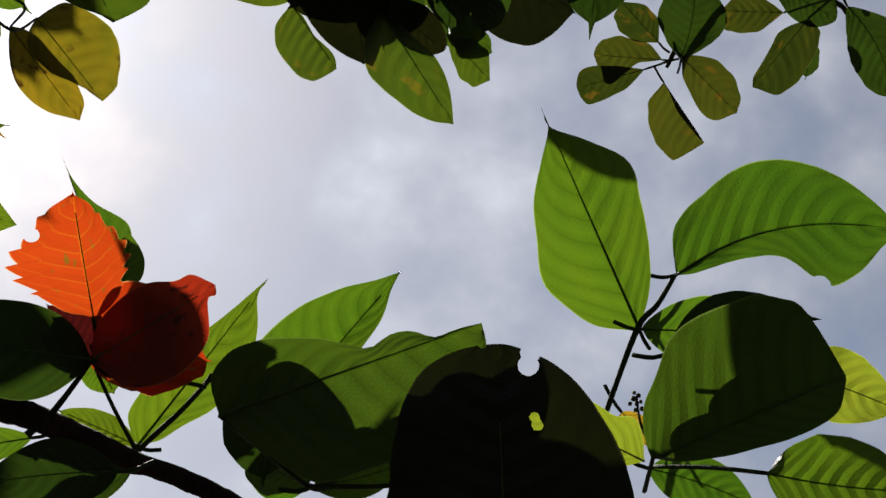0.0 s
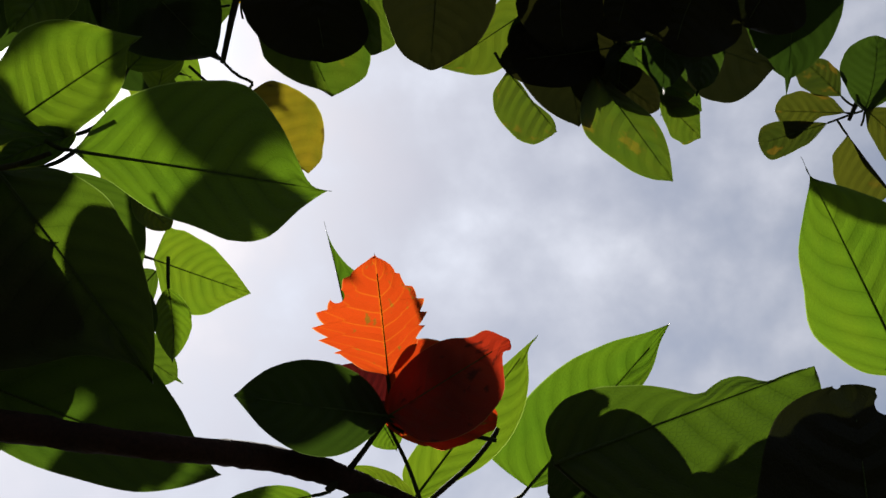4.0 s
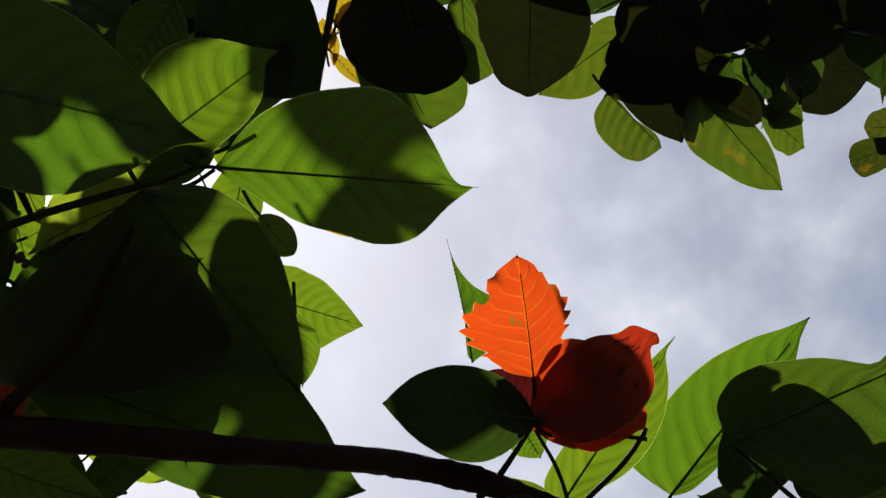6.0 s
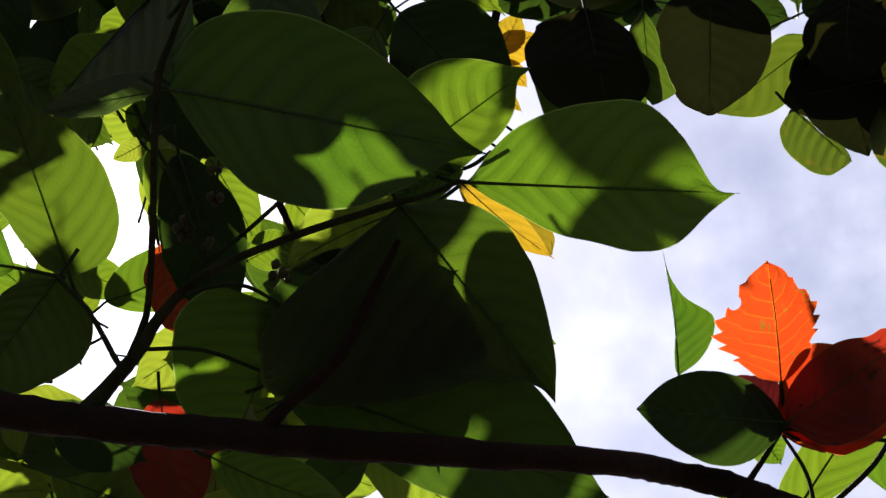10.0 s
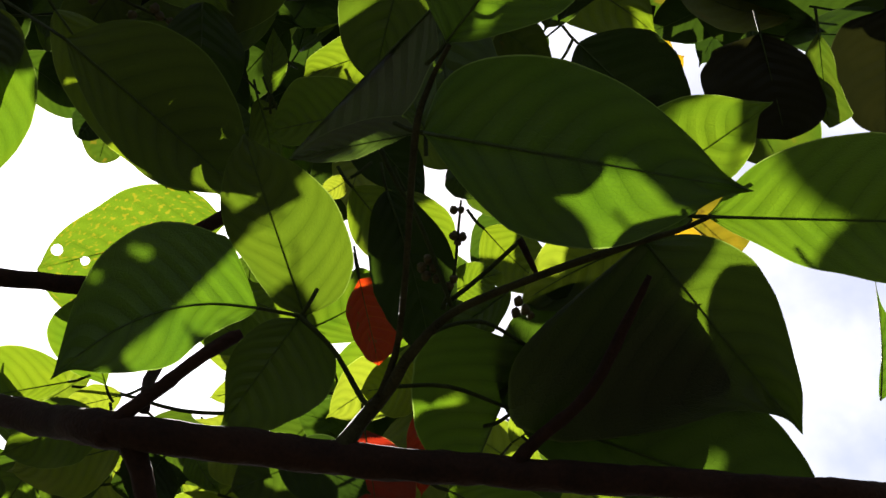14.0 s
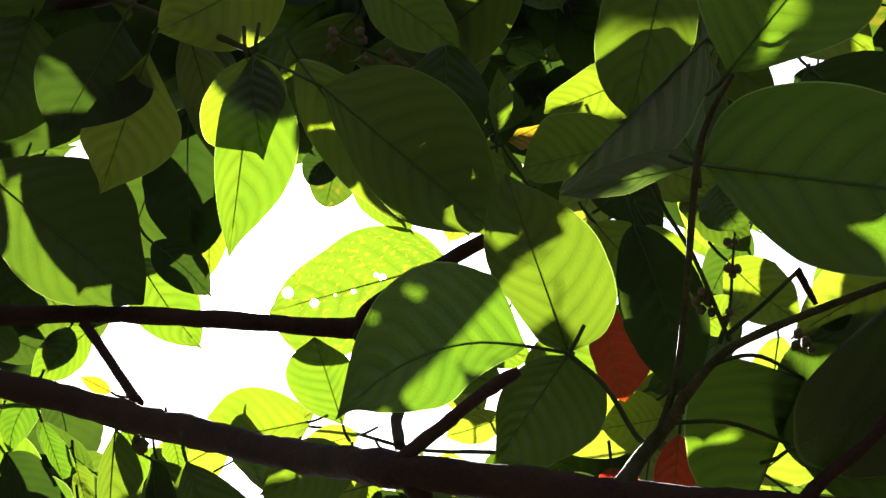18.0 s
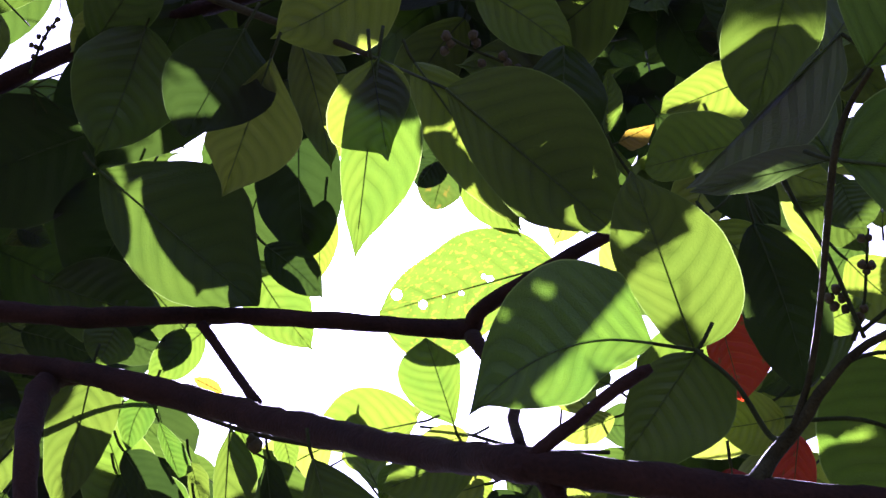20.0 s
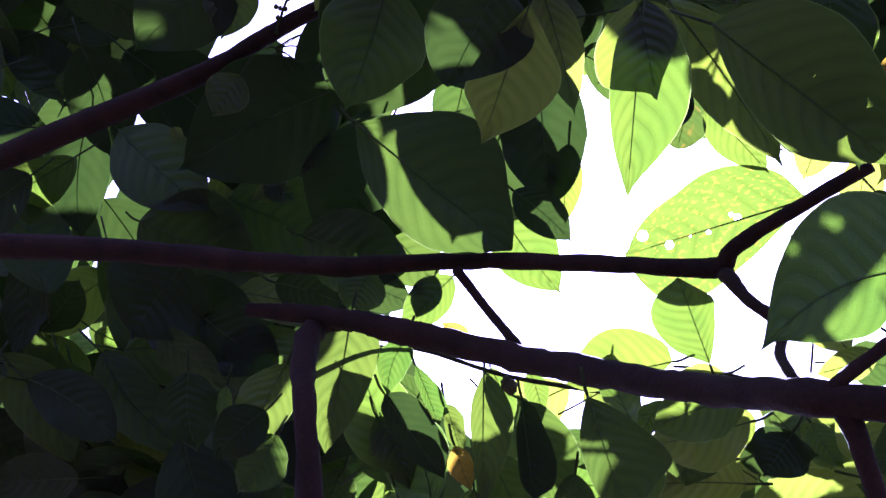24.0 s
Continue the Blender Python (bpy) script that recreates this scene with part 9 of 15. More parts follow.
leaf(crown, (-0.5145, 0.7845, 2.3644), (-0.5545, 0.8560, 2.2967), 0.061, (-0.26, -0.55, -0.79), "green", "drip", bow=-0.02, curl=0.09, wave=0.5, stalk=[(-0.5046, 0.7842, 2.4013)])
leaf(crown, (-0.8505, 0.9308, 2.4936), (-0.8455, 1.0383, 2.4480), 0.069, (0.04, -0.89, -0.45), "green", "full", bow=0.04, curl=-0.02, wave=0.5, stalk=[(-0.8583, 0.9230, 2.5261)])
leaf(crown, (-0.5878, 0.9617, 2.7491), (-0.4835, 0.9162, 2.7470), 0.066, (-0.45, -0.53, -0.72), "deep", "ovate", bow=-0.07, curl=0.09, wave=0.9, stalk=[(-0.6152, 0.9902, 2.7722)])
leaf(crown, (-0.5548, 0.7707, 2.2277), (-0.5404, 0.8393, 2.1471), 0.060, (-0.06, -0.32, -0.94), "green", "drip", bow=0.01, curl=0.08, wave=0.9, stalk=[(-0.5594, 0.7724, 2.2667)])
leaf(crown, (-0.7150, 0.6310, 2.4541), (-0.7625, 0.6681, 2.3834), 0.050, (0.29, -0.05, -0.95), "lime", "drip", bow=0.00, curl=-0.00, wave=0.3, stalk=[(-0.7069, 0.6344, 2.4909)])
leaf(crown, (-0.5174, 0.8549, 2.6302), (-0.6506, 0.8476, 2.5940), 0.074, (0.06, -0.17, -0.98), "lime", "ovate", bow=-0.00, curl=0.07, wave=0.4, stalk=[(-0.4843, 0.8774, 2.6669)])
leaf(crown, (-0.9120, 1.0699, 2.4289), (-0.9060, 1.1635, 2.3978), 0.053, (0.31, -0.92, -0.23), "lime", "full", bow=0.05, curl=0.02, wave=0.5, stalk=[(-0.9198, 1.0642, 2.4527)])
leaf(crown, (-0.6060, 1.0049, 2.6611), (-0.5971, 0.9533, 2.7467), 0.057, (-0.18, -0.91, -0.37), "green", "drip", bow=-0.03, curl=0.09, wave=0.8, stalk=[(-0.6098, 1.0339, 2.6588)])
leaf(crown, (-0.6141, 0.7740, 2.3933), (-0.6733, 0.8294, 2.3403), 0.049, (0.05, -0.25, -0.97), "deep", "ovate", bow=0.08, curl=0.00, wave=0.6, stalk=[(-0.6013, 0.7756, 2.4251)])
leaf(crown, (-0.6224, 0.7960, 2.7027), (-0.6987, 0.9110, 2.6469), 0.075, (0.13, -0.45, -0.88), "lime", "full", bow=0.06, curl=0.08, wave=0.6, stalk=[(-0.6060, 0.7877, 2.7476)])
leaf(crown, (-0.8989, 0.6989, 2.7021), (-1.0286, 0.7724, 2.6327), 0.076, (0.07, -0.36, -0.93), "dark", "drip", bow=0.03, curl=0.09, wave=0.7, stalk=[(-0.8839, 0.6987, 2.7520)])
leaf(crown, (-1.1273, 0.6224, 2.7608), (-1.0875, 0.7181, 2.6859), 0.071, (0.66, -0.34, -0.67), "green", "drip", bow=0.08, curl=0.07, wave=0.6, stalk=[(-1.1540, 0.6101, 2.8041)])
leaf(crown, (-0.9974, 0.5215, 2.5865), (-1.0940, 0.6018, 2.4949), 0.079, (0.69, -0.38, -0.61), "green", "full", bow=0.07, curl=0.07, wave=0.8, stalk=[(-0.9936, 0.5152, 2.6395)])
leaf(crown, (-0.9737, 0.4969, 2.5871), (-0.7967, 0.5105, 2.6063), 0.094, (0.00, -0.81, -0.59), "dark", "drip", bow=-0.06, curl=0.02, wave=0.9, stalk=[(-1.0409, 0.5088, 2.6173)])
leaf(crown, (-0.7026, 0.7778, 2.6636), (-0.6297, 0.7245, 2.7993), 0.079, (-0.27, -0.74, -0.62), "green", "drip", bow=-0.02, curl=0.01, wave=0.5, stalk=[(-0.7335, 0.8119, 2.6623)])
leaf(crown, (-1.1174, 0.8023, 2.9016), (-1.2653, 0.6984, 3.0276), 0.119, (0.54, 0.02, -0.84), "green", "full", bow=0.05, curl=0.03, wave=0.5, stalk=[(-1.1065, 0.8518, 2.9126)])
leaf(crown, (-0.8853, 0.5154, 2.5198), (-0.9535, 0.4066, 2.5889), 0.081, (0.14, -0.33, -0.93), "dark", "full", bow=-0.01, curl=0.01, wave=0.5, stalk=[(-0.8859, 0.5565, 2.5313)])
leaf(crown, (-0.5927, 0.7148, 2.7899), (-0.4426, 0.7945, 2.6748), 0.106, (0.49, -0.20, -0.85), "green", "drip", bow=-0.02, curl=0.05, wave=0.6, stalk=[(-0.6422, 0.7184, 2.8626)])
leaf(crown, (-0.4662, 0.6328, 2.6357), (-0.5572, 0.6988, 2.5991), 0.057, (0.03, -0.04, -1.00), "dark", "ovate", bow=0.04, curl=0.10, wave=0.8, stalk=[(-0.4486, 0.6301, 2.6706)])
leaf(crown, (-1.0029, 0.9158, 2.9964), (-0.8949, 0.8192, 3.1251), 0.094, (0.66, -0.08, -0.75), "dark", "drip", bow=-0.04, curl=0.05, wave=0.8, stalk=[(-1.0490, 0.9626, 3.0025)])
leaf(crown, (-0.6059, 0.9267, 3.0952), (-0.7834, 0.8051, 3.1362), 0.121, (0.43, 0.05, -0.90), "dark", "ovate", bow=-0.06, curl=0.00, wave=1.0, stalk=[(-0.5723, 0.9835, 3.1317)])
leaf(crown, (-1.0439, 0.5932, 2.6726), (-1.1470, 0.6415, 2.6036), 0.068, (0.78, -0.12, -0.62), "dark", "full", bow=-0.05, curl=0.01, wave=1.0, stalk=[(-1.0353, 0.5936, 2.7155)])
leaf(crown, (-0.5258, 0.8011, 2.9612), (-0.3397, 0.8427, 3.0309), 0.102, (0.40, -0.80, -0.44), "dark", "drip", bow=-0.03, curl=0.07, wave=0.9, stalk=[(-0.5811, 0.8141, 2.9880)])
leaf(crown, (-1.0034, 0.5091, 2.6121), (-0.8618, 0.5588, 2.5877), 0.078, (-0.03, -0.09, -1.00), "dark", "full", bow=-0.02, curl=0.00, wave=0.5, stalk=[(-1.0586, 0.5097, 2.6479)])
leaf(crown, (-0.7477, 0.8569, 2.6670), (-0.6487, 0.9147, 2.7082), 0.056, (0.46, -0.34, -0.82), "green", "full", bow=0.03, curl=-0.05, wave=0.4, stalk=[(-0.7825, 0.8590, 2.6802)])
leaf(crown, (-0.6846, 0.6028, 2.7043), (-0.7666, 0.5000, 2.8418), 0.096, (0.63, -0.23, -0.74), "green", "full", bow=-0.07, curl=-0.03, wave=0.4, stalk=[(-0.6790, 0.6481, 2.7106)])
leaf(crown, (-0.6475, 0.6152, 2.6565), (-0.7394, 0.6434, 2.5860), 0.068, (0.42, -0.73, -0.53), "green", "full", bow=-0.02, curl=0.09, wave=0.7, stalk=[(-0.6333, 0.6211, 2.6995)])
leaf(crown, (-0.5210, 0.7890, 2.8873), (-0.6310, 0.8569, 2.8622), 0.066, (0.66, -0.44, -0.62), "green", "drip", bow=-0.01, curl=-0.04, wave=0.5, stalk=[(-0.4994, 0.7876, 2.9221)])
leaf(crown, (-0.8040, 0.5202, 2.5943), (-0.9881, 0.6008, 2.5608), 0.106, (0.19, -0.25, -0.95), "green", "full", bow=0.04, curl=-0.04, wave=0.6, stalk=[(-0.7791, 0.5193, 2.6449)])
leaf(crown, (-0.6829, 0.6776, 2.6140), (-0.7510, 0.5871, 2.6674), 0.058, (0.63, -0.23, -0.74), "dark", "drip", bow=0.01, curl=0.07, wave=0.5, stalk=[(-0.6759, 0.7151, 2.6263)])
leaf(crown, (-1.0057, 0.5976, 2.5699), (-1.1830, 0.6392, 2.5614), 0.091, (0.54, -0.55, -0.64), "dark", "full", bow=-0.02, curl=-0.00, wave=0.9, stalk=[(-0.9851, 0.6055, 2.6063)])
leaf(crown, (-0.6191, 0.6237, 2.6112), (-0.6754, 0.6788, 2.5043), 0.070, (0.76, -0.60, -0.25), "green", "drip", bow=-0.02, curl=-0.02, wave=0.9, stalk=[(-0.6145, 0.6250, 2.6660)])
leaf(crown, (-0.7319, 0.8381, 2.9352), (-0.7101, 0.7552, 3.0698), 0.090, (0.40, -0.65, -0.64), "dark", "drip", bow=0.08, curl=0.03, wave=0.8, stalk=[(-0.7486, 0.8776, 2.9349)])
leaf(crown, (-1.0119, 0.5453, 2.6456), (-1.1063, 0.6150, 2.5732), 0.078, (0.77, -0.55, -0.32), "dark", "ovate", bow=0.04, curl=0.08, wave=0.8, stalk=[(-1.0059, 0.5401, 2.6907)])
leaf(crown, (-0.6920, 1.0217, 3.1068), (-0.6696, 0.8231, 3.1387), 0.120, (-0.01, -0.16, -0.99), "green", "full", bow=-0.07, curl=0.04, wave=0.4, stalk=[(-0.7094, 1.0971, 3.1407)])
leaf(crown, (-0.6600, 0.8960, 2.8580), (-0.7968, 0.9581, 2.8512), 0.088, (0.23, -0.33, -0.92), "dark", "drip", bow=-0.03, curl=0.10, wave=0.8, stalk=[(-0.6352, 0.9001, 2.8904)])
leaf(crown, (-0.9721, 0.6445, 2.6104), (-1.0862, 0.5847, 2.7400), 0.099, (0.58, -0.72, -0.37), "dark", "drip", bow=-0.01, curl=0.01, wave=0.6, stalk=[(-0.9658, 0.6789, 2.6128)])
leaf(crown, (-0.9571, 0.7542, 3.0502), (-0.8294, 0.7843, 3.1346), 0.093, (0.12, -0.75, -0.65), "dark", "drip", bow=0.03, curl=0.07, wave=0.8, stalk=[(-1.0039, 0.7620, 3.0617)])
leaf(crown, (-0.7993, 0.9569, 2.9888), (-0.9011, 0.9699, 2.8996), 0.078, (0.37, -0.10, -0.92), "dark", "full", bow=0.02, curl=-0.04, wave=0.6, stalk=[(-0.7840, 0.9707, 3.0387)])
leaf(crown, (-0.8640, 0.6107, 2.6138), (-1.0099, 0.5445, 2.5288), 0.091, (0.56, -0.45, -0.69), "green", "ovate", bow=-0.05, curl=-0.02, wave=0.7, stalk=[(-0.8473, 0.6462, 2.6711)])
leaf(crown, (-0.7295, 0.9354, 3.0609), (-0.5797, 0.9142, 3.1111), 0.096, (0.36, 0.02, -0.93), "green", "drip", bow=-0.05, curl=0.06, wave=0.4, stalk=[(-0.7773, 0.9600, 3.0817)])
leaf(crown, (-0.6780, 0.9094, 3.1756), (-0.8821, 0.9940, 3.1210), 0.112, (-0.30, -0.22, -0.93), "green", "full", bow=-0.06, curl=-0.01, wave=0.4, stalk=[(-0.6398, 0.9141, 3.2383)])
leaf(crown, (-0.7517, 0.5553, 2.6233), (-0.5963, 0.4729, 2.6730), 0.085, (0.24, -0.29, -0.93), "green", "ovate", bow=0.02, curl=-0.00, wave=0.6, stalk=[(-0.8076, 0.5940, 2.6491)])
leaf(crown, (-0.9901, 0.9035, 3.0267), (-0.8566, 0.8454, 3.0999), 0.087, (-0.20, -0.77, -0.61), "green", "drip", bow=-0.07, curl=0.03, wave=0.7, stalk=[(-1.0393, 0.9368, 3.0410)])
leaf(crown, (-0.8336, 0.5101, 2.5760), (-0.7214, 0.5073, 2.6246), 0.072, (0.75, -0.08, -0.65), "dark", "ovate", bow=0.02, curl=0.09, wave=0.4, stalk=[(-0.8752, 0.5222, 2.5888)])
leaf(crown, (-1.0114, 0.5436, 2.6836), (-1.0534, 0.6349, 2.5736), 0.076, (0.54, -0.38, -0.75), "dark", "ovate", bow=0.02, curl=0.02, wave=0.6, stalk=[(-1.0196, 0.5337, 2.7405)])
leaf(crown, (-0.7423, 0.9778, 3.0992), (-0.6965, 1.1167, 3.0509), 0.092, (0.15, -0.09, -0.98), "dark", "drip", bow=-0.02, curl=-0.03, wave=0.8, stalk=[(-0.7637, 0.9621, 3.1433)])
leaf(crown, (-1.1480, 0.7023, 2.9310), (-1.0179, 0.7279, 2.8952), 0.080, (0.10, -0.94, -0.34), "dark", "drip", bow=0.05, curl=0.08, wave=0.8, stalk=[(-1.1972, 0.7088, 2.9670)])
leaf(crown, (-0.9657, 0.6906, 2.6758), (-1.0449, 0.7606, 2.5379), 0.096, (0.71, -0.14, -0.69), "dark", "ovate", bow=-0.06, curl=0.02, wave=0.3, stalk=[(-0.9660, 0.6920, 2.7438)])
leaf(crown, (-0.6494, 1.0477, 2.9462), (-0.7621, 1.0728, 2.8645), 0.085, (0.03, -0.52, -0.85), "dark", "ovate", bow=-0.00, curl=0.01, wave=0.8, stalk=[(-0.6291, 1.0611, 2.9949)])
leaf(crown, (-0.7898, 0.7184, 2.8619), (-0.9735, 0.6644, 2.8244), 0.113, (0.47, -0.26, -0.84), "dark", "ovate", bow=-0.04, curl=0.04, wave=0.6, stalk=[(-0.7602, 0.7528, 2.9122)])
leaf(crown, (-0.9282, 0.8264, 3.0737), (-1.0592, 0.8313, 3.1142), 0.069, (0.78, -0.44, -0.43), "dark", "full", bow=0.05, curl=0.01, wave=1.0, stalk=[(-0.9078, 0.8397, 3.0922)])
leaf(crown, (-0.8272, 0.7643, 2.8914), (-0.6498, 0.7111, 2.9128), 0.093, (0.67, -0.05, -0.74), "dark", "full", bow=-0.06, curl=0.08, wave=0.6, stalk=[(-0.8875, 0.7980, 2.9246)])
leaf(crown, (-1.2118, 1.2583, 2.4097), (-1.2100, 1.4149, 2.3402), 0.104, (0.81, -0.29, -0.51), "green", "full", bow=-0.03, curl=0.08, wave=0.5, stalk=[(-1.2331, 1.2485, 2.4503)])
leaf(crown, (-0.9513, 0.8068, 2.3513), (-0.8748, 0.8795, 2.3546), 0.049, (0.26, -0.81, -0.52), "green", "full", bow=0.03, curl=-0.05, wave=0.4, stalk=[(-0.9825, 0.8040, 2.3683)])
leaf(crown, (-0.7418, 0.8804, 2.2075), (-0.7629, 0.9797, 2.0880), 0.097, (0.74, -0.40, -0.54), "lime", "drip", bow=0.07, curl=0.03, wave=1.0, stalk=[(-0.7497, 0.8830, 2.2619)])
leaf(crown, (-1.3222, 0.9949, 2.3677), (-1.1832, 0.9494, 2.4032), 0.089, (0.11, -0.97, -0.20), "lime", "drip", bow=-0.01, curl=-0.01, wave=0.4, stalk=[(-1.3790, 1.0283, 2.3798)])
leaf(crown, (-0.7784, 0.8807, 2.2578), (-0.6488, 0.9009, 2.2664), 0.080, (0.71, -0.63, -0.33), "green", "full", bow=-0.04, curl=0.09, wave=0.4, stalk=[(-0.8224, 0.8979, 2.2769)])
leaf(crown, (-0.9875, 0.9245, 2.3456), (-1.0121, 0.8917, 2.5056), 0.083, (0.48, -0.17, -0.86), "green", "ovate", bow=0.01, curl=0.01, wave=0.8, stalk=[(-1.0001, 0.9586, 2.3317)])
leaf(crown, (-1.0401, 0.9325, 2.1623), (-1.1735, 0.8999, 2.2504), 0.090, (-0.21, -0.42, -0.89), "lime", "full", bow=0.02, curl=0.01, wave=0.7, stalk=[(-1.0278, 0.9679, 2.1621)])
leaf(crown, (-0.8200, 0.9189, 2.2781), (-0.6848, 0.9831, 2.3338), 0.084, (0.36, -0.71, -0.61), "deep", "drip", bow=-0.06, curl=0.10, wave=0.6, stalk=[(-0.8686, 0.9299, 2.2895)])
leaf(crown, (-1.3820, 1.0406, 2.4403), (-1.5273, 1.0831, 2.3928), 0.090, (0.64, -0.60, -0.49), "lime", "ovate", bow=0.08, curl=-0.03, wave=0.4, stalk=[(-1.3690, 1.0529, 2.4746)])
leaf(crown, (-0.8925, 0.8576, 2.0915), (-0.7710, 0.8946, 2.0570), 0.075, (0.51, -0.34, -0.79), "green", "drip", bow=0.01, curl=0.05, wave=0.7, stalk=[(-0.9382, 0.8713, 2.1182)])
leaf(crown, (-1.1167, 0.7857, 2.1275), (-1.1500, 0.7506, 2.2311), 0.058, (0.74, -0.05, -0.67), "green", "full", bow=-0.01, curl=0.07, wave=0.8, stalk=[(-1.1255, 0.8115, 2.1169)])
leaf(crown, (-1.2839, 1.1578, 2.3365), (-1.1037, 1.1395, 2.3428), 0.099, (0.67, -0.53, -0.52), "deep", "full", bow=-0.05, curl=-0.03, wave=0.3, stalk=[(-1.3537, 1.1921, 2.3586)])
leaf(crown, (-0.8383, 1.1128, 2.2443), (-0.8740, 0.9717, 2.2713), 0.085, (0.63, -0.61, -0.48), "green", "full", bow=-0.01, curl=-0.02, wave=0.9, stalk=[(-0.8423, 1.1759, 2.2582)])
leaf(crown, (-0.8918, 0.8293, 2.5656), (-0.8078, 0.8543, 2.6521), 0.065, (0.35, -0.66, -0.66), "deep", "ovate", bow=-0.05, curl=0.04, wave=0.7, stalk=[(-0.9243, 0.8399, 2.5671)])
leaf(crown, (-1.1657, 0.8625, 2.1856), (-1.1254, 0.9400, 2.1201), 0.058, (0.00, -0.97, -0.22), "green", "ovate", bow=0.01, curl=0.00, wave=0.9, stalk=[(-1.1918, 0.8595, 2.2167)])
leaf(crown, (-0.9912, 0.7093, 2.5463), (-0.8837, 0.7567, 2.4691), 0.085, (-0.21, -0.46, -0.86), "deep", "ovate", bow=0.01, curl=0.00, wave=0.4, stalk=[(-1.0339, 0.7143, 2.5921)])
leaf(crown, (-0.9501, 0.9680, 2.7441), (-1.0630, 0.9003, 2.7964), 0.070, (0.52, -0.43, -0.74), "lime", "ovate", bow=-0.06, curl=0.02, wave=0.6, stalk=[(-0.9346, 1.0045, 2.7577)])
leaf(crown, (-0.9837, 0.9634, 2.1832), (-0.8839, 0.9518, 2.2470), 0.071, (0.64, -0.77, -0.04), "lime", "drip", bow=0.02, curl=-0.01, wave=0.4, stalk=[(-1.0228, 0.9868, 2.1836)])
leaf(crown, (-0.7927, 0.8322, 2.5900), (-0.9087, 0.8915, 2.5630), 0.079, (-0.33, -0.29, -0.90), "lime", "drip", bow=0.04, curl=0.01, wave=0.4, stalk=[(-0.7742, 0.8358, 2.6224)])
leaf(crown, (-1.1102, 0.9190, 2.1620), (-1.0373, 1.0409, 2.1119), 0.076, (0.24, -0.60, -0.76), "deep", "full", bow=0.03, curl=0.05, wave=0.7, stalk=[(-1.1493, 0.9128, 2.1943)])
leaf(crown, (-0.9660, 0.6326, 2.4663), (-0.8734, 0.6997, 2.4526), 0.060, (0.46, -0.72, -0.52), "deep", "drip", bow=-0.00, curl=-0.03, wave=0.3, stalk=[(-1.0026, 0.6291, 2.4915)])
leaf(crown, (-0.7370, 0.6603, 2.4162), (-0.7786, 0.7089, 2.3345), 0.058, (-0.00, -0.56, -0.83), "lime", "ovate", bow=0.08, curl=0.10, wave=0.8, stalk=[(-0.7352, 0.6617, 2.4570)])
leaf(crown, (-0.9242, 1.2649, 2.5460), (-0.7889, 1.2629, 2.4984), 0.069, (0.55, -0.42, -0.72), "green", "drip", bow=0.07, curl=0.10, wave=0.7, stalk=[(-0.9701, 1.2906, 2.5803)])
leaf(crown, (-0.9202, 0.9256, 2.5958), (-0.8908, 1.0113, 2.5568), 0.060, (0.15, -0.38, -0.91), "deep", "full", bow=0.04, curl=-0.01, wave=0.3, stalk=[(-0.9368, 0.9184, 2.6235)])
leaf(crown, (-0.8759, 0.6434, 2.4665), (-0.8663, 0.6936, 2.3813), 0.060, (-0.21, -0.11, -0.97), "green", "drip", bow=0.05, curl=0.09, wave=0.9, stalk=[(-0.8886, 0.6428, 2.5071)])
leaf(crown, (-0.9666, 1.0166, 2.6358), (-0.9243, 0.9341, 2.7128), 0.059, (0.31, -0.74, -0.60), "lime", "drip", bow=-0.08, curl=0.01, wave=0.7, stalk=[(-0.9886, 1.0551, 2.6379)])
leaf(crown, (-0.7914, 1.0073, 2.2222), (-0.7628, 1.1052, 2.1293), 0.072, (0.31, -0.50, -0.81), "deep", "ovate", bow=-0.02, curl=-0.01, wave=0.3, stalk=[(-0.8104, 1.0081, 2.2656)])
leaf(crown, (-1.0373, 1.1728, 2.5345), (-0.9448, 1.2400, 2.5645), 0.066, (0.22, -0.85, -0.48), "deep", "drip", bow=-0.07, curl=0.08, wave=0.6, stalk=[(-1.0724, 1.1755, 2.5456)])
leaf(crown, (-1.0877, 1.0962, 2.2516), (-1.1421, 1.1394, 2.1419), 0.070, (0.48, -0.87, -0.10), "lime", "ovate", bow=0.01, curl=0.05, wave=0.4, stalk=[(-1.0899, 1.1080, 2.2963)])
leaf(crown, (-1.0696, 0.9319, 2.7603), (-1.0947, 0.7851, 2.7850), 0.075, (0.47, -0.17, -0.87), "lime", "full", bow=0.06, curl=0.04, wave=0.6, stalk=[(-1.0791, 0.9882, 2.7822)])
leaf(crown, (-1.0092, 0.9237, 2.7752), (-0.8863, 0.9688, 2.6880), 0.078, (0.02, -0.46, -0.89), "deep", "ovate", bow=-0.07, curl=-0.00, wave=0.4, stalk=[(-1.0551, 0.9329, 2.8269)])
leaf(crown, (-1.0769, 0.7523, 2.0851), (-1.1573, 0.8065, 2.0290), 0.065, (0.09, -0.66, -0.74), "green", "drip", bow=-0.02, curl=0.08, wave=0.8, stalk=[(-1.0736, 0.7555, 2.1140)])
leaf(crown, (-0.9501, 0.8364, 2.4408), (-0.9857, 0.9331, 2.3889), 0.056, (-0.21, -0.20, -0.96), "deep", "ovate", bow=0.02, curl=0.04, wave=0.3, stalk=[(-0.9536, 0.8287, 2.4739)])
leaf(crown, (-0.9050, 0.8736, 2.6316), (-0.7743, 0.7898, 2.6307), 0.079, (0.76, -0.33, -0.56), "green", "full", bow=-0.07, curl=0.05, wave=0.7, stalk=[(-0.9519, 0.9157, 2.6611)])
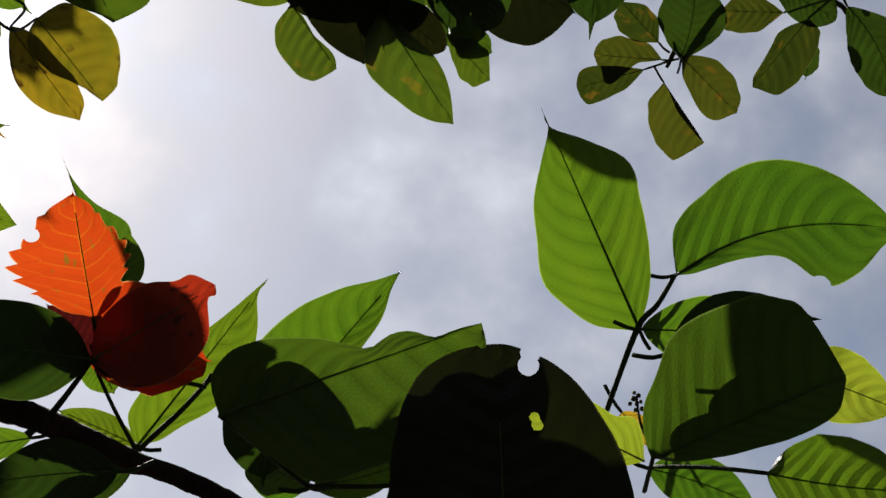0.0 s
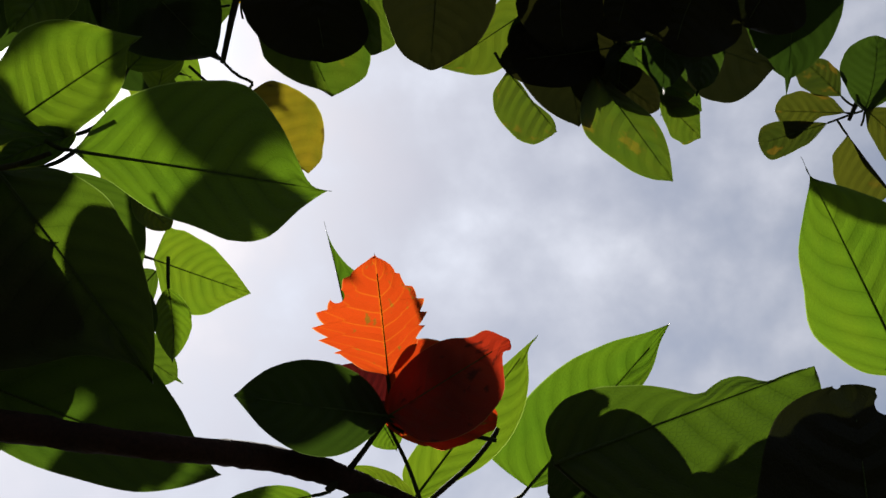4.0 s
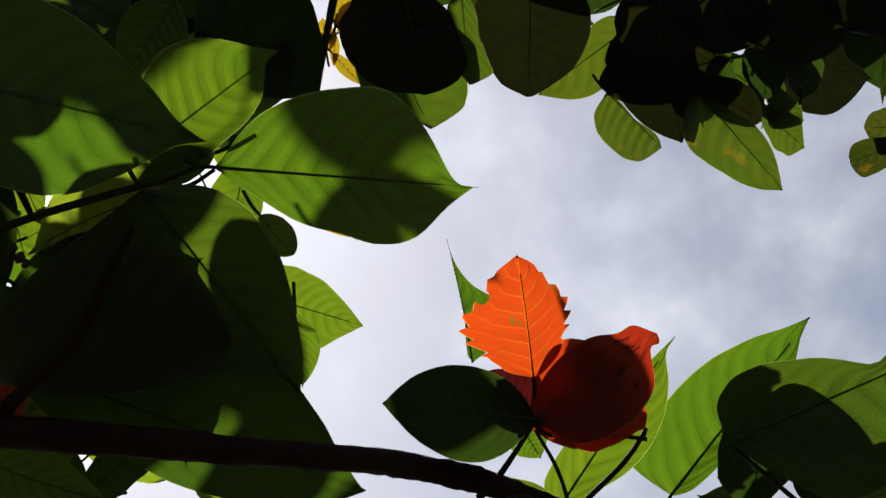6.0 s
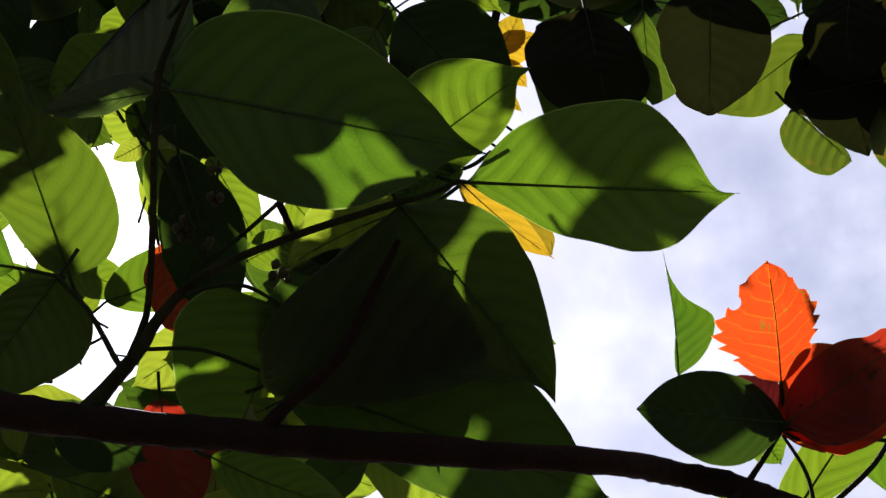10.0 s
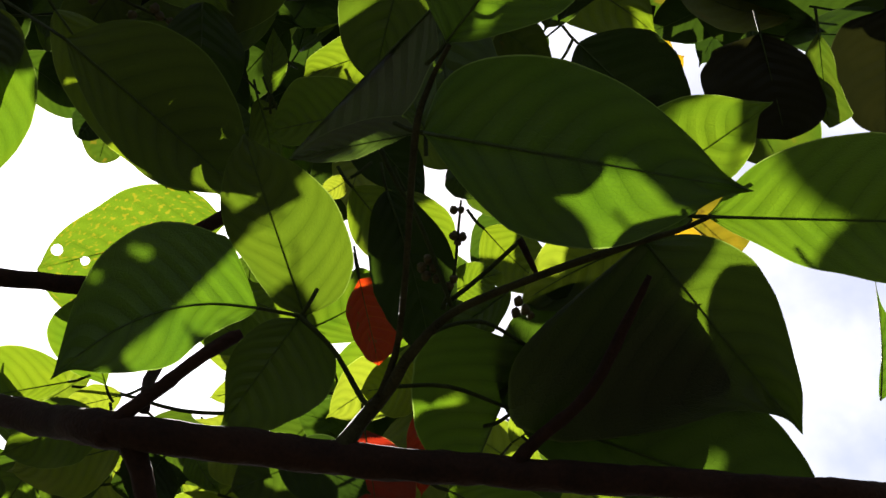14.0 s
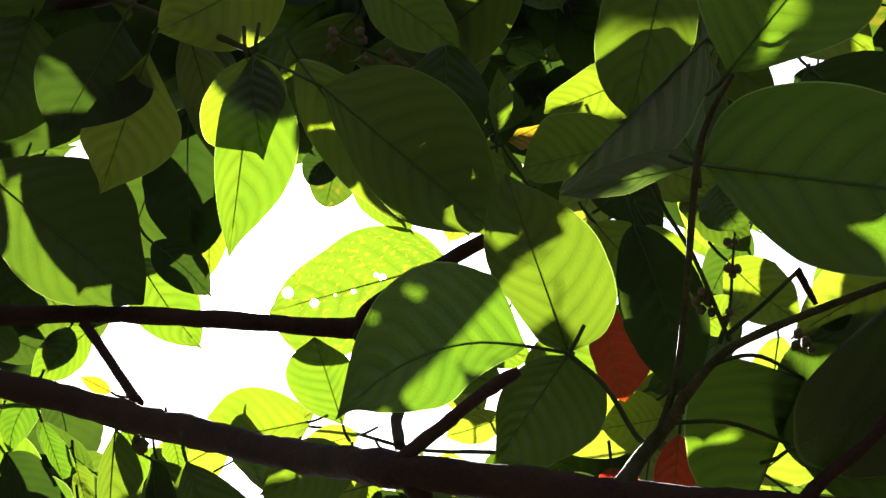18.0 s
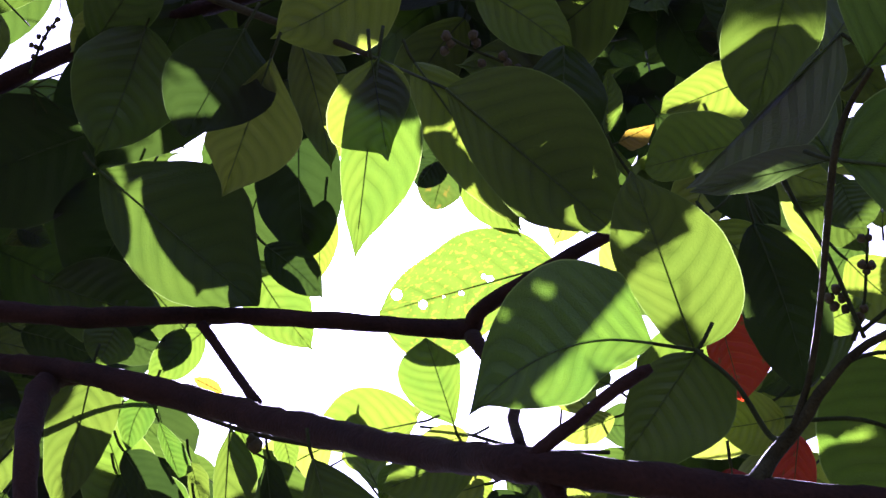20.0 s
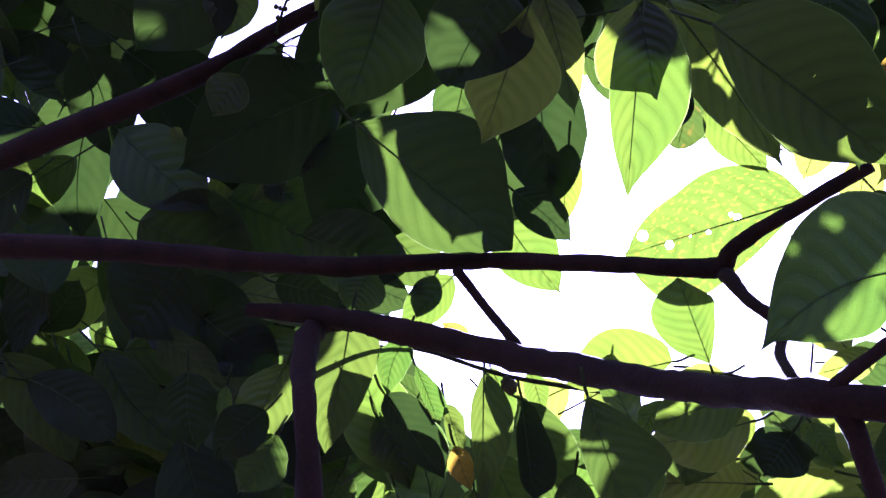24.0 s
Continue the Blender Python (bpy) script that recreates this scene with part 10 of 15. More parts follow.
leaf(crown, (-0.9255, 0.8628, 2.2687), (-0.9648, 0.7924, 2.3305), 0.059, (0.68, -0.25, -0.68), "lime", "drip", bow=-0.04, curl=0.10, wave=1.0, stalk=[(-0.9271, 0.8966, 2.2692)])
leaf(crown, (-0.9726, 1.1726, 2.4744), (-1.0715, 1.2222, 2.4178), 0.075, (0.15, -0.77, -0.63), "deep", "ovate", bow=0.06, curl=0.08, wave=0.7, stalk=[(-0.9598, 1.1815, 2.5078)])
leaf(crown, (-0.3283, 0.7873, 2.7630), (-0.4676, 0.8109, 2.7194), 0.074, (0.09, -0.56, -0.82), "dark", "full", bow=-0.06, curl=0.03, wave=0.8, stalk=[(-0.2976, 0.8003, 2.8054)])
leaf(crown, (-0.1779, 0.8515, 2.7874), (-0.3332, 0.8016, 2.7639), 0.090, (-0.28, -0.32, -0.91), "dark", "drip", bow=0.01, curl=0.03, wave=0.6, stalk=[(-0.1396, 0.8861, 2.8280)])
leaf(crown, (0.0694, 0.7918, 2.6458), (0.1620, 0.6320, 2.6822), 0.114, (-0.14, -0.46, -0.88), "dark", "full", bow=-0.04, curl=0.08, wave=0.9, stalk=[(0.0536, 0.8575, 2.6754)])
leaf(crown, (0.1240, 0.8570, 2.8036), (-0.0429, 0.8934, 2.7418), 0.094, (-0.42, -0.83, -0.36), "olive", "drip", bow=0.05, curl=0.07, wave=0.8, stalk=[(0.1736, 0.8719, 2.8568)])
leaf(crown, (-0.1023, 0.8080, 2.6145), (0.0777, 0.7734, 2.6664), 0.100, (0.41, -0.79, -0.46), "dark", "full", bow=-0.02, curl=0.06, wave=0.4, stalk=[(-0.1454, 0.8438, 2.6406)])
leaf(crown, (-0.2239, 0.8277, 2.7228), (-0.0941, 0.8737, 2.6983), 0.068, (-0.51, -0.44, -0.74), "dark", "full", bow=0.04, curl=0.05, wave=0.6, stalk=[(-0.2578, 0.8353, 2.7582)])
leaf(crown, (-0.0966, 0.8274, 2.8414), (-0.0659, 0.7751, 2.9690), 0.079, (-0.14, -0.62, -0.77), "dark", "drip", bow=0.05, curl=0.08, wave=0.9, stalk=[(-0.1030, 0.8585, 2.8398)])
leaf(crown, (-0.2939, 0.7798, 2.6574), (-0.4295, 0.7123, 2.7105), 0.083, (0.47, -0.80, -0.37), "olive", "full", bow=-0.05, curl=0.08, wave=0.4, stalk=[(-0.2638, 0.8184, 2.6777)])
leaf(crown, (-0.3039, 0.7929, 2.6386), (-0.1417, 0.8219, 2.5661), 0.094, (0.61, -0.72, -0.35), "dark", "drip", bow=-0.07, curl=-0.01, wave=0.5, stalk=[(-0.3491, 0.8106, 2.6939)])
leaf(crown, (-0.2027, 0.9180, 2.9365), (-0.1820, 0.7960, 3.0119), 0.080, (0.22, -0.20, -0.96), "dark", "full", bow=0.01, curl=-0.02, wave=0.4, stalk=[(-0.2088, 0.9676, 2.9485)])
leaf(crown, (-0.1350, 0.8251, 2.7364), (-0.1761, 0.6383, 2.8064), 0.110, (0.33, -0.06, -0.94), "olive", "drip", bow=0.06, curl=0.05, wave=0.6, stalk=[(-0.1240, 0.8993, 2.7617)])
leaf(crown, (-0.5121, 0.9780, 3.1120), (-0.3714, 0.9899, 3.0276), 0.094, (0.01, -0.24, -0.97), "olive", "ovate", bow=-0.04, curl=-0.01, wave=0.4, stalk=[(-0.5547, 0.9956, 3.1679)])
leaf(crown, (-0.0196, 0.6217, 2.7156), (-0.1615, 0.6423, 2.5864), 0.105, (-0.18, -0.03, -0.98), "dark", "drip", bow=-0.06, curl=0.02, wave=0.5, stalk=[(0.0207, 0.6378, 2.7909)])
leaf(crown, (-0.2621, 0.7446, 2.9960), (-0.4760, 0.7764, 2.9676), 0.110, (-0.19, 0.00, -0.98), "olive", "ovate", bow=-0.05, curl=0.05, wave=0.7, stalk=[(-0.2119, 0.7603, 3.0522)])
leaf(crown, (0.2322, 0.8779, 3.1898), (0.3667, 0.7646, 3.2156), 0.087, (-0.61, -0.35, -0.71), "dark", "full", bow=0.02, curl=0.02, wave=0.8, stalk=[(0.2073, 0.9258, 3.2221)])
leaf(crown, (0.0941, 0.7297, 2.6793), (-0.0421, 0.6456, 2.7313), 0.094, (-0.56, -0.56, -0.61), "olive", "full", bow=0.03, curl=0.03, wave=0.9, stalk=[(0.1355, 0.7719, 2.7019)])
leaf(crown, (-0.1897, 0.7609, 3.0300), (-0.0689, 0.7938, 3.0979), 0.087, (-0.10, -0.86, -0.49), "dark", "drip", bow=0.07, curl=0.02, wave=0.9, stalk=[(-0.2205, 0.7682, 3.0450)])
leaf(crown, (0.1364, 0.7065, 2.7869), (0.1769, 0.8546, 2.7111), 0.084, (-0.51, -0.67, -0.54), "dark", "drip", bow=0.05, curl=-0.02, wave=0.7, stalk=[(0.1344, 0.6892, 2.8430)])
leaf(crown, (0.1300, 0.7404, 2.7858), (-0.0015, 0.8495, 2.6347), 0.115, (0.19, -0.14, -0.97), "dark", "full", bow=0.07, curl=-0.02, wave=0.6, stalk=[(0.1734, 0.7404, 2.8725)])
leaf(crown, (-0.1338, 0.8889, 2.8185), (0.0086, 0.8872, 2.8869), 0.094, (-0.20, -0.79, -0.58), "dark", "ovate", bow=-0.03, curl=-0.05, wave=0.6, stalk=[(-0.1688, 0.9109, 2.8345)])
leaf(crown, (0.0357, 0.9555, 2.9239), (0.2063, 1.0635, 2.8562), 0.124, (0.39, -0.62, -0.68), "dark", "drip", bow=0.05, curl=0.08, wave=0.3, stalk=[(-0.0011, 0.9573, 2.9852)])
leaf(crown, (0.2182, 1.0507, 3.0737), (-0.0066, 1.1467, 3.0594), 0.139, (-0.44, -0.09, -0.89), "dark", "full", bow=-0.02, curl=0.08, wave=0.8, stalk=[(0.2861, 1.0594, 3.1277)])
leaf(crown, (0.0409, 0.6198, 2.6699), (-0.1440, 0.6193, 2.6089), 0.099, (-0.43, -0.58, -0.69), "dark", "full", bow=-0.02, curl=0.04, wave=0.4, stalk=[(0.0941, 0.6419, 2.7281)])
leaf(crown, (-0.3534, 0.8305, 3.0283), (-0.3085, 0.7029, 3.1086), 0.094, (0.65, -0.65, -0.40), "dark", "ovate", bow=0.02, curl=-0.01, wave=1.0, stalk=[(-0.3690, 0.8806, 3.0428)])
leaf(crown, (-0.3055, 0.8235, 2.7975), (-0.4026, 0.8669, 2.7115), 0.081, (0.49, -0.71, -0.51), "dark", "ovate", bow=0.05, curl=0.05, wave=0.7, stalk=[(-0.2845, 0.8305, 2.8480)])
leaf(crown, (-0.0234, 0.9020, 3.1957), (-0.1550, 0.9232, 3.2513), 0.070, (0.44, -0.75, -0.49), "olive", "full", bow=-0.05, curl=0.01, wave=0.5, stalk=[(0.0120, 0.9132, 3.2138)])
leaf(crown, (-0.3591, 0.7832, 2.7997), (-0.5784, 0.8122, 2.8553), 0.138, (0.09, -0.28, -0.96), "olive", "full", bow=-0.01, curl=0.01, wave=0.3, stalk=[(-0.3116, 0.8044, 2.8346)])
leaf(crown, (-0.0243, 0.8087, 3.0179), (-0.0596, 1.0090, 2.8983), 0.132, (0.16, -0.63, -0.76), "dark", "full", bow=0.05, curl=-0.05, wave=0.5, stalk=[(-0.0110, 0.7857, 3.1000)])
leaf(crown, (-0.2906, 0.9242, 3.2016), (-0.3703, 1.0411, 3.1258), 0.087, (0.43, -0.81, -0.41), "dark", "ovate", bow=0.08, curl=-0.01, wave=0.8, stalk=[(-0.2733, 0.9137, 3.2559)])
leaf(crown, (-0.2227, 0.6810, 2.6161), (-0.1635, 0.6047, 2.8023), 0.125, (0.26, -0.61, -0.75), "olive", "drip", bow=0.03, curl=-0.01, wave=0.4, stalk=[(-0.2400, 0.7265, 2.6147)])
leaf(crown, (0.0157, 0.6570, 2.6376), (-0.0927, 0.6923, 2.5393), 0.080, (-0.49, -0.25, -0.83), "olive", "ovate", bow=0.03, curl=-0.04, wave=0.7, stalk=[(0.0475, 0.6663, 2.6947)])
leaf(crown, (0.2619, 0.8472, 2.9646), (0.1653, 0.9206, 2.8667), 0.080, (-0.53, -0.67, -0.51), "dark", "full", bow=-0.02, curl=0.02, wave=0.5, stalk=[(0.2952, 0.8474, 3.0221)])
leaf(crown, (-0.0785, 0.8792, 2.8171), (0.0285, 0.8204, 2.9327), 0.103, (-0.04, -0.75, -0.66), "dark", "drip", bow=0.03, curl=-0.05, wave=0.8, stalk=[(-0.1033, 0.9166, 2.8235)])
leaf(crown, (-0.3886, 0.7176, 2.8633), (-0.5546, 0.6956, 2.7548), 0.116, (0.47, 0.04, -0.88), "dark", "drip", bow=-0.05, curl=0.09, wave=0.7, stalk=[(-0.3543, 0.7456, 2.9343)])
leaf(crown, (0.0292, 1.0628, 2.9569), (0.0838, 0.8759, 3.0169), 0.122, (0.36, -0.81, -0.46), "dark", "full", bow=0.05, curl=0.01, wave=0.9, stalk=[(0.0206, 1.1387, 2.9832)])
leaf(crown, (0.1685, 0.7505, 2.6253), (0.1645, 0.9328, 2.5263), 0.108, (-0.30, -0.82, -0.49), "dark", "full", bow=-0.02, curl=0.04, wave=0.4, stalk=[(0.1813, 0.7322, 2.6926)])
leaf(crown, (-0.2810, 0.8134, 2.8936), (-0.2103, 0.6495, 3.0332), 0.111, (0.03, -0.58, -0.82), "olive", "drip", bow=0.01, curl=0.02, wave=0.9, stalk=[(-0.3030, 0.8822, 2.9078)])
leaf(crown, (-0.1989, 0.6249, 2.7495), (-0.1591, 0.7359, 2.6144), 0.096, (0.35, -0.83, -0.43), "dark", "ovate", bow=-0.07, curl=-0.02, wave=0.5, stalk=[(-0.2101, 0.6167, 2.8236)])
leaf(crown, (0.1731, 0.8361, 2.6517), (0.1195, 0.9382, 2.5848), 0.081, (0.23, -0.38, -0.90), "dark", "ovate", bow=0.07, curl=0.10, wave=0.4, stalk=[(0.1938, 0.8292, 2.6950)])
leaf(crown, (-0.2308, 0.6462, 2.6257), (-0.0377, 0.5825, 2.6882), 0.110, (0.52, -0.67, -0.53), "olive", "full", bow=0.06, curl=0.07, wave=0.9, stalk=[(-0.2820, 0.6878, 2.6566)])
leaf(crown, (-0.1474, 0.7680, 2.9274), (-0.0140, 0.7791, 3.0235), 0.079, (-0.29, -0.72, -0.63), "dark", "ovate", bow=-0.07, curl=0.03, wave=0.9, stalk=[(-0.1804, 0.7843, 2.9399)])
leaf(crown, (-0.2440, 0.7414, 2.9324), (-0.2052, 0.8895, 2.8116), 0.117, (0.13, -0.16, -0.98), "olive", "drip", bow=0.03, curl=0.09, wave=0.3, stalk=[(-0.2562, 0.7262, 3.0061)])
leaf(crown, (-0.1073, 0.7776, 2.7800), (-0.0172, 0.6786, 2.8621), 0.075, (0.03, -0.93, -0.36), "dark", "ovate", bow=0.04, curl=0.01, wave=0.8, stalk=[(-0.1286, 0.8222, 2.7933)])
leaf(crown, (-0.0419, 0.6861, 2.6333), (0.0258, 0.6703, 2.7363), 0.058, (0.46, -0.33, -0.82), "olive", "ovate", bow=-0.06, curl=0.05, wave=0.7, stalk=[(-0.0562, 0.7056, 2.6343)])
leaf(crown, (-0.1293, 0.7574, 2.8375), (-0.2255, 0.6981, 2.9216), 0.069, (0.10, -0.51, -0.86), "dark", "full", bow=0.00, curl=-0.04, wave=0.4, stalk=[(-0.1046, 0.7892, 2.8474)])
leaf(crown, (-0.2721, 0.6135, 2.7323), (-0.4139, 0.6440, 2.6515), 0.101, (-0.42, -0.72, -0.56), "dark", "ovate", bow=0.07, curl=0.08, wave=0.9, stalk=[(-0.2400, 0.6238, 2.7898)])
leaf(crown, (0.0040, 1.1036, 3.1165), (0.1791, 1.1486, 2.9765), 0.117, (-0.23, -0.87, -0.43), "olive", "drip", bow=0.06, curl=-0.01, wave=0.9, stalk=[(-0.0352, 1.1239, 3.1990)])
leaf(crown, (-0.0282, 0.6959, 2.8544), (0.1375, 0.8188, 2.7587), 0.116, (-0.35, -0.63, -0.70), "dark", "drip", bow=0.07, curl=0.07, wave=0.4, stalk=[(-0.0649, 0.6905, 2.9290)])
leaf(crown, (-0.4075, 0.7462, 2.7039), (-0.2562, 0.7908, 2.6318), 0.087, (-0.25, -0.32, -0.91), "dark", "ovate", bow=0.08, curl=0.10, wave=0.9, stalk=[(-0.4526, 0.7570, 2.7587)])
leaf(crown, (-0.4594, 0.8794, 2.9368), (-0.3347, 0.9416, 2.8835), 0.085, (-0.10, -0.14, -0.98), "dark", "drip", bow=0.05, curl=-0.05, wave=0.7, stalk=[(-0.4971, 0.8826, 2.9817)])
leaf(crown, (-0.7978, 1.1321, 2.2516), (-0.8928, 1.2153, 2.2089), 0.067, (-0.01, -0.98, -0.22), "lime", "drip", bow=-0.03, curl=-0.01, wave=0.4, stalk=[(-0.7805, 1.1378, 2.2814)])
leaf(crown, (-0.9849, 1.0671, 2.3134), (-0.9080, 1.1246, 2.2573), 0.064, (0.38, -0.80, -0.47), "green", "drip", bow=-0.08, curl=0.04, wave=0.6, stalk=[(-1.0127, 1.0732, 2.3441)])
leaf(crown, (-0.7445, 1.3985, 2.5049), (-0.8714, 1.3555, 2.4341), 0.088, (0.32, -0.81, -0.48), "deep", "full", bow=-0.06, curl=-0.02, wave=0.4, stalk=[(-0.7177, 1.4391, 2.5454)])
leaf(crown, (-1.0811, 1.0371, 2.2687), (-0.9862, 1.1185, 2.3042), 0.077, (0.49, -0.66, -0.57), "lime", "drip", bow=-0.01, curl=0.03, wave=0.4, stalk=[(-1.1170, 1.0402, 2.2785)])
leaf(crown, (-0.7174, 0.9760, 2.2495), (-0.8446, 1.0176, 2.1606), 0.098, (0.12, -0.81, -0.58), "green", "drip", bow=0.02, curl=-0.04, wave=0.4, stalk=[(-0.6918, 0.9963, 2.2969)])
leaf(crown, (-0.9913, 1.2840, 2.3574), (-1.0982, 1.3293, 2.3403), 0.072, (0.64, -0.65, -0.40), "green", "ovate", bow=0.06, curl=0.04, wave=0.5, stalk=[(-0.9728, 1.2956, 2.3781)])
leaf(crown, (-0.8093, 1.0759, 2.3490), (-0.8259, 1.1493, 2.2526), 0.062, (0.04, -0.99, -0.16), "green", "ovate", bow=-0.05, curl=0.03, wave=0.8, stalk=[(-0.8112, 1.0805, 2.3923)])
leaf(crown, (-1.0196, 0.8680, 2.0831), (-0.9045, 0.8980, 2.1034), 0.065, (0.74, -0.64, -0.21), "lime", "full", bow=-0.03, curl=0.01, wave=0.6, stalk=[(-1.0606, 0.8828, 2.0944)])
leaf(crown, (-0.6781, 0.9435, 2.0818), (-0.8033, 0.9116, 2.0467), 0.068, (-0.33, -0.87, -0.37), "lime", "drip", bow=0.01, curl=0.01, wave=0.5, stalk=[(-0.6514, 0.9788, 2.1093)])
leaf(crown, (-0.9807, 1.0240, 2.1644), (-0.9522, 1.1638, 2.0842), 0.089, (0.37, -0.55, -0.75), "green", "full", bow=-0.01, curl=0.06, wave=0.4, stalk=[(-1.0014, 1.0206, 2.2068)])
leaf(crown, (-0.9836, 1.0752, 2.2760), (-0.9670, 1.1394, 2.2037), 0.047, (-0.23, -0.49, -0.84), "deep", "drip", bow=-0.03, curl=0.01, wave=0.5, stalk=[(-0.9954, 1.0776, 2.3083)])
leaf(crown, (-0.7235, 0.9423, 2.2192), (-0.8132, 0.9590, 2.1785), 0.047, (0.14, -0.32, -0.93), "lime", "ovate", bow=0.08, curl=0.04, wave=0.6, stalk=[(-0.7052, 0.9572, 2.2450)])
leaf(crown, (-0.9097, 0.9662, 2.2324), (-0.7942, 1.0657, 2.1786), 0.089, (0.36, -0.55, -0.75), "green", "drip", bow=-0.01, curl=-0.03, wave=0.7, stalk=[(-0.9503, 0.9713, 2.2703)])
leaf(crown, (-0.8757, 1.0401, 2.2037), (-0.9867, 1.0343, 2.0839), 0.076, (-0.22, -0.85, -0.47), "deep", "drip", bow=0.07, curl=0.10, wave=0.5, stalk=[(-0.8585, 1.0734, 2.2570)])
leaf(crown, (-1.1543, 1.2091, 2.4971), (-1.0963, 1.2924, 2.4685), 0.050, (0.78, -0.40, -0.48), "green", "ovate", bow=0.05, curl=0.05, wave=0.5, stalk=[(-1.1782, 1.2069, 2.5204)])
leaf(crown, (-0.6091, 0.9306, 2.1663), (-0.5000, 1.0237, 2.1049), 0.084, (-0.32, -0.67, -0.67), "lime", "full", bow=0.02, curl=-0.03, wave=1.0, stalk=[(-0.6395, 0.9381, 2.2055)])
leaf(crown, (-0.7393, 1.1346, 2.3528), (-0.8385, 1.0748, 2.3356), 0.055, (-0.21, -0.79, -0.57), "deep", "drip", bow=-0.04, curl=0.04, wave=0.4, stalk=[(-0.7189, 1.1722, 2.3752)])
leaf(crown, (-1.1073, 1.1205, 2.3550), (-1.0033, 1.1276, 2.3526), 0.063, (-0.07, -0.81, -0.58), "lime", "ovate", bow=0.01, curl=0.10, wave=0.7, stalk=[(-1.1427, 1.1376, 2.3708)])
leaf(crown, (-0.9616, 1.0355, 2.3093), (-1.0649, 0.9402, 2.2872), 0.081, (-0.35, -0.36, -0.87), "lime", "full", bow=-0.01, curl=-0.02, wave=1.0, stalk=[(-0.9465, 1.0853, 2.3365)])
leaf(crown, (-0.6775, 1.1503, 2.3847), (-0.5752, 1.2360, 2.3622), 0.068, (0.32, -0.76, -0.56), "deep", "full", bow=-0.04, curl=0.07, wave=0.9, stalk=[(-0.7067, 1.1549, 2.4115)])
leaf(crown, (-0.8675, 0.8714, 2.1097), (-0.8091, 0.8934, 2.1839), 0.055, (0.70, -0.70, -0.14), "lime", "full", bow=-0.05, curl=0.08, wave=0.4, stalk=[(-0.8891, 0.8843, 2.1052)])
leaf(crown, (-0.6588, 0.9741, 2.2274), (-0.5460, 0.8971, 2.2832), 0.082, (0.13, -0.91, -0.39), "lime", "drip", bow=0.03, curl=0.07, wave=0.7, stalk=[(-0.6912, 1.0220, 2.2364)])
leaf(crown, (-0.8255, 0.8831, 2.0866), (-0.9112, 0.9488, 1.9781), 0.079, (-0.05, -0.97, -0.22), "lime", "full", bow=-0.02, curl=0.00, wave=0.5, stalk=[(-0.8141, 0.8965, 2.1356)])
leaf(crown, (-0.6452, 1.0825, 2.2483), (-0.7705, 1.0536, 2.3429), 0.075, (0.31, -0.80, -0.52), "lime", "ovate", bow=0.00, curl=0.04, wave=0.9, stalk=[(-0.6176, 1.1215, 2.2484)])
leaf(crown, (-1.0228, 1.2363, 2.3958), (-0.8913, 1.1362, 2.4576), 0.090, (0.64, -0.41, -0.65), "deep", "full", bow=0.05, curl=-0.01, wave=0.6, stalk=[(-1.0689, 1.2947, 2.4061)])
leaf(crown, (-0.8274, 1.2107, 2.4313), (-0.9814, 1.2077, 2.4808), 0.100, (-0.00, -0.92, -0.38), "deep", "drip", bow=-0.08, curl=0.01, wave=0.5, stalk=[(-0.7967, 1.2423, 2.4440)])
leaf(crown, (-0.6877, 0.9627, 2.0953), (-0.5749, 0.8909, 2.1180), 0.070, (0.13, -0.99, -0.10), "deep", "drip", bow=0.03, curl=-0.01, wave=0.8, stalk=[(-0.7207, 1.0084, 2.1086)])
leaf(crown, (-0.8534, 1.0739, 2.2918), (-0.7751, 0.9740, 2.3800), 0.083, (0.59, -0.66, -0.47), "green", "drip", bow=-0.00, curl=-0.04, wave=0.9, stalk=[(-0.8819, 1.1283, 2.2930)])
leaf(crown, (-1.0245, 1.2367, 2.4367), (-1.1656, 1.2925, 2.3983), 0.079, (0.33, -0.32, -0.89), "deep", "drip", bow=-0.02, curl=0.06, wave=1.0, stalk=[(-1.0008, 1.2519, 2.4697)])
leaf(crown, (-0.7848, 0.9152, 2.1043), (-0.7252, 0.9086, 2.1793), 0.046, (-0.26, -0.56, -0.79), "lime", "full", bow=-0.00, curl=0.00, wave=0.5, stalk=[(-0.8050, 0.9357, 2.0993)])
leaf(crown, (-0.7885, 1.0918, 2.2800), (-0.6441, 1.1771, 2.2706), 0.095, (-0.33, -0.50, -0.80), "lime", "full", bow=0.04, curl=0.10, wave=0.7, stalk=[(-0.8326, 1.1032, 2.3074)])
leaf(crown, (-1.0105, 0.8264, 2.0781), (-1.1325, 0.8313, 2.0932), 0.076, (0.47, -0.81, -0.36), "lime", "ovate", bow=0.07, curl=0.09, wave=0.5, stalk=[(-0.9925, 0.8475, 2.0914)])
leaf(crown, (-0.7865, 1.0558, 2.2626), (-0.9140, 0.9506, 2.2866), 0.103, (0.13, -0.81, -0.57), "deep", "ovate", bow=0.04, curl=0.02, wave=0.8, stalk=[(-0.7627, 1.1144, 2.2818)])
leaf(crown, (-0.9308, 1.2070, 2.3427), (-0.8230, 1.1988, 2.3658), 0.059, (-0.27, -0.90, -0.35), "lime", "drip", bow=0.04, curl=-0.02, wave=1.0, stalk=[(-0.9649, 1.2305, 2.3529)])
leaf(crown, (-1.9356, 1.3519, 2.6006), (-1.9892, 1.5040, 2.4802), 0.111, (0.80, -0.02, -0.60), "green", "ovate", bow=-0.01, curl=0.10, wave=0.4, stalk=[(-1.9516, 1.3450, 2.6571)])
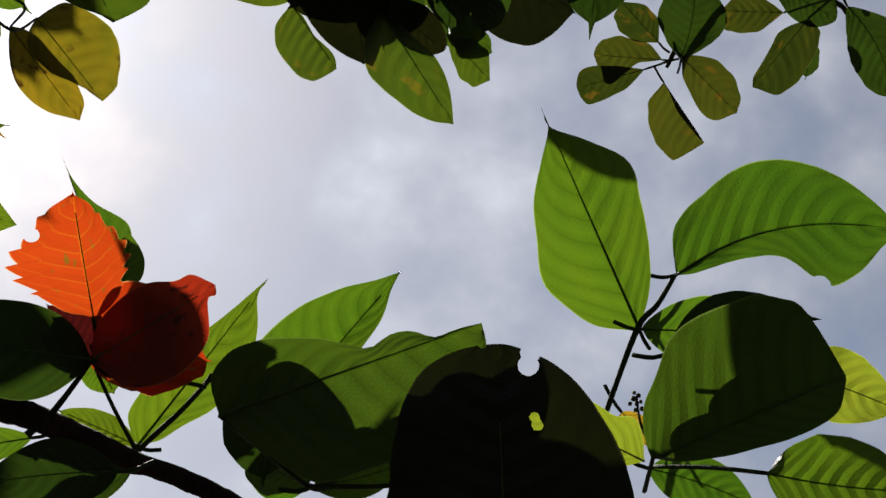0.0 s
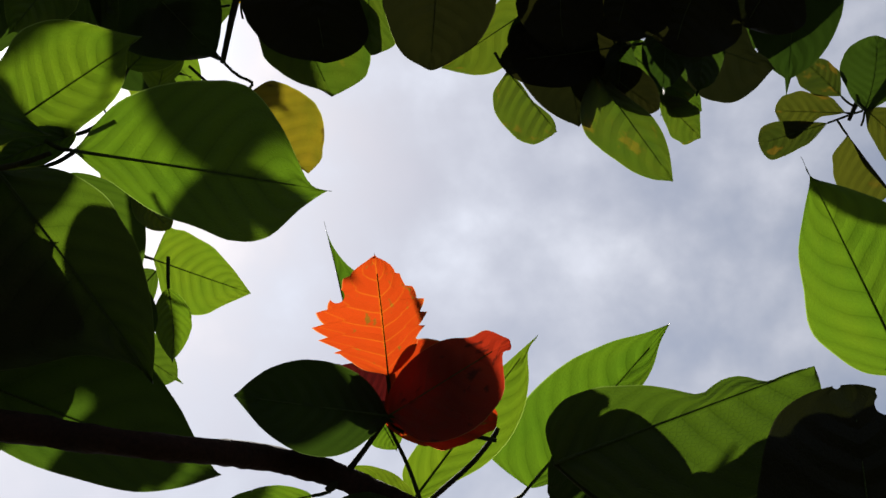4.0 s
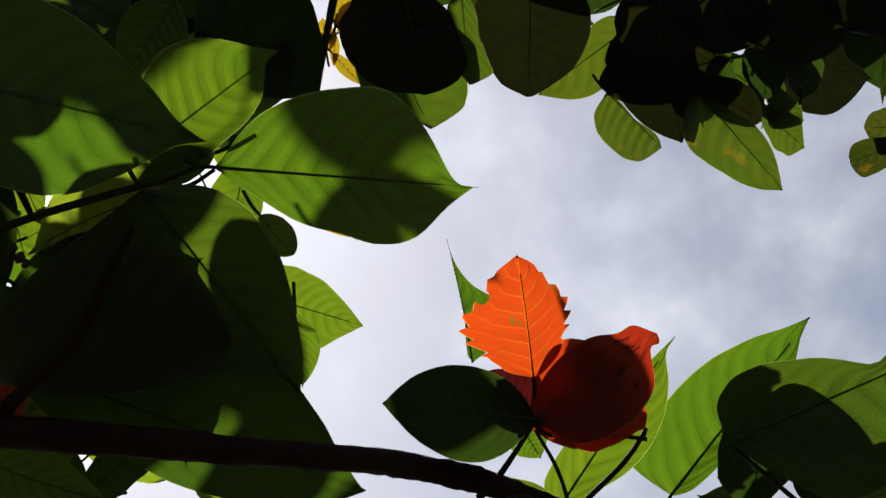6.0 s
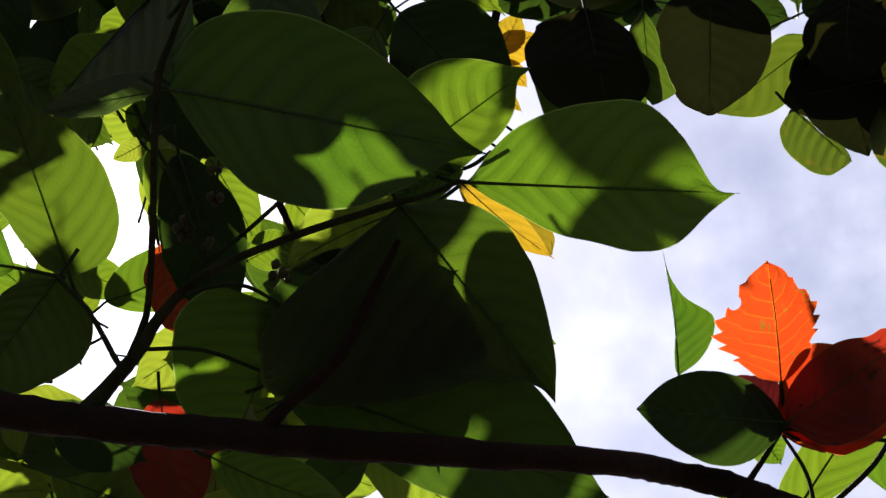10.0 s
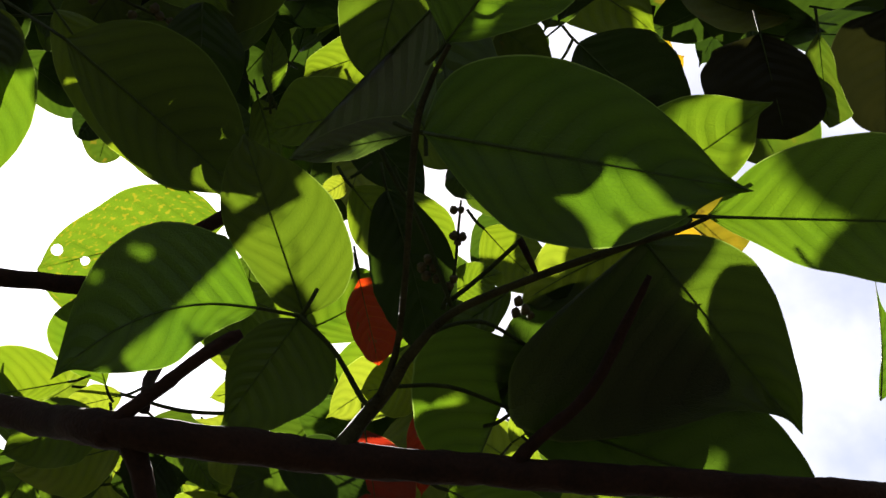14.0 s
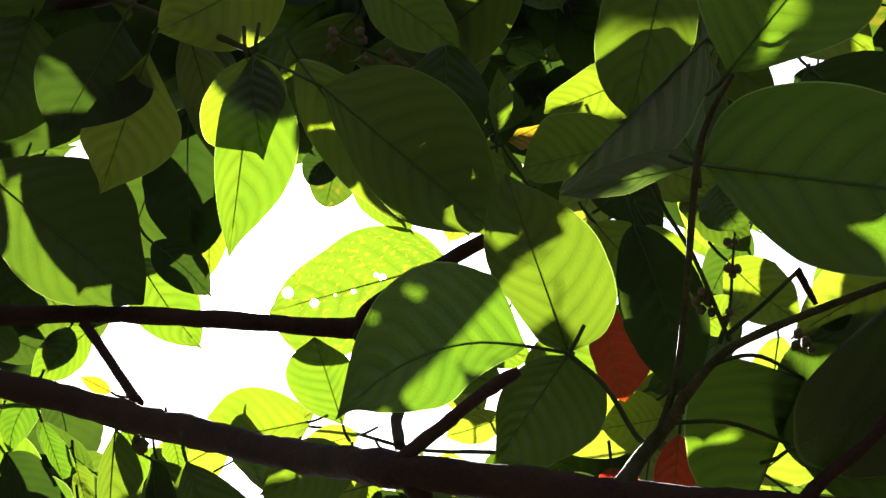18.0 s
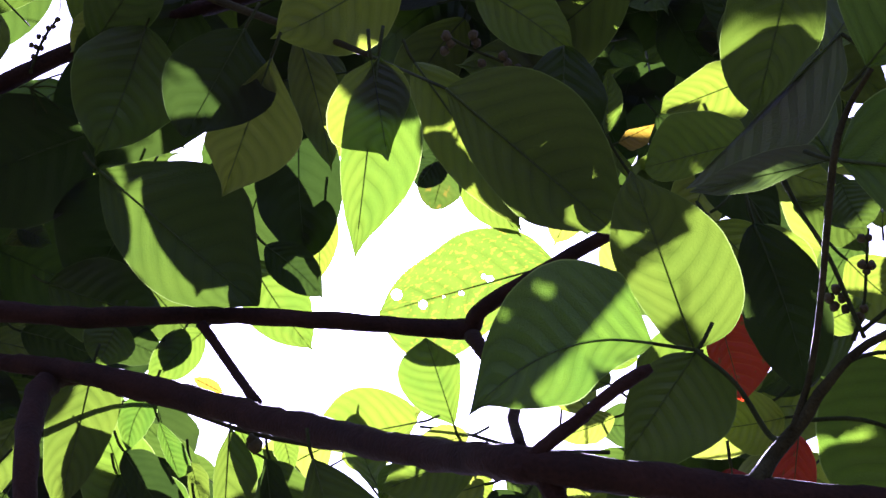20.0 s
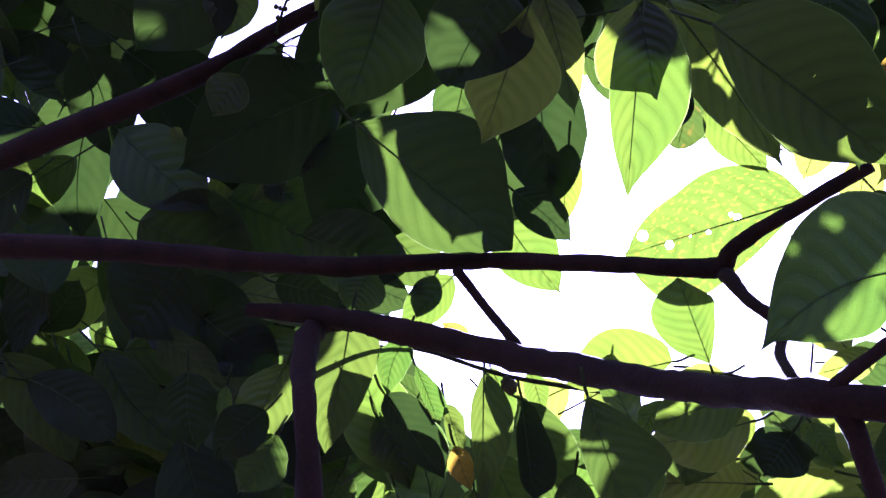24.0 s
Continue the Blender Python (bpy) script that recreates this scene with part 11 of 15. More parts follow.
leaf(crown, (-2.0959, 1.0511, 2.3134), (-2.1719, 1.1364, 2.2505), 0.073, (0.54, -0.72, -0.43), "lime", "drip", bow=-0.07, curl=0.04, wave=0.3, stalk=[(-2.1003, 1.0474, 2.3435)])
leaf(crown, (-2.2982, 0.9179, 2.4783), (-2.2936, 0.7788, 2.5077), 0.081, (0.32, -0.94, -0.12), "green", "full", bow=-0.04, curl=-0.05, wave=0.8, stalk=[(-2.3262, 0.9684, 2.4881)])
leaf(crown, (-2.1869, 0.9742, 2.5278), (-2.3008, 0.9689, 2.4019), 0.090, (0.81, -0.32, -0.49), "green", "drip", bow=0.07, curl=0.08, wave=0.8, stalk=[(-2.1889, 0.9957, 2.5809)])
leaf(crown, (-1.7251, 1.1944, 2.4944), (-1.8221, 1.1235, 2.5010), 0.072, (0.33, -0.14, -0.93), "green", "drip", bow=-0.08, curl=0.05, wave=0.5, stalk=[(-1.7178, 1.2310, 2.5090)])
leaf(crown, (-1.9396, 1.2332, 2.4261), (-1.8420, 1.3831, 2.3960), 0.093, (0.15, -0.84, -0.53), "green", "full", bow=0.04, curl=-0.04, wave=0.5, stalk=[(-1.9925, 1.2234, 2.4555)])
leaf(crown, (-2.1167, 0.8763, 2.2732), (-2.0228, 0.9341, 2.2471), 0.053, (0.67, -0.74, 0.01), "deep", "full", bow=0.00, curl=-0.03, wave=0.5, stalk=[(-2.1617, 0.8754, 2.2922)])
leaf(crown, (-2.1381, 0.8549, 2.3753), (-2.1119, 0.9460, 2.2865), 0.078, (0.53, -0.56, -0.64), "deep", "ovate", bow=-0.01, curl=-0.05, wave=0.4, stalk=[(-2.1691, 0.8469, 2.4131)])
leaf(crown, (-2.1214, 1.2277, 2.6294), (-2.1835, 1.3476, 2.4761), 0.097, (0.37, -0.51, -0.78), "lime", "ovate", bow=0.06, curl=0.01, wave=1.0, stalk=[(-2.1390, 1.2260, 2.6945)])
leaf(crown, (-2.0687, 1.0667, 2.3560), (-2.1508, 0.9836, 2.3246), 0.066, (0.91, -0.09, -0.41), "deep", "full", bow=0.07, curl=0.06, wave=0.4, stalk=[(-2.0694, 1.1040, 2.3777)])
leaf(crown, (-1.9549, 0.9153, 2.2338), (-1.8558, 1.0745, 2.2159), 0.105, (0.81, -0.51, -0.30), "deep", "drip", bow=0.05, curl=0.02, wave=0.9, stalk=[(-2.0136, 0.9003, 2.2593)])
leaf(crown, (-2.3952, 1.0806, 2.4702), (-2.4722, 1.1058, 2.3169), 0.096, (0.91, -0.31, -0.28), "lime", "drip", bow=-0.04, curl=-0.02, wave=0.6, stalk=[(-2.4085, 1.0952, 2.5280)])
leaf(crown, (-1.8836, 1.2321, 2.6111), (-1.7795, 1.3316, 2.6381), 0.079, (0.36, -0.40, -0.84), "deep", "ovate", bow=-0.03, curl=0.06, wave=0.4, stalk=[(-1.9312, 1.2290, 2.6245)])
leaf(crown, (-1.8941, 0.8699, 2.2802), (-2.0240, 0.9047, 2.2381), 0.084, (0.92, -0.05, -0.39), "lime", "full", bow=0.02, curl=0.06, wave=0.5, stalk=[(-1.8866, 0.8794, 2.3077)])
leaf(crown, (-1.8936, 1.0866, 2.5974), (-1.8536, 1.2141, 2.5438), 0.074, (0.87, -0.31, -0.38), "lime", "full", bow=0.06, curl=-0.03, wave=0.8, stalk=[(-1.9257, 1.0745, 2.6312)])
leaf(crown, (-2.1093, 1.3439, 2.6133), (-2.1138, 1.4107, 2.4993), 0.072, (0.26, -0.84, -0.47), "deep", "drip", bow=0.05, curl=0.04, wave=1.0, stalk=[(-2.1289, 1.3467, 2.6586)])
leaf(crown, (-1.9747, 0.7611, 2.2757), (-1.9135, 0.9059, 2.2436), 0.094, (0.58, -0.77, -0.27), "lime", "ovate", bow=-0.06, curl=-0.01, wave=0.4, stalk=[(-2.0201, 0.7433, 2.3029)])
leaf(crown, (-1.7778, 1.2438, 2.5667), (-1.8982, 1.3163, 2.5011), 0.094, (0.72, -0.68, -0.09), "deep", "drip", bow=0.00, curl=0.01, wave=1.0, stalk=[(-1.7694, 1.2497, 2.6045)])
leaf(crown, (-2.1855, 1.1790, 2.4992), (-2.1210, 1.2902, 2.3995), 0.085, (0.44, -0.87, -0.22), "green", "drip", bow=0.02, curl=-0.03, wave=0.5, stalk=[(-2.2297, 1.1733, 2.5436)])
leaf(crown, (-1.9262, 1.3647, 2.5433), (-1.9057, 1.5037, 2.4055), 0.102, (0.51, -0.70, -0.50), "green", "full", bow=0.05, curl=-0.02, wave=0.7, stalk=[(-1.9602, 1.3611, 2.6026)])
leaf(crown, (-0.6573, 0.6078, 2.5358), (-0.6413, 0.7264, 2.3858), 0.116, (0.28, -0.64, -0.72), "deep", "drip", bow=0.07, curl=-0.00, wave=0.7, stalk=[(-0.6629, 0.6036, 2.6140)])
leaf(crown, (-0.6606, 0.6838, 2.7304), (-0.6491, 0.7927, 2.6370), 0.088, (0.35, 0.10, -0.93), "green", "ovate", bow=-0.04, curl=-0.01, wave=0.8, stalk=[(-0.6646, 0.6748, 2.7848)])
leaf(crown, (-0.9413, 0.9147, 2.7195), (-0.7708, 0.9543, 2.7920), 0.090, (-0.22, -0.71, -0.67), "dark", "ovate", bow=0.07, curl=0.09, wave=0.7, stalk=[(-0.9928, 0.9330, 2.7383)])
leaf(crown, (-1.0579, 0.8054, 3.1369), (-1.1715, 0.7360, 3.0772), 0.072, (0.05, -0.67, -0.74), "deep", "ovate", bow=0.01, curl=0.07, wave=0.8, stalk=[(-1.0374, 0.8393, 3.1834)])
leaf(crown, (-0.8283, 0.7704, 2.6081), (-0.7280, 0.8293, 2.6113), 0.058, (-0.18, -0.84, -0.51), "deep", "ovate", bow=-0.08, curl=0.06, wave=0.7, stalk=[(-0.8575, 0.7725, 2.6307)])
leaf(crown, (-0.7253, 0.6603, 2.7850), (-0.7082, 0.8205, 2.7213), 0.090, (0.54, -0.18, -0.82), "green", "drip", bow=-0.05, curl=-0.01, wave=0.4, stalk=[(-0.7326, 0.6412, 2.8387)])
leaf(crown, (-0.7891, 1.0216, 2.8395), (-0.6096, 1.1105, 2.8123), 0.118, (-0.09, -0.25, -0.96), "dark", "full", bow=0.02, curl=-0.02, wave=0.4, stalk=[(-0.8387, 1.0302, 2.8861)])
leaf(crown, (-0.9409, 1.2035, 2.8066), (-0.8592, 1.2925, 2.7433), 0.083, (0.05, -0.20, -0.98), "dark", "full", bow=0.02, curl=0.06, wave=0.5, stalk=[(-0.9670, 1.2040, 2.8472)])
leaf(crown, (-1.0281, 0.6178, 2.8082), (-1.0107, 0.7363, 2.7226), 0.087, (0.18, -0.64, -0.75), "dark", "ovate", bow=0.01, curl=0.08, wave=1.0, stalk=[(-1.0416, 0.6044, 2.8613)])
leaf(crown, (-1.0787, 0.7891, 3.1987), (-1.0778, 0.8956, 3.0501), 0.088, (-0.03, -0.71, -0.70), "deep", "drip", bow=0.08, curl=0.07, wave=0.4, stalk=[(-1.0891, 0.7824, 3.2757)])
leaf(crown, (-0.8339, 0.7445, 2.6400), (-0.7748, 0.8205, 2.5788), 0.056, (0.01, -0.27, -0.96), "dark", "full", bow=-0.04, curl=-0.03, wave=0.8, stalk=[(-0.8526, 0.7414, 2.6786)])
leaf(crown, (-0.9904, 0.6578, 2.8507), (-0.8475, 0.7639, 2.7930), 0.101, (0.82, -0.27, -0.51), "deep", "full", bow=0.02, curl=0.06, wave=0.5, stalk=[(-1.0363, 0.6525, 2.9055)])
leaf(crown, (-1.2243, 0.6889, 2.9588), (-1.3199, 0.5578, 3.0599), 0.112, (0.43, -0.59, -0.68), "dark", "ovate", bow=0.06, curl=0.06, wave=0.7, stalk=[(-1.2158, 0.7421, 2.9738)])
leaf(crown, (-0.9528, 0.6027, 2.6608), (-0.8555, 0.6640, 2.6357), 0.063, (0.08, -0.35, -0.93), "dark", "drip", bow=0.02, curl=0.00, wave=0.5, stalk=[(-0.9837, 0.6014, 2.6921)])
leaf(crown, (-0.6620, 0.7038, 2.6618), (-0.5862, 0.6264, 2.8216), 0.116, (0.37, -0.83, -0.42), "deep", "drip", bow=-0.06, curl=0.07, wave=1.0, stalk=[(-0.6825, 0.7491, 2.6626)])
leaf(crown, (-0.8319, 0.9514, 2.8657), (-0.7627, 0.7791, 2.9269), 0.093, (-0.10, -0.78, -0.61), "green", "drip", bow=-0.04, curl=0.03, wave=0.7, stalk=[(-0.8549, 1.0228, 2.8899)])
leaf(crown, (-1.1140, 0.6585, 2.8981), (-1.1687, 0.5044, 2.9835), 0.094, (0.47, -0.81, -0.35), "green", "drip", bow=-0.02, curl=0.00, wave=0.7, stalk=[(-1.1131, 0.7172, 2.9162)])
leaf(crown, (-0.7807, 0.7762, 2.9893), (-0.8933, 0.8423, 2.9158), 0.070, (-0.01, -0.55, -0.83), "deep", "ovate", bow=-0.02, curl=-0.04, wave=0.5, stalk=[(-0.7559, 0.7778, 3.0403)])
leaf(crown, (-1.0470, 0.7019, 3.0495), (-1.1868, 0.6176, 3.0783), 0.098, (0.41, -0.24, -0.88), "green", "ovate", bow=0.01, curl=-0.03, wave=0.7, stalk=[(-1.0214, 0.7408, 3.0786)])
leaf(crown, (-1.1696, 0.5854, 2.5534), (-1.0870, 0.6536, 2.5014), 0.065, (0.48, -0.05, -0.88), "deep", "full", bow=0.00, curl=0.05, wave=0.4, stalk=[(-1.2013, 0.5825, 2.5902)])
leaf(crown, (-1.1048, 0.5992, 2.6411), (-1.0172, 0.7057, 2.6053), 0.080, (0.22, -0.73, -0.65), "green", "drip", bow=-0.04, curl=0.09, wave=0.3, stalk=[(-1.1380, 0.5892, 2.6795)])
leaf(crown, (-0.9887, 0.5093, 2.6347), (-1.1537, 0.4321, 2.6894), 0.107, (0.83, -0.23, -0.51), "dark", "full", bow=0.00, curl=0.04, wave=0.4, stalk=[(-0.9596, 0.5492, 2.6622)])
leaf(crown, (-0.7297, 1.1779, 2.9855), (-0.7049, 1.3286, 2.9401), 0.097, (-0.37, -0.60, -0.71), "green", "full", bow=0.01, curl=-0.01, wave=0.8, stalk=[(-0.7381, 1.1651, 3.0280)])
leaf(crown, (-1.1218, 0.5061, 2.5013), (-1.3011, 0.4749, 2.4917), 0.107, (0.69, -0.65, -0.31), "green", "full", bow=0.08, curl=0.06, wave=0.4, stalk=[(-1.0934, 0.5345, 2.5409)])
leaf(crown, (-0.9696, 0.7591, 2.9821), (-0.8425, 0.7482, 3.0811), 0.090, (0.64, -0.71, -0.29), "dark", "full", bow=0.05, curl=-0.03, wave=0.4, stalk=[(-1.0090, 0.7808, 2.9922)])
leaf(crown, (-0.7718, 1.1260, 2.9951), (-0.6509, 1.2926, 2.9832), 0.107, (0.52, -0.82, -0.24), "green", "full", bow=0.00, curl=0.03, wave=0.4, stalk=[(-0.8060, 1.1155, 3.0389)])
leaf(crown, (-0.9259, 0.7289, 2.6989), (-0.9966, 0.6251, 2.7162), 0.067, (0.79, -0.59, -0.15), "green", "drip", bow=0.08, curl=0.02, wave=0.4, stalk=[(-0.9144, 0.7716, 2.7208)])
leaf(crown, (-0.8381, 0.7806, 2.4083), (-0.7268, 0.6721, 2.4768), 0.080, (0.31, -0.70, -0.64), "dark", "ovate", bow=-0.03, curl=-0.05, wave=0.4, stalk=[(-0.8727, 0.8351, 2.4229)])
leaf(crown, (-1.2408, 0.5834, 2.9857), (-1.1120, 0.5926, 3.0645), 0.088, (0.68, -0.65, -0.34), "deep", "ovate", bow=-0.01, curl=0.02, wave=0.5, stalk=[(-1.2856, 0.5954, 2.9987)])
leaf(crown, (-0.9149, 0.6565, 2.5454), (-0.9765, 0.5929, 2.6307), 0.062, (0.74, -0.65, -0.17), "dark", "drip", bow=-0.05, curl=-0.04, wave=0.3, stalk=[(-0.9059, 0.6889, 2.5492)])
leaf(crown, (-1.0794, 0.4367, 2.5796), (-1.1887, 0.3271, 2.4954), 0.106, (0.45, -0.62, -0.64), "green", "ovate", bow=0.05, curl=0.02, wave=0.6, stalk=[(-1.0664, 0.4815, 2.6384)])
leaf(crown, (-0.8472, 0.7507, 2.5044), (-0.7433, 0.8264, 2.5391), 0.064, (-0.20, -0.77, -0.60), "deep", "full", bow=-0.02, curl=-0.01, wave=0.3, stalk=[(-0.8785, 0.7518, 2.5219)])
leaf(crown, (-1.2643, 0.8000, 2.8544), (-1.2756, 0.6498, 2.8387), 0.082, (0.20, -0.63, -0.75), "green", "ovate", bow=0.06, curl=0.05, wave=0.8, stalk=[(-1.2746, 0.8562, 2.8886)])
leaf(crown, (-1.1105, 0.9646, 2.8393), (-1.2462, 0.8358, 2.9486), 0.128, (0.31, -0.23, -0.92), "deep", "ovate", bow=-0.07, curl=0.03, wave=0.8, stalk=[(-1.0907, 1.0278, 2.8542)])
leaf(crown, (-1.4203, 0.8592, 3.0953), (-1.5083, 0.9488, 3.0181), 0.079, (0.28, -0.03, -0.96), "green", "full", bow=-0.03, curl=0.09, wave=0.4, stalk=[(-1.4121, 0.8537, 3.1444)])
leaf(crown, (-0.7871, 1.0701, 2.5089), (-0.9444, 1.0891, 2.4289), 0.095, (-0.34, -0.34, -0.88), "green", "full", bow=-0.04, curl=0.02, wave=0.8, stalk=[(-0.7524, 1.0971, 2.5595)])
leaf(crown, (-0.7351, 0.8478, 2.6607), (-0.7052, 0.6905, 2.7380), 0.089, (-0.11, -0.80, -0.59), "dark", "ovate", bow=-0.00, curl=0.07, wave=0.3, stalk=[(-0.7460, 0.9137, 2.6769)])
# eight hidden leaves, square to the sun, added only to shade visible ones
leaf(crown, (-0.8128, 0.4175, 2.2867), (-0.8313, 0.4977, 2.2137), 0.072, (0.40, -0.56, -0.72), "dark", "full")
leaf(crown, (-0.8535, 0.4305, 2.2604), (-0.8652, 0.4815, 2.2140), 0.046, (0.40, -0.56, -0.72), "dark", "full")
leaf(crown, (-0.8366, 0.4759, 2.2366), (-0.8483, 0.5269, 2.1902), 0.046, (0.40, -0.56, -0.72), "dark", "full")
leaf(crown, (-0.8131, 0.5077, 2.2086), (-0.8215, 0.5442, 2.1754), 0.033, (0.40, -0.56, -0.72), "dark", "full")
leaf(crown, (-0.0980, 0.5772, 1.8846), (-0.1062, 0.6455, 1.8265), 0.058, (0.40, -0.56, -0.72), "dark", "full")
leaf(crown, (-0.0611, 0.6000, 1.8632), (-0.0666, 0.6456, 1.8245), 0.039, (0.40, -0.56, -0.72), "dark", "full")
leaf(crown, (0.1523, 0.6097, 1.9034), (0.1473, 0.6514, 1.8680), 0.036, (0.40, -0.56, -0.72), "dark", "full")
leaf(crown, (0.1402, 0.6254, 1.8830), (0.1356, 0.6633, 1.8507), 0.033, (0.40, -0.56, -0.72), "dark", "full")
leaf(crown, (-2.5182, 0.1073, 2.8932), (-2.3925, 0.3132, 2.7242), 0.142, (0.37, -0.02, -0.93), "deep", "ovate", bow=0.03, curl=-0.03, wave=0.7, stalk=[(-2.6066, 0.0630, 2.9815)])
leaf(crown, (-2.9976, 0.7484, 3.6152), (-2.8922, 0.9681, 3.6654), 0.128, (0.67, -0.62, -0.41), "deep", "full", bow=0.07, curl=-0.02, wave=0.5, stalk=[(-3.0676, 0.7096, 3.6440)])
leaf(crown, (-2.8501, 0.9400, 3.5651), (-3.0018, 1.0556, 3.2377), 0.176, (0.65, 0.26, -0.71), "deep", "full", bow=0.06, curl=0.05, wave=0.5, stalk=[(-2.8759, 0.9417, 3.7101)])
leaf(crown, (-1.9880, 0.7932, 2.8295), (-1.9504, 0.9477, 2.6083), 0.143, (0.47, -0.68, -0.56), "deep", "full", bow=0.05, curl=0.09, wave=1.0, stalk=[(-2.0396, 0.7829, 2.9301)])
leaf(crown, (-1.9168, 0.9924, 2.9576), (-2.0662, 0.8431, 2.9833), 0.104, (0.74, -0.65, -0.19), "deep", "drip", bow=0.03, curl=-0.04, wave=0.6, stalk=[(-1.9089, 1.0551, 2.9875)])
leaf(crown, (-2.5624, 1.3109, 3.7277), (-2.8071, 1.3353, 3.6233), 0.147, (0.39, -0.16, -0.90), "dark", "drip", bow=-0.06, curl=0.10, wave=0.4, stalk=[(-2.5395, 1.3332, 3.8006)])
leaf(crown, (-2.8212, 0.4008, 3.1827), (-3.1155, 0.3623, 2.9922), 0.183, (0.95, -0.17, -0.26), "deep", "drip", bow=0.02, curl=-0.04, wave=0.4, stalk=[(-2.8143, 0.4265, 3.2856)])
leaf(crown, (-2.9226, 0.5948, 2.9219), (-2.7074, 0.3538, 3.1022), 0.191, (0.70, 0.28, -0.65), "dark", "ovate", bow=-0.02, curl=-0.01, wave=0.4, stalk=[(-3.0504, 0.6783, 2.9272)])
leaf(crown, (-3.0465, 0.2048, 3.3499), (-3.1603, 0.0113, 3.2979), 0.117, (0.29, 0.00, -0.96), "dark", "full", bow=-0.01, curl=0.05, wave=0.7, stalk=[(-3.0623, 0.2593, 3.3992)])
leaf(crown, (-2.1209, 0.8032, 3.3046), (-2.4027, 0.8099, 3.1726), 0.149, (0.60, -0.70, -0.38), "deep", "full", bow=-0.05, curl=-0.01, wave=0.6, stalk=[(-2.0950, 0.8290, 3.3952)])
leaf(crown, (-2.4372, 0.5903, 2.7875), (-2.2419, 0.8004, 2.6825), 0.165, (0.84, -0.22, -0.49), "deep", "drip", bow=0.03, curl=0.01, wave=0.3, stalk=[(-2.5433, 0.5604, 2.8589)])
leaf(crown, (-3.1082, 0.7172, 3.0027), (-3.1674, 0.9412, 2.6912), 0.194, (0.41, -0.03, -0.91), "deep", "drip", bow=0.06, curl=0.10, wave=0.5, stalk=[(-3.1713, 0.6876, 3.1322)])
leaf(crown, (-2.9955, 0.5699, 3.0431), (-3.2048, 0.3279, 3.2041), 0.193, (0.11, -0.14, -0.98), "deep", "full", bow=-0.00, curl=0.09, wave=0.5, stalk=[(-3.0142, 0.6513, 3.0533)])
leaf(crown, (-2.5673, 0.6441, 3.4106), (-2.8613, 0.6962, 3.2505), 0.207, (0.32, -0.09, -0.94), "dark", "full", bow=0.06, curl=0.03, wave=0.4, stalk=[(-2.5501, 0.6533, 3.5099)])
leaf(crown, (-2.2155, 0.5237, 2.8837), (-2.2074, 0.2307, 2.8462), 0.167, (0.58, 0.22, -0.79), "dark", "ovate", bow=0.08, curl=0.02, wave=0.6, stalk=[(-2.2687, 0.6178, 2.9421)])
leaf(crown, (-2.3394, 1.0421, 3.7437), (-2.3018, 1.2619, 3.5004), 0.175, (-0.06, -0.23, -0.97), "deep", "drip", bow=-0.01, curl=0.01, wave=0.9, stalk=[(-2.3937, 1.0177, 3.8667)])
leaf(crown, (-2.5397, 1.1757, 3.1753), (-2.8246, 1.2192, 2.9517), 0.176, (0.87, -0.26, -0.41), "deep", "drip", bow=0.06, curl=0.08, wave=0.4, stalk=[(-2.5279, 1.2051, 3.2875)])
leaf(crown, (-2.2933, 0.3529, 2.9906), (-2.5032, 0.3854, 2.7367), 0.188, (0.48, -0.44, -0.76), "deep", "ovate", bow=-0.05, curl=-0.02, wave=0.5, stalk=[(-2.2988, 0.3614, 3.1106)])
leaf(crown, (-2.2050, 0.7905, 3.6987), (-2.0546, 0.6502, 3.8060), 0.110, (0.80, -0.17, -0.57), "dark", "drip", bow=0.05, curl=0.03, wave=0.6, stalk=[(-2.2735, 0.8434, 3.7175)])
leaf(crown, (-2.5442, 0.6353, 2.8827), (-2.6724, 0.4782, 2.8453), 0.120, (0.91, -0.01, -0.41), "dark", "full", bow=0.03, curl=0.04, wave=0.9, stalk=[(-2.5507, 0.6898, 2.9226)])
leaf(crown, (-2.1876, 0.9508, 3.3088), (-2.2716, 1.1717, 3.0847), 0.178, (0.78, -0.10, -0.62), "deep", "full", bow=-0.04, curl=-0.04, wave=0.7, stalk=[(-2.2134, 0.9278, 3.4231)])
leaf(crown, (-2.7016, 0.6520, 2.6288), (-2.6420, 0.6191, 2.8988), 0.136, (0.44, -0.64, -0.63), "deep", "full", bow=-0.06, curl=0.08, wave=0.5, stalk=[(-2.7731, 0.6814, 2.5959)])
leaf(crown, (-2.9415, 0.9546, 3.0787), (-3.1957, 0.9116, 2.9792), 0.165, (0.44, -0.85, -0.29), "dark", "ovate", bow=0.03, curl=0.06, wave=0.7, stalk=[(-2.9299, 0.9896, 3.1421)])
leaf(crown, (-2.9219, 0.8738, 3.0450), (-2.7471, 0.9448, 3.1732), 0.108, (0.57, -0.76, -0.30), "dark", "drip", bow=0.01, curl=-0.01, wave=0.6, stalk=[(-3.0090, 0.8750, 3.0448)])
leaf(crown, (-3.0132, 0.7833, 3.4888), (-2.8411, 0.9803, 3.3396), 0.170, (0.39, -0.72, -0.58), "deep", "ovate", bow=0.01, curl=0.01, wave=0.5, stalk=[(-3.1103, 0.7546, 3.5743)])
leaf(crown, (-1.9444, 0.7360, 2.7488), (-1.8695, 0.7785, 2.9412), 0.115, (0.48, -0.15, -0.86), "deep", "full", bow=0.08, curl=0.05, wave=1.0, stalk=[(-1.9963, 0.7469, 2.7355)])
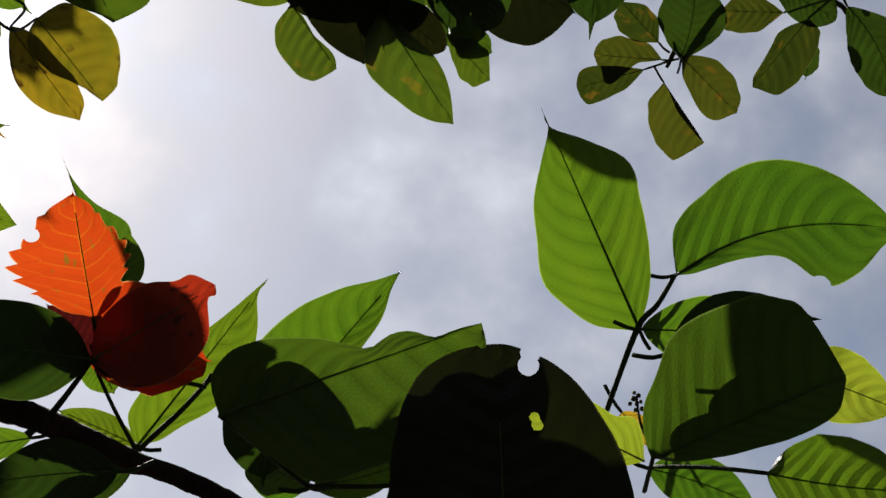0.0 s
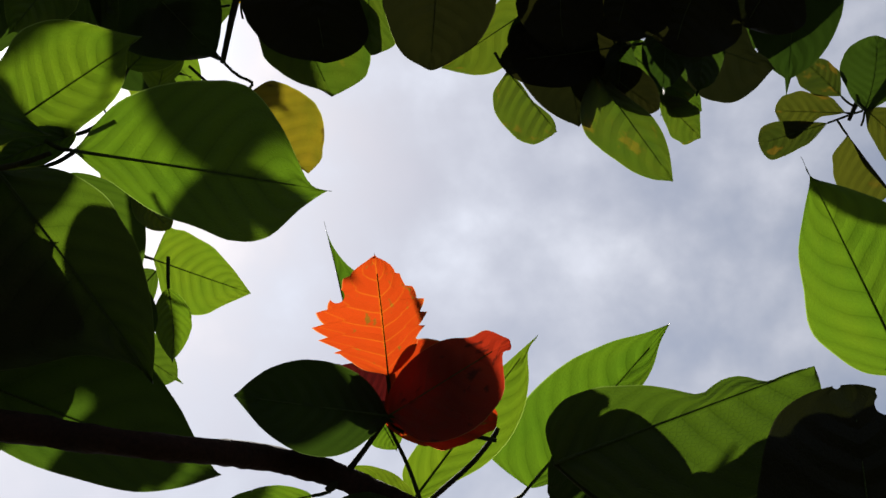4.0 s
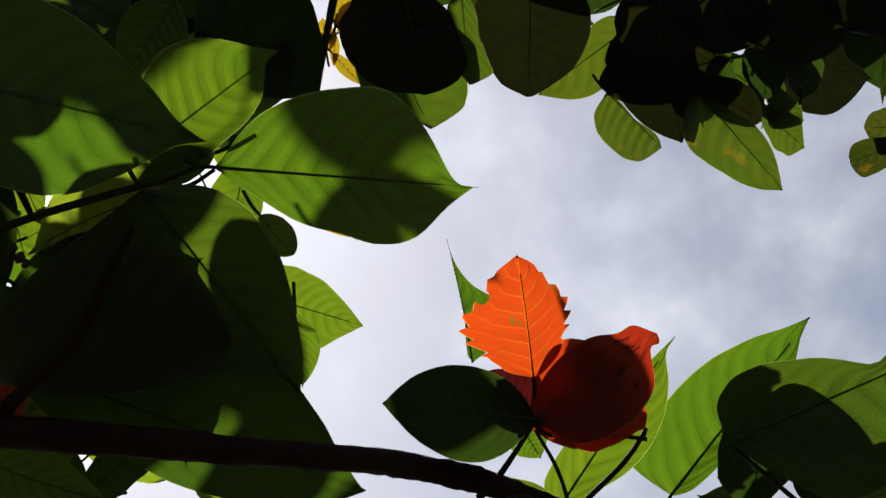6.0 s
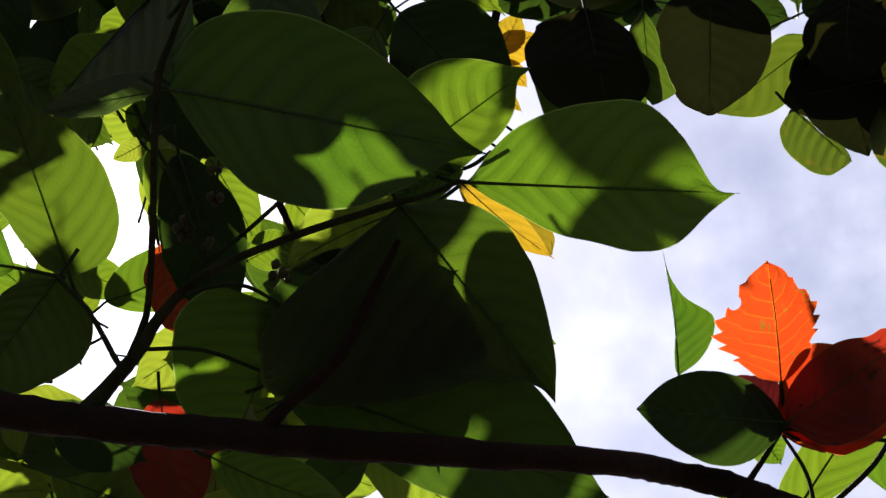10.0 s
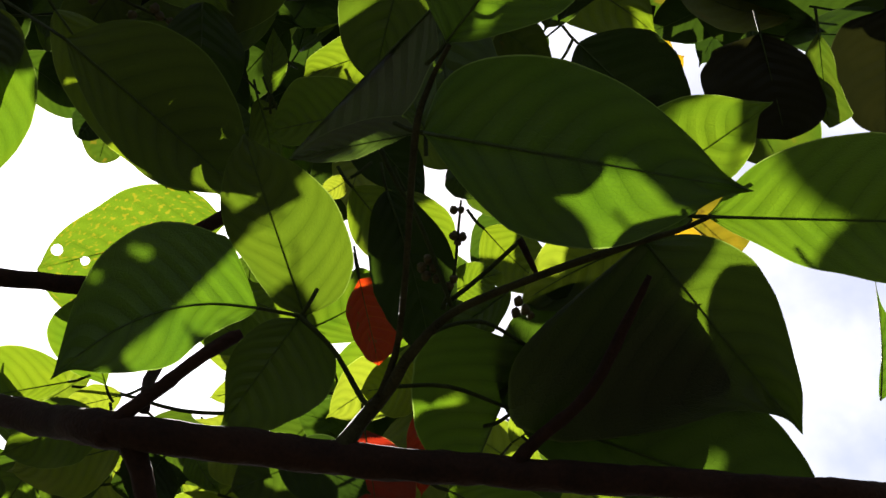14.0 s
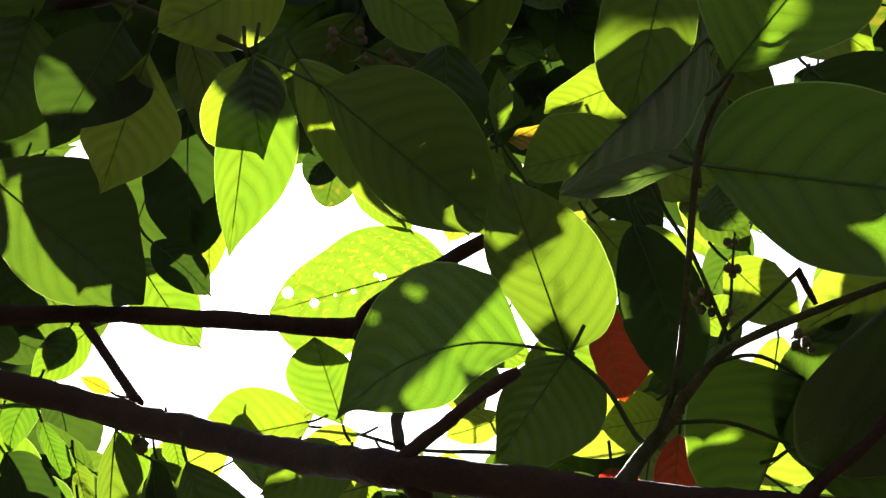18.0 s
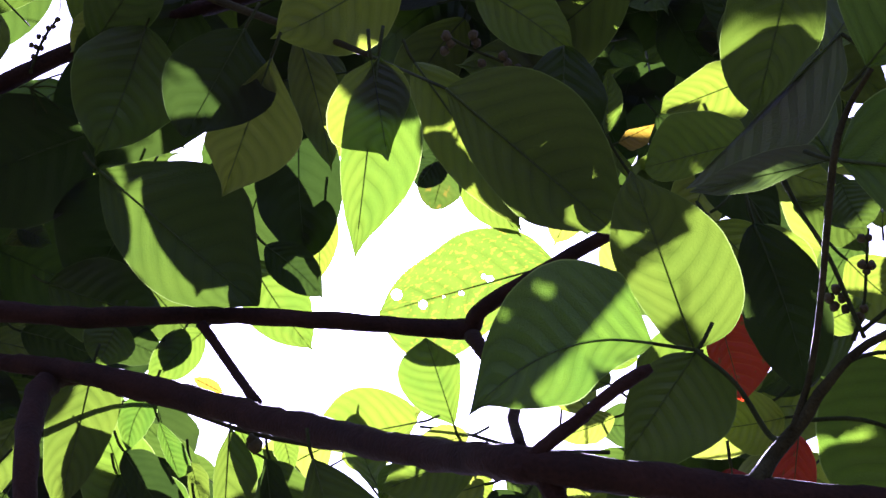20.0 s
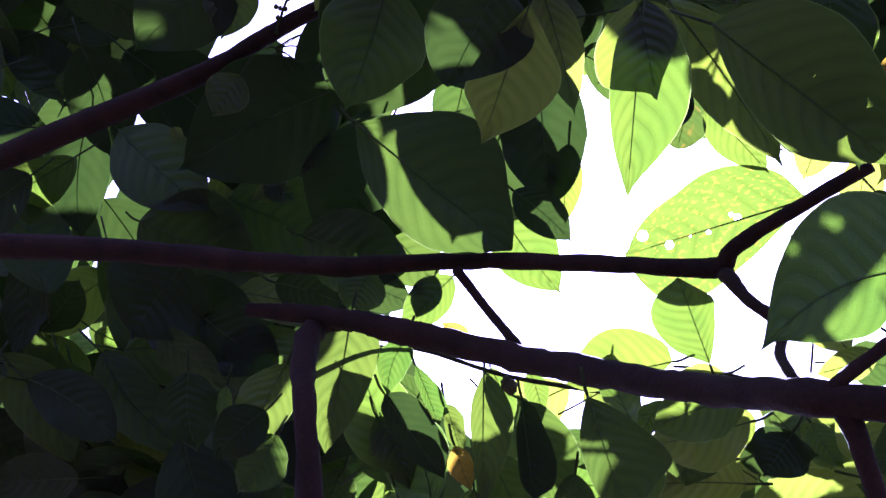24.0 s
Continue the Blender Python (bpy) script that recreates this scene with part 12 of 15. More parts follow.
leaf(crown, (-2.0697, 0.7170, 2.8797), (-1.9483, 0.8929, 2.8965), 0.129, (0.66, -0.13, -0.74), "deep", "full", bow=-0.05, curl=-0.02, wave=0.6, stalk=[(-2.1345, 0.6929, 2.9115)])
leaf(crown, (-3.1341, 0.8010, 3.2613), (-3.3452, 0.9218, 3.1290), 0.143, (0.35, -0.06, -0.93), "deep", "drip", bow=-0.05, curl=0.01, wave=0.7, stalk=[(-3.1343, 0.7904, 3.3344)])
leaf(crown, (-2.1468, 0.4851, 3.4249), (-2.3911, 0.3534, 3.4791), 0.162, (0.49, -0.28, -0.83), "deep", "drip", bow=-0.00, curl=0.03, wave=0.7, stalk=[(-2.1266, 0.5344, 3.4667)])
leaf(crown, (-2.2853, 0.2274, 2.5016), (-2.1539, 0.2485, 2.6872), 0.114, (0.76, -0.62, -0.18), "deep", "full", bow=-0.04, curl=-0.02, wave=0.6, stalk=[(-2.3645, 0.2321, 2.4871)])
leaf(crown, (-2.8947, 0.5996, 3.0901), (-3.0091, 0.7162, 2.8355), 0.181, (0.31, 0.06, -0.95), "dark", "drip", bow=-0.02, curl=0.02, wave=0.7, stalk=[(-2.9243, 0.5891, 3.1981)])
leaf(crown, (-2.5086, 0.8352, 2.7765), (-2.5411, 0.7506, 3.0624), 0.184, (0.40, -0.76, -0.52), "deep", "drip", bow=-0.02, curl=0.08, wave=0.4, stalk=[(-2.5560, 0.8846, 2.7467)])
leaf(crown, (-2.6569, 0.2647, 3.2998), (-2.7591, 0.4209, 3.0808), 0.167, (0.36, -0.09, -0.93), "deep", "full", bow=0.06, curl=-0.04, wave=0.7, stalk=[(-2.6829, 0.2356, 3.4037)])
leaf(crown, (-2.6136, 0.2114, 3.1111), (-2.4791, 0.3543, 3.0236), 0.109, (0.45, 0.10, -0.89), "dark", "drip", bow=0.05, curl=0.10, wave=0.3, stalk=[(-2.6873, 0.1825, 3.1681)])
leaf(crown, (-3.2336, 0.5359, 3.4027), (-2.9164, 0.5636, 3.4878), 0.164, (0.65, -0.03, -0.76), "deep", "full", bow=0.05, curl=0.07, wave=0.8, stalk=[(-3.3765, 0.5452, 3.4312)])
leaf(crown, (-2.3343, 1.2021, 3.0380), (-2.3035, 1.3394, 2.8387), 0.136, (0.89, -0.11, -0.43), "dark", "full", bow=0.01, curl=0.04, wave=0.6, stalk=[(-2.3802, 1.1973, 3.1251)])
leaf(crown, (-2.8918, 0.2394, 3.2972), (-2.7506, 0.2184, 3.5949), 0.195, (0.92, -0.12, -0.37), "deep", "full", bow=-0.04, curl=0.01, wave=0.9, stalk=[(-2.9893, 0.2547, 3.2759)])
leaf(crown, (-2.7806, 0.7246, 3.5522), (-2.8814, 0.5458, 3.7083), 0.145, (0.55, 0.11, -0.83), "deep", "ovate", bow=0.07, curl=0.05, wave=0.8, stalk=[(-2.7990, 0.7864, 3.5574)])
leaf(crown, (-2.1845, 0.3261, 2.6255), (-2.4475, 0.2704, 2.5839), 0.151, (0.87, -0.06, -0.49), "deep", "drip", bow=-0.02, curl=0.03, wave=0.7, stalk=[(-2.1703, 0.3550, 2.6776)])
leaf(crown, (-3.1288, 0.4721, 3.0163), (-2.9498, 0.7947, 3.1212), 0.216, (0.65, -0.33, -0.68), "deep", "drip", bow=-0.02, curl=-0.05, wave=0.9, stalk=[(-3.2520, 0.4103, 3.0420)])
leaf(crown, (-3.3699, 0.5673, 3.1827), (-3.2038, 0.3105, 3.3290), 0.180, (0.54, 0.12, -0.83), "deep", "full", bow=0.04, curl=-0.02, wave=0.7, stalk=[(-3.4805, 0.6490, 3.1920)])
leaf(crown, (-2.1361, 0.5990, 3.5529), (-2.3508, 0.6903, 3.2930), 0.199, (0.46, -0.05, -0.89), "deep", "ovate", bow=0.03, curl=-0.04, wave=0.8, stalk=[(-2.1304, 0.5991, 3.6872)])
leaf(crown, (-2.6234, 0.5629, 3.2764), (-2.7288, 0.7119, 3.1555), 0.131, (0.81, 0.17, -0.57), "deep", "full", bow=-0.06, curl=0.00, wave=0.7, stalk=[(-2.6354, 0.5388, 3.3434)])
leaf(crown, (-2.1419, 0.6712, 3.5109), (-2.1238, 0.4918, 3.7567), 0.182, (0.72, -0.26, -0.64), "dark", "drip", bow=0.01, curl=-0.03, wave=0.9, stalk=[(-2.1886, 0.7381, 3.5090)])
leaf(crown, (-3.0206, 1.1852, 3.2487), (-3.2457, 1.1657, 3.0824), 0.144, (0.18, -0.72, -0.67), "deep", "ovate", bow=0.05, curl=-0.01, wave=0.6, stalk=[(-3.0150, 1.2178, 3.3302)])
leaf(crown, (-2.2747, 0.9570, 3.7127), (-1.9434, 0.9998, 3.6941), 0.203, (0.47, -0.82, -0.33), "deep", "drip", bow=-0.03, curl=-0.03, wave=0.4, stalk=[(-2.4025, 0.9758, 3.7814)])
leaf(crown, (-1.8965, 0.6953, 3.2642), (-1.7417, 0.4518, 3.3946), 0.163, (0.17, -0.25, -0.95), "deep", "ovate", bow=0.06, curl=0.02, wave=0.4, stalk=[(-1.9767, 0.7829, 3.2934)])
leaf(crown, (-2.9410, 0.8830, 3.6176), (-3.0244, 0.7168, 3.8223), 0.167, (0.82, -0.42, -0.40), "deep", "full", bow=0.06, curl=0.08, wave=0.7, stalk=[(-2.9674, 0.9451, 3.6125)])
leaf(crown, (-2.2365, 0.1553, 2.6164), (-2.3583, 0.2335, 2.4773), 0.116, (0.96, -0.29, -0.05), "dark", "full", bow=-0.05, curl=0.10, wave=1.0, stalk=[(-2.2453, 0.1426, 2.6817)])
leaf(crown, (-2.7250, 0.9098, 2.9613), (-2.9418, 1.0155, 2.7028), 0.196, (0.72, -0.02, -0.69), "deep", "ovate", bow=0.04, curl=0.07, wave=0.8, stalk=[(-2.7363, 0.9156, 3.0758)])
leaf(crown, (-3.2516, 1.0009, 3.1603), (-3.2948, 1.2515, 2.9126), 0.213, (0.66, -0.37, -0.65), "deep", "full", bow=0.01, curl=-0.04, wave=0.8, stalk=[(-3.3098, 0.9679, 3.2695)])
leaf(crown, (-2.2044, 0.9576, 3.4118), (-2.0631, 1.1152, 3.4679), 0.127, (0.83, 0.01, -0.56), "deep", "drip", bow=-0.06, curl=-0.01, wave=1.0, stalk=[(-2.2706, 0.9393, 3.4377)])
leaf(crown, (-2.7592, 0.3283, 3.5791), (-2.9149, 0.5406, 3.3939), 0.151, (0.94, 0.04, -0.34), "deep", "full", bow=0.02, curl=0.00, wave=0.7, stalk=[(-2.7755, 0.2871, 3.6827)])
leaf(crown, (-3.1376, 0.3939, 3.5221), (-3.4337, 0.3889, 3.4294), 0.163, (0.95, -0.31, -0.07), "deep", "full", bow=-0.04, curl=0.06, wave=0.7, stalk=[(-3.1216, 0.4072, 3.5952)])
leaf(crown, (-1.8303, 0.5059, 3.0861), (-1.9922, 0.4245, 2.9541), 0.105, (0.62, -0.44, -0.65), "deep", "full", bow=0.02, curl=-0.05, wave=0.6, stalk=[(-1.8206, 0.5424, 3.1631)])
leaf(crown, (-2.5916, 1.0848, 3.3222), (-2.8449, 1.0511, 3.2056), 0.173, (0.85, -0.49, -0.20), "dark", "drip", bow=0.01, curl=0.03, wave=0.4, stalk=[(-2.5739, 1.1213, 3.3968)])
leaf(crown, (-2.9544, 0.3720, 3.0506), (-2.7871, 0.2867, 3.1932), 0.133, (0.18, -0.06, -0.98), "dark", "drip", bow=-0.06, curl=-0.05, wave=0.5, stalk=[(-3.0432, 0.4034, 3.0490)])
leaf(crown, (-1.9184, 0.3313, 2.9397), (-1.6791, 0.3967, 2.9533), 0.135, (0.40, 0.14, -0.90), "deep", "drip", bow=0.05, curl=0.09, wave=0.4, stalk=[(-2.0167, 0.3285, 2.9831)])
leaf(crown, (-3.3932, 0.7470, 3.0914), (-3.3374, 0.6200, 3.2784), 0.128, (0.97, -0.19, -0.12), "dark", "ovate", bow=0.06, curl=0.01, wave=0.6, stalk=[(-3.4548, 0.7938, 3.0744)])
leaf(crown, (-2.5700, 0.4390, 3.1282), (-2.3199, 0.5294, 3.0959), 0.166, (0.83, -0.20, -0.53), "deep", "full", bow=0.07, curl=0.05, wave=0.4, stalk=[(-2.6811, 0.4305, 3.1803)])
leaf(crown, (-2.8549, 0.6010, 3.0607), (-3.0645, 0.5112, 3.0221), 0.138, (0.97, -0.25, -0.03), "deep", "ovate", bow=-0.06, curl=0.07, wave=0.6, stalk=[(-2.8470, 0.6380, 3.1043)])
leaf(crown, (-1.9370, 0.9624, 2.8947), (-2.1411, 1.0197, 2.7859), 0.126, (-0.03, -0.55, -0.83), "dark", "full", bow=-0.02, curl=-0.00, wave=0.6, stalk=[(-1.9201, 0.9763, 2.9617)])
leaf(crown, (-2.4674, 1.2193, 3.8298), (-2.7266, 1.1072, 3.7817), 0.137, (0.59, 0.06, -0.81), "dark", "full", bow=-0.06, curl=0.07, wave=0.6, stalk=[(-2.4420, 1.2759, 3.8943)])
leaf(crown, (-2.6028, 0.4330, 3.6036), (-2.4371, 0.7583, 3.7181), 0.178, (0.73, -0.57, -0.37), "deep", "ovate", bow=-0.01, curl=0.08, wave=0.3, stalk=[(-2.7064, 0.3693, 3.6454)])
leaf(crown, (-2.1271, 0.2295, 2.9605), (-1.9266, 0.4066, 2.9625), 0.138, (0.51, -0.72, -0.47), "dark", "ovate", bow=-0.03, curl=0.01, wave=0.9, stalk=[(-2.2225, 0.1959, 3.0081)])
leaf(crown, (-2.1685, 0.2299, 3.0051), (-2.2560, 0.3512, 2.7995), 0.145, (0.09, -0.45, -0.89), "deep", "ovate", bow=-0.06, curl=0.09, wave=0.5, stalk=[(-2.1896, 0.2095, 3.1023)])
leaf(crown, (-2.2594, 0.2967, 2.6558), (-2.2216, 0.2314, 2.8534), 0.108, (0.67, 0.09, -0.74), "dark", "drip", bow=0.08, curl=-0.04, wave=0.3, stalk=[(-2.3095, 0.3236, 2.6386)])
leaf(crown, (-2.0646, 0.4052, 2.8590), (-1.9926, 0.1487, 2.9372), 0.159, (0.92, -0.38, -0.09), "deep", "ovate", bow=-0.03, curl=-0.04, wave=0.4, stalk=[(-2.1293, 0.4865, 2.8879)])
leaf(crown, (-2.1972, 0.6528, 3.6366), (-2.0657, 0.4641, 3.6922), 0.145, (0.18, -0.78, -0.60), "dark", "ovate", bow=-0.00, curl=0.09, wave=0.8, stalk=[(-2.2625, 0.7160, 3.6695)])
leaf(crown, (-2.5475, 0.3634, 2.6046), (-2.4448, 0.5148, 2.4831), 0.133, (0.74, 0.07, -0.67), "deep", "full", bow=-0.01, curl=0.09, wave=0.4, stalk=[(-2.6182, 0.3371, 2.6642)])
leaf(crown, (-2.1863, 1.2105, 3.0272), (-2.4414, 1.0322, 3.0883), 0.180, (0.70, -0.18, -0.69), "deep", "full", bow=-0.05, curl=0.00, wave=0.5, stalk=[(-2.1694, 1.2950, 3.0618)])
leaf(crown, (-2.3529, 0.5921, 3.5357), (-2.0953, 0.6931, 3.6131), 0.139, (0.88, -0.38, -0.29), "deep", "full", bow=-0.04, curl=0.01, wave=0.8, stalk=[(-2.4606, 0.5848, 3.5707)])
leaf(crown, (-2.9500, 0.5323, 2.9157), (-2.7377, 0.8242, 2.9799), 0.178, (0.26, -0.17, -0.95), "deep", "ovate", bow=0.05, curl=0.02, wave=0.6, stalk=[(-3.0772, 0.4804, 2.9493)])
leaf(crown, (-2.0113, 0.9587, 2.8851), (-1.8089, 1.1872, 2.9342), 0.170, (0.25, -0.60, -0.76), "deep", "ovate", bow=0.04, curl=-0.03, wave=0.4, stalk=[(-2.1080, 0.9375, 2.9234)])
leaf(crown, (-1.7708, 0.6493, 3.0104), (-1.5948, 0.5265, 3.2037), 0.134, (0.59, -0.77, -0.26), "dark", "drip", bow=0.03, curl=0.05, wave=0.6, stalk=[(-1.8534, 0.7060, 3.0173)])
leaf(crown, (-2.9331, 0.7594, 3.1036), (-2.8098, 0.9096, 2.9800), 0.109, (0.89, -0.15, -0.43), "deep", "drip", bow=0.04, curl=0.06, wave=0.7, stalk=[(-3.0079, 0.7387, 3.1677)])
leaf(crown, (-2.5723, 0.4456, 2.8468), (-2.2995, 0.6209, 2.7522), 0.173, (0.31, -0.90, -0.32), "deep", "drip", bow=0.04, curl=0.07, wave=0.4, stalk=[(-2.7060, 0.4210, 2.9204)])
leaf(crown, (-2.3447, 0.5616, 2.8493), (-2.2976, 0.7358, 2.7085), 0.132, (0.10, -0.06, -0.99), "dark", "ovate", bow=0.06, curl=0.03, wave=0.8, stalk=[(-2.3979, 0.5346, 2.9203)])
leaf(crown, (-2.1141, 0.4509, 2.9522), (-2.2207, 0.2767, 3.0156), 0.127, (0.67, -0.01, -0.74), "deep", "ovate", bow=-0.01, curl=0.03, wave=0.6, stalk=[(-2.1228, 0.5082, 2.9741)])
leaf(crown, (-2.6917, 0.8619, 3.0551), (-2.7677, 1.0250, 2.9052), 0.109, (0.72, -0.30, -0.62), "deep", "full", bow=-0.01, curl=0.09, wave=1.0, stalk=[(-2.7152, 0.8414, 3.1274)])
leaf(crown, (-2.3567, 0.2618, 2.6562), (-2.5604, 0.1376, 2.6799), 0.133, (0.79, -0.00, -0.62), "dark", "full", bow=-0.05, curl=0.02, wave=0.4, stalk=[(-2.3530, 0.3035, 2.6856)])
leaf(crown, (-2.9563, 0.7887, 3.2980), (-3.1727, 0.5087, 3.1279), 0.194, (0.71, -0.06, -0.70), "deep", "ovate", bow=-0.03, curl=0.01, wave=0.8, stalk=[(-2.9745, 0.8870, 3.4005)])
leaf(crown, (-1.9277, 0.8642, 3.0476), (-1.7051, 0.7273, 3.1503), 0.141, (0.65, -0.05, -0.76), "deep", "drip", bow=-0.06, curl=0.09, wave=0.5, stalk=[(-2.0224, 0.9279, 3.0723)])
leaf(crown, (-2.3840, 1.0103, 3.1085), (-2.3705, 1.2081, 2.9194), 0.156, (0.47, -0.41, -0.78), "deep", "full", bow=-0.08, curl=0.03, wave=0.7, stalk=[(-2.4316, 0.9893, 3.1997)])
leaf(crown, (-2.5099, 0.4855, 3.5605), (-2.7871, 0.4621, 3.3346), 0.212, (0.16, -0.72, -0.68), "dark", "full", bow=-0.00, curl=0.06, wave=0.5, stalk=[(-2.4977, 0.5099, 3.6835)])
leaf(crown, (-1.8592, 0.4222, 2.9094), (-1.9780, 0.6011, 2.7582), 0.153, (0.93, -0.22, -0.28), "deep", "drip", bow=0.07, curl=-0.00, wave=0.9, stalk=[(-1.8691, 0.3949, 2.9966)])
leaf(crown, (-2.7522, 0.6616, 3.2555), (-2.8373, 0.3374, 3.2707), 0.166, (0.72, -0.66, -0.23), "deep", "drip", bow=0.06, curl=0.08, wave=0.5, stalk=[(-2.7913, 0.7650, 3.3054)])
leaf(crown, (-2.5141, 1.1755, 3.0698), (-2.8318, 1.2158, 2.9244), 0.188, (0.75, -0.32, -0.58), "deep", "ovate", bow=0.00, curl=0.03, wave=0.3, stalk=[(-2.4928, 1.2053, 3.1586)])
leaf(crown, (-1.8856, 0.4417, 2.9551), (-1.7628, 0.4184, 3.2303), 0.157, (0.60, -0.66, -0.44), "dark", "drip", bow=-0.01, curl=-0.01, wave=0.6, stalk=[(-1.9615, 0.4679, 2.9433)])
leaf(crown, (-1.9128, 0.9346, 2.7333), (-1.8113, 1.0117, 2.9638), 0.126, (0.55, -0.20, -0.81), "deep", "full", bow=-0.07, curl=0.03, wave=0.4, stalk=[(-1.9775, 0.9476, 2.7175)])
leaf(crown, (-2.4782, 0.5836, 2.3458), (-2.7360, 0.5495, 2.2488), 0.165, (0.40, -0.64, -0.66), "fresh", "drip", bow=0.02, curl=0.03, wave=0.8, stalk=[(-2.4718, 0.6143, 2.4010)])
leaf(crown, (-2.8239, 1.2640, 2.7411), (-2.9371, 1.4140, 2.6251), 0.103, (0.70, -0.64, -0.31), "dark", "full", bow=-0.05, curl=-0.05, wave=0.3, stalk=[(-2.8368, 1.2525, 2.7960)])
leaf(crown, (-2.3517, 0.5531, 2.2040), (-2.1653, 0.5990, 2.2297), 0.107, (0.90, 0.08, -0.42), "dark", "ovate", bow=0.01, curl=-0.02, wave=0.5, stalk=[(-2.4393, 0.5577, 2.2177)])
leaf(crown, (-3.3498, 1.1863, 2.8415), (-3.2023, 1.4074, 2.7676), 0.158, (0.96, -0.19, -0.22), "dark", "ovate", bow=-0.06, curl=-0.01, wave=0.7, stalk=[(-3.4425, 1.1578, 2.8903)])
leaf(crown, (-2.7786, 0.6911, 2.6337), (-2.9936, 0.6345, 2.5257), 0.133, (0.68, -0.59, -0.43), "deep", "full", bow=-0.03, curl=0.04, wave=0.5, stalk=[(-2.7754, 0.7245, 2.6906)])
leaf(crown, (-2.4298, 0.9177, 2.3492), (-2.1691, 1.0023, 2.3542), 0.142, (0.89, -0.41, -0.19), "deep", "ovate", bow=-0.00, curl=-0.03, wave=0.3, stalk=[(-2.5485, 0.9274, 2.3774)])
leaf(crown, (-2.6220, 1.4173, 3.1572), (-2.8092, 1.4284, 2.9026), 0.167, (0.35, -0.08, -0.93), "deep", "drip", bow=-0.07, curl=0.06, wave=1.0, stalk=[(-2.6262, 1.4537, 3.2667)])
leaf(crown, (-2.7794, 1.0267, 2.3183), (-2.5540, 1.0813, 2.3996), 0.151, (0.88, -0.45, 0.13), "deep", "ovate", bow=-0.07, curl=0.04, wave=0.4, stalk=[(-2.8861, 1.0400, 2.3204)])
leaf(crown, (-2.1884, 0.8173, 2.4163), (-2.1952, 0.9929, 2.3045), 0.098, (0.31, -0.57, -0.76), "dark", "ovate", bow=-0.01, curl=0.08, wave=0.3, stalk=[(-2.2254, 0.7966, 2.4703)])
leaf(crown, (-3.0343, 0.8454, 2.5632), (-3.0719, 1.0062, 2.4416), 0.104, (0.67, -0.34, -0.66), "deep", "ovate", bow=0.00, curl=-0.04, wave=0.4, stalk=[(-3.0681, 0.8226, 2.6152)])
leaf(crown, (-1.9521, 1.2773, 2.2913), (-1.9743, 1.1161, 2.4072), 0.112, (0.11, -0.36, -0.93), "deep", "ovate", bow=-0.08, curl=0.03, wave=0.8, stalk=[(-1.9776, 1.3501, 2.2841)])
leaf(crown, (-2.9485, 0.7975, 2.7436), (-3.1464, 0.8944, 2.5083), 0.155, (0.89, -0.19, -0.42), "deep", "full", bow=-0.05, curl=-0.02, wave=0.4, stalk=[(-2.9645, 0.7992, 2.8415)])
leaf(crown, (-3.0060, 1.0955, 2.8936), (-2.8583, 1.2726, 2.9770), 0.135, (0.54, -0.81, -0.22), "fresh", "drip", bow=0.01, curl=-0.03, wave=0.7, stalk=[(-3.0903, 1.0754, 2.9032)])
leaf(crown, (-2.0928, 1.0001, 2.4628), (-2.2433, 1.1894, 2.3293), 0.147, (0.76, -0.65, 0.03), "deep", "ovate", bow=0.05, curl=0.01, wave=0.4, stalk=[(-2.1024, 0.9888, 2.5316)])
leaf(crown, (-2.3005, 1.5288, 2.6029), (-2.2411, 1.7807, 2.5820), 0.140, (0.39, -0.73, -0.56), "fresh", "full", bow=-0.08, curl=0.08, wave=0.6, stalk=[(-2.3562, 1.5060, 2.6385)])
leaf(crown, (-3.0568, 1.4155, 2.5332), (-2.7711, 1.4768, 2.6300), 0.171, (0.34, -0.87, -0.35), "dark", "full", bow=0.08, curl=-0.05, wave=0.6, stalk=[(-3.1885, 1.4382, 2.5381)])
leaf(crown, (-2.5497, 1.2868, 2.4208), (-2.6121, 1.4630, 2.3109), 0.100, (0.68, -0.64, -0.34), "dark", "full", bow=-0.02, curl=0.01, wave=0.3, stalk=[(-2.5741, 1.2720, 2.4703)])
leaf(crown, (-3.0448, 1.2091, 3.2327), (-3.0251, 0.9744, 3.2625), 0.141, (0.72, 0.11, -0.68), "deep", "drip", bow=0.05, curl=0.07, wave=0.8, stalk=[(-3.0927, 1.2914, 3.2585)])
leaf(crown, (-2.4978, 1.4506, 2.7747), (-2.6529, 1.4929, 2.6368), 0.107, (0.53, -0.82, -0.20), "deep", "drip", bow=0.02, curl=0.08, wave=0.3, stalk=[(-2.4942, 1.4695, 2.8357)])
leaf(crown, (-2.7058, 1.4198, 3.1646), (-2.9528, 1.3912, 3.1324), 0.153, (0.24, -0.72, -0.66), "fresh", "full", bow=-0.07, curl=0.10, wave=0.8, stalk=[(-2.6854, 1.4576, 3.2084)])
leaf(crown, (-2.8786, 0.9641, 2.5340), (-3.0525, 0.8081, 2.4443), 0.125, (0.95, -0.29, -0.14), "dark", "ovate", bow=-0.01, curl=-0.00, wave=0.9, stalk=[(-2.8861, 1.0277, 2.5830)])
leaf(crown, (-2.8164, 1.0129, 2.9206), (-2.6414, 1.1155, 2.9306), 0.125, (0.83, 0.05, -0.55), "deep", "ovate", bow=-0.00, curl=0.10, wave=0.3, stalk=[(-2.8982, 1.0071, 2.9453)])
leaf(crown, (-3.0679, 1.2101, 2.7989), (-3.0916, 1.3810, 2.6894), 0.114, (0.58, -0.79, -0.18), "fresh", "ovate", bow=0.05, curl=0.02, wave=0.9, stalk=[(-3.1018, 1.1891, 2.8497)])
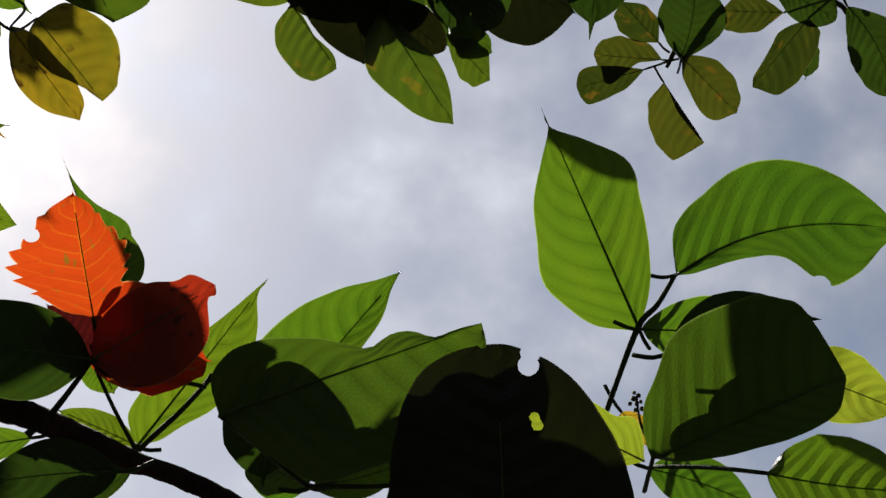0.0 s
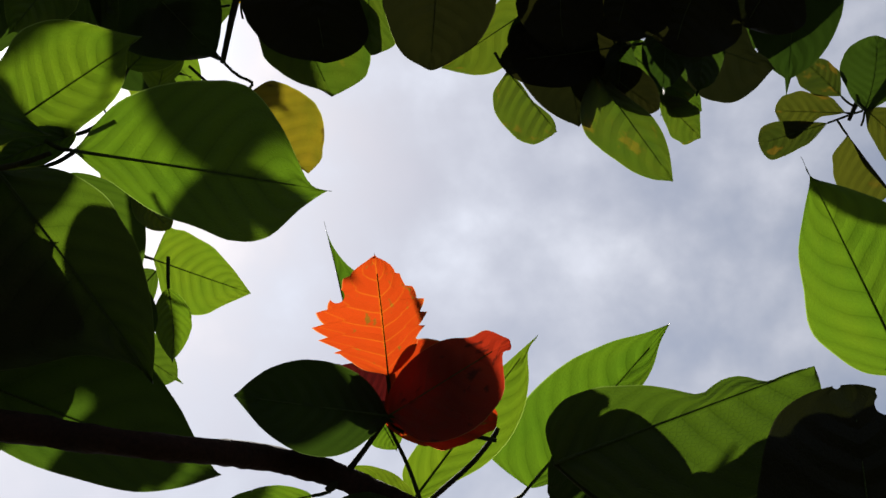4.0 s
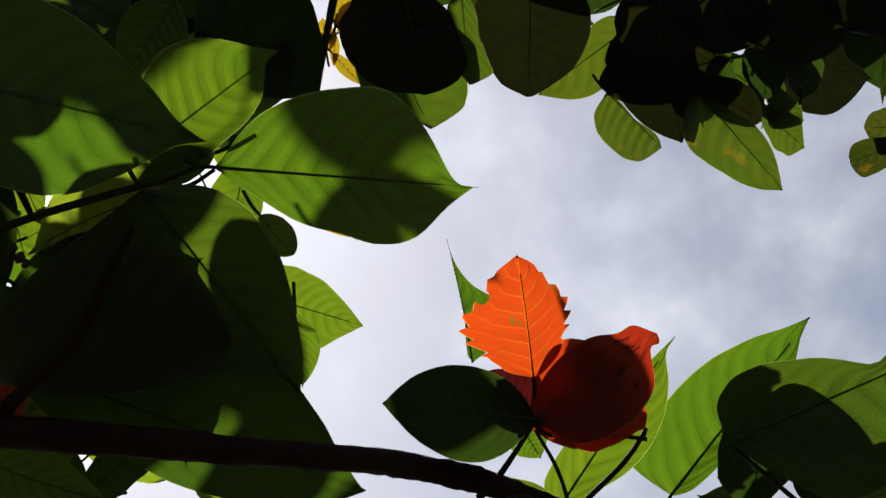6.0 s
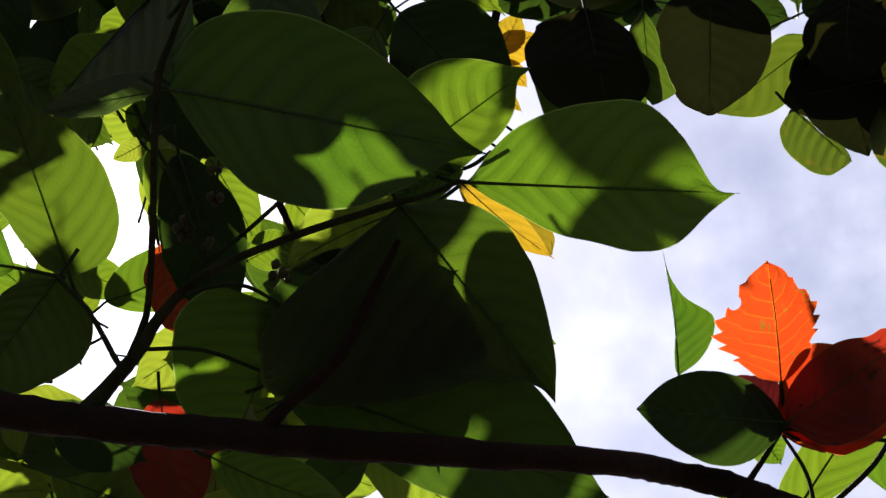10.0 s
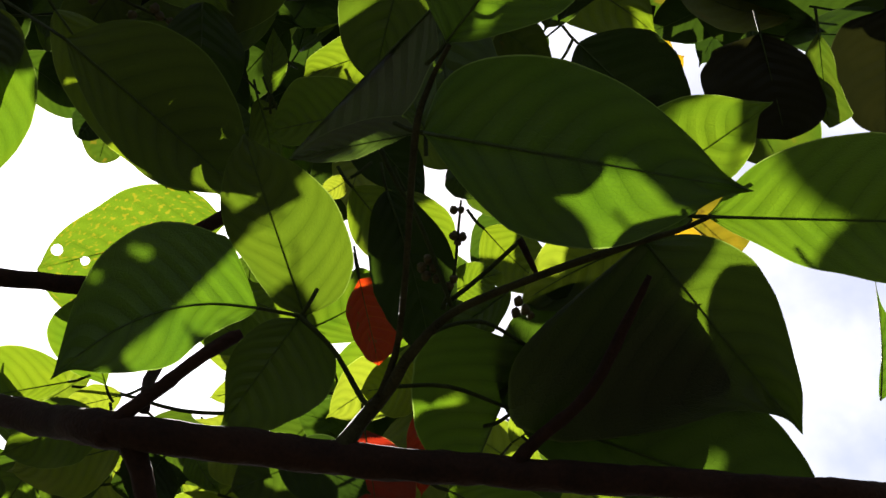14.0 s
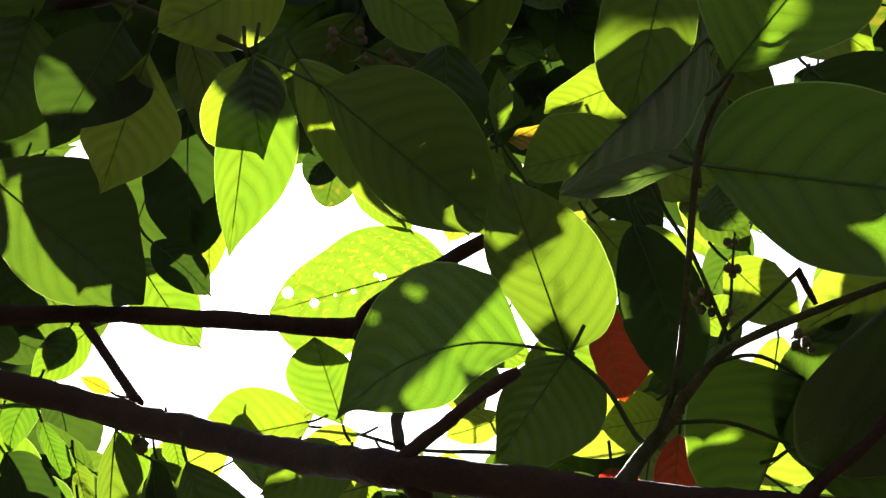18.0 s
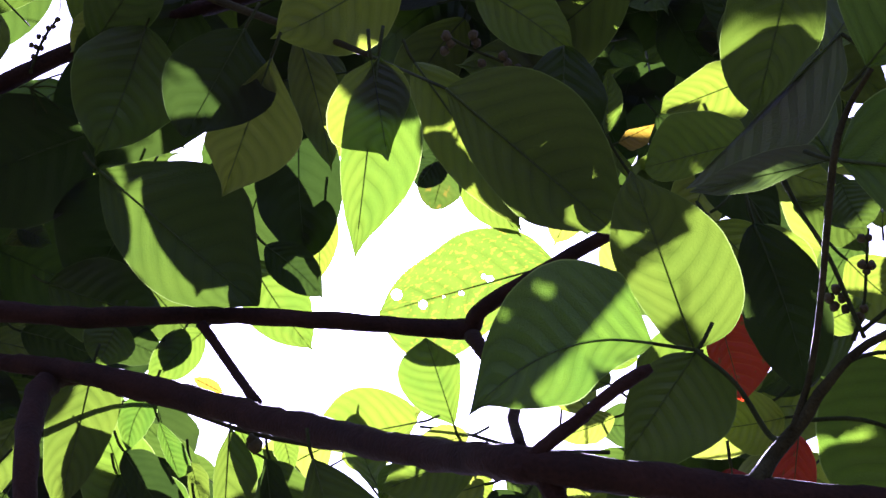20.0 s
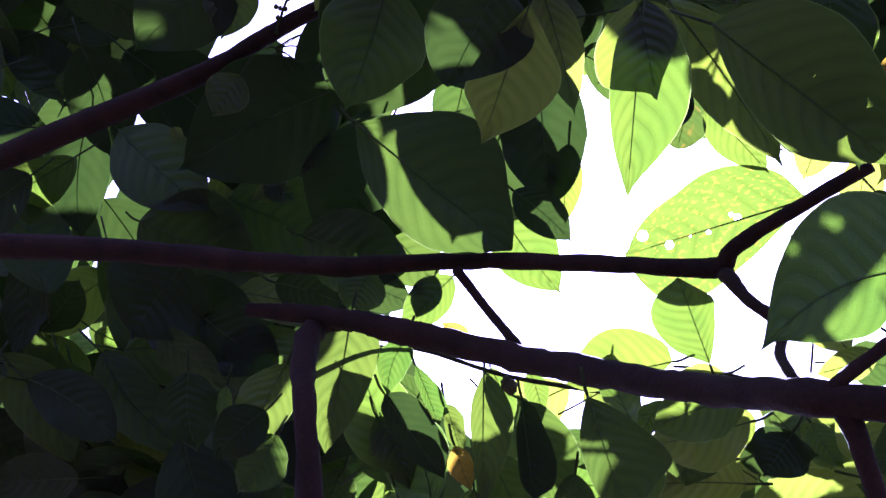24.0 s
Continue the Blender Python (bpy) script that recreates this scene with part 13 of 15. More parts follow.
leaf(crown, (-2.1351, 1.1734, 2.3156), (-1.9463, 1.2918, 2.4286), 0.123, (0.63, -0.78, -0.03), "deep", "full", bow=-0.07, curl=-0.04, wave=0.5, stalk=[(-2.2251, 1.1804, 2.3144)])
leaf(crown, (-2.2712, 0.5910, 2.0377), (-2.1628, 0.7138, 1.9799), 0.085, (0.42, -0.89, -0.16), "deep", "full", bow=0.02, curl=0.01, wave=0.4, stalk=[(-2.3356, 0.5764, 2.0676)])
leaf(crown, (-3.2800, 1.1211, 2.3526), (-3.3006, 0.8278, 2.5281), 0.182, (0.67, -0.74, -0.08), "fresh", "full", bow=0.07, curl=-0.02, wave=0.8, stalk=[(-3.3483, 1.2288, 2.3363)])
leaf(crown, (-2.4791, 1.3408, 2.6040), (-2.4383, 1.4975, 2.5127), 0.109, (0.62, -0.03, -0.78), "deep", "full", bow=-0.06, curl=0.07, wave=0.3, stalk=[(-2.5216, 1.3270, 2.6485)])
leaf(crown, (-2.2754, 1.1911, 2.9580), (-2.0883, 1.3753, 2.8171), 0.138, (0.67, -0.18, -0.72), "fresh", "full", bow=0.05, curl=0.07, wave=0.6, stalk=[(-2.3688, 1.1820, 3.0382)])
leaf(crown, (-2.8091, 0.8075, 2.2859), (-2.9998, 0.6731, 2.2795), 0.128, (0.84, -0.34, -0.43), "dark", "drip", bow=-0.08, curl=0.07, wave=0.5, stalk=[(-2.8114, 0.8625, 2.3088)])
leaf(crown, (-2.3245, 0.7708, 2.4771), (-2.4466, 0.7371, 2.3049), 0.112, (0.56, -0.61, -0.56), "dark", "ovate", bow=0.01, curl=0.09, wave=0.8, stalk=[(-2.3349, 0.8007, 2.5470)])
leaf(crown, (-2.3474, 1.1013, 2.3149), (-2.4399, 0.9370, 2.2942), 0.103, (0.43, -0.44, -0.79), "deep", "ovate", bow=-0.05, curl=0.06, wave=0.8, stalk=[(-2.3595, 1.1673, 2.3397)])
leaf(crown, (-2.0394, 1.1918, 2.3954), (-1.9056, 1.3000, 2.5779), 0.125, (0.88, -0.48, 0.01), "deep", "full", bow=0.06, curl=0.08, wave=0.8, stalk=[(-2.1133, 1.2023, 2.3794)])
leaf(crown, (-2.3199, 0.8877, 2.6016), (-2.1994, 1.0288, 2.5480), 0.106, (0.54, 0.04, -0.84), "fresh", "full", bow=-0.03, curl=0.02, wave=0.8, stalk=[(-2.3851, 0.8733, 2.6407)])
leaf(crown, (-2.1442, 0.8824, 2.1928), (-2.0821, 1.0782, 2.1016), 0.112, (0.92, -0.01, -0.39), "fresh", "ovate", bow=0.03, curl=0.03, wave=0.6, stalk=[(-2.2023, 0.8616, 2.2391)])
leaf(crown, (-2.3295, 1.3090, 2.5544), (-2.2663, 1.4837, 2.4356), 0.134, (0.91, -0.37, -0.18), "deep", "full", bow=0.00, curl=-0.03, wave=0.9, stalk=[(-2.3826, 1.2965, 2.6102)])
leaf(crown, (-2.4478, 1.5461, 2.9349), (-2.4595, 1.4852, 3.2112), 0.150, (0.73, -0.67, -0.11), "deep", "drip", bow=0.03, curl=-0.00, wave=0.4, stalk=[(-2.4890, 1.6016, 2.9038)])
leaf(crown, (-2.7623, 1.1442, 2.4318), (-2.9453, 1.1890, 2.3042), 0.112, (0.90, -0.43, 0.07), "fresh", "full", bow=-0.05, curl=-0.02, wave=0.5, stalk=[(-2.7615, 1.1597, 2.4862)])
leaf(crown, (-2.5774, 0.6052, 2.5207), (-2.7763, 0.5093, 2.5741), 0.115, (0.97, -0.03, -0.22), "fresh", "ovate", bow=0.01, curl=0.09, wave=0.8, stalk=[(-2.5742, 0.6466, 2.5350)])
leaf(crown, (-2.4397, 1.7244, 2.7347), (-2.4952, 1.5498, 3.0194), 0.185, (0.63, -0.05, -0.78), "fresh", "ovate", bow=0.02, curl=-0.02, wave=0.9, stalk=[(-2.4782, 1.8213, 2.7033)])
leaf(crown, (-2.6907, 1.1258, 2.7281), (-2.8530, 0.8913, 2.7000), 0.151, (0.70, -0.71, -0.01), "dark", "full", bow=0.02, curl=-0.04, wave=0.5, stalk=[(-2.7035, 1.2167, 2.7704)])
leaf(crown, (-2.0611, 1.0748, 2.3374), (-1.9216, 1.1537, 2.3623), 0.096, (0.14, -0.78, -0.60), "dark", "drip", bow=-0.05, curl=-0.01, wave=0.3, stalk=[(-2.1236, 1.0781, 2.3499)])
leaf(crown, (-2.8946, 0.9744, 2.6683), (-2.6149, 0.9507, 2.7440), 0.167, (0.96, -0.29, 0.02), "deep", "full", bow=0.06, curl=-0.04, wave=0.4, stalk=[(-3.0225, 1.0084, 2.6829)])
leaf(crown, (-2.4003, 0.8436, 2.1800), (-2.5175, 0.9168, 2.0167), 0.107, (0.69, 0.07, -0.72), "deep", "full", bow=0.04, curl=0.08, wave=0.5, stalk=[(-2.4145, 0.8490, 2.2410)])
leaf(crown, (-2.2051, 0.9976, 2.1268), (-2.1277, 0.8757, 2.3164), 0.116, (0.96, -0.20, -0.17), "deep", "ovate", bow=-0.03, curl=0.03, wave=0.6, stalk=[(-2.2696, 1.0600, 2.1014)])
leaf(crown, (-2.6148, 1.5732, 2.8157), (-2.4256, 1.7536, 2.7075), 0.146, (0.16, -0.58, -0.80), "dark", "full", bow=0.03, curl=-0.01, wave=0.4, stalk=[(-2.7091, 1.5681, 2.8772)])
leaf(crown, (-3.0146, 1.4847, 2.6322), (-2.8820, 1.6410, 2.5853), 0.120, (0.82, -0.54, -0.17), "deep", "full", bow=0.07, curl=-0.04, wave=0.7, stalk=[(-3.0877, 1.4725, 2.6652)])
leaf(crown, (-2.0693, 0.8950, 2.6132), (-2.2020, 0.8835, 2.4051), 0.119, (0.10, -0.62, -0.78), "deep", "drip", bow=-0.04, curl=0.03, wave=0.4, stalk=[(-2.0773, 0.9269, 2.7010)])
leaf(crown, (-2.3183, 0.7175, 2.3815), (-2.5509, 0.7267, 2.2793), 0.127, (0.82, 0.23, -0.53), "deep", "full", bow=-0.07, curl=0.04, wave=0.7, stalk=[(-2.3102, 0.7400, 2.4373)])
leaf(crown, (-2.9645, 0.8792, 2.6267), (-2.9252, 1.1423, 2.5529), 0.154, (0.29, -0.79, -0.54), "deep", "drip", bow=-0.05, curl=0.03, wave=0.9, stalk=[(-3.0310, 0.8378, 2.6759)])
leaf(crown, (-2.4410, 0.5901, 2.4198), (-2.2828, 0.8255, 2.3823), 0.138, (0.70, 0.17, -0.69), "deep", "drip", bow=-0.03, curl=0.02, wave=0.7, stalk=[(-2.5390, 0.5542, 2.4633)])
leaf(crown, (-2.5888, 0.6512, 2.2610), (-2.5567, 0.7953, 2.1030), 0.113, (0.91, -0.41, 0.10), "dark", "ovate", bow=0.04, curl=0.08, wave=0.9, stalk=[(-2.6431, 0.6334, 2.3218)])
leaf(crown, (-3.1208, 1.1436, 2.6431), (-2.8973, 1.1207, 2.7049), 0.128, (0.37, -0.27, -0.89), "dark", "ovate", bow=-0.08, curl=0.10, wave=0.4, stalk=[(-3.2239, 1.1733, 2.6519)])
leaf(crown, (-2.0517, 1.3111, 2.3974), (-2.1138, 1.4204, 2.2616), 0.114, (0.31, -0.50, -0.80), "fresh", "drip", bow=0.05, curl=0.05, wave=0.6, stalk=[(-2.0653, 1.3129, 2.4525)])
leaf(crown, (-1.9635, 0.9266, 2.5501), (-2.1349, 1.0184, 2.3989), 0.139, (0.93, -0.22, -0.30), "dark", "drip", bow=0.03, curl=0.03, wave=1.0, stalk=[(-1.9605, 0.9348, 2.6232)])
leaf(crown, (-2.2566, 0.7047, 2.2519), (-2.1626, 0.8908, 2.2589), 0.108, (0.74, -0.08, -0.67), "deep", "full", bow=0.03, curl=0.07, wave=0.6, stalk=[(-2.3219, 0.6794, 2.2731)])
leaf(crown, (-2.5314, 1.4109, 3.0630), (-2.7098, 1.1912, 2.9369), 0.160, (0.64, -0.73, -0.24), "fresh", "drip", bow=-0.00, curl=-0.00, wave=0.9, stalk=[(-2.5363, 1.5056, 3.1388)])
leaf(crown, (-2.4701, 0.9645, 2.4720), (-2.5990, 1.0554, 2.2949), 0.117, (0.19, -0.75, -0.63), "fresh", "full", bow=-0.06, curl=-0.04, wave=0.6, stalk=[(-2.4831, 0.9685, 2.5436)])
leaf(crown, (-2.8986, 1.2084, 3.2122), (-2.9661, 1.3133, 3.0158), 0.143, (0.82, 0.17, -0.55), "deep", "ovate", bow=-0.06, curl=-0.01, wave=0.9, stalk=[(-2.9228, 1.2063, 3.2948)])
leaf(crown, (-2.3989, 0.8068, 2.5705), (-2.5262, 0.6494, 2.6773), 0.127, (0.76, -0.61, -0.24), "deep", "ovate", bow=-0.01, curl=-0.04, wave=0.6, stalk=[(-2.4105, 0.8689, 2.5733)])
leaf(crown, (-2.8202, 1.1987, 2.8261), (-3.0752, 1.2385, 2.6779), 0.184, (0.91, -0.41, -0.10), "dark", "drip", bow=0.07, curl=0.06, wave=0.9, stalk=[(-2.8118, 1.2221, 2.9001)])
leaf(crown, (-2.4383, 0.7113, 2.0419), (-2.2747, 0.7431, 2.1353), 0.115, (0.97, 0.07, -0.25), "deep", "full", bow=-0.01, curl=0.08, wave=1.0, stalk=[(-2.5202, 0.7223, 2.0341)])
leaf(crown, (-3.3376, 1.2183, 2.8328), (-3.1328, 0.9363, 2.9507), 0.190, (0.88, -0.20, -0.43), "deep", "full", bow=-0.00, curl=-0.03, wave=0.3, stalk=[(-3.4629, 1.3255, 2.8436)])
leaf(crown, (-2.9600, 1.6661, 2.7807), (-2.6577, 1.7196, 2.8640), 0.147, (0.43, -0.75, -0.50), "dark", "drip", bow=-0.03, curl=0.04, wave=0.9, stalk=[(-3.0924, 1.6962, 2.7945)])
leaf(crown, (-2.2047, 0.8544, 2.2650), (-2.1766, 0.6295, 2.4138), 0.141, (0.13, -0.55, -0.83), "deep", "ovate", bow=0.08, curl=0.06, wave=0.7, stalk=[(-2.2635, 0.9427, 2.2575)])
leaf(crown, (-2.4847, 1.2365, 2.6903), (-2.6839, 1.1458, 2.7469), 0.133, (0.64, -0.53, -0.56), "dark", "ovate", bow=0.07, curl=-0.01, wave=0.8, stalk=[(-2.4745, 1.2881, 2.7045)])
leaf(crown, (-2.2164, 0.8503, 2.0500), (-2.2406, 0.6686, 2.0717), 0.109, (0.66, -0.68, -0.32), "fresh", "drip", bow=-0.04, curl=-0.04, wave=1.0, stalk=[(-2.2473, 0.9184, 2.0607)])
leaf(crown, (-2.4754, 0.7548, 2.5714), (-2.5717, 0.7828, 2.4156), 0.114, (0.86, -0.26, -0.44), "deep", "full", bow=-0.02, curl=-0.02, wave=0.4, stalk=[(-2.4874, 0.7649, 2.6339)])
leaf(crown, (-2.3738, 0.6727, 2.2732), (-2.5749, 0.7320, 2.1526), 0.142, (0.77, -0.58, -0.27), "dark", "full", bow=-0.04, curl=0.02, wave=0.3, stalk=[(-2.3732, 0.6805, 2.3293)])
leaf(crown, (-2.4090, 0.5298, 2.3345), (-2.4823, 0.7438, 2.2175), 0.119, (0.58, -0.73, -0.37), "deep", "ovate", bow=-0.06, curl=0.06, wave=1.0, stalk=[(-2.4439, 0.4958, 2.3929)])
leaf(crown, (-2.3351, 1.3281, 2.3471), (-2.3474, 1.2438, 2.5522), 0.118, (0.82, -0.56, 0.10), "dark", "ovate", bow=0.01, curl=0.03, wave=0.6, stalk=[(-2.3708, 1.3820, 2.3182)])
leaf(crown, (-2.3616, 1.3667, 2.6912), (-2.5150, 1.2891, 2.7763), 0.108, (0.89, -0.45, -0.06), "fresh", "full", bow=-0.03, curl=0.05, wave=0.6, stalk=[(-2.3554, 1.4125, 2.6938)])
leaf(crown, (-1.8845, 0.8268, 2.2086), (-2.0532, 0.8234, 2.1841), 0.097, (0.79, -0.01, -0.61), "deep", "drip", bow=0.01, curl=0.05, wave=0.4, stalk=[(-1.8731, 0.8494, 2.2345)])
leaf(crown, (-2.1117, 0.9288, 2.1847), (-1.9938, 0.9835, 2.2754), 0.079, (0.33, -0.88, -0.34), "deep", "drip", bow=-0.08, curl=0.03, wave=0.5, stalk=[(-2.1714, 0.9353, 2.1780)])
leaf(crown, (-1.8645, 0.7760, 2.3606), (-1.7725, 0.7995, 2.4542), 0.065, (0.72, -0.68, -0.14), "dark", "drip", bow=-0.08, curl=0.01, wave=0.5, stalk=[(-1.9107, 0.7859, 2.3551)])
leaf(crown, (-1.8791, 1.1773, 2.4707), (-1.7934, 1.0842, 2.6320), 0.110, (0.46, -0.25, -0.85), "dark", "drip", bow=-0.02, curl=0.06, wave=0.6, stalk=[(-1.9319, 1.2313, 2.4569)])
leaf(crown, (-2.4098, 1.3785, 2.9482), (-2.5032, 1.2684, 3.1460), 0.148, (0.78, 0.03, -0.63), "fresh", "full", bow=-0.00, curl=0.05, wave=0.9, stalk=[(-2.4260, 1.4379, 2.9329)])
leaf(crown, (-2.3537, 1.1054, 2.4506), (-2.5104, 1.0221, 2.4925), 0.096, (0.89, 0.07, -0.45), "deep", "full", bow=0.06, curl=0.06, wave=0.7, stalk=[(-2.3483, 1.1490, 2.4607)])
leaf(crown, (-2.2216, 1.2615, 2.4827), (-2.1914, 1.4005, 2.2977), 0.129, (0.40, -0.65, -0.65), "dark", "ovate", bow=-0.05, curl=0.04, wave=0.3, stalk=[(-2.2690, 1.2597, 2.5559)])
leaf(crown, (-1.9723, 0.9812, 2.6517), (-2.1202, 1.0783, 2.5586), 0.095, (0.26, -0.95, -0.19), "dark", "drip", bow=-0.07, curl=-0.05, wave=0.8, stalk=[(-1.9673, 0.9817, 2.7044)])
leaf(crown, (-1.7249, 0.8943, 2.4232), (-1.6683, 0.8483, 2.5740), 0.097, (0.73, 0.11, -0.68), "dark", "ovate", bow=-0.00, curl=-0.01, wave=0.5, stalk=[(-1.7650, 0.9283, 2.4094)])
leaf(crown, (-1.8242, 0.9160, 2.2513), (-1.7606, 0.7789, 2.3268), 0.100, (0.91, -0.26, -0.32), "deep", "ovate", bow=-0.05, curl=0.03, wave=0.4, stalk=[(-1.8688, 0.9736, 2.2528)])
leaf(crown, (-1.9899, 0.9703, 2.4206), (-1.7932, 1.0453, 2.3689), 0.125, (0.29, -0.92, -0.28), "dark", "drip", bow=0.02, curl=0.07, wave=0.6, stalk=[(-2.0762, 0.9796, 2.4613)])
leaf(crown, (-2.4815, 1.4732, 2.8235), (-2.3932, 1.3210, 2.9168), 0.094, (0.51, -0.86, -0.08), "dark", "full", bow=0.07, curl=0.01, wave=0.5, stalk=[(-2.5366, 1.5386, 2.8254)])
leaf(crown, (-2.3214, 1.2469, 2.4803), (-2.3241, 1.4020, 2.4205), 0.099, (0.75, -0.21, -0.62), "deep", "ovate", bow=0.04, curl=0.08, wave=0.9, stalk=[(-2.3501, 1.2308, 2.5140)])
leaf(crown, (-1.8142, 1.1131, 2.4014), (-1.8833, 1.2116, 2.2719), 0.092, (0.66, -0.34, -0.67), "deep", "drip", bow=0.02, curl=0.09, wave=0.6, stalk=[(-1.8240, 1.1151, 2.4564)])
leaf(crown, (-2.4227, 1.2154, 2.7860), (-2.3912, 1.3420, 2.6759), 0.082, (0.84, 0.06, -0.54), "dark", "ovate", bow=0.05, curl=0.09, wave=0.6, stalk=[(-2.4600, 1.2047, 2.8362)])
leaf(crown, (-2.2609, 1.0668, 2.3180), (-2.3790, 1.0986, 2.1189), 0.108, (0.80, -0.51, -0.33), "dark", "drip", bow=-0.00, curl=0.03, wave=0.5, stalk=[(-2.2749, 1.0890, 2.3923)])
leaf(crown, (-1.9401, 0.9838, 2.3892), (-1.7583, 1.0008, 2.4167), 0.110, (0.40, -0.84, -0.38), "deep", "ovate", bow=0.07, curl=0.08, wave=0.9, stalk=[(-2.0168, 1.0043, 2.4056)])
leaf(crown, (-2.5407, 1.1668, 2.6609), (-2.7160, 1.1068, 2.6943), 0.090, (0.95, -0.28, -0.16), "dark", "drip", bow=-0.03, curl=0.03, wave=0.5, stalk=[(-2.5315, 1.2041, 2.6754)])
leaf(crown, (-2.0666, 1.3185, 2.6114), (-2.1972, 1.4605, 2.4597), 0.117, (0.45, -0.83, -0.34), "fresh", "ovate", bow=-0.08, curl=0.06, wave=0.3, stalk=[(-2.0720, 1.3192, 2.6811)])
leaf(crown, (-2.5131, 1.2724, 2.8258), (-2.6953, 1.2145, 2.7239), 0.102, (0.43, -0.84, -0.33), "dark", "full", bow=0.01, curl=0.06, wave=0.8, stalk=[(-2.5052, 1.3135, 2.8796)])
leaf(crown, (-1.8988, 0.8835, 2.1347), (-1.9577, 0.9537, 1.9883), 0.083, (0.93, -0.05, -0.36), "dark", "drip", bow=0.05, curl=0.01, wave=0.5, stalk=[(-1.9155, 0.8893, 2.1895)])
leaf(crown, (-2.2706, 1.0244, 2.5736), (-2.3587, 0.8741, 2.5158), 0.094, (0.73, -0.37, -0.57), "dark", "drip", bow=0.03, curl=0.01, wave=0.4, stalk=[(-2.2815, 1.0838, 2.6115)])
leaf(crown, (-1.8220, 0.8892, 2.4074), (-1.8274, 1.0463, 2.3063), 0.105, (0.78, -0.62, -0.01), "dark", "ovate", bow=-0.03, curl=0.06, wave=1.0, stalk=[(-1.8513, 0.8742, 2.4582)])
leaf(crown, (-2.0740, 0.9962, 2.3214), (-2.0594, 1.2049, 2.2037), 0.139, (0.19, -0.73, -0.66), "dark", "ovate", bow=0.01, curl=0.01, wave=0.7, stalk=[(-2.1207, 0.9755, 2.3783)])
leaf(crown, (-2.2293, 1.3133, 2.6469), (-2.0270, 1.4243, 2.7207), 0.126, (0.86, -0.09, -0.50), "fresh", "drip", bow=-0.08, curl=0.02, wave=0.4, stalk=[(-2.3196, 1.3195, 2.6592)])
leaf(crown, (-1.9591, 0.7307, 2.3517), (-1.7726, 0.8193, 2.3465), 0.112, (0.86, -0.01, -0.51), "fresh", "ovate", bow=-0.05, curl=-0.03, wave=0.4, stalk=[(-2.0435, 0.7312, 2.3799)])
leaf(crown, (-1.9154, 1.0290, 2.2974), (-1.7467, 1.1507, 2.2317), 0.118, (0.67, -0.28, -0.69), "fresh", "full", bow=-0.02, curl=0.01, wave=0.7, stalk=[(-1.9944, 1.0296, 2.3394)])
leaf(crown, (-2.1699, 0.7729, 2.4024), (-2.1287, 0.9209, 2.2599), 0.110, (0.94, 0.01, -0.35), "fresh", "full", bow=-0.07, curl=0.09, wave=0.8, stalk=[(-2.2201, 0.7578, 2.4639)])
leaf(crown, (-2.0412, 1.0634, 2.7312), (-1.8815, 1.0251, 2.8156), 0.100, (0.45, -0.60, -0.66), "deep", "ovate", bow=-0.06, curl=0.06, wave=0.5, stalk=[(-2.1104, 1.0961, 2.7374)])
leaf(crown, (-2.5487, 1.2929, 2.6057), (-2.7461, 1.3521, 2.5028), 0.135, (0.66, -0.71, -0.24), "fresh", "ovate", bow=-0.05, curl=0.10, wave=0.7, stalk=[(-2.5412, 1.3077, 2.6577)])
leaf(crown, (-1.9101, 1.1645, 2.5358), (-1.9769, 1.1952, 2.3956), 0.086, (0.77, -0.63, -0.13), "deep", "drip", bow=-0.03, curl=-0.00, wave=0.5, stalk=[(-1.9176, 1.1798, 2.5921)])
leaf(crown, (-2.5545, 1.3900, 2.6499), (-2.3329, 1.4628, 2.7590), 0.128, (0.60, -0.60, -0.53), "fresh", "full", bow=0.00, curl=0.06, wave=0.7, stalk=[(-2.6555, 1.4062, 2.6522)])
leaf(crown, (-2.4081, 1.4395, 2.7595), (-2.5915, 1.5553, 2.6077), 0.146, (0.83, 0.10, -0.55), "dark", "drip", bow=-0.07, curl=-0.02, wave=0.8, stalk=[(-2.4061, 1.4473, 2.8308)])
leaf(crown, (-2.5615, 1.3257, 2.8768), (-2.7232, 1.3395, 2.8380), 0.084, (0.71, 0.01, -0.70), "fresh", "drip", bow=0.08, curl=-0.03, wave=0.6, stalk=[(-2.5499, 1.3430, 2.9084)])
leaf(crown, (-2.0762, 1.3514, 2.9228), (-2.1687, 1.5559, 2.8198), 0.153, (0.79, -0.60, -0.13), "dark", "drip", bow=-0.07, curl=-0.02, wave=0.9, stalk=[(-2.0886, 1.3347, 2.9855)])
leaf(crown, (-1.9488, 0.6946, 2.3121), (-1.8351, 0.8436, 2.2259), 0.100, (0.84, -0.54, -0.01), "fresh", "full", bow=0.07, curl=-0.05, wave=0.7, stalk=[(-2.0156, 0.6795, 2.3600)])
leaf(crown, (-2.2879, 1.0678, 2.3444), (-2.1442, 1.1995, 2.4964), 0.144, (0.36, -0.93, -0.09), "deep", "ovate", bow=0.04, curl=0.02, wave=0.6, stalk=[(-2.3700, 1.0664, 2.3327)])
leaf(crown, (-2.0074, 1.1295, 2.6005), (-2.0169, 0.9413, 2.6084), 0.107, (0.58, -0.50, -0.65), "deep", "drip", bow=-0.03, curl=0.03, wave=0.9, stalk=[(-2.0350, 1.2023, 2.6243)])
leaf(crown, (-2.2658, 0.9223, 2.5685), (-2.1064, 1.0138, 2.5666), 0.104, (0.74, -0.67, -0.02), "dark", "drip", bow=-0.06, curl=0.01, wave=0.7, stalk=[(-2.3392, 0.9197, 2.5929)])
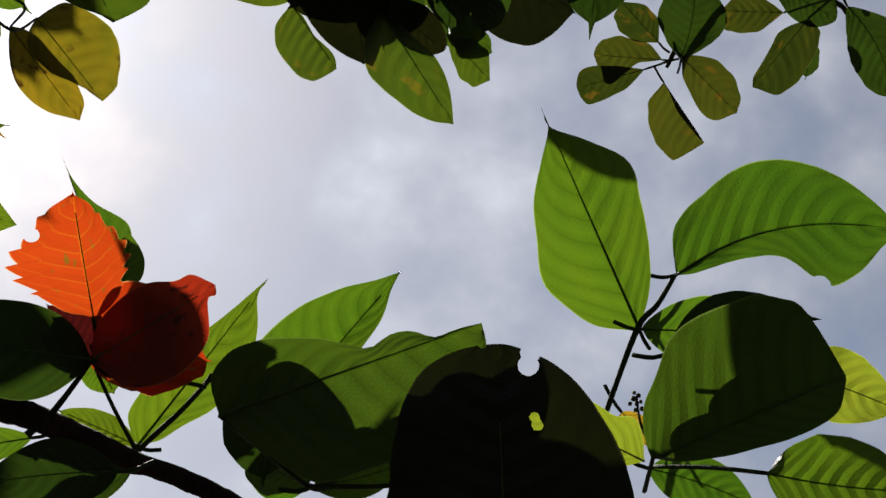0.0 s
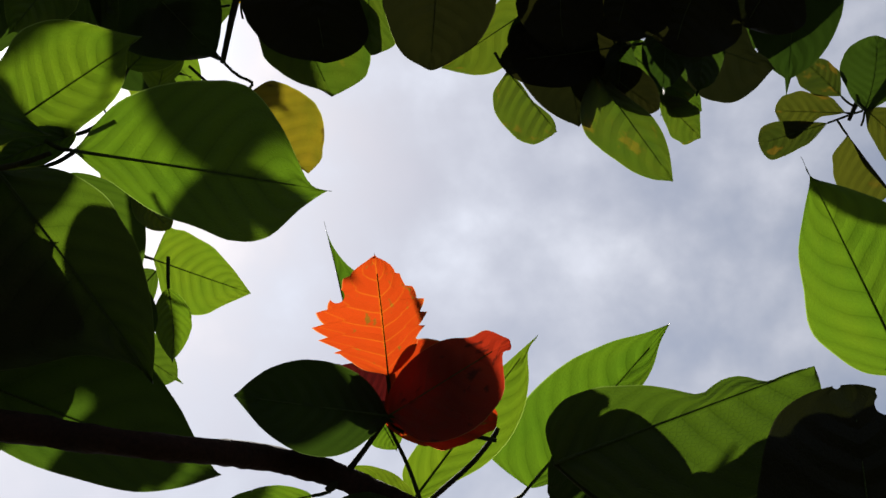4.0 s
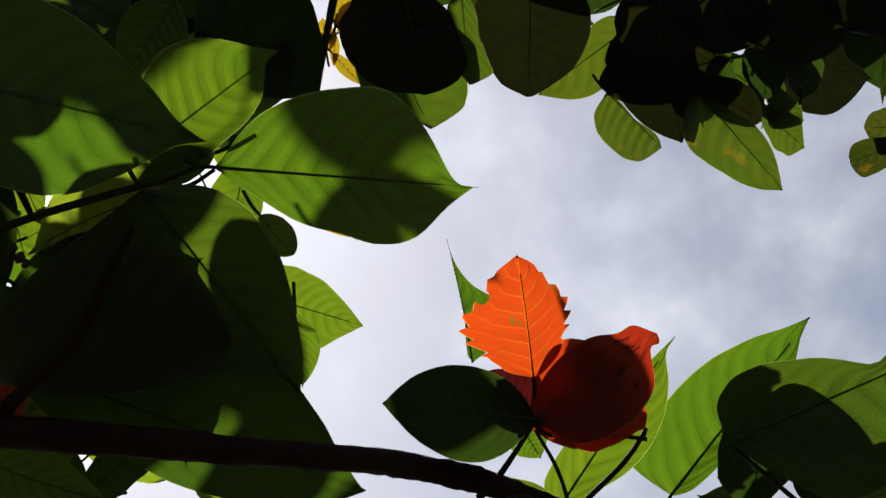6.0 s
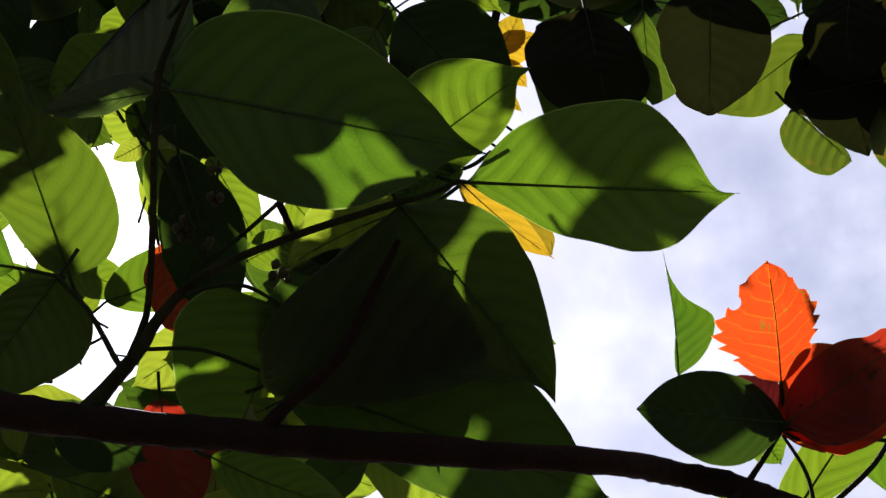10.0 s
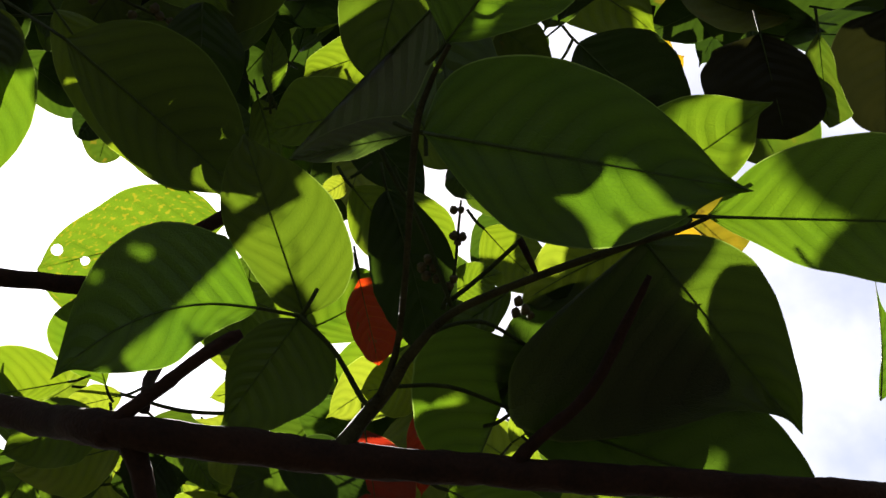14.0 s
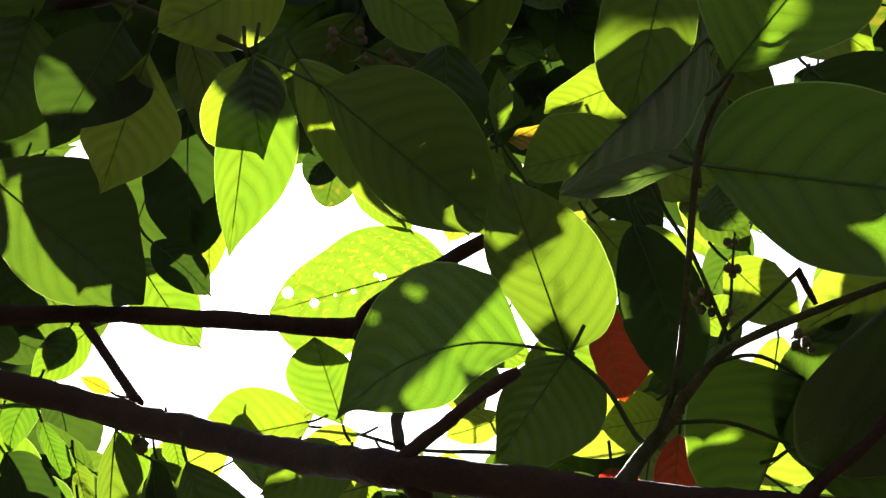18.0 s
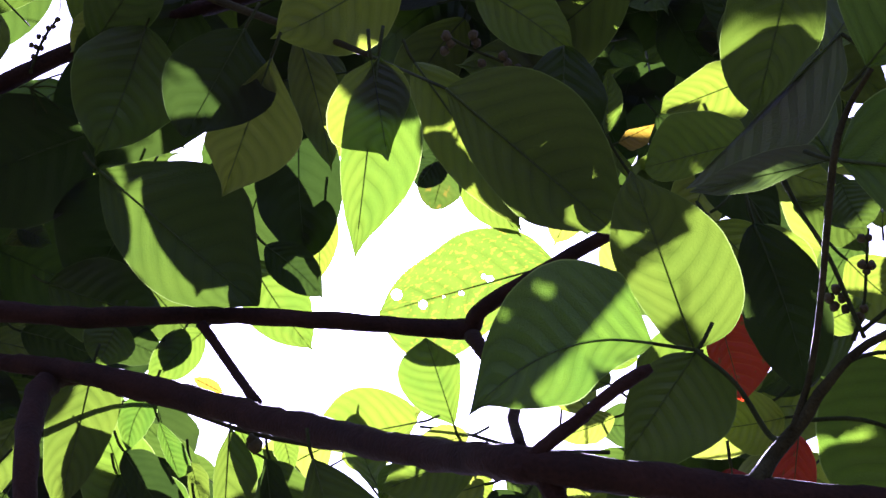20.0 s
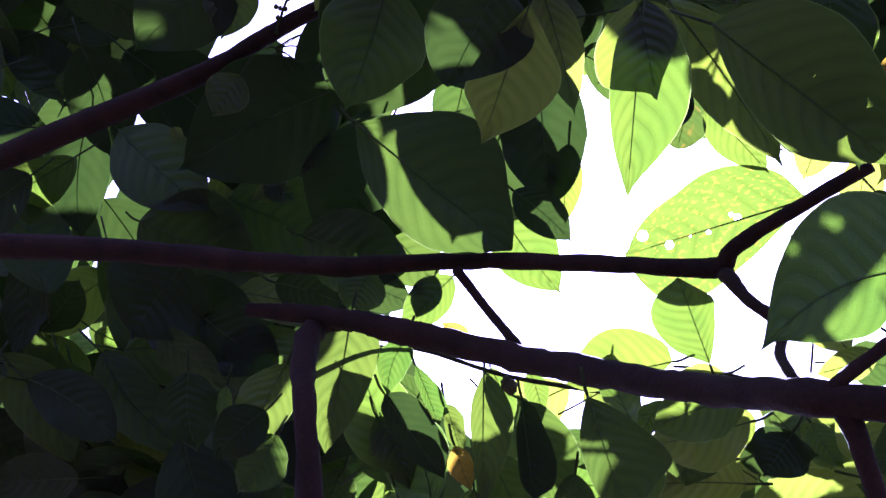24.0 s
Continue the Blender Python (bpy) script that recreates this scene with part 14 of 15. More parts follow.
# eleven unseen sun blockers, set close behind the leaves they darken
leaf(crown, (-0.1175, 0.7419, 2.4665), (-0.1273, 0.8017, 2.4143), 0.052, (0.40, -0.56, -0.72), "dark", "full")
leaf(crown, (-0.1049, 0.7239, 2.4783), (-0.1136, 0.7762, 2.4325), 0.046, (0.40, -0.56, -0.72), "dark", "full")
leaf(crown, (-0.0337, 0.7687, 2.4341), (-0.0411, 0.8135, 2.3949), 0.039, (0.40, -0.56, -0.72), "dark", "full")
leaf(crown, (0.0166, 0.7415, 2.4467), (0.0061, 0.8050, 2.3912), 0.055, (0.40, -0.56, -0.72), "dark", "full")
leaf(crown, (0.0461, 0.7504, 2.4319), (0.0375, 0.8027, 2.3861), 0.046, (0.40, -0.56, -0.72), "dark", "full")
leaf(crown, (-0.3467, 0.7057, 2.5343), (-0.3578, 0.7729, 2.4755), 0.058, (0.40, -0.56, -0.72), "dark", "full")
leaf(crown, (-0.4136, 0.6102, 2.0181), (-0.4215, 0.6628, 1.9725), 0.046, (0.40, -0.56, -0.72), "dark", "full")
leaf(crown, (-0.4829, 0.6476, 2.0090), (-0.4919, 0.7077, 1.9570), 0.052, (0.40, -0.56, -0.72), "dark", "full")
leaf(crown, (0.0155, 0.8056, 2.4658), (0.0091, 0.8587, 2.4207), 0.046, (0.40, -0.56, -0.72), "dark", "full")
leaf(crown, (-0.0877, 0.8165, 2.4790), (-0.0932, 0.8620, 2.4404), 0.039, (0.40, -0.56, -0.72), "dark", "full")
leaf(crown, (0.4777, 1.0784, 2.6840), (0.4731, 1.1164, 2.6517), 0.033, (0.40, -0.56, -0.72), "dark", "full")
leaf(crown, (-1.0281, 0.9856, 3.2850), (-1.1057, 1.1276, 3.1734), 0.1754, (0.25, -0.51, -0.82), "dark", "ovate", stalk=[(-1.0216, 0.9814, 3.2889), (-1.0147, 0.9813, 3.3048)])
leaf(crown, (-0.9236, 0.9824, 3.3120), (-1.0258, 1.1012, 3.2154), 0.1858, (0.21, -0.50, -0.84), "dark", "ovate", stalk=[(-0.9167, 0.9761, 3.3138), (-0.9194, 0.9762, 3.3295)])
leaf(crown, (-0.8857, 1.0815, 3.2615), (-1.0140, 1.1823, 3.1634), 0.1651, (0.19, -0.55, -0.82), "dark", "ovate", stalk=[(-0.8819, 1.0786, 3.2649), (-0.8794, 1.0713, 3.2711)])
leaf(crown, (-0.9453, 0.9043, 3.3488), (-1.0407, 1.0350, 3.2527), 0.2064, (0.21, -0.47, -0.86), "dark", "ovate", stalk=[(-0.9434, 0.8982, 3.3539), (-0.9295, 0.8872, 3.3653)])
leaf(crown, (-0.8276, 1.0100, 3.3146), (-0.9226, 1.1059, 3.2383), 0.1549, (0.16, -0.51, -0.84), "dark", "ovate", stalk=[(-0.8257, 1.0037, 3.3206), (-0.8197, 1.0011, 3.3327)])
leaf(top_sprig, (-0.0824, 0.6655, 2.4541), (-0.0899, 0.7484, 2.3964), 0.0841, (-0.09, -0.57, -0.81), "shade_black", "egg", bow=0.040, stalk=[(-0.0830, 0.6611, 2.4551), (-0.0803, 0.6624, 2.4608)])
leaf(top_sprig, (-0.0207, 0.6718, 2.4412), (-0.0441, 0.7385, 2.3978), 0.0926, (-0.13, -0.57, -0.81), "shade_black", "egg", bow=0.040, stalk=[(-0.0198, 0.6678, 2.4427), (-0.0148, 0.6692, 2.4464)])
leaf(top_sprig, (0.0493, 0.6716, 2.4264), (0.0119, 0.7445, 2.3826), 0.1094, (-0.19, -0.58, -0.80), "shade_black", "egg", bow=0.040, stalk=[(0.0524, 0.6664, 2.4283), (0.0528, 0.6689, 2.4344)])
leaf(top_sprig, (0.1116, 0.6654, 2.4131), (0.0755, 0.7193, 2.3857), 0.0898, (-0.24, -0.56, -0.79), "shade_black", "egg", bow=0.040, stalk=[(0.1144, 0.6626, 2.4135), (0.1156, 0.6628, 2.4166)])
# four more unseen blockers, one shading each overhead leaf listed just before
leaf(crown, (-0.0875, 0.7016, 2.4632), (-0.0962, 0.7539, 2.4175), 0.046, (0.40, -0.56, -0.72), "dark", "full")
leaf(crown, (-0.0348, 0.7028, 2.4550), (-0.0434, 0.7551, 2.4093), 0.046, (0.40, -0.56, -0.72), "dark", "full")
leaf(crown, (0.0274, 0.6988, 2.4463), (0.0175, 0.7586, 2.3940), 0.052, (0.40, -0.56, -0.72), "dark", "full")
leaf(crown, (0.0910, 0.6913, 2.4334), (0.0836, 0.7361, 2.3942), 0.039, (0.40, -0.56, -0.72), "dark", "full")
leaf(crown, (-1.5561, 1.0010, 2.3815), (-1.6274, 0.9184, 2.4224), 0.054, (-0.06, -0.54, -0.84), "deep", "full", bow=-0.05, curl=0.06, wave=0.8, stalk=[(-1.5536, 1.0400, 2.3880)])
leaf(crown, (-1.3729, 0.8113, 2.0741), (-1.4697, 0.7579, 2.1883), 0.089, (0.05, -0.92, -0.40), "fresh", "drip", bow=0.06, curl=0.08, wave=0.5, stalk=[(-1.3701, 0.8511, 2.0659)])
leaf(crown, (-1.4578, 0.9314, 2.1658), (-1.5765, 0.8937, 2.0860), 0.079, (0.05, -0.97, -0.24), "green", "drip", bow=0.01, curl=-0.01, wave=0.3, stalk=[(-1.4479, 0.9656, 2.2048)])
leaf(crown, (-1.4266, 0.7841, 2.1103), (-1.4694, 0.6930, 2.2250), 0.091, (0.64, -0.16, -0.75), "fresh", "drip", bow=0.02, curl=0.06, wave=0.7, stalk=[(-1.4374, 0.8311, 2.1018)])
leaf(crown, (-1.5319, 1.2965, 2.3663), (-1.6395, 1.3216, 2.3009), 0.068, (0.67, -0.66, -0.35), "deep", "full", bow=-0.05, curl=0.05, wave=0.5, stalk=[(-1.5200, 1.3133, 2.3991)])
leaf(crown, (-1.3398, 0.8348, 2.1121), (-1.3585, 0.9286, 2.0445), 0.065, (-0.06, -0.36, -0.93), "fresh", "full", bow=0.04, curl=0.01, wave=0.5, stalk=[(-1.3500, 0.8312, 2.1446)])
leaf(crown, (-1.3300, 0.8259, 2.1574), (-1.2812, 0.9220, 2.0598), 0.076, (0.38, -0.23, -0.90), "deep", "ovate", bow=0.00, curl=0.04, wave=0.5, stalk=[(-1.3602, 0.8260, 2.2021)])
leaf(crown, (-1.3769, 1.3346, 2.3570), (-1.3647, 1.4590, 2.3128), 0.079, (0.45, -0.37, -0.81), "deep", "full", bow=0.01, curl=-0.00, wave=0.9, stalk=[(-1.3931, 1.3286, 2.3852)])
leaf(crown, (-1.2404, 1.0297, 2.3318), (-1.2444, 1.1123, 2.2127), 0.078, (0.37, -0.92, -0.15), "green", "ovate", bow=0.02, curl=0.10, wave=0.9, stalk=[(-1.2533, 1.0346, 2.3832)])
leaf(crown, (-1.3618, 1.1322, 2.2703), (-1.4913, 1.1416, 2.2372), 0.062, (0.53, -0.73, -0.42), "fresh", "full", bow=0.00, curl=-0.03, wave=0.8, stalk=[(-1.3439, 1.1543, 2.2964)])
leaf(crown, (-1.1389, 1.0443, 2.3070), (-1.2449, 0.9745, 2.2217), 0.074, (-0.11, -0.86, -0.49), "green", "ovate", bow=-0.04, curl=0.09, wave=0.3, stalk=[(-1.1250, 1.0898, 2.3511)])
leaf(crown, (-1.7094, 1.0808, 2.4113), (-1.5936, 1.1389, 2.3763), 0.080, (0.38, -0.35, -0.86), "deep", "ovate", bow=0.07, curl=0.09, wave=0.5, stalk=[(-1.7573, 1.0871, 2.4384)])
leaf(crown, (-1.1492, 1.0493, 2.1906), (-1.0539, 1.0747, 2.2366), 0.059, (0.28, -0.36, -0.89), "deep", "full", bow=0.03, curl=0.03, wave=0.5, stalk=[(-1.1825, 1.0637, 2.1939)])
leaf(crown, (-1.1937, 0.9921, 2.1257), (-1.1624, 0.8905, 2.2383), 0.078, (-0.01, -0.71, -0.70), "deep", "drip", bow=-0.04, curl=-0.04, wave=0.9, stalk=[(-1.2167, 1.0468, 2.1178)])
leaf(crown, (-1.4533, 0.8023, 2.1953), (-1.4338, 0.8988, 2.1217), 0.076, (0.05, -0.73, -0.68), "deep", "full", bow=-0.06, curl=0.01, wave=0.8, stalk=[(-1.4752, 0.7971, 2.2309)])
leaf(crown, (-1.4304, 1.2614, 2.3717), (-1.3714, 1.4266, 2.3343), 0.110, (0.57, -0.27, -0.78), "deep", "full", bow=0.01, curl=0.02, wave=0.6, stalk=[(-1.4643, 1.2528, 2.4050)])
leaf(crown, (-1.4616, 0.9653, 2.3757), (-1.4217, 1.1092, 2.3604), 0.082, (0.73, -0.01, -0.68), "green", "drip", bow=-0.00, curl=0.01, wave=1.0, stalk=[(-1.4900, 0.9532, 2.4018)])
leaf(crown, (-1.1602, 1.1599, 2.2345), (-1.1867, 1.0276, 2.2681), 0.070, (-0.13, -0.42, -0.90), "deep", "drip", bow=-0.00, curl=-0.04, wave=0.7, stalk=[(-1.1651, 1.2200, 2.2446)])
leaf(crown, (-1.3495, 0.8191, 2.0405), (-1.4014, 0.9308, 1.9553), 0.073, (0.68, -0.04, -0.73), "deep", "ovate", bow=-0.05, curl=0.04, wave=0.8, stalk=[(-1.3564, 0.8169, 2.0804)])
leaf(crown, (-1.5808, 0.9610, 2.3785), (-1.6261, 0.9865, 2.2796), 0.056, (0.21, -0.89, -0.41), "deep", "ovate", bow=0.06, curl=-0.04, wave=0.4, stalk=[(-1.5847, 0.9717, 2.4192)])
leaf(crown, (-1.4328, 0.8511, 2.0956), (-1.5139, 0.8241, 2.0261), 0.059, (0.28, -0.41, -0.87), "green", "drip", bow=0.07, curl=0.07, wave=0.7, stalk=[(-1.4277, 0.8762, 2.1268)])
leaf(crown, (-1.2828, 0.8342, 2.0209), (-1.3594, 0.8394, 1.9540), 0.062, (0.08, -0.85, -0.53), "deep", "ovate", bow=-0.07, curl=-0.04, wave=0.7, stalk=[(-1.2763, 0.8510, 2.0502)])
leaf(crown, (-1.6078, 1.2751, 2.3553), (-1.5267, 1.3719, 2.3612), 0.076, (0.64, -0.65, -0.41), "green", "ovate", bow=0.02, curl=0.03, wave=0.5, stalk=[(-1.6438, 1.2731, 2.3698)])
leaf(crown, (-1.4721, 0.8897, 2.2021), (-1.3666, 0.9078, 2.1963), 0.056, (0.48, -0.83, -0.28), "deep", "drip", bow=-0.04, curl=0.01, wave=0.6, stalk=[(-1.5130, 0.9024, 2.2179)])
leaf(crown, (-1.5055, 1.0278, 2.4335), (-1.4940, 1.1449, 2.3201), 0.080, (0.80, -0.28, -0.53), "deep", "full", bow=0.05, curl=0.01, wave=0.3, stalk=[(-1.5284, 1.0245, 2.4861)])
leaf(crown, (-1.3384, 1.0132, 2.2460), (-1.2414, 1.0870, 2.2934), 0.076, (0.38, -0.77, -0.51), "fresh", "drip", bow=0.00, curl=-0.05, wave=0.4, stalk=[(-1.3773, 1.0178, 2.2522)])
leaf(crown, (-1.5047, 0.9812, 2.1243), (-1.5212, 1.0794, 2.0709), 0.068, (0.02, -0.62, -0.79), "green", "ovate", bow=-0.05, curl=0.07, wave=0.4, stalk=[(-1.5161, 0.9760, 2.1511)])
leaf(crown, (-1.0154, 0.8367, 2.2007), (-0.9761, 0.9495, 2.1952), 0.072, (0.78, -0.59, -0.22), "deep", "drip", bow=0.05, curl=-0.03, wave=1.0, stalk=[(-1.0341, 0.8300, 2.2209)])
leaf(crown, (-1.3344, 0.9569, 2.2894), (-1.2715, 1.0306, 2.2742), 0.053, (0.39, -0.11, -0.92), "deep", "ovate", bow=-0.04, curl=-0.05, wave=0.9, stalk=[(-1.3611, 0.9551, 2.3075)])
leaf(crown, (-1.2143, 0.8397, 2.1225), (-1.2436, 0.9092, 2.0626), 0.054, (0.03, -0.58, -0.81), "deep", "full", bow=0.00, curl=0.08, wave=0.3, stalk=[(-1.2175, 0.8393, 2.1510)])
leaf(crown, (-1.4207, 1.3341, 2.4138), (-1.5282, 1.2680, 2.4651), 0.079, (0.10, -0.56, -0.82), "green", "ovate", bow=-0.06, curl=0.03, wave=0.8, stalk=[(-1.4077, 1.3758, 2.4193)])
leaf(crown, (-1.1652, 1.1564, 2.2704), (-1.0456, 1.1672, 2.3861), 0.092, (0.13, -0.99, -0.11), "deep", "full", bow=-0.02, curl=0.10, wave=0.5, stalk=[(-1.2089, 1.1857, 2.2644)])
leaf(crown, (-1.2102, 1.0089, 2.1796), (-1.1110, 1.0600, 2.2658), 0.080, (0.06, -0.33, -0.94), "fresh", "ovate", bow=0.05, curl=0.07, wave=0.9, stalk=[(-1.2488, 1.0224, 2.1771)])
leaf(crown, (-1.1653, 1.0710, 2.2022), (-1.1461, 1.0344, 2.3511), 0.085, (-0.09, -0.39, -0.91), "green", "full", bow=0.06, curl=0.09, wave=0.4, stalk=[(-1.1837, 1.1097, 2.1859)])
leaf(crown, (-1.4301, 1.1291, 2.3447), (-1.4775, 1.1347, 2.2518), 0.055, (0.32, -0.93, -0.17), "green", "full", bow=-0.08, curl=0.03, wave=0.8, stalk=[(-1.4301, 1.1460, 2.3824)])
leaf(crown, (-1.5942, 1.2366, 2.3150), (-1.4802, 1.2669, 2.3591), 0.066, (0.34, -0.92, -0.20), "fresh", "full", bow=-0.06, curl=0.06, wave=0.7, stalk=[(-1.6386, 1.2512, 2.3197)])
leaf(crown, (-1.1681, 0.9672, 2.1838), (-1.2515, 1.0353, 2.1219), 0.070, (0.52, -0.28, -0.81), "deep", "ovate", bow=-0.08, curl=-0.04, wave=0.3, stalk=[(-1.1589, 0.9732, 2.2167)])
leaf(crown, (-1.1402, 1.0417, 2.3355), (-1.1442, 1.1327, 2.2250), 0.085, (0.73, -0.66, -0.14), "green", "full", bow=0.01, curl=0.10, wave=0.6, stalk=[(-1.1509, 1.0448, 2.3849)])
leaf(crown, (-1.5284, 0.9296, 2.2290), (-1.4822, 1.0684, 2.2101), 0.082, (0.82, -0.31, -0.49), "fresh", "full", bow=0.04, curl=0.06, wave=0.4, stalk=[(-1.5604, 0.9185, 2.2534)])
leaf(crown, (-1.1884, 1.0495, 2.1517), (-1.2739, 1.0507, 2.0460), 0.084, (-0.06, -0.72, -0.69), "fresh", "drip", bow=-0.08, curl=0.03, wave=0.5, stalk=[(-1.1797, 1.0752, 2.1958)])
leaf(crown, (-1.0647, 0.8546, 2.1598), (-1.1434, 0.8696, 2.0799), 0.069, (0.25, -0.89, -0.38), "deep", "full", bow=-0.04, curl=0.07, wave=0.4, stalk=[(-1.0545, 0.8714, 2.1967)])
leaf(crown, (-1.2715, 1.3349, 2.4588), (-1.3851, 1.3494, 2.3155), 0.102, (0.73, -0.52, -0.44), "fresh", "full", bow=0.00, curl=0.02, wave=0.9, stalk=[(-1.2586, 1.3657, 2.5206)])
leaf(crown, (-1.3751, 1.2459, 2.4098), (-1.4322, 1.2826, 2.2709), 0.079, (0.57, -0.09, -0.82), "deep", "full", bow=-0.05, curl=-0.02, wave=0.5, stalk=[(-1.3764, 1.2648, 2.4661)])
leaf(crown, (-1.1188, 1.0075, 2.2861), (-1.1742, 1.1121, 2.2009), 0.081, (0.46, -0.35, -0.82), "green", "drip", bow=0.01, curl=-0.01, wave=0.6, stalk=[(-1.1169, 1.0080, 2.3293)])
leaf(crown, (-1.1427, 0.9186, 2.0664), (-1.0822, 1.0560, 2.0290), 0.077, (-0.12, -0.81, -0.57), "deep", "ovate", bow=0.00, curl=0.09, wave=0.7, stalk=[(-1.1728, 0.9138, 2.0958)])
leaf(crown, (-1.4562, 1.1817, 2.3450), (-1.5547, 1.1782, 2.2181), 0.098, (0.76, -0.50, -0.42), "deep", "full", bow=-0.03, curl=0.02, wave=1.0, stalk=[(-1.4500, 1.2110, 2.3983)])
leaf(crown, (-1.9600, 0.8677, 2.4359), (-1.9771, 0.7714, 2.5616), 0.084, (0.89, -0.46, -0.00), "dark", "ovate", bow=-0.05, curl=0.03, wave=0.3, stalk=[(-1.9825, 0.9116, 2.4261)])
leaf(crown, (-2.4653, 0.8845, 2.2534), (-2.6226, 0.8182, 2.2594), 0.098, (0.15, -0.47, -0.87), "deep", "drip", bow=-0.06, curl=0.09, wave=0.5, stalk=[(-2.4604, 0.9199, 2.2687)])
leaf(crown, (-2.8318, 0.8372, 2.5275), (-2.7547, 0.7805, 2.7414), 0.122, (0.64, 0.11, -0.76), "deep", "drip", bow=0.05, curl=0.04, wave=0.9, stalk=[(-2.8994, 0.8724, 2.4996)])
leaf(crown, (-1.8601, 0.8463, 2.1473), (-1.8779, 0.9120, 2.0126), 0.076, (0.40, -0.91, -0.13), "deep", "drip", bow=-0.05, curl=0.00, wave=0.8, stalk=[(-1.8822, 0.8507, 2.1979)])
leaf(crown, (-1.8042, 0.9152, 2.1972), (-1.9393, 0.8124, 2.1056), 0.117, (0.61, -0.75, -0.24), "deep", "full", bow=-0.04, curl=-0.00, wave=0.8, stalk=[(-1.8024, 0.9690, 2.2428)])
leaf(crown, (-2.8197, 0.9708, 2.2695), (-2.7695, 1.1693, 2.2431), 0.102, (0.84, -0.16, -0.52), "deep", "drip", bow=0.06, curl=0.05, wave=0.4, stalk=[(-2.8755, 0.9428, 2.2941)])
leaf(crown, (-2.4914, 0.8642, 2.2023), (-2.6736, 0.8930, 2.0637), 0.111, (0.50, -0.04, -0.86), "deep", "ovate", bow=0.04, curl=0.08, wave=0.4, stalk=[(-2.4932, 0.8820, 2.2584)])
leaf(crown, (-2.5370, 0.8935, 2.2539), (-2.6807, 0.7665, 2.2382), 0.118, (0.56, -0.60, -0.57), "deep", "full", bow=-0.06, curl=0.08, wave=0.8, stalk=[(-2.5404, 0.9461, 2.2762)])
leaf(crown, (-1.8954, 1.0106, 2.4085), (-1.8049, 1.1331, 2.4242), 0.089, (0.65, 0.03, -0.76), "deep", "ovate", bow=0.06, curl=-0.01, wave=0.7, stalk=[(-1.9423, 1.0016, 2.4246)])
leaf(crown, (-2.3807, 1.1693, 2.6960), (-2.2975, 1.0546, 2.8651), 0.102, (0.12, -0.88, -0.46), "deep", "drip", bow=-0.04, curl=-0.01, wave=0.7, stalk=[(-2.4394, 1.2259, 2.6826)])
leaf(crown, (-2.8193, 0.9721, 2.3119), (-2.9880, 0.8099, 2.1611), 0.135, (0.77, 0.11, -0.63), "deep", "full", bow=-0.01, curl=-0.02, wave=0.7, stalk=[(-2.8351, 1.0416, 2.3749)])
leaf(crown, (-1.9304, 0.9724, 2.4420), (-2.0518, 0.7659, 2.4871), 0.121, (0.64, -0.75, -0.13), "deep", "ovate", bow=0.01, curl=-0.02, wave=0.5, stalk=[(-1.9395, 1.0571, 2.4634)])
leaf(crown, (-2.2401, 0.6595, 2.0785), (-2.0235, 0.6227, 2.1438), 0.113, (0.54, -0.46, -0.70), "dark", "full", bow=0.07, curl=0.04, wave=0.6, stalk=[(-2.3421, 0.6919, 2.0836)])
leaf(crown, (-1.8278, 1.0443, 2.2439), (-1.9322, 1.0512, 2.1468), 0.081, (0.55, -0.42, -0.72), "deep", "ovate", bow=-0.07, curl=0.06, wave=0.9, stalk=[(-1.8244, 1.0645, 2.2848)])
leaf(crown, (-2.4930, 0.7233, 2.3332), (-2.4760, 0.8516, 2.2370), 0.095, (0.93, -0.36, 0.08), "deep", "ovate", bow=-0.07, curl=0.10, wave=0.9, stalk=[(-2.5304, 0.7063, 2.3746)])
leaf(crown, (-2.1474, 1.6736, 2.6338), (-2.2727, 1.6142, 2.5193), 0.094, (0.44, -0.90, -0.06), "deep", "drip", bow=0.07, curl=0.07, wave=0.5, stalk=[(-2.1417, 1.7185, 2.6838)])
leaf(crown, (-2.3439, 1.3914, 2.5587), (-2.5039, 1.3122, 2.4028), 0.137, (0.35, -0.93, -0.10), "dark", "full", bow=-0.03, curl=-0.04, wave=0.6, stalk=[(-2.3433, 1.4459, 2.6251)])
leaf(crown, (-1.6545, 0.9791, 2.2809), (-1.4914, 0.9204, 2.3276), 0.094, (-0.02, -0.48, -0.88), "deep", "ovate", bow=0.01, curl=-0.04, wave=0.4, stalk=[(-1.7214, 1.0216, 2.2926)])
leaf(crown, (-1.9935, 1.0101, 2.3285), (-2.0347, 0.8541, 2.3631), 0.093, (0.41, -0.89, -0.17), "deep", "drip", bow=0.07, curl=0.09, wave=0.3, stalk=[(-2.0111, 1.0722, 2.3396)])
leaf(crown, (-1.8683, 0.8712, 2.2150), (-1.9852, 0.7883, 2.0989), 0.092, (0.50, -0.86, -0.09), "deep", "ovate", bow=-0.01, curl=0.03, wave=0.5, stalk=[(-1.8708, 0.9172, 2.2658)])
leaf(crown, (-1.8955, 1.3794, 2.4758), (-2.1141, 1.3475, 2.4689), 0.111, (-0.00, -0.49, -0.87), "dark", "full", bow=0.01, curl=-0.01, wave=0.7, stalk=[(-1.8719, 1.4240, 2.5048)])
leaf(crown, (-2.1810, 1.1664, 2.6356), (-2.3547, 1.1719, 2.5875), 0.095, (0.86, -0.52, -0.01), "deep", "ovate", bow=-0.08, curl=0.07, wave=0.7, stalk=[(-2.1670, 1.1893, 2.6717)])
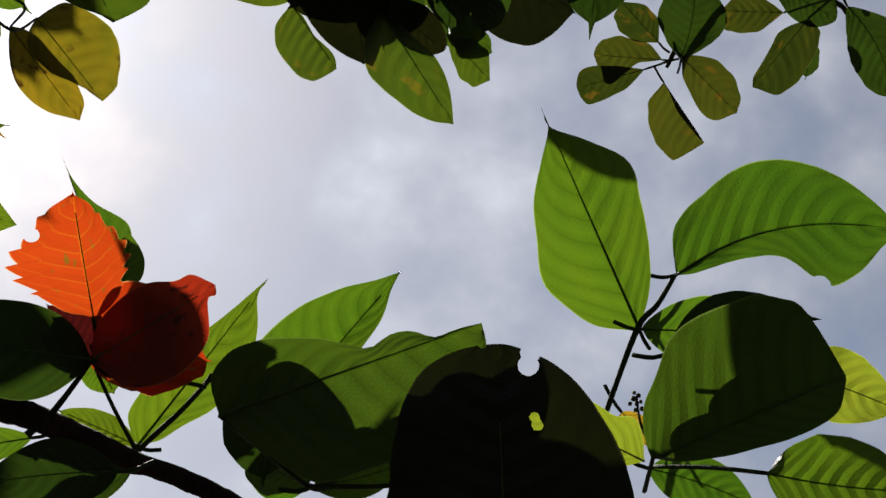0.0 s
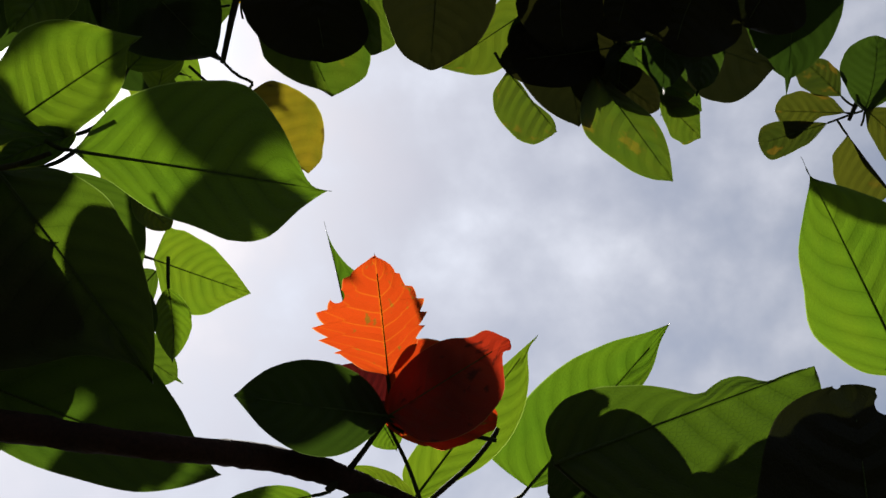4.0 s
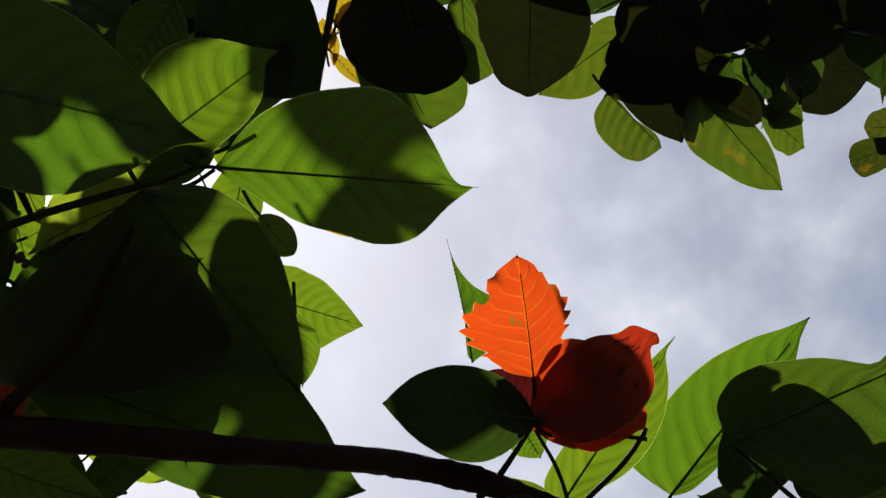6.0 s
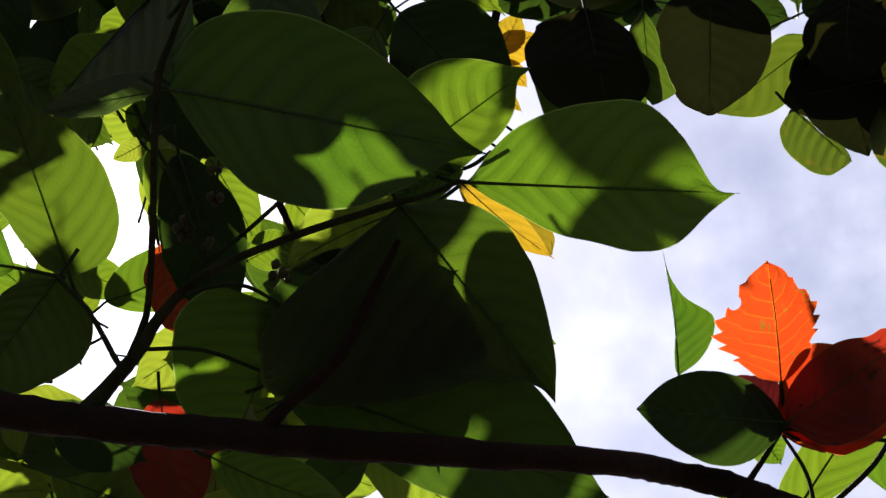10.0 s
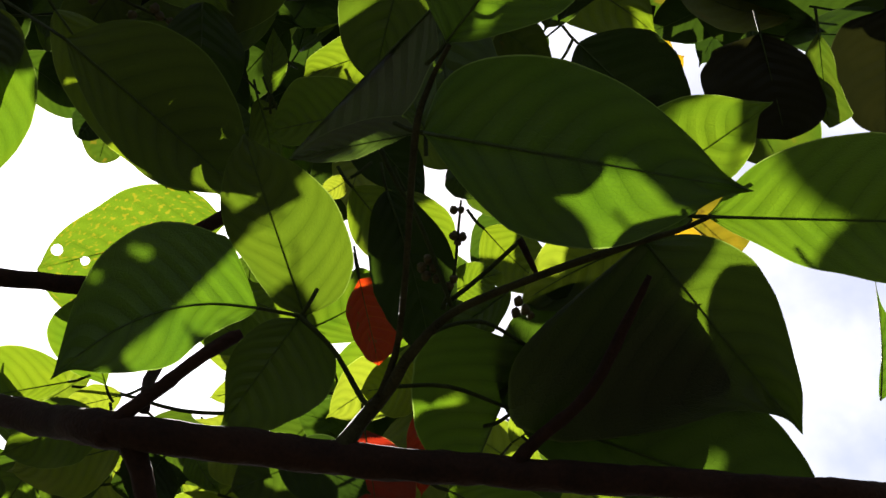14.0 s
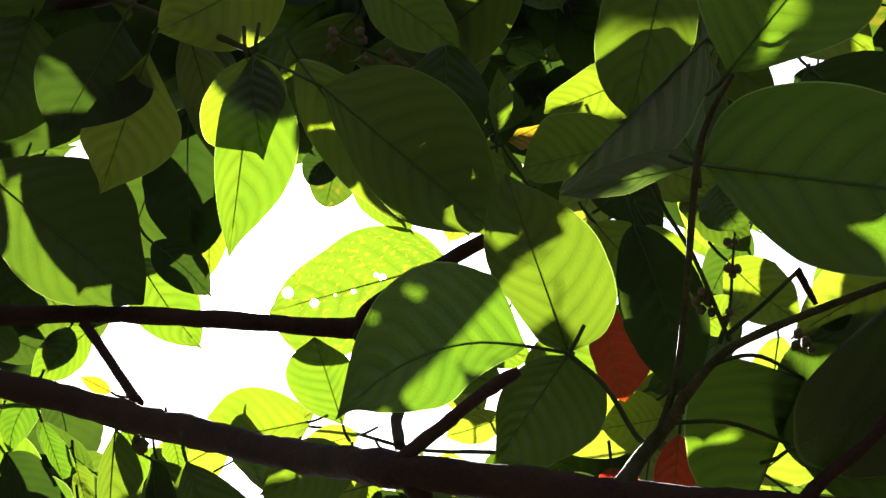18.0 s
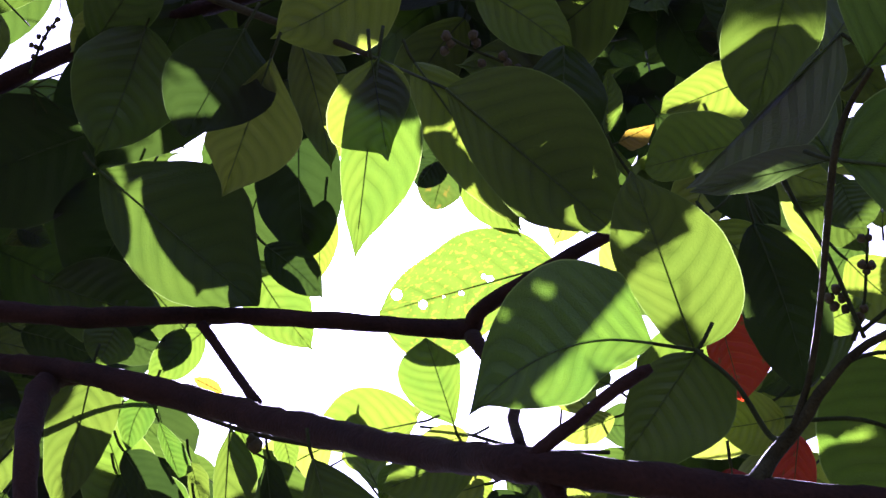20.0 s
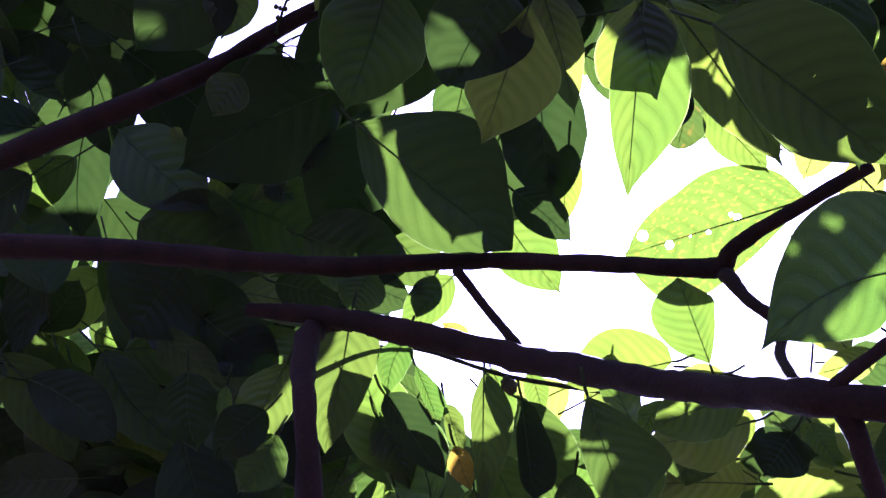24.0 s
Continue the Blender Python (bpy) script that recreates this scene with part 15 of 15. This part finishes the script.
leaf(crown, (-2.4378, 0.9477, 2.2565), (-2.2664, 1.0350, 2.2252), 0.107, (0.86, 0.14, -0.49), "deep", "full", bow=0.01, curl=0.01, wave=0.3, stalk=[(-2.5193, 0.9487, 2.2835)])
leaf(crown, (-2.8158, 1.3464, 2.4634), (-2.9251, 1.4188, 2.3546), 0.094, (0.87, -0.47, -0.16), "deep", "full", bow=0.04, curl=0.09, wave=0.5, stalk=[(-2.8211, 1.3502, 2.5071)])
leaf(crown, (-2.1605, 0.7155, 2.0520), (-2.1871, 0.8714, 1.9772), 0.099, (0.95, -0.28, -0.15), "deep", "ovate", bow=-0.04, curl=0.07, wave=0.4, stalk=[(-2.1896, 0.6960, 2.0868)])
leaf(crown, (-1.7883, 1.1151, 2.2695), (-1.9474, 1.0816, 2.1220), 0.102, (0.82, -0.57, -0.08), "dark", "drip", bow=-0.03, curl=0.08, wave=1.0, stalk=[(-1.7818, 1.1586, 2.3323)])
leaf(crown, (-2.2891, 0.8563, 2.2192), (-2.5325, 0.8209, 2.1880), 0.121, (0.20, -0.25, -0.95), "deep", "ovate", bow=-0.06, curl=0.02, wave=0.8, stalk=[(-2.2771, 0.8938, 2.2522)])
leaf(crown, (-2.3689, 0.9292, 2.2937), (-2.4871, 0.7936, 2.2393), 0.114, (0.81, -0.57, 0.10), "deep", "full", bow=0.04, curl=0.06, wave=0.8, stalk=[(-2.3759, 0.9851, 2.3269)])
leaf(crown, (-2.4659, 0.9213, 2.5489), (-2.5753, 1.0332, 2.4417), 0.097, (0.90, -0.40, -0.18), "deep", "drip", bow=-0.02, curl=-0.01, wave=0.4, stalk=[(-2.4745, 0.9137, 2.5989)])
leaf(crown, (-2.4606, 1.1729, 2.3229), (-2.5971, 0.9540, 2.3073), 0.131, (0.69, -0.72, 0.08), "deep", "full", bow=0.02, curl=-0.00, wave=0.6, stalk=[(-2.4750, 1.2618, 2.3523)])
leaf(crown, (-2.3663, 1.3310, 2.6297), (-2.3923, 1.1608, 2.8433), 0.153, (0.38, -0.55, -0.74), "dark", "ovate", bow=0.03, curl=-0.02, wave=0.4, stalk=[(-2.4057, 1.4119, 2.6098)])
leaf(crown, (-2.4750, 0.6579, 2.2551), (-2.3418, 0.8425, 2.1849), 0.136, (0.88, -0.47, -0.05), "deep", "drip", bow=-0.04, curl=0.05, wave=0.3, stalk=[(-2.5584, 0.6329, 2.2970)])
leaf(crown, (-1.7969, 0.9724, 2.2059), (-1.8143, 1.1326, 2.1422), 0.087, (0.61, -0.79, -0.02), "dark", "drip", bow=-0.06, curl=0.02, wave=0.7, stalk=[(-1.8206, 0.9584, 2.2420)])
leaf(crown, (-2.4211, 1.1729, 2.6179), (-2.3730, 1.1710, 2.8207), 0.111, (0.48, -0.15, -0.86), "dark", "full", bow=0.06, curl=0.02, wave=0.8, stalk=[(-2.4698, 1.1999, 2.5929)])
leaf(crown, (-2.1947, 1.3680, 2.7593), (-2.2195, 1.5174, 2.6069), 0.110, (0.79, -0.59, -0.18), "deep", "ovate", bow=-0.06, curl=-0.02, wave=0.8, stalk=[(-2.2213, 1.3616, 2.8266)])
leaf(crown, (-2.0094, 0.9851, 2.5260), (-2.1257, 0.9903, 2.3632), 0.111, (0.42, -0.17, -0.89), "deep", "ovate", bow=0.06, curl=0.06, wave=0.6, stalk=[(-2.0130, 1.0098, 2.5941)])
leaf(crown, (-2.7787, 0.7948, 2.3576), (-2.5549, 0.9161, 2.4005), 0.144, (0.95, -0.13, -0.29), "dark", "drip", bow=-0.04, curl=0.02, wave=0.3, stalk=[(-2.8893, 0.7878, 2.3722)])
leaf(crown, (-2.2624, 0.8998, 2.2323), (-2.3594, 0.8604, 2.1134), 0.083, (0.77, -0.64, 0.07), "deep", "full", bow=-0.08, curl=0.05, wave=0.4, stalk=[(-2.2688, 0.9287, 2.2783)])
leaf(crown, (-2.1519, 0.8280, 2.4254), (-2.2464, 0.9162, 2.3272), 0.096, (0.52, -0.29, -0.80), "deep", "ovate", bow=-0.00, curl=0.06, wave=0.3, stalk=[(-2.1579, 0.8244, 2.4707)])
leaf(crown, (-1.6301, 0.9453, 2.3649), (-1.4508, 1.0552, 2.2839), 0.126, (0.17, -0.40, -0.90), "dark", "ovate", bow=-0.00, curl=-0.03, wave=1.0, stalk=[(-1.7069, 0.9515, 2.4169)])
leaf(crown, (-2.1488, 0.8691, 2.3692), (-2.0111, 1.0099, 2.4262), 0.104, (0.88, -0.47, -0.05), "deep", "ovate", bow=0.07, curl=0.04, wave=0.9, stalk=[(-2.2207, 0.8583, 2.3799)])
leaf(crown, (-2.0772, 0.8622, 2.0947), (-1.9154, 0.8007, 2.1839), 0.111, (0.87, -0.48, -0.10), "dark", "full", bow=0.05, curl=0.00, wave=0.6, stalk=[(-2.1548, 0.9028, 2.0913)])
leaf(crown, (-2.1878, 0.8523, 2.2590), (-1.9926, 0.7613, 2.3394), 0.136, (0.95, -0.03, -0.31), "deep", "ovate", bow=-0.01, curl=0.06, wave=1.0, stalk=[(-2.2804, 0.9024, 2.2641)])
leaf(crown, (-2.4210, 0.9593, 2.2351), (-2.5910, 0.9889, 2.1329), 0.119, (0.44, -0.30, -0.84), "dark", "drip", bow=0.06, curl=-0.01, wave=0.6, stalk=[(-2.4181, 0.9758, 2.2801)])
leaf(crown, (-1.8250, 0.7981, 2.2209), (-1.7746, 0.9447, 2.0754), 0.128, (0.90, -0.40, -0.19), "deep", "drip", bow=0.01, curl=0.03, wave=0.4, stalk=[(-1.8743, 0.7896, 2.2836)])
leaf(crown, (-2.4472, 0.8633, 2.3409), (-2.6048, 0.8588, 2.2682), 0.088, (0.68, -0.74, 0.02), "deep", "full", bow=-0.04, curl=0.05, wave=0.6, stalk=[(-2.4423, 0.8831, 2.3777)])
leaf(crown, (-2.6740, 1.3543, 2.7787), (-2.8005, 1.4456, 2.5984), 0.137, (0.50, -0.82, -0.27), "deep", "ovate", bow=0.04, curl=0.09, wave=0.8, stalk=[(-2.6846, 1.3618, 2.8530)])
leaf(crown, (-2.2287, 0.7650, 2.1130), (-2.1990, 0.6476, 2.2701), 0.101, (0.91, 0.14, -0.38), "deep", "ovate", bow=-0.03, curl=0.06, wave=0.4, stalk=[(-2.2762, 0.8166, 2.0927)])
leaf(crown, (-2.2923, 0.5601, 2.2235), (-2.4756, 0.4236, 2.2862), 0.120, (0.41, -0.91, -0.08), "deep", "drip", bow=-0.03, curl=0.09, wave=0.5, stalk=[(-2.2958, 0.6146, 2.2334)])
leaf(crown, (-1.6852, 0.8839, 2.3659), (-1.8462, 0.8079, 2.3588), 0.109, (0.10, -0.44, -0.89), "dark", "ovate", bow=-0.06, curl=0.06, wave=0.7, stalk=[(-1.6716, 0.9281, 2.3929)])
leaf(lower_sprig, (-0.2326, 0.7115, 2.0140), (-0.2266, 0.6845, 2.0518), 0.0261, (0.25, -0.77, -0.59), "fresh", "ovate", stalk=[(-0.2326, 0.7130, 2.0128), (-0.2331, 0.7142, 2.0094)])
leaf(crown, (-0.9910, 1.1636, 3.3081), (-1.1336, 1.1869, 3.2511), 0.1295, (0.23, -0.54, -0.81), "dark", "ovate", stalk=[(-0.9829, 1.1640, 3.3086), (-0.9798, 1.1699, 3.3254)])
leaf(crown, (-1.0753, 1.1285, 3.3078), (-1.0508, 1.2533, 3.2301), 0.1187, (0.23, -0.55, -0.80), "dark", "ovate", stalk=[(-1.0773, 1.1239, 3.3090), (-1.0838, 1.1154, 3.3244)])
leaf(crown, (-1.1057, 1.1500, 3.2780), (-1.2549, 1.1576, 3.2123), 0.1079, (0.32, -0.52, -0.79), "dark", "ovate", stalk=[(-1.0977, 1.1504, 3.2839), (-1.0939, 1.1582, 3.2959)])
leaf(crown, (-1.1759, 1.1091, 3.2772), (-1.1667, 1.2103, 3.2141), 0.0972, (0.32, -0.52, -0.79), "dark", "ovate", stalk=[(-1.1743, 1.1061, 3.2788), (-1.1787, 1.1045, 3.2891)])

# leaves and twigs that complete the sprigs, and hidden leaves added as shade
leaf(top_sprig, (0.0032, 0.8268, 2.4196), (0.0472, 0.8631, 2.3898), 0.0391, (-0.04, -0.66, -0.75), "olive", "drip", outline=((1.8, 6.9, 14.9, 23.6, 26.3, 29, 18, 8.6, 2.2), (1.6, 6.1, 13.1, 20.5, 26.2, 31.7, 27.8, 24.8, 6.5)))
# added behind the wavy leaf to cast shade on the round one
leaf(broad_sprig, (-0.0639, 0.6241, 1.8544), (0.0328, 0.6044, 1.8634), 0.0634, (-0.06, -0.88, -0.47), "dark", "drip", outline=((7.6, 23.6, 29.7, 34.7, 34.4, 32.2, 26.8, 16.6, 4.2), (2.4, 9.5, 20.6, 27.3, 29.3, 28.7, 24.7, 17.1, 4.4)))
leaf(broad_sprig, (0.1324, 0.7173, 1.8833), (0.0484, 0.6895, 1.9147), 0.0449, (-0.20, -0.80, -0.50), "lime", "drip", outline=((2.1, 8.1, 16, 19.7, 23.6, 22.5, 21.6, 10.7, 2.8), (3.9, 15.4, 24.2, 19.9, 21.3, 19, 16, 7.9, 2)))
# added close behind the large leaf to keep its left half dark
leaf(left_sprig, (-0.4722, 0.5402, 2.0164), (-0.5456, 0.6145, 1.9456), 0.1306, (0.11, -0.63, -0.77), "dark", "drip", outline=((18.6, 36.2, 56.8, 69.3, 64.8, 50.2, 33.8, 16.5, 4.2), (1.1, 4.4, 9.6, 20.6, 29, 33.7, 34.2, 30.2, 23.3)))
leaf(red_sprig, (-0.2340, 0.6874, 1.9449), (-0.1564, 0.6807, 1.9381), 0.0784, (-0.14, -0.67, -0.72), "orange", "drip", outline=((19.3, 46, 63.7, 69.2, 68.4, 61.2, 49.7, 26.8, 6.9), (2.8, 10.4, 18.6, 26, 31.1, 27.1, 21.9, 16.1, 12.4)), stalk=[(-0.2345, 0.6880, 1.9426)])
tube("twig", [(0.1368, 0.7412, 1.9488, 0.0007), (0.1375, 0.7473, 1.9414, 0.0008), (0.1409, 0.7568, 1.9301, 0.0010), (0.1499, 0.7707, 1.9166, 0.0012)], STALK, right_sprig, 6, 9, 0.15)
bud(right_sprig, (0.1344, 0.7432, 1.9464), 0.0020)
bud(right_sprig, (0.1380, 0.7418, 1.9482), 0.0017)
bud(right_sprig, (0.1320, 0.7454, 1.9436), 0.0015)
bud(right_sprig, (0.1367, 0.7455, 1.9436), 0.0018)
bud(right_sprig, (0.1396, 0.7446, 1.9448), 0.0014)
bud(right_sprig, (0.1349, 0.7404, 1.9497), 0.0014)
bud(right_sprig, (0.1403, 0.7479, 1.9408), 0.0017)
bud(right_sprig, (0.1359, 0.7483, 1.9402), 0.0015)
# two hidden sun blockers that trim the lit patches on the large leaves
leaf(left_sprig, (-0.4971, 0.6543, 2.1599), (-0.4592, 0.7396, 2.0873), 0.072, (0.40, -0.56, -0.72), "deep", "ovate")
leaf(left_sprig, (-0.6099, 0.5434, 2.1876), (-0.5977, 0.5728, 2.1620), 0.050, (0.40, -0.56, -0.72), "deep", "round")
